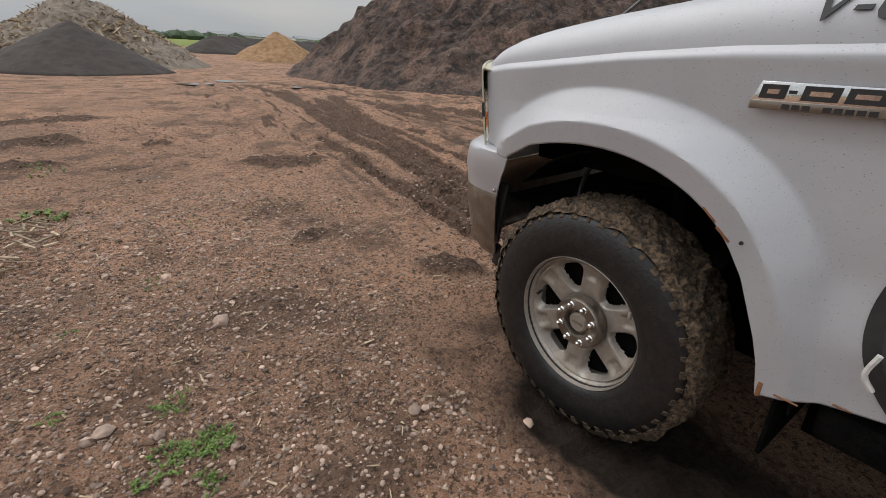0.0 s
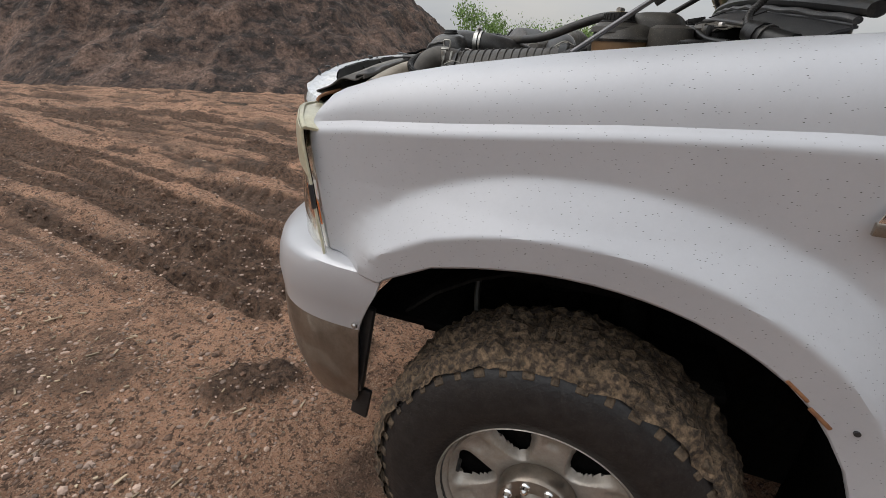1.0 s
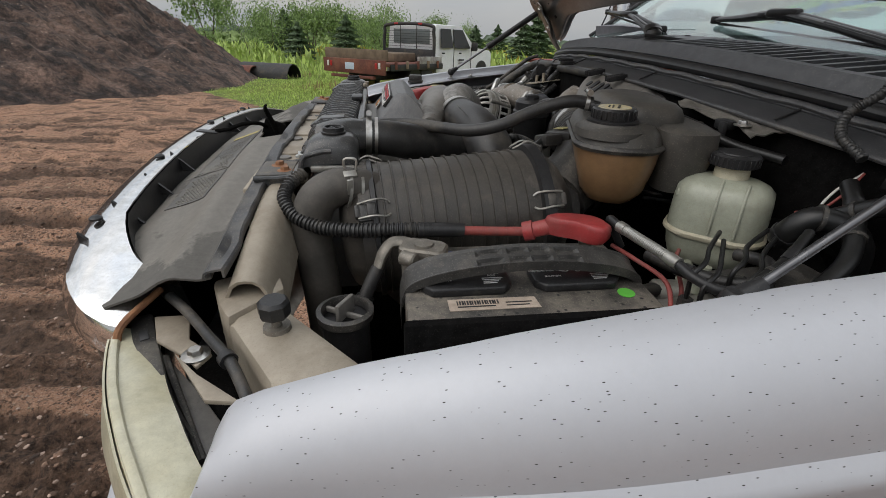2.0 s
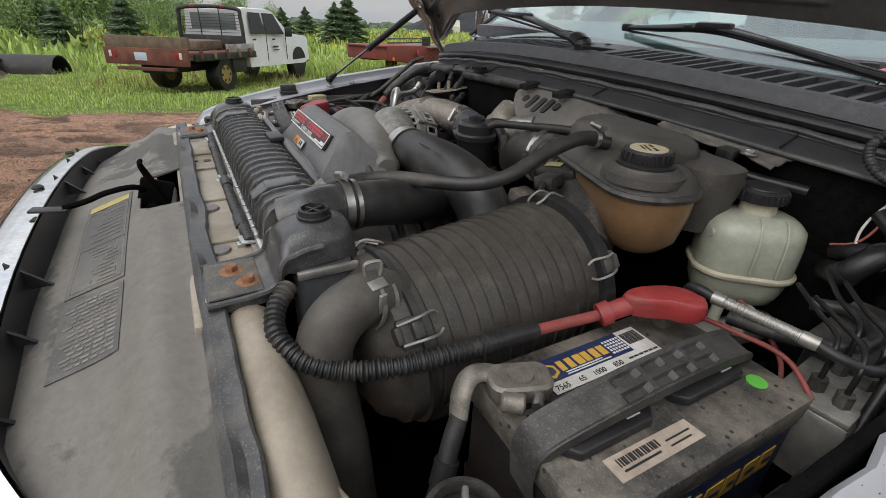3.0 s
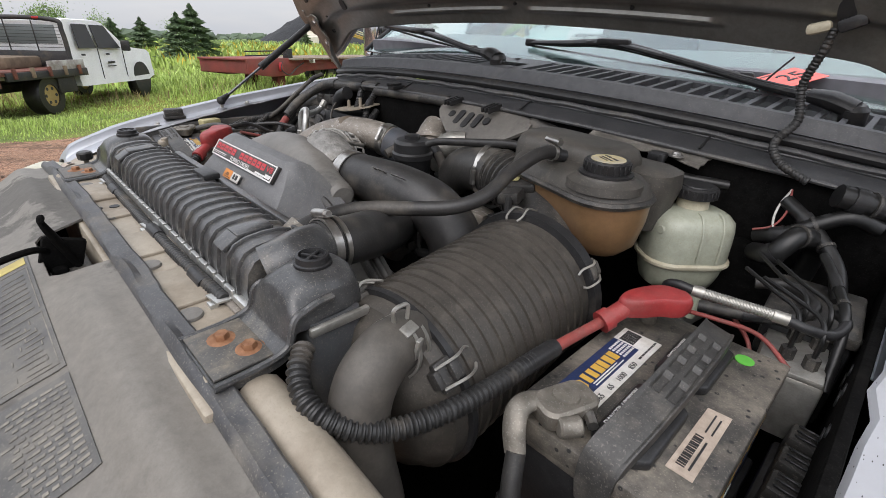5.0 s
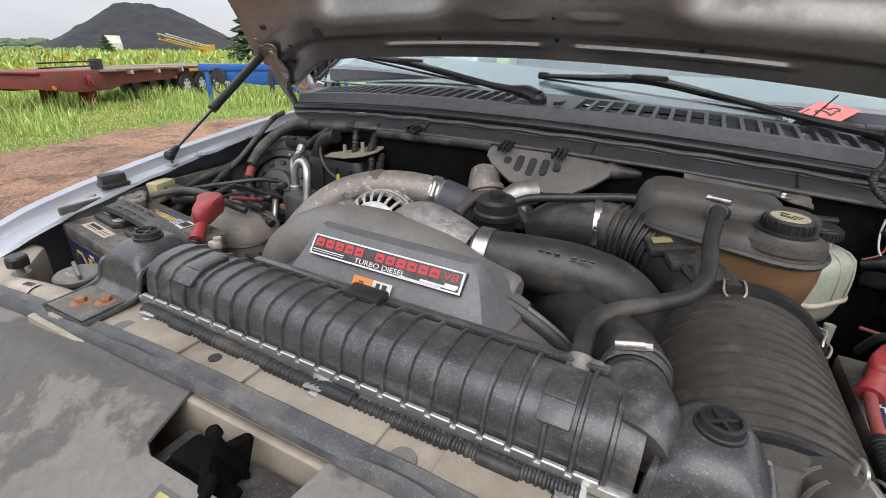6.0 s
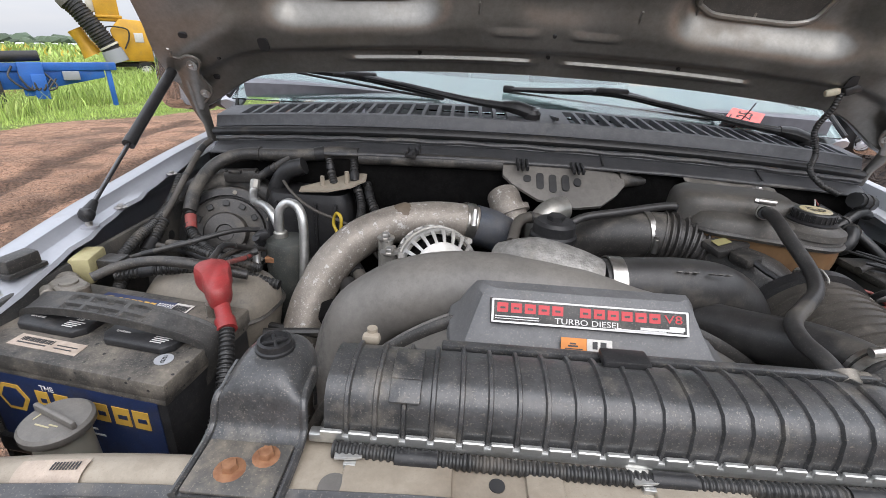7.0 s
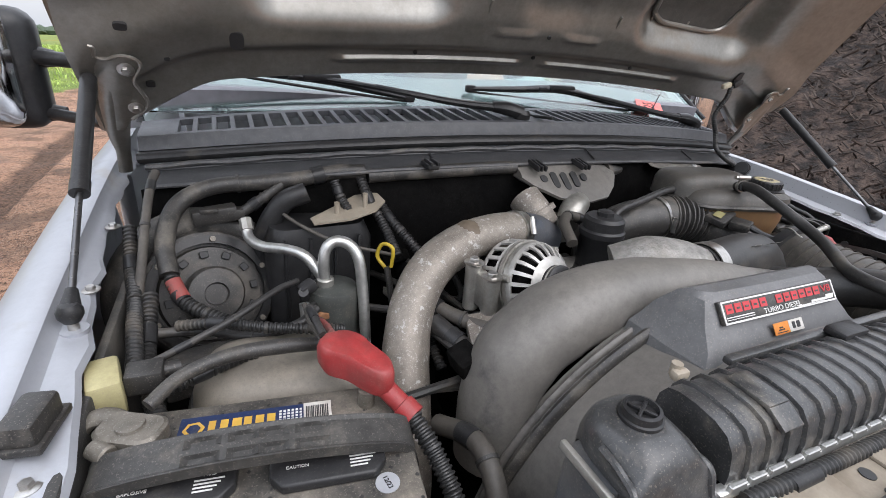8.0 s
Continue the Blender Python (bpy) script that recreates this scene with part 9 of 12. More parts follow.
part("lid", box((-0.735, -0.085, 1.258), (0.108, 0.148, 0.018), 0.006, (0, 0, 4)), BLACK_DUSTY, fuse, "dusty lid")
absb = thing("brake_control_block", "cast aluminium brake control block with steel lines", "brake block", (-0.738, 0.018, 1.10))
part("block", box((-0.738, 0.018, 1.190), (0.072, 0.118, 0.090), 0.006, (0, 0, 6)), ALU, absb)
part("block_top", box((-0.738, 0.018, 1.2365), (0.068, 0.114, 0.008), 0.002, (0, 0, 6)), ALU, absb, "dust-covered top")
for k, (dx, dy) in enumerate(((-0.02, 0.022), (0.012, 0.020), (-0.018, -0.020), (0.014, -0.02))):
    p = Vector((-0.742 + dx * 0.8, 0.018 + dy * 1.3, 1.240))
    part("line_nut", cyl(p, p + Vector((0, 0, 0.016)), 0.0085, seg=6), BLACK_DUSTY, absb)
    part("brake_line", tube([p + Vector((0, 0, 0.014)), p + Vector((0.0, 0, 0.045)), p + Vector((0.01, -0.02, 0.058)), p + Vector((0.04, -0.045, 0.060)), p + Vector((0.085, -0.08 - 0.01 * k, 0.06))], 0.0030, 8, 8), RUBBER_SHADED, absb)
braid = solo("braided_line", tube([(-0.619, 0.081, 1.300), (-0.655, 0.073, 1.299), (-0.69, 0.065, 1.298), (-0.718, 0.058, 1.296)], 0.0066, 12, 8, 0.0004, 0.003), ALU, "braided steel brake line with bright ferrules", "brake line")
part("ferrule", cyl((-0.619, 0.081, 1.300), (-0.632, 0.078, 1.300), 0.0078, seg=14), ALU, braid)
part("ferrule", cyl((-0.706, 0.061, 1.297), (-0.722, 0.057, 1.296), 0.0078, seg=14), ALU, braid)
part("hose_tail", tube([(-0.619, 0.081, 1.300), (-0.600, 0.084, 1.302), (-0.585, 0.075, 1.290), (-0.580, 0.05, 1.25)], 0.006, 10, 6), BLACK, braid)
part("hose_tail", tube([(-0.718, 0.058, 1.296), (-0.745, 0.050, 1.290), (-0.765, 0.030, 1.285), (-0.772, 0.0, 1.29), (-0.760, -0.03, 1.285)], 0.0062, 10, 6), BLACK, braid)
relays = thing("relay_block", "row of dusty black relays along the inner wing", "relay block", (-0.775, 0.17, 1.08))
part("tray", box((-0.792, 0.17, 1.115), (0.07, 0.20, 0.05), 0.006), BLACK, relays)
for k in range(4):
    rl = part("relay", box((-0.790, 0.100 + 0.047 * k, 1.163), (0.048, 0.036, 0.045), 0.005, (0, -4, 0)), BLACK_DUSTY, relays)
    for j in range(3):
        part("relay_ridge", box((-0.790, 0.090 + 0.047 * k + 0.010 * j, 1.187), (0.034, 0.003, 0.003), 0.001, (0, -4, 0), 1), BLACK, rl)
for pts, r, mt, lab in (([(-0.60, -0.03, 1.25), (-0.64, -0.0, 1.255), (-0.68, 0.01, 1.23), (-0.70, 0.03, 1.21)], 0.003, RED_SOFT, "thin pink wire near the battery"),
                        ([(-0.640, -0.235, 1.375), (-0.648, -0.21, 1.352), (-0.640, -0.19, 1.325), (-0.615, -0.18, 1.312)], 0.0018, RED_SOFT, "loose red wire end hanging down"),
                        ([(-0.640, -0.235, 1.375), (-0.634, -0.21, 1.350), (-0.638, -0.19, 1.325), (-0.655, -0.175, 1.312)], 0.0018, WHITE_STICKER, "loose white wire end hanging down"),
                        ([(-0.63, -0.17, 1.28), (-0.66, -0.13, 1.30), (-0.68, -0.15, 1.33), (-0.70, -0.20, 1.30), (-0.69, -0.22, 1.2)], 0.016, RUBBER_SHADED, "thick black heater hose near the firewall"),
                        ([(-0.62, -0.19, 1.30), (-0.66, -0.18, 1.32), (-0.72, -0.20, 1.36), (-0.76, -0.22, 1.35)], 0.012, RUBBER_SHADED, "black harness along the wing"),
                        ([(-0.72, -0.10, 1.33), (-0.75, -0.05, 1.31), (-0.77, 0.0, 1.29), (-0.78, 0.05, 1.22)], 0.006, RUBBER_SHADED, "thin black harness along the wing"),
                        ([(-0.70, -0.20, 1.39), (-0.74, -0.22, 1.38), (-0.78, -0.25, 1.37)], 0.018, RUBBER_SHADED, "taped harness at the firewall corner")):
    taped(solo("wiring_loom" if "harness" in lab else ("wire" if r < 0.004 else "rubber_hose"), tube(pts, r, 10, 8), mt, lab, "wire" if r < 0.004 else "hose"), pts, r)
tin_plate = thing("heat_shield", "crumpled dusty tin heat shield bolted beside the firewall", "heat shield", (-0.42, -0.20, 1.39))
part("tin_sheet", sheet(lambda u, v: Vector((-0.300 - 0.215 * u, -0.222 + (0.052 + 0.012 * math.sin(u * 7)) * v, 1.420 - 0.020 * u + 0.006 * noise.noise(Vector((u * 5, v * 4, 1))) - 0.008 * v * v)), 16, 8, 0.002), surf("dusty_tin", (0.24, 0.225, 0.20), 0.45, 0.4, (0.15, 0.138, 0.12), 20.0, dust=(0.30, 0.28, 0.25), dust_amt=0.3, dust_scale=14.0, grain=0.15), tin_plate)
hexbolt((-0.468, -0.180, 1.402), (0, 0, 1), 0.007, STEEL, tin_plate)
part("edge_clip", merge(box((-0.440, -0.172, 1.398), (0.030, 0.022, 0.016), 0.004), box((-0.452, -0.160, 1.390), (0.012, 0.010, 0.030), 0.003)), BLACK, tin_plate, "black edge clip")
for s in (1,):
    p = Vector((s * 0.872 - (0.0 if s > 0 else -0.04), 0.249, 1.318))
    solo("rubber_buffer", merge(box(p, (0.030, 0.052, 0.026), 0.005, (0, 0, -s * 10)), box(p + Vector((0, 0, -0.012)), (0.038, 0.06, 0.008), 0.002, (0, 0, -s * 10))), BLACK_DUSTY, "black rubber hood buffer on the wing edge", "buffer", "hood buffers")

# ---- more of what crowds the rear of the bay ----
hvac = thing("heater_case", "black moulded heater case against the firewall", "heater case", (0.56, -0.17, 1.10))
part("case", stack([(1.08, 0.10, 0.06, 0.03, 0, 0), (1.30, 0.10, 0.06, 0.03, 0, 0), (1.330, 0.088, 0.050, 0.03, 0, 0)], (0.545, -0.185), 4), BLACK, hvac)
for k in range(4):
    part("case_rib", box((0.475 + 0.045 * k, -0.122, 1.235), (0.006, 0.010, 0.16), 0.002), BLACK, hvac)
part("case_arch", tube([(0.645, -0.19, 1.20), (0.640, -0.185, 1.30), (0.605, -0.18, 1.365), (0.56, -0.18, 1.385)], 0.020, 10, 6), BLACK, hvac)
dip = thing("dipstick", "yellow looped dipstick handle", "dipstick", (0.448, -0.04, 1.24))
part("handle", tube([(0.440, -0.030, 1.285), (0.438, -0.030, 1.320), (0.452, -0.046, 1.324), (0.460, -0.050, 1.300), (0.448, -0.040, 1.280)], 0.0035, 8, 6), surf("yellow_handle", (0.50, 0.36, 0.03), 0.5), dip)
part("tube", tube([(0.446, -0.036, 1.283), (0.440, -0.02, 1.22), (0.43, 0.0, 1.12)], 0.006, 8, 6), BLACK_DUSTY, dip)
for pts, r, mt, rib, lab in (
        ([(0.505, -0.195, 1.400), (0.497, -0.180, 1.372), (0.485, -0.160, 1.350)], 0.0085, LOOM, 0.001, "short corrugated loom behind the tin bracket"),
        ([(0.415, -0.185, 1.350), (0.400, -0.150, 1.325), (0.375, -0.110, 1.295), (0.350, -0.08, 1.26)], 0.0095, LOOM, 0.0011, "corrugated loom below the tin bracket"),
        ([(0.610, -0.170, 1.352), (0.575, -0.13, 1.335), (0.520, -0.09, 1.315), (0.450, -0.065, 1.300), (0.43, -0.06, 1.295)], 0.0035, RUBBER_GREY, 0.0, "thin grey vacuum line across the heater case"),
        ([(0.845, -0.16, 1.345), (0.842, -0.10, 1.302), (0.830, -0.02, 1.285), (0.823, 0.05, 1.280), (0.815, 0.12, 1.265)], 0.0095, LOOM, 0.0011, "corrugated loom clipped along the inner wing"),
        ([(0.775, 0.03, 1.262), (0.72, 0.06, 1.275), (0.66, 0.085, 1.272), (0.60, 0.10, 1.268), (0.555, 0.105, 1.262)], 0.0075, LOOM, 0.0009, "thin corrugated loom over the vacuum tank"),
        ([(0.80, 0.12, 1.268), (0.76, 0.11, 1.280), (0.70, 0.08, 1.292), (0.64, 0.03, 1.300), (0.605, -0.01, 1.290)], 0.005, RUBBER, 0.0, "thin black wire to the pressure switch"),
        ([(0.598, 0.030, 1.262), (0.590, 0.075, 1.270), (0.585, 0.12, 1.285), (0.585, 0.165, 1.300)], 0.0045, RED_SOFT, 0.0, "dull red wire to the terminal"),
        ([(0.40, 0.03, 1.255), (0.385, 0.06, 1.245), (0.355, 0.10, 1.238), (0.315, 0.145, 1.235), (0.27, 0.17, 1.225)], 0.013, RUBBER_GREY, 0.0, "grey rubber hose strapped below the alternator"),
        ([(0.39, 0.09, 1.215), (0.372, 0.13, 1.195), (0.366, 0.17, 1.165), (0.375, 0.21, 1.135)], 0.0075, LOOM, 0.0009, "corrugated loom below the alternator"),
        ([(-0.20, 0.16, 1.30), (-0.16, 0.12, 1.31), (-0.12, 0.08, 1.30), (-0.10, 0.04, 1.28)], 0.009, LOOM, 0.001, "corrugated loom under the charge hose"),
        ([(-0.62, 0.03, 1.255), (-0.67, 0.02, 1.262), (-0.72, -0.01, 1.268), (-0.735, -0.05, 1.275), (-0.70, -0.08, 1.28), (-0.66, -0.07, 1.272)], 0.0085, RUBBER, 0.0, "looped black brake hose beside the fuse box"),
        ([(-0.60, 0.075, 1.262), (-0.65, 0.068, 1.266), (-0.70, 0.05, 1.258), (-0.745, 0.065, 1.236)], 0.003, RED_SOFT, 0.0, "thin pink wire behind the battery"),
        ([(-0.64, -0.22, 1.36), (-0.69, -0.19, 1.335), (-0.735, -0.15, 1.30), (-0.755, -0.10, 1.27)], 0.011, RUBBER_SHADED, 0.0, "thick black hose down beside the firewall"),
        ([(-0.31, -0.12, 1.385), (-0.36, -0.13, 1.395), (-0.42, -0.14, 1.39), (-0.48, -0.16, 1.375), (-0.56, -0.19, 1.37)], 0.008, RUBBER_SHADED, 0.0, "black hose behind the coolant bottle")):
    taped(solo("wiring_loom" if rib or mt is BLACK_DUSTY else ("wire" if r < 0.006 else "rubber_hose"), tube(pts, r, 10, 8, rib, 0.007), mt, lab, "wiring loom" if rib or mt is BLACK_DUSTY else ("wire" if r < 0.006 else "hose")), pts, r)

# everything of the pickup takes its tilt on the ground
for ob in RIGGED:
    ob.matrix_basis = TRUCK @ Matrix.Translation(ob.location)

# ---- ground ----
rng = np.random.RandomState(7)
LATTICE = rng.rand(256, 256)


def vnoise(x, y):
    xi, yi = np.floor(x).astype(int), np.floor(y).astype(int)
    fx, fy = x - xi, y - yi
    fx, fy = fx * fx * (3 - 2 * fx), fy * fy * (3 - 2 * fy)
    g = lambda a, b: LATTICE[a % 256, b % 256]
    return (g(xi, yi) * (1 - fx) + g(xi + 1, yi) * fx) * (1 - fy) + (g(xi, yi + 1) * (1 - fx) + g(xi + 1, yi + 1) * fx) * fy


def fbm(x, y, octaves=5):
    out, amp, tot = 0.0, 1.0, 0.0
    for k in range(octaves):
        out = out + amp * vnoise(x * 2 ** k + 17 * k, y * 2 ** k + 31 * k)
        tot += amp
        amp *= 0.5
    return out / tot


def nstep(a, b, x):
    t = np.clip((x - a) / (b - a), 0, 1)
    return t * t * (3 - 2 * t)


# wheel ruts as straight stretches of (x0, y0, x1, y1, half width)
# the first also holds the shade painted under the pickup, over its mud
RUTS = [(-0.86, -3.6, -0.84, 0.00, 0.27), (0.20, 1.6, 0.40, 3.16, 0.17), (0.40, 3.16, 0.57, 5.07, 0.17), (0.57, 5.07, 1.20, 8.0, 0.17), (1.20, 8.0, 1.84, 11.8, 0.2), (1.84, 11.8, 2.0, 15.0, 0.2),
        (0.50, 2.2, 0.69, 3.54, 0.12), (0.69, 3.54, 1.03, 5.95, 0.13), (1.03, 5.95, 2.0, 9.5, 0.16), (0.65, 2.9, 1.1, 5.0, 0.10), (1.1, 5.0, 1.56, 6.97, 0.12), (1.56, 6.97, 2.6, 10.0, 0.16),
        (2.35, 2.4, 2.33, 5.0, 0.12), (2.33, 5.0, 2.4, 7.5, 0.14), (2.9, 5.2, 2.55, 8.9, 0.16), (6.2, 6.0, 5.2, 7.7, 0.2), (5.2, 7.7, 4.0, 8.8, 0.2), (4.0, 8.8, 3.6, 11.0, 0.2),
        (-0.15, 1.5, -0.04, 3.3, 0.10), (-0.04, 3.3, 0.2, 5.0, 0.10), (1.2, 1.6, 1.1, 3.6, 0.12), (1.1, 3.6, 1.3, 5.5, 0.12), (0.71, 1.6, 0.71, 3.2, 0.10), (0.03, 1.3, 0.1, 2.5, 0.10),
        (1.7, 1.8, 1.65, 4.2, 0.12), (3.1, 2.0, 3.0, 5.0, 0.14), (3.8, 2.2, 3.5, 6.0, 0.14), (2.0, 14.0, 7.0, 9.2, 0.25), (3.0, 15.5, 8.0, 10.2, 0.25),
        (4.6, -9.0, 3.0, 1.0, 0.2), (6.4, -9.5, 4.6, 0.5, 0.2), (3.4, -14.0, 2.6, -2.0, 0.18), (5.4, -16.0, 4.4, -3.0, 0.18)]


def rut_field(x, y):
    """Depth of the ruts and the lift of their banks, and how churned the soil is; under the pickup this also carries
    painted shade.
    """
    depth, churn_shade = np.zeros_like(x), np.zeros_like(x)
    wob = 0.10 * (fbm(x * 0.9, y * 0.9, 3) - 0.5)
    for number, (x0, y0, x1, y1, w) in enumerate(RUTS):
        # 1.9 takes the first rut past dark mud into painted shade
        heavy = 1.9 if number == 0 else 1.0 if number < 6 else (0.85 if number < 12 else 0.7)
        dx, dy = x1 - x0, y1 - y0
        ln = math.hypot(dx, dy)
        t = np.clip(((x - x0) * dx + (y - y0) * dy) / ln ** 2, 0, 1)
        d = np.hypot(x - x0 - dx * t, y - y0 - dy * t) + wob
        inside = nstep(w, w * 0.75, d)
        bank = nstep(w * 0.7, w, d) * nstep(w * 1.7, w, d)
        along = ((x - x0) * dx + (y - y0) * dy) / ln
        cross = ((y - y0) * dx - (x - x0) * dy) / ln
        lug = nstep(-0.25, 0.25, np.sin(along * 46 + np.abs(cross) / w * 1.6 + np.where(cross > 0, 1.6, 0.0)))
        depth = np.minimum(depth, (-0.046 + 0.030 * lug) * inside)
        depth = np.where((inside < 0.01) & (bank > 0.01), np.maximum(depth, 0.026 * bank), depth)
        churn_shade = np.maximum(churn_shade, (inside * 0.9 + bank * 0.3) * heavy)
    return depth, churn_shade


def base_height(x, y):
    slope = np.clip(0.030 * (x + 0.95), -0.03, 0.085) + np.where(y > 0, np.clip(0.026 * y, 0, 0.09), np.clip(-0.018 * y, 0, 0.075))
    near = nstep(16, 7, np.hypot(x, y))
    rise = (0.020 * np.clip(-y - 1.0, 0, 6) + 0.055 * np.clip(-y - 13.0, 0, 9)) * nstep(2.0, 9.0, x) + 0.008 * np.clip(y - 8, 0, 50)
    return slope * near - 0.07 * (1 - near) + rise


def is_grass(x, y):
    """More than 0 where grass grows."""
    edge = 9.2 + 1.6 * (fbm(x * 0.35, y * 0.35, 4) - 0.5)
    east = np.where(y < 2.6, x - edge + 0.33 * np.clip(-y - 5.0, 0, 14), x - edge - (y - 2.6) * 1.5)
    south = -(y + 19.0 + 2.0 * (fbm(x * 0.3 + 9, y * 0.3, 3) - 0.5))
    south = np.where(x > -3, south, -1.0)
    north = np.where((y > 62) | (np.hypot(x, y) > 90), 1.0, -1.0)
    return np.maximum(np.maximum(east, south), north)


DUG = [(-0.62, 3.9, 0.55, 0.36, -50), (-1.15, 1.99, 0.20, 0.12, 20), (-0.58, 1.18, 0.34, 0.20, -40), (-0.30, 0.95, 0.30, 0.18, 10), (-2.7, 7.9, 0.9, 0.35, 15), (-2.75, 6.0, 0.8, 0.30, 10), (-2.9, 4.9, 0.6, 0.22, 0),
       (0.25, 2.2, 0.40, 0.22, 70), (2.3, 3.4, 0.7, 0.3, 80), (3.4, 6.4, 1.0, 0.4, 100), (-1.55, 5.6, 0.28, 0.14, 30)]


def terrain(x, y):
    near = nstep(20, 9, np.hypot(x, y - 2))
    grass = nstep(-0.3, 0.5, is_grass(x, y))
    h = base_height(x, y)
    h = h + (0.10 * (fbm(x * 0.35, y * 0.35, 4) - 0.5) + 0.045 * (fbm(x * 1.6 + 5, y * 1.6, 4) - 0.5)) * (0.4 + 0.6 * near) * nstep(0.5, 2.0, np.hypot(x + 0.95, y))
    h = h + near * (0.055 * (fbm(x * 5 + 3, y * 5, 5) - 0.5) + 0.024 * (fbm(x * 17, y * 17 + 3, 3) - 0.5)) * (1 - grass)
    depth, churn_shade = rut_field(x, y)
    # many old tracks lie side by side ahead of the pickup
    a = radians(82)
    along, across = x * math.cos(a) + y * math.sin(a), -x * math.sin(a) + y * math.cos(a)
    lanes = fbm(along * 0.35 + 0.5 * fbm(x * 0.5, y * 0.5, 2), across * 4.2, 4)
    fore = nstep(-0.9, 0.3, x) * nstep(0.9, 1.8, y) * near * (1 - grass)
    rear = nstep(-2.0, -4.0, y) * nstep(1.2, 2.2, x) * near * (1 - grass)
    lanes2 = fbm(across * 0.2, along * 2.2 + 7, 4)
    h = h + fore * 0.15 * (lanes - 0.5) + rear * 0.10 * (lanes2 - 0.5)
    ridge = 1 - np.abs(2 * fbm(along * 0.8 + 3, across * 7.5, 3) - 1)
    h = h + fore * 0.060 * (ridge - 0.75)
    churn_shade = np.maximum(churn_shade, fore * 0.85 * nstep(0.70, 0.58, ridge))
    # dark crumbs dug up by turning wheels: (x, y, half length, half width, turn)
    dug = np.zeros_like(x)
    ragged = 0.55 * (fbm(x * 3.1 + 40, y * 3.1 + 9, 4) - 0.5) * 2
    for px, py, pl, pw, turn in DUG:
        ca, sa = math.cos(radians(turn)), math.sin(radians(turn))
        q = np.hypot(((x - px) * ca + (y - py) * sa) / pl, (-(x - px) * sa + (y - py) * ca) / pw) + ragged
        dug = np.maximum(dug, nstep(1.0, 0.55, q))
    h = h + dug * (0.025 + 0.085 * (fbm(x * 11, y * 11, 4) - 0.45))
    churn_shade = np.maximum(churn_shade, dug * 0.9)
    h = h + depth * (1 - grass)
    h = h + np.minimum(churn_shade, 1.0) * 0.050 * (fbm(x * 9, y * 9 + 4, 4) - 0.5)
    return h, churn_shade, grass


def graded(lo, hi, focus, n, tight):
    """Coordinates packed closely round a focus and wide apart far off."""
    a, b = math.asinh((lo - focus) / tight), math.asinh((hi - focus) / tight)
    return focus + tight * np.sinh(np.linspace(a, b, n))


gx, gy = graded(-1500, 1500, -0.1, 860, 1.4), graded(-1500, 1500, 2.4, 900, 1.7)
X, Y = np.meshgrid(gx, gy, indexing="ij")
Z, CH, GR = terrain(X, Y)
nx, ny = X.shape
co = np.stack([X, Y, Z], -1).reshape(-1, 3)
idx = np.arange(nx * ny).reshape(nx, ny)
quads = np.stack([idx[:-1, :-1], idx[1:, :-1], idx[1:, 1:], idx[:-1, 1:]], -1).reshape(-1, 4)
gme = bpy.data.meshes.new("ground")
gme.from_pydata(co.tolist(), [], quads.tolist())
for nm, val in (("churn_shade", CH), ("grass", GR)):
    at = gme.attributes.new(nm, "FLOAT", "POINT")
    at.data.foreach_set("value", val.reshape(-1).astype(np.float32))


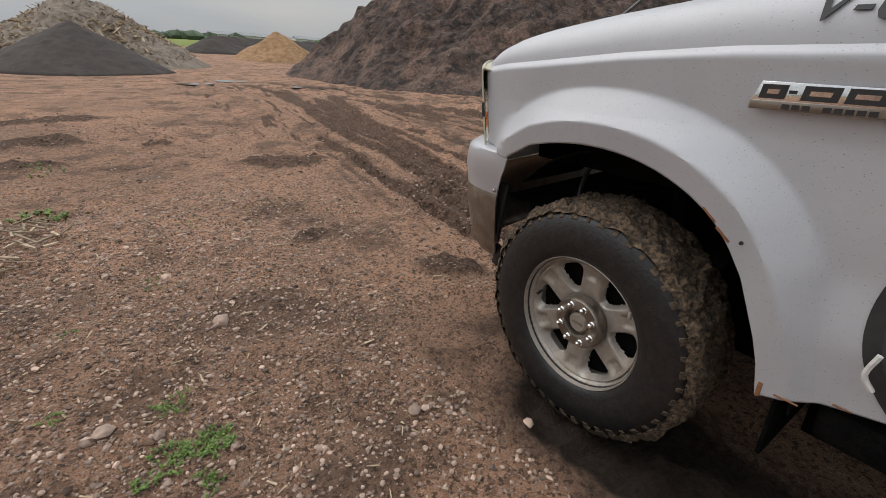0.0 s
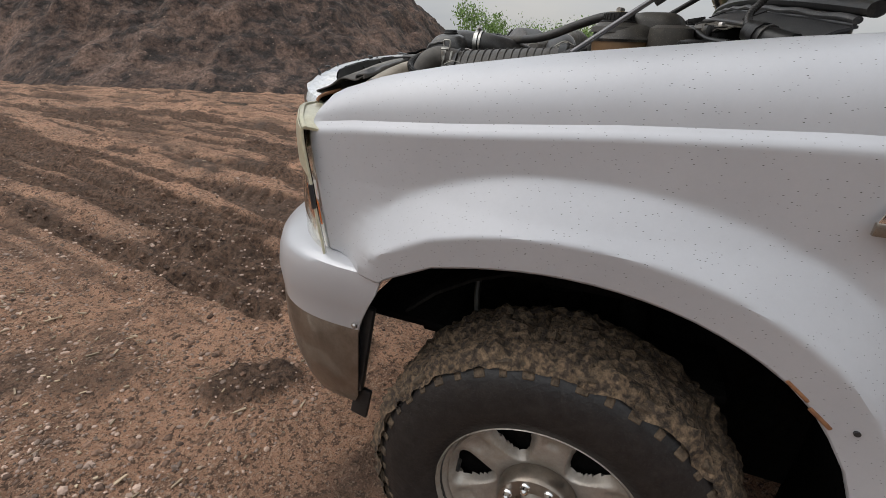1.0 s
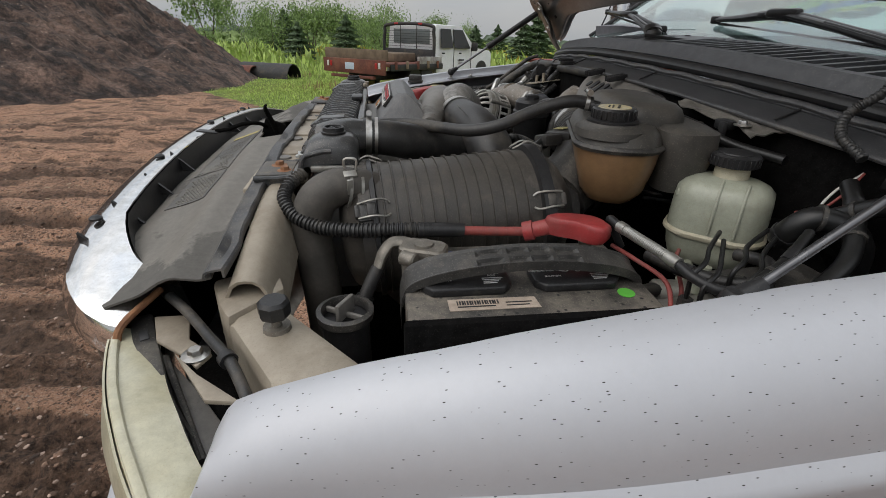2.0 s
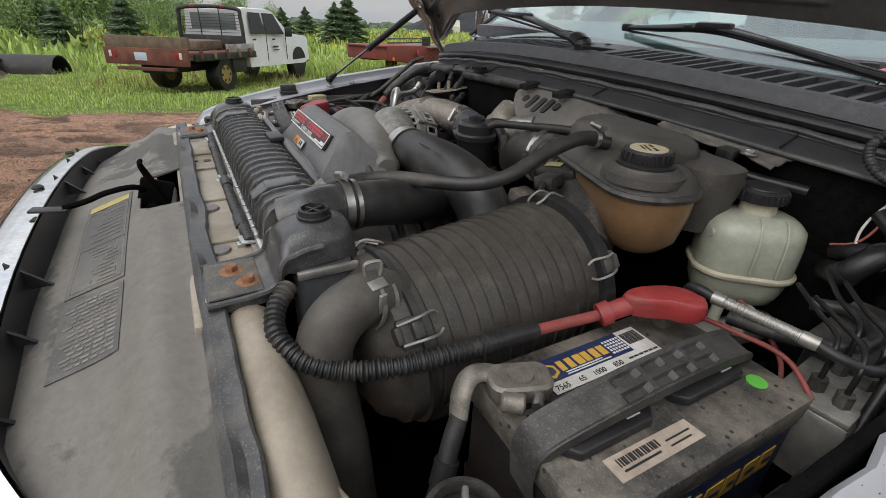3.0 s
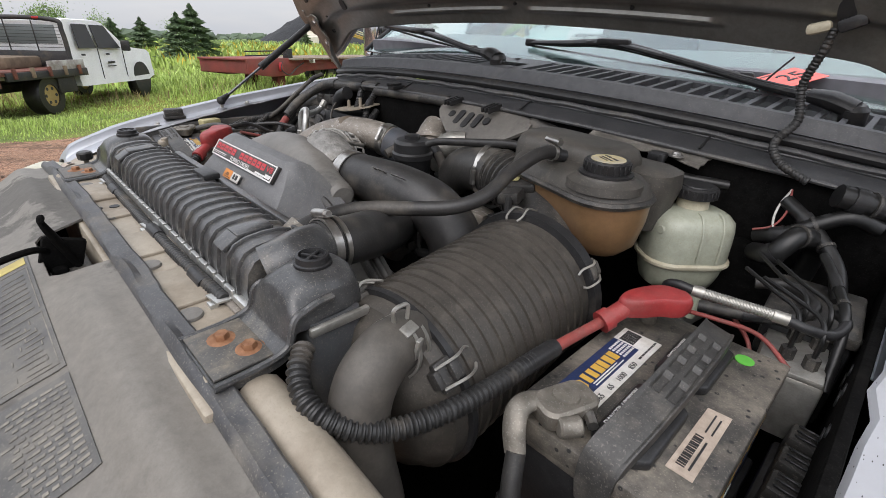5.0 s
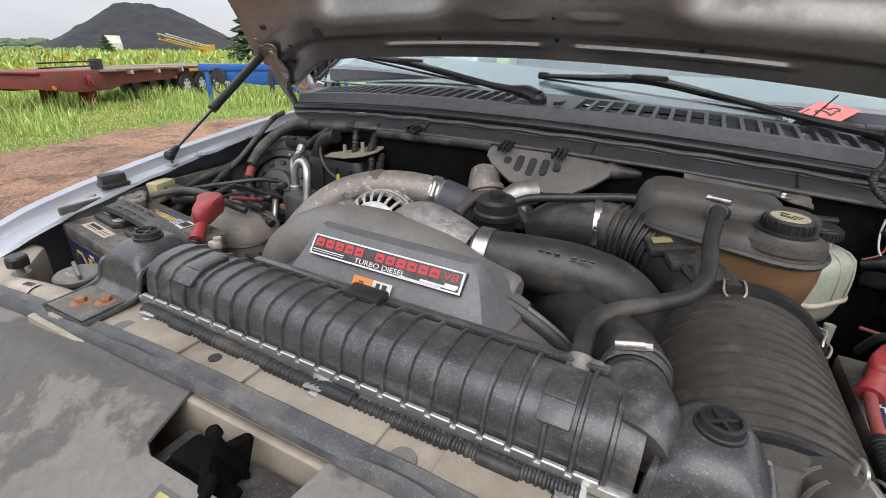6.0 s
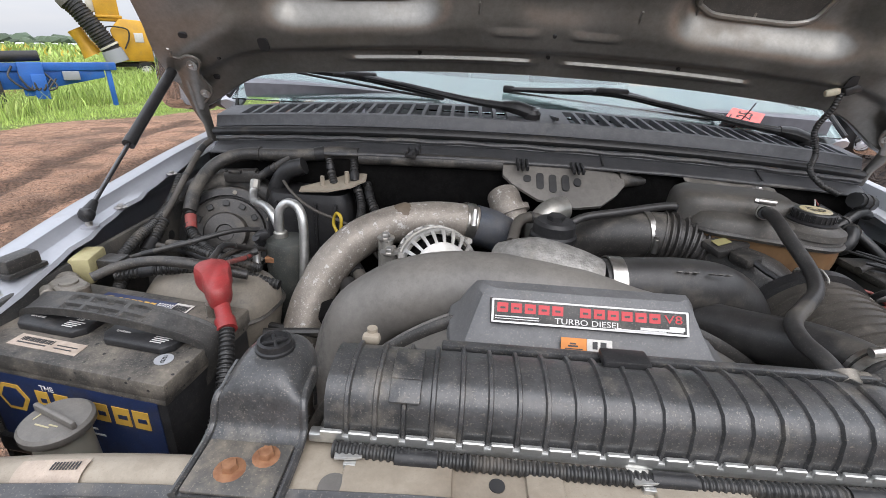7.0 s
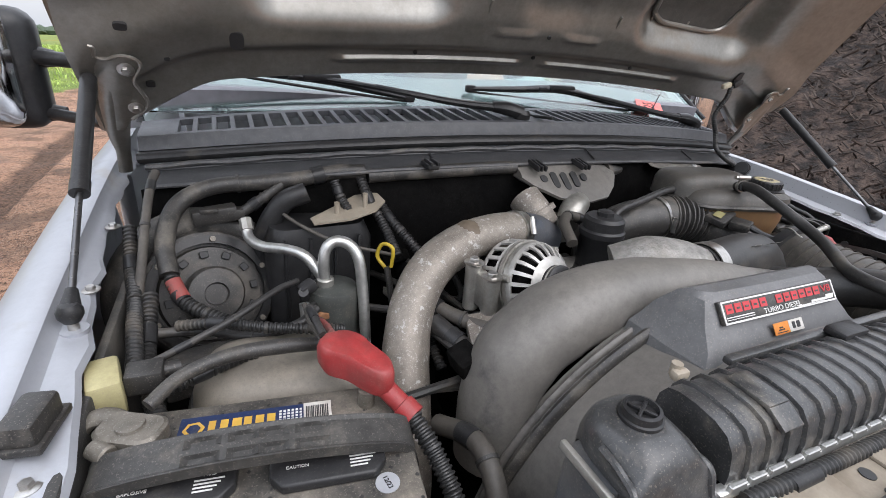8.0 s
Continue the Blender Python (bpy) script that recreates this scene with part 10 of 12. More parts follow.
def ground_material():
    m = bpy.data.materials.new("yard_soil")
    m.use_nodes = True
    n, l = m.node_tree.nodes, m.node_tree.links
    b = n["Principled BSDF"]
    tc = n.new("ShaderNodeTexCoord")

    def tex(scale, detail=8.0, rough=0.6):
        t = n.new("ShaderNodeTexNoise")
        t.inputs["Scale"].default_value, t.inputs["Detail"].default_value, t.inputs["Roughness"].default_value = scale, detail, rough
        l.new(tc.outputs["Object"], t.inputs["Vector"])
        return t.outputs["Fac"]

    def rng_(v, a, b_, c=0.0, d=1.0):
        r = n.new("ShaderNodeMapRange")
        r.inputs["From Min"].default_value, r.inputs["From Max"].default_value, r.inputs["To Min"].default_value, r.inputs["To Max"].default_value = a, b_, c, d
        l.new(v, r.inputs["Value"])
        return r.outputs["Result"]

    def mixc(f, a, b_):
        x = n.new("ShaderNodeMix")
        x.data_type = "RGBA"
        for s, v in (("Factor", f), ("A", a), ("B", b_)):
            if isinstance(v, (tuple, float)):
                x.inputs[s].default_value = (*v, 1) if isinstance(v, tuple) else v
            else:
                l.new(v, x.inputs[s])
        return x.outputs["Result"]

    def attr(name):
        a = n.new("ShaderNodeAttribute")
        a.attribute_name = name
        return a.outputs["Fac"]

    col = mixc(rng_(tex(0.55), 0.42, 0.58), (0.56, 0.318, 0.204), (0.39, 0.228, 0.150))
    col = mixc(rng_(tex(3.2), 0.52, 0.62, 0, 0.70), col, (0.185, 0.108, 0.074))
    col = mixc(rng_(tex(17.0), 0.53, 0.60, 0, 0.6), col, (0.155, 0.091, 0.062))
    col = mixc(rng_(tex(48.0, 3.0), 0.54, 0.58, 0, 0.8), col, (0.075, 0.049, 0.036))
    col = mixc(rng_(tex(90.0, 2.0), 0.56, 0.60, 0, 0.75), col, (0.56, 0.38, 0.27))
    col = mixc(rng_(tex(200.0, 2.0), 0.55, 0.60, 0, 0.6), col, (0.090, 0.060, 0.045))
    vor = n.new("ShaderNodeTexVoronoi")
    vor.inputs["Scale"].default_value = 55.0
    l.new(tc.outputs["Object"], vor.inputs["Vector"])
    grit = rng_(vor.outputs["Distance"], 0.26, 0.20)
    keep = rng_(tex(2.2), 0.45, 0.62)
    mul = n.new("ShaderNodeMath")
    mul.operation = "MULTIPLY"
    l.new(grit, mul.inputs[0])
    l.new(keep, mul.inputs[1])
    col = mixc(mul.outputs[0], col, mixc(rng_(vor.outputs["Color"], 0.3, 0.7), (0.20, 0.15, 0.12), (0.52, 0.42, 0.34)))
    churn_shade = attr("churn_shade")
    col = mixc(rng_(churn_shade, 0.12, 0.65, 0, 0.86), col, mixc(rng_(tex(30.0), 0.42, 0.60), (0.150, 0.095, 0.066), (0.034, 0.024, 0.019)))
    col = mixc(rng_(tex(1.4, 6.0), 0.545, 0.60, 0, 0.6), col, mixc(rng_(tex(26.0), 0.45, 0.6), (0.14, 0.092, 0.066), (0.06, 0.042, 0.032)))
    # near-black where the pickup's shade is painted into the muddy soil
    col = mixc(rng_(churn_shade, 0.9, 1.6, 0, 0.85), col, mixc(rng_(tex(40.0), 0.42, 0.60), (0.030, 0.021, 0.016), (0.012, 0.009, 0.007)))
    wet = rng_(tex(0.9, 5.0), 0.60, 0.72, 0, 0.55)
    col = mixc(wet, col, (0.075, 0.056, 0.043))
    green = mixc(rng_(tex(1.3), 0.35, 0.65), (0.22, 0.275, 0.075), (0.125, 0.175, 0.045))
    green = mixc(rng_(tex(0.10, 4.0), 0.50, 0.62, 0, 0.8), green, (0.25, 0.21, 0.05))
    col = mixc(rng_(attr("grass"), 0.35, 0.65), col, green)
    l.new(col, b.inputs["Base Color"])
    b.inputs["Specular IOR Level"].default_value = 0.25
    l.new(rng_(wet, 0, 0.55, 0.95, 0.6), b.inputs["Roughness"])
    bp = n.new("ShaderNodeBump")
    bp.inputs["Strength"].default_value, bp.inputs["Distance"].default_value = 1.0, 0.045
    l.new(tex(45.0, 8.0, 0.7), bp.inputs["Height"])
    bp2 = n.new("ShaderNodeBump")
    bp2.inputs["Strength"].default_value, bp2.inputs["Distance"].default_value = 0.7, 0.004
    l.new(grit, bp2.inputs["Height"])
    l.new(bp.outputs["Normal"], bp2.inputs["Normal"])
    l.new(bp2.outputs["Normal"], b.inputs["Normal"])
    return m


gme.materials.append(ground_material())
gme.shade_smooth()
ground = tagged(new("ground", gme), "brown churned yard soil with wheel ruts, running into grass", "ground", kind="structure")


def ground_at(x, y):
    h, _, _ = terrain(np.array([float(x)]), np.array([float(y)]))
    return float(h[0])


def stuff(name, verts, faces, material, label, category, smooth=False):
    me = bpy.data.meshes.new(name)
    me.from_pydata(verts, [], faces)
    for mt in material if isinstance(material, (list, tuple)) else [material]:
        me.materials.append(mt)
    if smooth:
        me.shade_smooth()
    return tagged(new(name, me), label, category, kind="stuff")


# loose stones
PEBBLE = surf("pebbles", (0.42, 0.305, 0.24), 0.85, 0.0, (0.22, 0.160, 0.128), 25.0, per_island=0.65, bump=0.2)
random.seed(21)
pv, pf = [], []
ico_v = [Vector(v).normalized() for v in ((0, 1, 1.6), (0, -1, 1.6), (0, 1, -1.6), (0, -1, -1.6), (1, 1.6, 0), (-1, 1.6, 0), (1, -1.6, 0), (-1, -1.6, 0), (1.6, 0, 1), (-1.6, 0, 1), (1.6, 0, -1), (-1.6, 0, -1))]
ico_f = []
for a in range(12):
    for b_ in range(a + 1, 12):
        for c in range(b_ + 1, 12):
            p, q, r = ico_v[a], ico_v[b_], ico_v[c]
            if max((p - q).length, (q - r).length, (p - r).length) < 1.1:
                ico_f.append((a, b_, c) if (q - p).cross(r - p).dot(p) > 0 else (a, c, b_))


def add_stone(x, y, s, z=None):
    z = ground_at(x, y) if z is None else z
    e = Euler((random.uniform(0, 6), random.uniform(0, 6), random.uniform(0, 6))).to_matrix()
    k = Vector((random.uniform(0.7, 1.25), random.uniform(0.6, 1.0), random.uniform(0.4, 0.75))) * s
    base = len(pv)
    rz = Euler((0, 0, random.uniform(0, 6))).to_matrix()
    for v in ico_v:
        w = e @ v * random.uniform(0.85, 1.12)
        w = rz @ Vector((w.x * k.x, w.y * k.y, w.z * k.z))
        pv.append((x + w.x, y + w.y, z + w.z + s * 0.15))
    pf.extend([tuple(base + i for i in f) for f in ico_f])


xs, ys, ss = [], [], []
while len(xs) < 26000:
    r = random.random()
    x, y = random.gauss(-1.9, 1.5), random.uniform(-0.6, 3.2) if random.random() < 0.7 else random.uniform(0, 8)
    dens = 0.25 + 0.75 * (1.0 if x < -0.9 - 0.1 * y and y < 4 else 0.25)
    if random.random() < dens and not (-1.2 < x < 1.2 and -0.6 < y < 0.9):
        xs.append(x)
        ys.append(y)
        ss.append(random.choice((0.003, 0.004, 0.005, 0.006, 0.008, 0.010)) * random.uniform(0.7, 1.3) if random.random() < 0.955 else random.uniform(0.009, 0.018))
hz = terrain(np.array(xs), np.array(ys))[0]
for x, y, s, z in zip(xs, ys, ss, hz):
    add_stone(x, y, s, float(z))
stuff("pebbles", pv, pf, PEBBLE, "scattered pebbles and grit on the soil", "pebbles")
for x, y, s in ((-1.86, 1.29, 0.055), (-1.41, 0.33, 0.034), (-2.26, 2.02, 0.035), (-2.39, 0.81, 0.03), (-2.34, 0.84, 0.04), (-2.19, 0.71, 0.028), (-1.37, 0.31, 0.022), (-1.10, 0.05, 0.022), (-2.0, 1.9, 0.03)):
    pv, pf = [], []
    add_stone(x, y, s)
    bm = bmesh.new()
    vs = [bm.verts.new(v) for v in pv]
    for f in pf:
        bm.faces.new([vs[i] for i in f])
    bmesh.ops.subdivide_edges(bm, edges=bm.edges[:], cuts=1, smooth=0.6)
    solo("stone", bm, PEBBLE, "pale rounded stone lying on the soil", "stone", "loose stones", rig=False)

# clods of churned soil
CLOD = surf("soil_clods", (0.22, 0.132, 0.090), 0.95, 0.0, (0.07, 0.045, 0.033), 30.0, per_island=0.6, bump=0.6, bump_scale=80.0)
pv, pf = [], []
random.seed(33)
xs, ys, ss = [], [], []
while len(xs) < 30000:
    x, y = random.uniform(-4.5, 6.5), random.uniform(-1.0, 9.0)
    if -1.3 < x < 1.3 and -0.7 < y < 0.9:
        continue
    xs.append(x)
    ys.append(y)
    ss.append(0.004 + 0.020 * random.random() ** 2.2)
hz, ch, _ = terrain(np.array(xs), np.array(ys))
for x, y, s, z, c in zip(xs, ys, ss, hz, ch):
    patch = float(fbm(np.array([x * 0.8]), np.array([y * 0.8]), 3)[0])
    if (c > 0.4 and random.random() < 0.45) or patch > 0.58 or random.random() < 0.25:
        add_stone(x, y, s * 0.9, float(z) - s * 0.2)
stuff("soil_clods", pv, pf, CLOD, "crumbs and clods of dark churned soil", "soil")

# splinters of wood and straw
CHIP = surf("wood_splinters", (0.42, 0.33, 0.23), 0.85, 0.0, (0.30, 0.225, 0.15), 30.0, per_island=0.45)
cv, cf = [], []
xs = [random.uniform(-5.0, 4.5) if k % 5 < 2 else random.uniform(-3.6, -0.6) for k in range(2600)]
ys = [random.uniform(-0.4, 9.0) if k % 5 < 2 else random.uniform(-0.4, 4.0) for k in range(2600)]
hz = terrain(np.array(xs), np.array(ys))[0]


def add_sliver(x, y, z, ln, w, yaw, tip=0.0):
    d, s = Vector((math.cos(yaw), math.sin(yaw), tip)), Vector((-math.sin(yaw), math.cos(yaw), 0))
    p = Vector((x, y, z))
    base = len(cv)
    for a, b_, c in ((-1, -1, 0), (1, -0.6, 0), (1, 0.6, 0), (-1, 1, 0), (-1, -1, 1), (1, -0.6, 1), (1, 0.6, 1), (-1, 1, 1)):
        cv.append(tuple(p + d * a * ln / 2 + s * b_ * w / 2 + Vector((0, 0, c * w * 0.5))))
    cf.extend([tuple(base + i for i in f) for f in ((4, 5, 6, 7), (0, 1, 5, 4), (1, 2, 6, 5), (2, 3, 7, 6), (3, 0, 4, 7))])


for x, y, z in zip(xs, ys, hz):
    if -1.2 < x < 1.2 and -0.6 < y < 0.9:
        continue
    add_sliver(x, y, float(z) + 0.003, 0.008 + 0.045 * random.random() ** 2.5, random.uniform(0.003, 0.011), random.uniform(0, 6.3), random.uniform(-0.1, 0.15))
for k in range(260):
    a, r = random.uniform(0, 6.3), random.random() ** 0.7 * 0.75
    x, y = -3.15 + r * math.cos(a), 2.75 + r * math.sin(a) * 0.8
    add_sliver(x, y, ground_at(x, y) + 0.05 * (0.8 - r) + random.uniform(0, 0.03), random.uniform(0.04, 0.16), random.uniform(0.008, 0.02), random.uniform(0, 6.3), random.uniform(-0.3, 0.3))
stuff("wood_splinters", cv, cf, CHIP, "pale wood splinters and straw strewn on the soil", "wood chips")

# small weeds
LEAF = surf("weed_leaf", (0.13, 0.20, 0.035), 0.6, 0.0, (0.09, 0.15, 0.03), 30.0, per_island=0.3)


def weed(x, y, r, n, h):
    bm = bmesh.new()
    for k in range(n):
        a, d = random.uniform(0, 6.3), random.random() ** 0.6 * r
        px, py = x + d * math.cos(a), y + d * math.sin(a)
        pz = ground_at(px, py)
        for j in range(random.randint(6, 10)):
            b = random.uniform(0, 6.3)
            ln = h * random.uniform(0.25, 0.75)
            o = Vector((math.cos(b), math.sin(b), 0))
            s = Vector((-o.y, o.x, 0)) * ln * 0.16
            p0 = Vector((px, py, pz))
            p1, p2 = p0 + o * ln * 0.35 + Vector((0, 0, ln * 0.55)), p0 + o * ln * 0.9 + Vector((0, 0, ln * 0.75))
            q = [bm.verts.new(v) for v in (p0, p1 - s, p2, p1 + s)]
            bm.faces.new(q)
    return solo("weed", bm, LEAF, "small green weed growing in the bare soil", "weed", "weeds", smooth=False, rig=False, base=(x, y, ground_at(x, y)))


random.seed(8)
for x, y, r, n, h in ((-2.56, 3.17, 0.16, 26, 0.07), (-2.13, 0.86, 0.07, 26, 0.03), (-2.16, 0.60, 0.08, 40, 0.035), (-2.05, 0.58, 0.07, 40, 0.04), (-2.25, 0.54, 0.04, 14, 0.03), (-2.48, 0.98, 0.04, 10, 0.03), (-2.10, 0.44, 0.05, 18, 0.03),
                      (-2.62, 4.6, 0.2, 20, 0.05), (-3.2, 3.7, 0.3, 24, 0.06), (-2.02, 1.85, 0.1, 12, 0.03), (-1.75, 2.6, 0.15, 10, 0.03), (-2.45, 1.55, 0.06, 8, 0.025)):
    weed(x, y, r, n, h)

# puddles
WATER = surf("muddy_water", (0.10, 0.085, 0.07), 0.06, 0.0, (0.09, 0.075, 0.06), 5.0, rough_var=0.02)
for x, y, rx, ry, rot in ((0.54, 15.05, 0.55, 0.35, 20), (1.73, 16.5, 0.6, 0.35, -30), (3.6, 13.7, 1.0, 0.35, -35), (6.1, 20.3, 0.9, 0.5, 0), (5.2, 7.0, 0.9, 0.35, 40), (4.6, 12.5, 0.7, 0.25, -40)):
    pts = [(rx * math.cos(a) * (1 + 0.25 * math.sin(3 * a + x)), ry * math.sin(a) * (1 + 0.2 * math.sin(2 * a + y))) for a in [2 * math.pi * k / 26 for k in range(26)]]
    solo("puddle", prism(pts, Matrix.Translation((x, y, ground_at(x, y) + 0.012)) @ pose(0, 0, 0, 0, 0, rot), 0.006), WATER, "shallow muddy puddle in the ruts", "puddle", "puddles", rig=False)


# ---- heaps ----
def heap(name, cx, cy, rad, h, material, label, seed, rough=0.25, n=150, squash=(1, 1), rot=0.0, spine=0.0, fine=0.06, top=0.0, profile=1.0):
    """A loose heap: a rough cone, or a ridge of half-length spine."""
    u = np.linspace(-1.15, 1.15, n)
    GX, GY = np.meshgrid(u, u, indexing="ij")
    lx, ly = GX * (rad * squash[0] + spine), GY * rad * squash[1]
    c, s = math.cos(radians(rot)), math.sin(radians(rot))
    wx, wy = cx + lx * c - ly * s, cy + lx * s + ly * c
    px = np.maximum(np.abs(lx) - spine, 0) / squash[0]
    d = np.hypot(px, ly / squash[1]) / rad
    d = d * (1 + 0.16 * (fbm(wx * 1.6 / rad + seed, wy * 1.6 / rad, 3) - 0.5))
    z = h * np.clip(1 - d, -0.2, 1 - top) ** 1.0 if profile == 1.0 else h * np.sign(1 - d) * np.abs(np.clip(1 - d, -0.2, 1 - top)) ** profile
    body = nstep(1.1, 0.8, d)
    ang = np.arctan2(ly, lx)
    z = z + body * (rough * (fbm(wx * 3.2 / rad + seed, wy * 3.2 / rad + 7, 5) - 0.5) + rough * 0.35 * (fbm(ang * 5 + seed, d * 1.2, 3) - 0.5) + fine * (fbm(wx * 26 / rad, wy * 26 / rad + seed, 4) - 0.5))
    z = np.where(d > 1.08, -0.4, z) + ground_at(cx, cy) + 0.10
    v = np.stack([wx, wy, z], -1).reshape(-1, 3)
    ids = np.arange(n * n).reshape(n, n)
    q = np.stack([ids[:-1, :-1], ids[1:, :-1], ids[1:, 1:], ids[:-1, 1:]], -1).reshape(-1, 4)
    me = bpy.data.meshes.new(name)
    me.from_pydata(v.tolist(), [], q.tolist())
    me.materials.append(material)
    me.shade_smooth()
    return tagged(new(name, me), label, "heap"), lambda x, y: None


MULCH = surf("dark_mulch", (0.070, 0.045, 0.035), 0.95, 0.0, (0.018, 0.013, 0.011), 3.5, dust=(0.14, 0.090, 0.068), dust_amt=0.40, dust_scale=0.9, bump=1.0, bump_scale=7.0, spots=(0.19, 0.14, 0.11), spot_scale=5.0, spot_size=0.13, grain=0.75, grain_scale=11.0, lo=0.42, hi=0.58, edge=0.5)
MULCH_NEAR = surf("coarse_mulch", (0.060, 0.042, 0.034), 0.95, 0.0, (0.014, 0.011, 0.010), 7.0, dust=(0.10, 0.068, 0.052), dust_amt=0.4, dust_scale=3.0, bump=1.0, bump_scale=16.0, grain=0.5, grain_scale=30.0, lo=0.42, hi=0.58)
COMPOST = surf("dark_compost", (0.055, 0.045, 0.040), 0.95, 0.0, (0.040, 0.033, 0.030), 3.0, dust=(0.07, 0.056, 0.048), dust_amt=0.4, dust_scale=1.0, bump=0.6, bump_scale=20.0)
CHIPS = surf("grey_wood_chips", (0.27, 0.225, 0.18), 0.95, 0.0, (0.13, 0.105, 0.082), 5.0, dust=(0.35, 0.30, 0.245), dust_amt=0.35, dust_scale=2.5, bump=1.0, bump_scale=14.0)
ORANGE_CHIPS = surf("fresh_orange_chips", (0.36, 0.215, 0.11), 0.95, 0.0, (0.22, 0.125, 0.06), 4.0, dust=(0.42, 0.27, 0.15), dust_amt=0.35, dust_scale=2.5, bump=1.0, bump_scale=10.0)
COAL = surf("black_aggregate", (0.035, 0.036, 0.040), 0.95, 0.0, (0.024, 0.025, 0.028), 0.5, dust=(0.05, 0.051, 0.056), dust_amt=0.35, dust_scale=0.12, bump=0.5, bump_scale=2.0)
heap("mulch_heap", 17.0, 17.2, 12.2, 8.6, MULCH, "great dark brown mulch heap with slumped ridges", 3.0, 1.5, 360, fine=0.75)
heap("compost_heap", -2.05, 20.9, 2.75, 1.47, COMPOST, "smooth dark compost heap", 9.0, 0.12, 90)
heap("wood_chip_heap", -1.6, 25.2, 3.6, 2.2, CHIPS, "big heap of grey shredded wood", 12.0, 0.5, 120, spine=0.8, fine=0.25)
heap("bark_heap", 8.7, 32.3, 2.75, 1.72, ORANGE_CHIPS, "orange heap of fresh bark chips", 15.0, 0.3, 90)
heap("soil_bank", 12.5, 46.0, 2.2, 1.15, COMPOST, "low dark soil bank", 18.0, 0.25, 90, spine=6.5, rot=30)
heap("aggregate_heap", 103.0, -66.0, 17.0, 10.0, COAL, "huge black aggregate heap far off", 22.0, 1.6, 120, squash=(1.1, 0.8), spine=3.0, rot=35, top=0.12)
heap("mulch_mound", -13.2, -6.4, 8.2, 5.4, MULCH_NEAR, "dark coarse mulch heap beside the pickup", 27.0, 0.9, 240, fine=0.30)

# shredded bits over the nearer heaps
cv, cf = [], []
random.seed(51)
for k in range(2600):
    a, d = random.uniform(0, 6.3), random.random() ** 0.5
    x, y = -1.6 + (3.6 * d + 0.0) * math.cos(a) + random.uniform(-0.8, 0.8), 25.2 + 3.6 * d * math.sin(a)
    z = 2.2 * max(0.0, 1 - math.hypot(max(abs(x + 1.6) - 0.8, 0), y - 25.2) / 3.6) + 0.10
    add_sliver(x, y, z + random.uniform(-0.02, 0.10), random.uniform(0.15, 0.5), random.uniform(0.03, 0.07), random.uniform(0, 6.3), random.uniform(-0.7, 0.7))
stuff("wood_shreds", cv, cf, CHIP, "shredded grey branches over the wood heap", "wood chips")
cv, cf = [], []
DARK_SHRED = surf("dark_shreds", (0.055, 0.040, 0.032), 0.95, 0.0, (0.03, 0.022, 0.018), 30.0, per_island=0.6)
for k in range(9000):
    a, d = random.uniform(-0.9, 1.3), 1 - random.random() ** 1.3 * 0.62
    x, y = -13.2 + 8.2 * d * math.cos(a), -6.4 + 8.2 * d * math.sin(a)
    z = 5.4 * (1 - d) + 0.06 + 0.2 * random.uniform(-1, 1)
    add_sliver(x, y, z, random.uniform(0.06, 0.22), random.uniform(0.015, 0.04), random.uniform(0, 6.3), random.uniform(-0.8, 0.8))
stuff("mulch_shreds", cv, cf, DARK_SHRED, "loose dark mulch shreds", "mulch")

# ---- grass ----
GRASS = surf("grass_blades", (0.42, 0.53, 0.14), 0.6, 0.0, (0.28, 0.40, 0.09), 3.0, dust=(0.36, 0.32, 0.12), dust_amt=0.22, dust_scale=0.35, per_island=0.4, grain=0.0)
GRASS_DRY = surf("dry_grass", (0.34, 0.28, 0.13), 0.7, 0.0, (0.26, 0.21, 0.09), 3.0, per_island=0.35)
YELLOW_FLOWER = surf("yellow_flowers", (0.55, 0.42, 0.05), 0.7, 0.0, (0.45, 0.34, 0.05), 3.0, per_island=0.3)


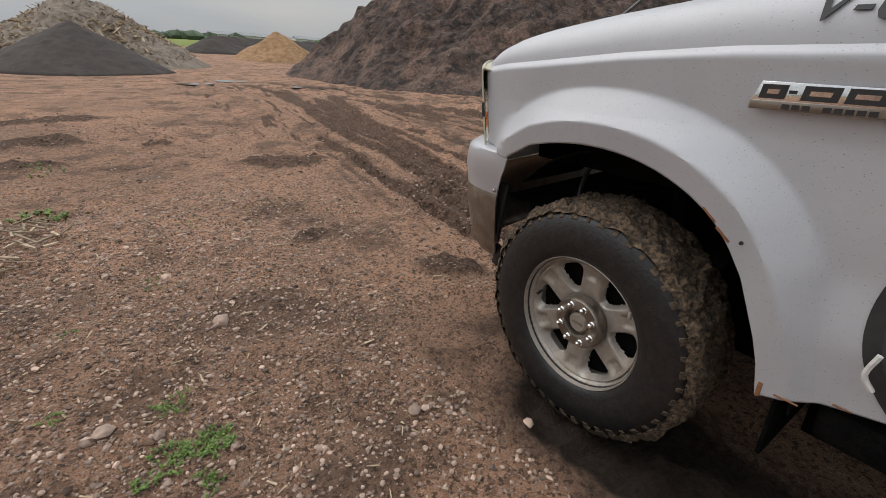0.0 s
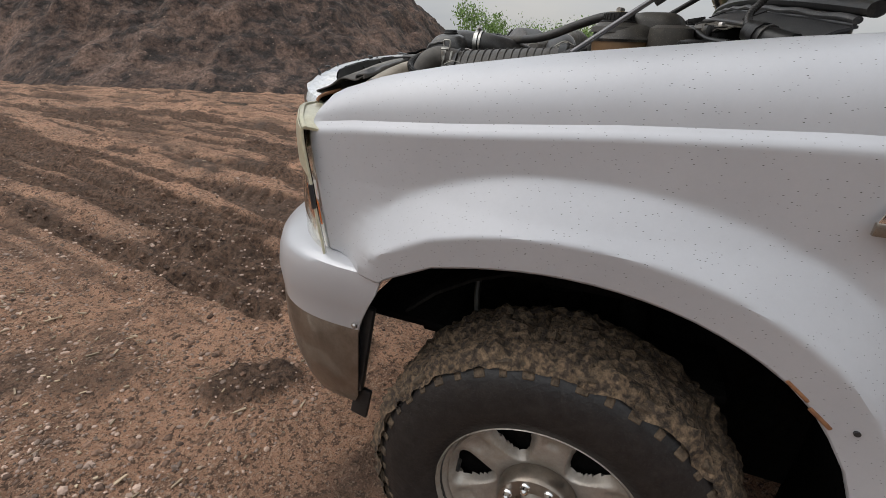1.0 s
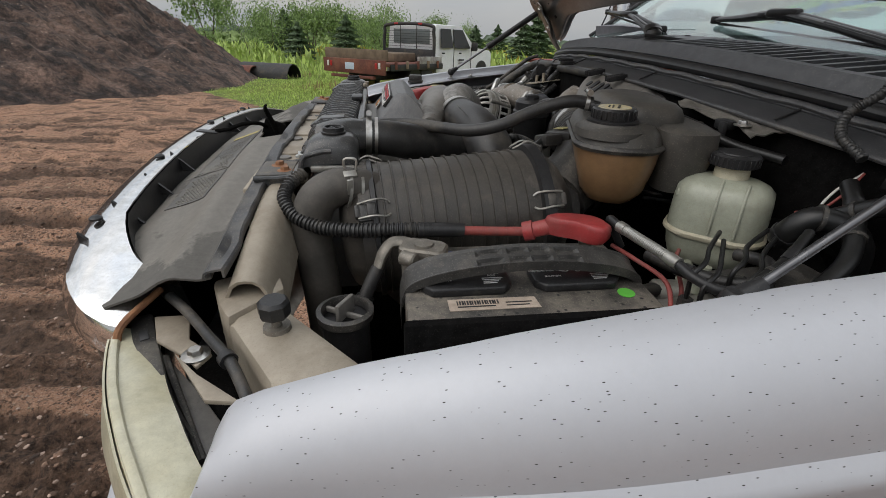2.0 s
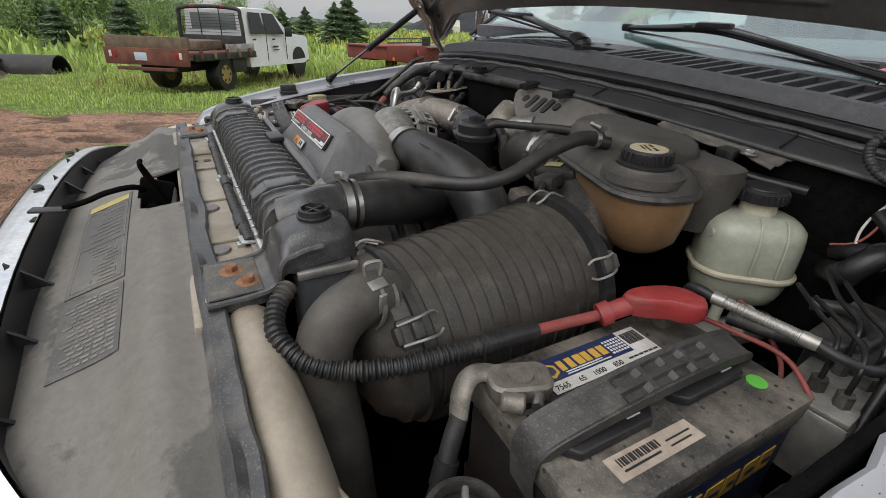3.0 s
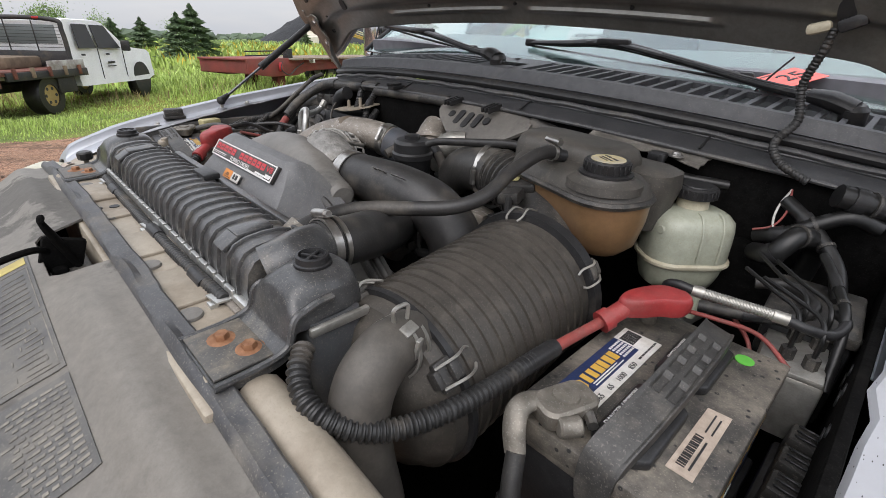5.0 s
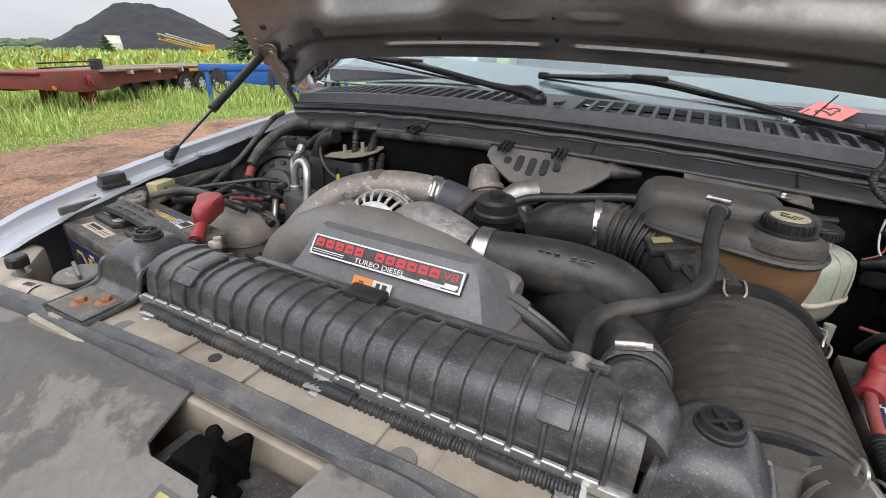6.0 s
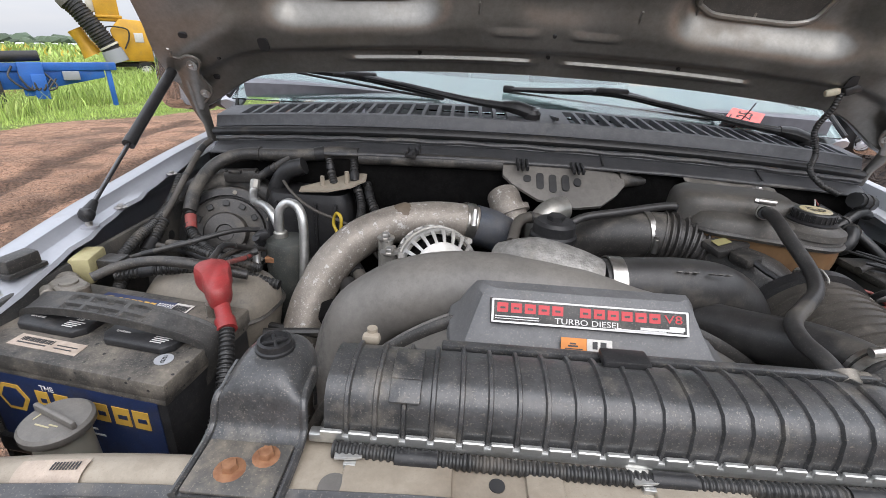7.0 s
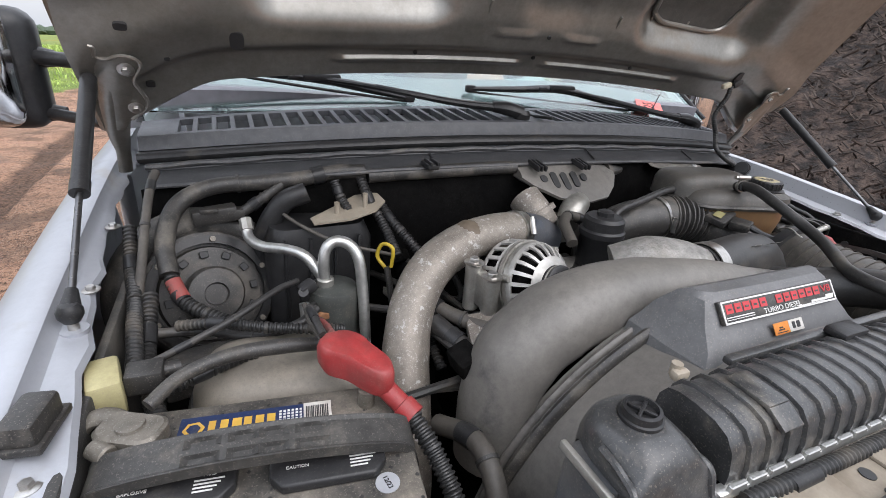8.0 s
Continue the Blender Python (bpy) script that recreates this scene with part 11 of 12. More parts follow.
def grass_field(count, x0, x1, y0, y1, hlo, hhi, w, seed, material, name, label, patchy=0.0, inside=0.0):
    r = np.random.RandomState(seed)
    x, y = r.uniform(x0, x1, count), r.uniform(y0, y1, count)
    ok = is_grass(x, y) > inside
    if patchy:
        ok &= fbm(x * 0.5 + seed, y * 0.5, 3) > patchy
    x, y = x[ok], y[ok]
    m = len(x)
    z = terrain(x, y)[0]
    tall = fbm(x * 0.45 + 3, y * 0.45, 3)
    h = (hlo + (hhi - hlo) * np.clip((tall - 0.3) * 2.2, 0, 1)) * r.uniform(0.5, 1.15, m)
    edge = np.clip(is_grass(x, y) / 1.5, 0.25, 1)
    h = h * edge
    a = r.uniform(0, 2 * np.pi, m)
    ww = w * r.uniform(0.6, 1.5, m)
    sx, sy = np.cos(a) * ww, np.sin(a) * ww
    b = r.uniform(0, 2 * np.pi, m)
    lean = r.uniform(0.1, 0.6, m) * h
    lx, ly = np.cos(b) * lean, np.sin(b) * lean
    v = np.empty((m, 5, 3))
    v[:, 0] = np.stack([x - sx, y - sy, z - 0.02], -1)
    v[:, 1] = np.stack([x + sx, y + sy, z - 0.02], -1)
    v[:, 2] = np.stack([x + sx * 0.8 + lx * 0.35, y + sy * 0.8 + ly * 0.35, z + h * 0.6], -1)
    v[:, 3] = np.stack([x - sx * 0.8 + lx * 0.35, y - sy * 0.8 + ly * 0.35, z + h * 0.6], -1)
    v[:, 4] = np.stack([x + lx, y + ly, z + h], -1)
    i = np.arange(m)[:, None] * 5
    quads_ = (i + np.array([0, 1, 2, 3])).tolist()
    tris_ = (i + np.array([3, 2, 4])).tolist()
    return stuff(name, v.reshape(-1, 3).tolist(), quads_ + tris_, material, label, "grass")


grass_field(135000, 4.5, 24, -20, 8, 0.04, 0.15, 0.009, 1, GRASS, "grass", "rough green grass at the edge of the yard")
grass_field(34000, 19, 45, -45, 12, 0.20, 0.60, 0.028, 2, GRASS, "tall_grass", "tall rank grass and weeds")
grass_field(9000, 14, 30, -25, 4, 0.18, 0.40, 0.012, 3, GRASS_DRY, "dry_grass", "dry seeding grass stalks", 0.52)
grass_field(22000, -3, 30, -60, -18, 0.12, 0.5, 0.025, 4, GRASS, "rear_grass", "rough grass behind the yard")
grass_field(26000, 26, 110, -70, 20, 0.5, 1.1, 0.10, 5, GRASS, "meadow", "meadow running to the horizon")
grass_field(9000, 30, 80, -45, 6, 0.6, 1.0, 0.10, 6, YELLOW_FLOWER, "flowering_meadow", "yellow flowering patches in the meadow", 0.55)
grass_field(20000, 10.2, 20, -22, -3.5, 0.20, 0.62, 0.013, 9, GRASS, "weed_clump", "tall weeds round the parked machines", 0.45)


# ---- trees ----
LEAVES = surf("tree_leaves", (0.22, 0.32, 0.10), 0.6, 0.0, (0.14, 0.22, 0.065), 2.0, per_island=0.45)
NEEDLES = surf("spruce_needles", (0.150, 0.215, 0.105), 0.7, 0.0, (0.090, 0.140, 0.070), 2.0, per_island=0.45)
BARK = surf("bark", (0.12, 0.095, 0.07), 0.9, 0.0, (0.07, 0.055, 0.04), 12.0, bump=0.6, bump_scale=30.0)


def conifer(x, y, h, seed, n=2600):
    random.seed(seed)
    z0 = ground_at(x, y)
    t = thing("spruce", "dark green spruce with layered boughs", "tree", (x, y, z0), "spruces", rig=False)
    part("trunk", tube([(x, y, z0 - 0.1), (x, y, z0 + h * 0.5), (x, y, z0 + h)], [0.035 * h / 2, 0.02 * h / 2, 0.004], 8, 6), BARK, t)
    bm = bmesh.new()
    for k in range(n):
        f = random.random() ** 0.75
        zz = z0 + h * (0.08 + 0.90 * f)
        layer = 0.78 + 0.22 * math.sin(f * 46)
        r = h * 0.60 * (1 - f) ** 0.75 * layer * random.uniform(0.55, 1.12) + 0.03
        a = random.uniform(0, 6.3)
        o = Vector((math.cos(a), math.sin(a), -0.18))
        s = Vector((-o.y, o.x, 0))
        tip = Vector((x, y, zz)) + o * r
        root = tip - o * min(r, h * 0.10)
        w = h * 0.026 * random.uniform(0.7, 1.4)
        q = [bm.verts.new(p) for p in (root - s * w * 0.6 + Vector((0, 0, 0.02)), tip, root + s * w * 0.6, root - o * 0.02 - Vector((0, 0, w)))]
        bm.faces.new((q[0], q[1], q[2]))
        bm.faces.new((q[0], q[3], q[1]))
    part("foliage", bm, NEEDLES, t, smooth=False)
    return t


def leafy(x, y, h, w, seed, n=2600, name="tree", label="leafy green tree with an open crown"):
    random.seed(seed)
    z0 = ground_at(x, y)
    t = thing(name, label, "tree", (x, y, z0), "broadleaf trees", rig=False)
    stems = []
    tr = bmesh.new()
    lims = []
    for k in range(random.randint(3, 5)):
        a = random.uniform(0, 6.3)
        p = [Vector((x, y, z0 - 0.1)), Vector((x + 0.12 * w * math.cos(a), y + 0.12 * w * math.sin(a), z0 + h * 0.35)), Vector((x + 0.30 * w * math.cos(a), y + 0.30 * w * math.sin(a), z0 + h * random.uniform(0.7, 0.95)))]
        merge(tr, tube(p, [0.012 * h, 0.008 * h, 0.002 * h], 6, 4))
        lims.append(p)
    part("trunk", tr, BARK, t)
    bm = bmesh.new()
    clumps = []
    for k in range(34):
        l = random.choice(lims)
        f = random.uniform(0.25, 1.0)
        c = l[1].lerp(l[2], f) if f > 0.3 else l[0].lerp(l[1], 0.6 + f)
        clumps.append((c + Vector((random.gauss(0, w * 0.16), random.gauss(0, w * 0.16), random.gauss(0, h * 0.05))), random.uniform(0.08, 0.17) * w))
    for k in range(n):
        c, r = random.choice(clumps)
        p = c + Vector((random.gauss(0, r), random.gauss(0, r), random.gauss(0, r * 0.9)))
        e = Euler((random.uniform(0, 6), random.uniform(0, 6), random.uniform(0, 6))).to_matrix()
        s = h * random.uniform(0.014, 0.028)
        q = [bm.verts.new(p + e @ Vector(v) * s) for v in ((-1, 0, 0), (0, -0.5, 0.1), (1.1, 0, 0), (0, 0.5, 0.1))]
        bm.faces.new(q)
    part("crown", bm, LEAVES, t, smooth=False)
    return t


for x, y, h, sd in ((38.0, -12.0, 3.9, 1), (27.3, -24.2, 4.1, 2), (36.0, -10.4, 3.2, 3), (54.0, -12.6, 3.4, 4), (33.0, 2.5, 3.0, 5), (42.0, 8.0, 3.6, 6), (62.0, -34.0, 2.6, 7), (30.5, 5.2, 2.4, 8), (46.0, -8.6, 3.0, 9)):
    conifer(x, y, h, sd)
for x, y, h, w, sd in ((38.0, 12.6, 5.0, 3.2, 1), (40.0, 8.6, 3.9, 3.0, 2), (37.0, 5.2, 4.1, 2.4, 3), (36.0, 3.4, 4.2, 3.0, 4), (44.0, 6.4, 4.0, 4.0, 5), (48.0, 2.0, 3.8, 3.4, 6), (43.0, 0.5, 3.4, 3.0, 7), (56.0, -6.0, 4.2, 3.0, 8),
                       (60.0, -18.0, 3.0, 3.0, 9), (50.0, 4.2, 4.3, 4.0, 10), (34.0, 8.8, 3.0, 3.2, 11), (52.0, -1.0, 4.4, 4.4, 12), (70.0, -12.0, 4.0, 3.6, 13)):
    leafy(x, y, h, w, sd + 40)

# far woods along the horizon
FAR = surf("far_trees", (0.100, 0.135, 0.085), 0.9, 0.0, (0.07, 0.098, 0.064), 0.08, per_island=0.3)
fv, ff = [], []
random.seed(77)
for k in range(2600):
    a = random.uniform(0, 2 * math.pi)
    d = random.uniform(330, 640)
    patch = noise.noise(Vector((math.cos(a) * 3, math.sin(a) * 3, 1)))
    if patch < -0.15:
        continue
    x, y = d * math.sin(a), d * math.cos(a)
    s = random.uniform(2.0, 4.2)
    base = len(fv)
    for v in ico_v:
        q = random.uniform(0.75, 1.2)
        fv.append((x + v.x * s * 1.5 * q, y + v.y * s * 1.5 * q, s * 0.7 + v.z * s * q))
    ff.extend([tuple(base + i for i in f) for f in ico_f])
stuff("far_woods", fv, ff, FAR, "distant woods along the horizon", "woods")
bv, bf = [], []
BUSH = surf("bushes", (0.18, 0.245, 0.08), 0.8, 0.0, (0.115, 0.17, 0.052), 1.0, per_island=0.35)
for k in range(1500):
    x, y = random.uniform(55, 150), random.uniform(-90, 40)
    if noise.noise(Vector((x * 0.03, y * 0.03, 4))) < 0.02:
        continue
    for j in range(5):
        s = random.uniform(0.25, 0.6)
        p = Vector((x + random.gauss(0, 0.7), y + random.gauss(0, 0.7), random.uniform(0.2, 1.3)))
        base = len(bv)
        for v in ico_v:
            bv.append(tuple(p + v * s * random.uniform(0.6, 1.3)))
        bf.extend([tuple(base + i for i in f) for f in ico_f])
stuff("scrub", bv, bf, BUSH, "green scrub across the meadow", "bushes")
WHITE_WALL = surf("white_walls", (0.62, 0.63, 0.62), 0.7, 0.0, (0.55, 0.56, 0.55), 0.2)
GREY_ROOF = surf("grey_roof", (0.30, 0.31, 0.32), 0.7, 0.0, (0.25, 0.26, 0.27), 0.3)
for az_, d, w, h in ((13.6, 420, 34, 5.0), (15.4, 430, 30, 4.6), (18.6, 450, 12, 4.5), (20.3, 440, 10, 5.0), (21.8, 460, 14, 4.5)):
    x, y = d * math.sin(radians(az_)), d * math.cos(radians(az_))
    hb = thing("far_building", "long white building far across the field", "building", (x, y, 0), "far buildings", rig=False)
    part("wall", box((x, y, h / 2), (w, 8, h), 0.05), WHITE_WALL, hb)
    part("roof", prism([(-5, 0), (5, 0), (0, 2.2)], Matrix.Translation((x - w / 2, y, h)) @ Matrix(((0, 0, 1, 0), (1, 0, 0, 0), (0, 1, 0, 0), (0, 0, 0, 1))), w), GREY_ROOF, hb)
    for k in range(int(w / 4)):
        part("window", box((x - w / 2 + 2 + 4 * k, y - 4.02, h * 0.55), (1.4, 0.1, 1.2), 0.01), WINDOW_DARK, hb)

# ---- parked vehicles and machines ----
WHITE_PAINT = surf("white_truck_paint", (0.80, 0.81, 0.82), 0.35, 0.0, (0.74, 0.75, 0.76), 3.0, dust=(0.42, 0.38, 0.32), dust_amt=0.18, dust_scale=2.0, coat=0.3)
RUSTY_BED = surf("rusted_red_steel", (0.16, 0.052, 0.036), 0.85, 0.1, (0.10, 0.04, 0.03), 4.0, dust=(0.24, 0.105, 0.06), dust_amt=0.45, dust_scale=2.5, bump=0.4, bump_scale=30.0)
TRAILER_RED = surf("faded_trailer_red", (0.24, 0.050, 0.042), 0.7, 0.1, (0.18, 0.042, 0.036), 3.0, dust=(0.15, 0.07, 0.05), dust_amt=0.42, dust_scale=1.6, bump=0.2, bump_scale=40.0)
OLD_WOOD = surf("weathered_planks", (0.23, 0.17, 0.115), 0.9, 0.0, (0.15, 0.11, 0.075), 6.0, per_object=0.3, bump=0.4, bump_scale=40.0)
BLUE_STEEL = surf("blue_machine_paint", (0.022, 0.13, 0.46), 0.5, 0.1, (0.018, 0.10, 0.37), 3.0, dust=(0.14, 0.17, 0.24), dust_amt=0.25, dust_scale=2.0)
YELLOW_STEEL = surf("yellow_machine_paint", (0.60, 0.33, 0.02), 0.5, 0.1, (0.50, 0.27, 0.02), 3.0, dust=(0.32, 0.22, 0.09), dust_amt=0.3, dust_scale=2.0)
BLACK_STEEL = surf("black_steel", (0.025, 0.025, 0.026), 0.6, 0.1, (0.018, 0.018, 0.018), 6.0, dust=(0.10, 0.08, 0.06), dust_amt=0.35, dust_scale=3.0)
CREAM_STEEL = surf("cream_cab_paint", (0.60, 0.57, 0.47), 0.5, 0.0, (0.52, 0.49, 0.40), 2.0)
GOLD_RIM = surf("gold_wheel", (0.42, 0.31, 0.12), 0.5, 0.3, (0.34, 0.24, 0.09), 10.0)
CAR_DARK = surf("dark_green_car_paint", (0.045, 0.050, 0.048), 0.25, 0.2, (0.04, 0.044, 0.042), 3.0, coat=0.5)
PLATE = surf("licence_plate", (0.40, 0.50, 0.62), 0.5, 0.0, (0.5, 0.56, 0.62), 30.0)
TAIL_RED = surf("tail_lamp", (0.40, 0.02, 0.02), 0.3, 0.0, (0.3, 0.015, 0.015), 20.0)
WHITE_PLASTIC = surf("white_wrapped_bales", (0.66, 0.67, 0.68), 0.5, 0.0, (0.55, 0.56, 0.57), 2.0)


def placed(ob, x, y, yaw, z=None):
    ob.matrix_basis = Matrix.Translation((x, y, ground_at(x, y) if z is None else z)) @ pose(0, 0, 0, 0, 0, yaw)
    return ob


def simple_wheel(parent, c, r, w, rim):
    wh = part("wheel", lathe([(r * 0.55, -w / 2), (r * 0.93, -w / 2), (r, -w / 2 + 0.04), (r, w / 2 - 0.04), (r * 0.93, w / 2), (r * 0.55, w / 2)], c, (0, 1, 0), 28, close=True), TYRE, parent)
    part("rim", lathe([(r * 0.56, -w * 0.42), (r * 0.56, w * 0.42), (r * 0.45, w * 0.30), (r * 0.2, w * 0.36)], c, (0, 1, 0), 24), rim, wh)
    for k in range(6):
        a = 2 * math.pi * k / 6
        part("rim_hole", lathe([(r * 0.085, 0), (r * 0.085, w * 0.05)], Vector(c) + Vector((r * 0.38 * math.cos(a), w * 0.33 if c[1] > 0 else -w * 0.44, r * 0.38 * math.sin(a))), (0, 1, 0), 10), BLACK_INK, wh)
    return wh


def side_body(profile, y0, y1, tuck=0.10, zt=1.1):
    """A cab lofted across the width from a side profile of (x, z)."""
    rings = []
    for k in range(9):
        f = k / 8
        y = y0 + (y1 - y0) * f
        edge = abs(2 * f - 1)
        rings.append([(x - (0.02 * edge ** 4) * (1 if x > 0 else -1), y * (1 - (tuck / abs(y0)) * sstep(zt, zt + 0.7, z)) if True else y, z - 0.03 * edge ** 6) for x, z in profile])
    return loft(rings)


def flatbed_truck():
    t = thing("flatbed_truck", "white crew-cab flatbed truck with a rusty bed and board sides", "truck", (0, 0, 0), rig=False)
    # x forward, rear axle at 0
    cab = part("cab", side_body([(1.15, 0.55), (1.15, 1.95), (1.30, 2.02), (2.55, 2.03), (2.80, 1.98), (3.45, 1.42), (4.45, 1.34), (4.60, 1.25), (4.66, 0.62), (4.30, 0.52)], -0.98, 0.98, 0.16, 1.25), WHITE_PAINT, t, "white crew cab")
    for s in (-1, 1):
        for x0, x1, x2, x3 in ((1.35, 2.02, 2.0, 1.45), (2.12, 3.10, 2.72, 2.14)):
            part("side_window", prism([(x0, 1.36), (x1, 1.36), (x2, 1.90), (x3, 1.90)], Matrix.Translation((0, s * 0.895 + (0.012 if s > 0 else 0), 0)) @ pose(0, 0, 0, 90 , 0, 0) if False else Matrix(((1, 0, 0, 0), (0, -0.16 / 0.7, 1 * s, s * (0.972 + 1.36 * 0.0) + (s * 0.31 if False else 0)), (0, 1, 0, 0), (0, 0, 0, 1))) if False else Matrix(((1, 0, 0, 0), (0, -s * 0.19, s * 0.02, s * (0.985 + 0.19 * 1.25)), (0, 1, 0.0, 0), (0, 0, 0, 1))), 1.0), WINDOW_DARK, cab, "dark side window")
        for x in (2.08, 3.18):
            part("door_seam", box((x, s * 0.972, 1.0), (0.012, 0.02, 0.75), 0.002), BLACK_STEEL, cab)
        for x in (1.75, 2.75):
            part("door_handle", box((x - 0.3, s * 0.985, 1.22), (0.14, 0.03, 0.04), 0.01), BLACK_STEEL, cab)
        part("mirror", box((3.12, s * 1.12, 1.42), (0.10, 0.22, 0.26), 0.04), BLACK_STEEL, cab)
        part("wheel_arch", lathe([(0.44, 0), (0.44, 0.02)], (3.95, s * 0.955, 0.55), (0, s, 0), 28), BLACK_STEEL, cab)
        part("door_lettering", box((2.55, s * 0.978, 1.02), (0.30, 0.012, 0.05), 0.002), BLACK_STEEL, cab)
        part("door_lettering", box((2.55, s * 0.978, 0.93), (0.36, 0.012, 0.025), 0.002), BLACK_STEEL, cab)
        simple_wheel(t, (3.95, s * 0.84, 0.42), 0.42, 0.26, GOLD_RIM)
        simple_wheel(t, (0.0, s * 0.82, 0.42), 0.42, 0.34, GOLD_RIM)
        part("bed_side", box((0.0, s * 1.08, 0.86), (2.5, 0.06, 0.16), 0.01), BLACK_STEEL, t)
        for k in range(5):
            part("stake_pocket", box((-1.05 + 0.5 * k, s * 1.12, 0.92), (0.08, 0.05, 0.20), 0.01), OLD_WOOD if k % 2 else RUSTY_BED, t)
        part("side_panel", box((0.62, s * 1.06, 1.03), (1.2, 0.05, 0.20), 0.01), surf("peeling_white_panel", (0.42, 0.41, 0.39), 0.7, 0.0, (0.15, 0.12, 0.10), 5.0), t)
    # opaque pale grey stands in for the sky mirrored in the pane
    part("rear_glass", box((1.145, 0, 1.66), (0.03, 1.36, 0.40), 0.01), surf("sky_toned_truck_glass", (0.20, 0.225, 0.22), 0.12, 0.0, (0.17, 0.19, 0.19), 1.5), cab, "rear window, the sky's reflection put into its pale colour")
    part("bed_deck", box((-0.10, 0, 0.92), (2.7, 2.16, 0.08), 0.01), RUSTY_BED, t)
    part("tail_panel", box((-1.46, 0, 0.86), (0.06, 2.2, 0.36), 0.01), RUSTY_BED, t)
    part("tail_board", box((-1.38, 0.0, 1.16), (0.06, 2.2, 0.26), 0.01), OLD_WOOD, t, "weathered wooden tail board")
    part("tail_step", box((-1.50, 0, 0.60), (0.14, 1.5, 0.07), 0.01), RUSTY_BED, t)
    part("number_plate", box((-1.495, 0.12, 0.86), (0.012, 0.32, 0.17), 0.004), PLATE, t)
    for y in (-0.92, -0.80, 0.80, 0.92):
        part("tail_lamp", box((-1.495, y, 0.90), (0.014, 0.07, 0.14), 0.01), TAIL_RED if abs(y) < 0.9 else WHITE_STICKER, t)
    rack = part("headache_rack", tube([(0.98, -0.95, 0.95), (1.0, -0.92, 1.72), (1.0, -0.74, 1.97), (1.0, 0.74, 1.97), (1.0, 0.92, 1.72), (0.98, 0.95, 0.95)], 0.05, 10, 6), BLACK_STEEL, t, "black steel headache rack")
    for k in range(7):
        part("rack_slat", box((1.0, 0, 1.38 + 0.070 * k), (0.022, 1.72, 0.010), 0.003), BLACK_STEEL, rack)
    for y in (-0.30, 0.30):
        part("rack_upright", box((1.0, y, 1.62), (0.022, 0.022, 0.66), 0.004), BLACK_STEEL, rack)
    part("rack_plate", box((1.0, 0, 1.14), (0.04, 1.85, 0.34), 0.01), BLACK_STEEL, rack)
    for y in (-0.45, 0.45):
        part("rack_lamp", box((0.96, y, 2.00), (0.04, 0.14, 0.05), 0.01), TAIL_RED, rack)
    part("chassis", box((1.5, 0, 0.58), (5.6, 0.7, 0.18), 0.02), BLACK_STEEL, t)
    part("toolbox", box((0.55, -0.85, 0.62), (0.6, 0.36, 0.36), 0.02), BLACK_STEEL, t)
    part("front_bumper", box((4.72, 0, 0.62), (0.16, 1.9, 0.26), 0.05), CHROME, t)
    part("bed_load", box((0.2, 0.15, 1.08), (1.2, 1.2, 0.24), 0.05, (0, 0, 5)), OLD_WOOD, t)
    return t


placed(flatbed_truck(), 13.55, 0.15, -40)


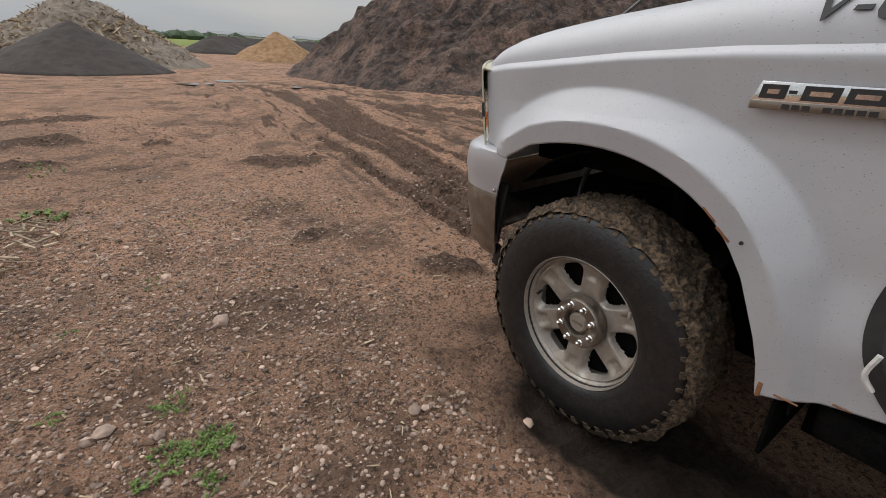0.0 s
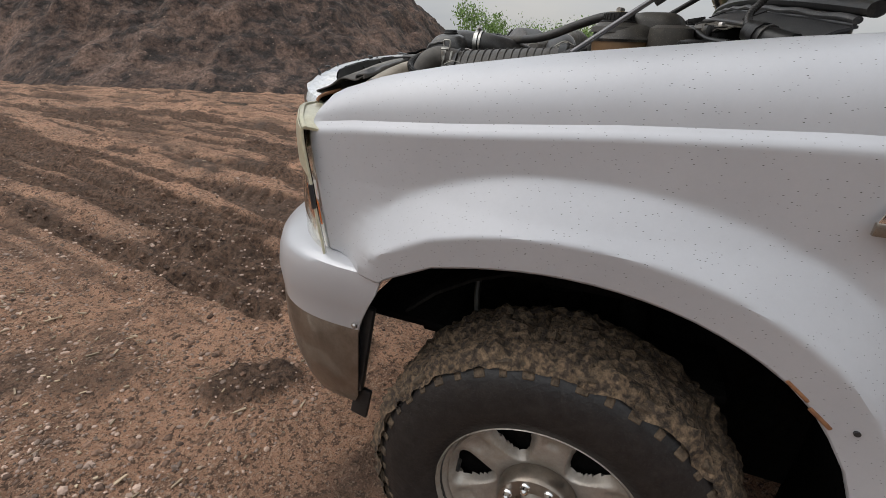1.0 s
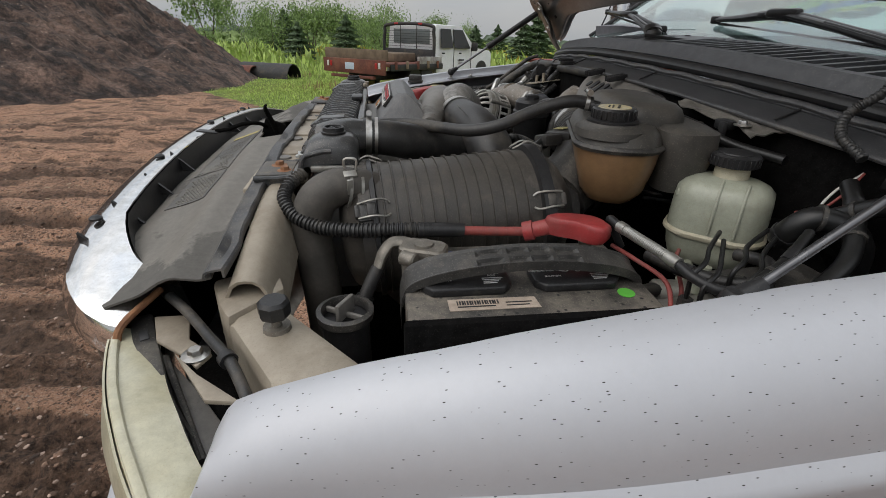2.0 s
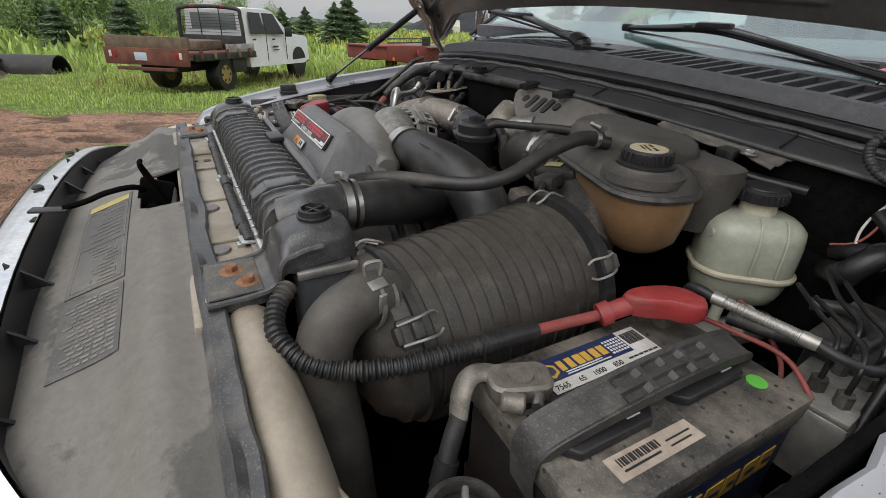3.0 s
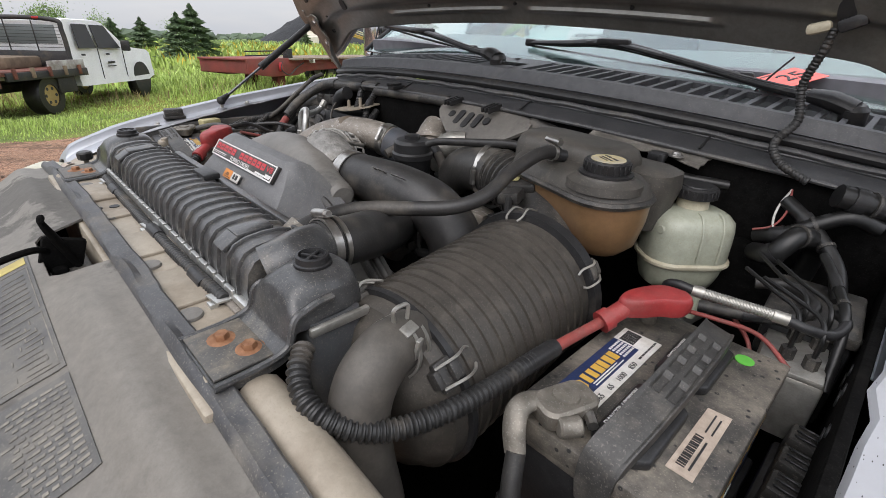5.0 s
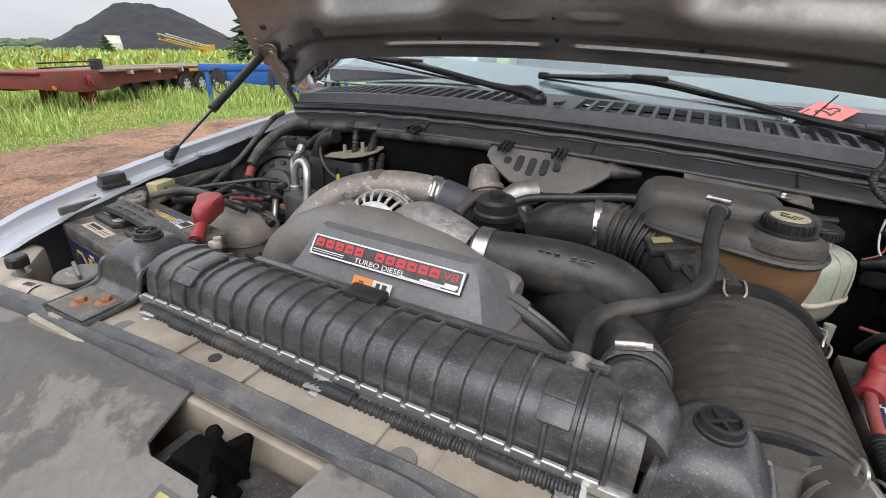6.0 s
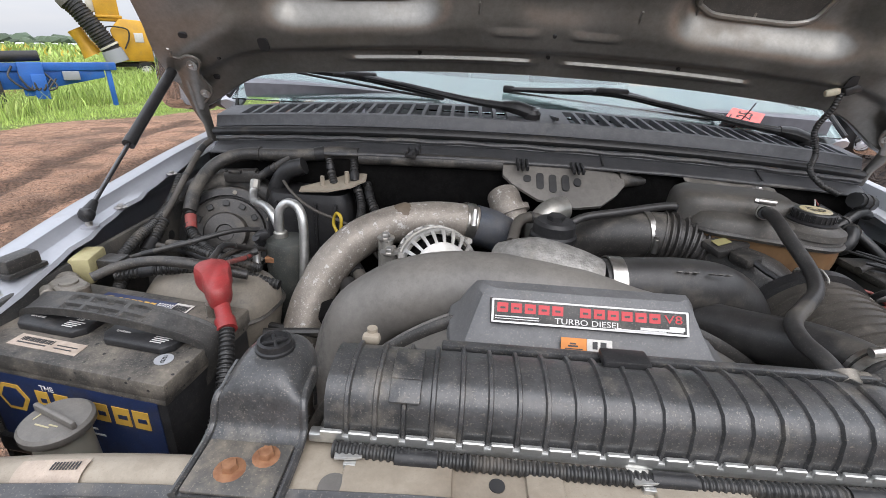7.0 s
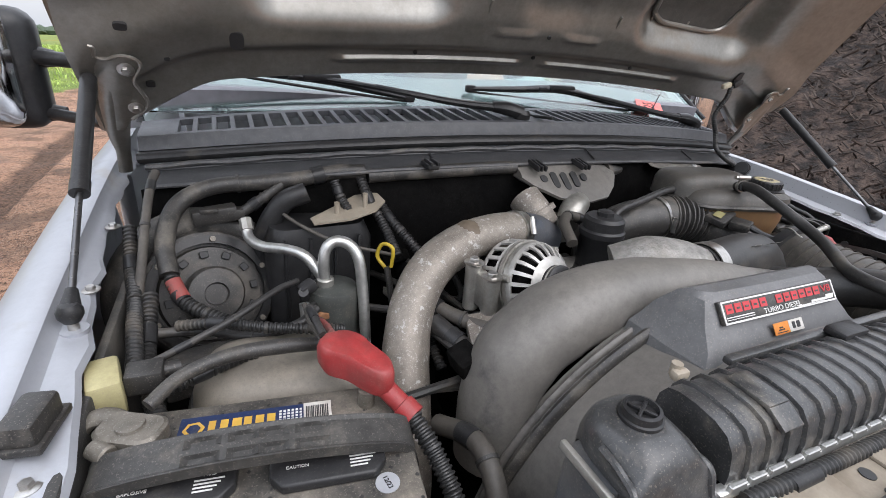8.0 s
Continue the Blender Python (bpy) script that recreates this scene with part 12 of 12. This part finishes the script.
def gooseneck_trailer():
    t = thing("lowboy_trailer", "faded red steel gooseneck trailer with plank deck", "trailer", (0, 0, 0), rig=False)
    # x back along the deck
    part("neck_beam", prism([(-0.4, 0.62), (0.6, 0.50), (1.7, 0.50), (2.2, 0.62), (8.4, 0.74), (8.4, 0.98), (-0.4, 1.06)], Matrix.Translation((0, 1.05, 0)) @ pose(0, 0, 0, 90, 0, 0), 0.10, 0.01), TRAILER_RED, t)
    part("neck_beam", prism([(-0.4, 0.62), (0.6, 0.50), (1.7, 0.50), (2.2, 0.62), (8.4, 0.74), (8.4, 0.98), (-0.4, 1.06)], Matrix.Translation((0, -0.95, 0)) @ pose(0, 0, 0, 90, 0, 0), 0.10, 0.01), TRAILER_RED, t)
    part("front_plate", box((-0.38, 0, 0.84), (0.08, 2.0, 0.42), 0.01), TRAILER_RED, t)
    for k in range(14):
        part("deck_plank", box((1.6 + 0.5 * k, 0, 1.02), (0.46, 2.5, 0.06), 0.006), OLD_WOOD if k % 3 else surf("plank_grey", (0.30, 0.26, 0.21), 0.9, per_object=0.2), t)
    part("neck_deck", box((0.5, 0, 1.03), (2.0, 2.0, 0.05), 0.01), TRAILER_RED, t)
    part("landing_leg", box((1.25, -0.62, 0.30), (0.34, 0.3, 0.56), 0.02), TRAILER_RED, t)
    part("landing_leg", box((1.25, 0.62, 0.30), (0.34, 0.3, 0.56), 0.02), TRAILER_RED, t)
    part("landing_foot", box((1.25, -0.62, 0.05), (0.5, 0.42, 0.06), 0.01), RUSTY_BED, t)
    part("landing_foot", box((1.25, 0.62, 0.05), (0.5, 0.42, 0.06), 0.01), RUSTY_BED, t)
    part("winch_box", box((1.5, -0.90, 1.12), (0.24, 0.22, 0.44), 0.02), BLACK_STEEL, t)
    part("tag_plate", box((0.92, -1.11, 0.80), (0.16, 0.02, 0.26), 0.005), RED_INK, t)
    part("hose", tube([(1.0, -1.1, 0.95), (0.9, -1.16, 0.7), (1.2, -1.18, 0.55), (1.6, -1.15, 0.75), (2.0, -1.12, 0.9)], 0.02, 8), RUBBER, t)
    for z in (1.14, 1.26):
        part("rail", tube([(-0.4, -1.0, z), (1.4, -1.0, z + 0.02)], 0.02, 8), BLACK_STEEL, t)
    for x in (5.0, 5.9, 6.8, 7.6):
        for s in (-1, 1):
            simple_wheel(t, (x, s * 1.0, 0.42), 0.42, 0.4, WHITE_STICKER)
    part("tail_mark", box((5.4, -1.26, 0.92), (0.5, 0.02, 0.10), 0.004), YELLOW_INK, t)
    for x in (2.4, 3.6, 4.8, 6.0, 7.2):
        part("outrigger", box((x, -1.16, 0.95), (0.06, 0.22, 0.12), 0.01), WHITE_STICKER, t)
    part("marker_lamp", lathe([(0.06, 0), (0.05, 0.03)], (4.6, -1.06, 0.70), (0, -1, 0), 14), ORANGE_INK, t)
    part("marker_lamp", lathe([(0.06, 0), (0.05, 0.03)], (-0.2, -1.06, 0.66), (0, -1, 0), 14), ORANGE_INK, t)
    return t


placed(gooseneck_trailer(), 15.3, -5.6, -70)


def blue_frame():
    t = thing("blue_machine", "blue steel implement frame with hydraulic hoses on a post", "farm implement", (0, 0, 0), rig=False)
    part("main_beam", box((0, 0, 1.08), (4.6, 0.22, 0.20), 0.02), BLUE_STEEL, t)
    part("lower_beam", prism([(-1.8, 0.72), (-0.5, 0.55), (0.7, 0.55), (2.0, 0.80), (2.0, 0.98), (-1.8, 0.98)], Matrix.Translation((0, 0.06, 0)) @ pose(0, 0, 0, 90, 0, 0), 0.12, 0.01), BLUE_STEEL, t)
    part("hitch_head", box((0.45, -0.25, 0.80), (0.50, 0.30, 0.80), 0.03), BLUE_STEEL, t)
    part("hitch_plate", box((0.55, -0.42, 0.62), (0.30, 0.06, 0.60), 0.02), BLUE_STEEL, t)
    part("motor", cyl((-0.1, -0.05, 1.32), (0.7, -0.05, 1.34), 0.13, seg=18, bev=0.02), BLACK_STEEL, t)
    part("stand_post", box((-0.25, -0.1, 0.48), (0.14, 0.14, 1.0), 0.01), BLACK_STEEL, t)
    part("control_box", box((1.25, -0.16, 0.86), (0.36, 0.12, 0.22), 0.02), GREY_ROOF, t)
    part("pulley", lathe([(0.2, -0.06), (0.2, 0.06)], (-1.75, -0.2, 0.86), (0, 1, 0), 18), BLACK_STEEL, t)
    for k in range(5):
        part("hydraulic_hose", tube([(0.1 + 0.12 * k, -0.2, 1.1), (0.0 + 0.22 * k, -0.42, 0.85 - 0.05 * k), (0.3 + 0.1 * k, -0.45, 0.55), (0.5 + 0.1 * k, -0.35, 0.8)], 0.025, 8), RUBBER, t)
    part("hanging_hose", tube([(-1.8, -0.25, 0.9), (-1.9, -0.3, 0.45), (-1.5, -0.3, 0.3), (-1.4, -0.28, 0.6)], 0.02, 8), RUBBER, t)
    part("leg", box((2.1, 0, 0.55), (0.12, 0.12, 1.0), 0.01), BLUE_STEEL, t)
    part("leg", box((-2.1, 0, 0.5), (0.12, 0.12, 1.0), 0.01), BLUE_STEEL, t)
    return t


placed(blue_frame(), 11.6, -10.9, 224)


def yellow_machine():
    """x runs along the machine, its near side is y < 0."""
    t = thing("yellow_loader", "yellow leaf loader with a thick black corrugated suction hose", "loader machine", (0, 0, 0), rig=False)
    part("fan_housing", prism([(-0.30, 0.75), (0.95, 0.75), (1.75, 1.15), (1.70, 1.75), (0.70, 2.40), (-0.05, 2.45), (-0.45, 2.0)], Matrix.Translation((0, 0.5, 0)) @ pose(0, 0, 0, 90, 0, 0), 1.1, 0.05), YELLOW_STEEL, t)
    part("chute_column", box((-0.40, 0.0, 3.20), (0.85, 0.85, 1.70), 0.04), YELLOW_STEEL, t)
    part("column_collar", box((-0.38, 0.0, 2.52), (0.95, 0.95, 0.10), 0.02), YELLOW_STEEL, t)
    part("chute_bracket", box((-0.95, -0.1, 2.95), (0.28, 0.4, 0.55), 0.05), CREAM_STEEL, t)
    part("intake_cone", lathe([(0.30, 0.0), (0.26, 0.5), (0.42, 1.1)], (-1.70, 0.2, 2.0), (0.45, 0, -1), 20), YELLOW_STEEL, t)
    hose_line = [(-1.62, -0.5, 3.00), (-1.40, -0.55, 2.75), (-1.05, -0.6, 2.15), (-0.72, -0.6, 1.55), (-0.55, -0.6, 1.20)]
    part("suction_hose", tube(hose_line, 0.36, 22, 8, 0.018, 0.11), BLACK_STEEL, t, "thick black corrugated hose")
    part("hose_mouth", tube([(-0.56, -0.6, 1.22), (-0.48, -0.6, 0.98), (-0.40, -0.6, 0.72)], [0.40, 0.42, 0.44], 22, 4), GREY_ROOF, t)
    part("hose_head", tube([(-1.60, -0.5, 2.98), (-1.72, -0.48, 3.15), (-1.74, -0.45, 3.28)], [0.40, 0.38, 0.22], 20, 5), surf("grey_canvas", (0.16, 0.145, 0.13), 0.8), t)
    part("hose_band", lathe([(0.385, -0.04), (0.40, -0.04), (0.40, 0.04), (0.385, 0.04)], (-0.62, -0.6, 1.36), (0.45, 0, -0.9), 24, close=True), CREAM_STEEL, t)
    part("guard_rail", tube([(-0.55, -0.72, 1.2), (-0.62, -0.74, 1.9), (-0.50, -0.74, 2.12), (0.15, -0.74, 2.05), (0.18, -0.72, 1.7), (-0.05, -0.72, 1.25)], 0.03, 8), BLACK_STEEL, t)
    part("notice", box((0.55, -0.62, 1.72), (0.34, 0.02, 0.38), 0.01), WHITE_STICKER, t)
    for x in (0.85, 1.0, 1.2):
        part("control_rod", tube([(x, -0.66, 2.35), (x + 0.25, -0.66, 1.1)], 0.02, 6), GREY_ROOF, t)
    part("jack_leg", box((1.45, -0.6, 0.62), (0.12, 0.12, 1.3), 0.01, (0, -12, 0)), YELLOW_STEEL, t)
    part("chassis", box((0.2, 0.0, 0.62), (3.2, 0.7, 0.18), 0.03), BLACK_STEEL, t)
    part("fuel_drum", cyl((1.5, -0.1, 1.25), (2.5, -0.1, 1.25), 0.36, seg=20, bev=0.05), GREY_ROOF, t)
    for s in (-1, 1):
        simple_wheel(t, (0.6, s * 0.7, 0.38), 0.38, 0.26, WHITE_STICKER)
    part("top_rod", tube([(-1.5, -0.4, 3.3), (-1.75, -0.4, 4.0)], 0.03, 6), BLACK_STEEL, t)
    return t


placed(yellow_machine(), 15.4, -20.9, -144.5, ground_at(15.4, -20.9) - 0.25)


def tank_truck():
    t = thing("tank_truck", "old cream and yellow truck with a dark tank", "truck", (0, 0, 0), rig=False)
    part("cab", side_body([(2.2, 0.7), (2.2, 2.6), (2.5, 2.75), (3.4, 2.75), (3.75, 1.9), (4.9, 1.75), (5.0, 0.8)], -1.1, 1.1, 0.12, 1.6), CREAM_STEEL, t)
    for s in (-1, 1):
        part("colour_band", box((3.5, s * 1.09, 1.45), (2.8, 0.06, 0.55), 0.02), YELLOW_STEEL, t)
        part("window", box((3.0, s * 1.02, 2.25), (0.8, 0.06, 0.6), 0.02), WINDOW_DARK, t)
        for x in (-3.2, -2.0, 4.0):
            simple_wheel(t, (x, s * 0.95, 0.5), 0.5, 0.35, BLACK_STEEL)
    part("tank", cyl((-4.2, 0, 1.95), (2.0, 0, 1.95), 0.95, seg=28, bev=0.15), BLACK_STEEL, t)
    part("chassis", box((-0.5, 0, 0.8), (8.5, 0.9, 0.25), 0.03), BLACK_STEEL, t)
    return t


placed(tank_truck(), 82.0, -46.5, 150)
boom = thing("loader_boom", "orange lattice conveyor boom in the meadow", "conveyor", (0, 0, 0), rig=False)
for s in (-0.4, 0.4):
    part("rail", tube([(-4.5, s, 0.7), (4.5, s, 1.9)], 0.09, 8), YELLOW_INK, boom)
    part("rail", tube([(-4.5, s, 1.2), (4.5, s, 2.4)], 0.07, 8), CREAM_STEEL, boom)
for k in range(10):
    x = -4.2 + 0.93 * k
    part("lattice", tube([(x, -0.4, 0.74 + 0.133 * (x + 4.5)), (x + 0.46, -0.4, 1.3 + 0.133 * (x + 4.5))], 0.04, 6), YELLOW_INK, boom)
part("motor_box", box((-4.2, 0, 0.9), (1.2, 1.2, 1.2), 0.05), YELLOW_STEEL, boom)
part("leg", box((-3.6, 0, 0.4), (0.3, 1.2, 0.9), 0.03), YELLOW_STEEL, boom)
placed(boom, 50.0, -36.0, 115)


def dark_pickup():
    t = thing("parked_pickup", "dark extended-cab pickup parked in the grass", "pickup truck", (0, 0, 0), rig=False)
    part("body", side_body([(-2.7, 0.45), (-2.72, 1.05), (-0.9, 1.08), (-0.7, 1.70), (1.0, 1.72), (1.7, 1.10), (2.6, 1.0), (2.7, 0.5)], -0.92, 0.92, 0.18, 1.1), CAR_DARK, t)
    for s in (-1, 1):
        part("window", box((-0.05, s * 0.855, 1.40), (0.75, 0.05, 0.36), 0.02, (s * 12, 0, 0)), GREY_ROOF, t)
        part("window", box((0.85, s * 0.855, 1.38), (0.75, 0.05, 0.34), 0.02, (s * 12, 0, 0)), GREY_ROOF, t)
        part("mirror", box((1.2, s * 1.0, 1.18), (0.10, 0.16, 0.16), 0.03), CHROME, t)
        part("trim_strip", box((0, s * 0.925, 0.55), (4.8, 0.03, 0.08), 0.01), GOLD_RIM, t)
        for x in (-1.75, 1.75):
            simple_wheel(t, (x, s * 0.80, 0.38), 0.38, 0.26, ALU)
    part("windscreen", box((1.40, 0, 1.42), (0.05, 1.4, 0.62), 0.02, (0, -50, 0)), GREY_ROOF, t)
    return t


placed(dark_pickup(), 11.2, -21.3, -8)
# wrapped bales along the far edge of the yard
random.seed(61)
for k in range(26):
    x, y = 74 + 1.0 * k, -84 - 2.2 * k * 0.4 + 1.1 * k
    b = lathe([(0.5, -0.75), (0.78, -0.70), (0.8, 0.0), (0.78, 0.70), (0.5, 0.75)], (60 + 2.3 * k, -92 + 1.0 * k, 0.85), (0.9, 0.4, 0), 16)
    solo("wrapped_bale", b, WHITE_PLASTIC, "round bale wrapped in white plastic", "bale", "wrapped bales", rig=False)
# scrap at the edge of the grass
scrap = thing("scrap_pile", "rusty culvert halves and pipes lying in the grass", "scrap metal", (0, 0, 0), rig=False)
for k, (x, y, r) in enumerate(((0, 0, 0.55), (1.4, 0.5, 0.45))):
    arc = [[(x + dx, y + r * math.cos(a), r * math.sin(a)) for a in [math.pi * j / 12 for j in range(13)]] for dx in (-1.1, 1.1)]
    bm = loft(arc, cap=False, closed=False)
    solidify(bm, 0.03)
    part("culvert_half", bm, RUSTY_BED if k else BLACK_STEEL, scrap)
for k in range(6):
    part("pipe", tube([(2.2 + 0.1 * k, -1.2 + 0.12 * k, 0.18), (4.6 + 0.1 * k, -0.4 + 0.12 * k, 0.16 + 0.03 * k)], 0.05, 8), WHITE_PLASTIC, scrap)
placed(scrap, 19.5, 4.8, 70)
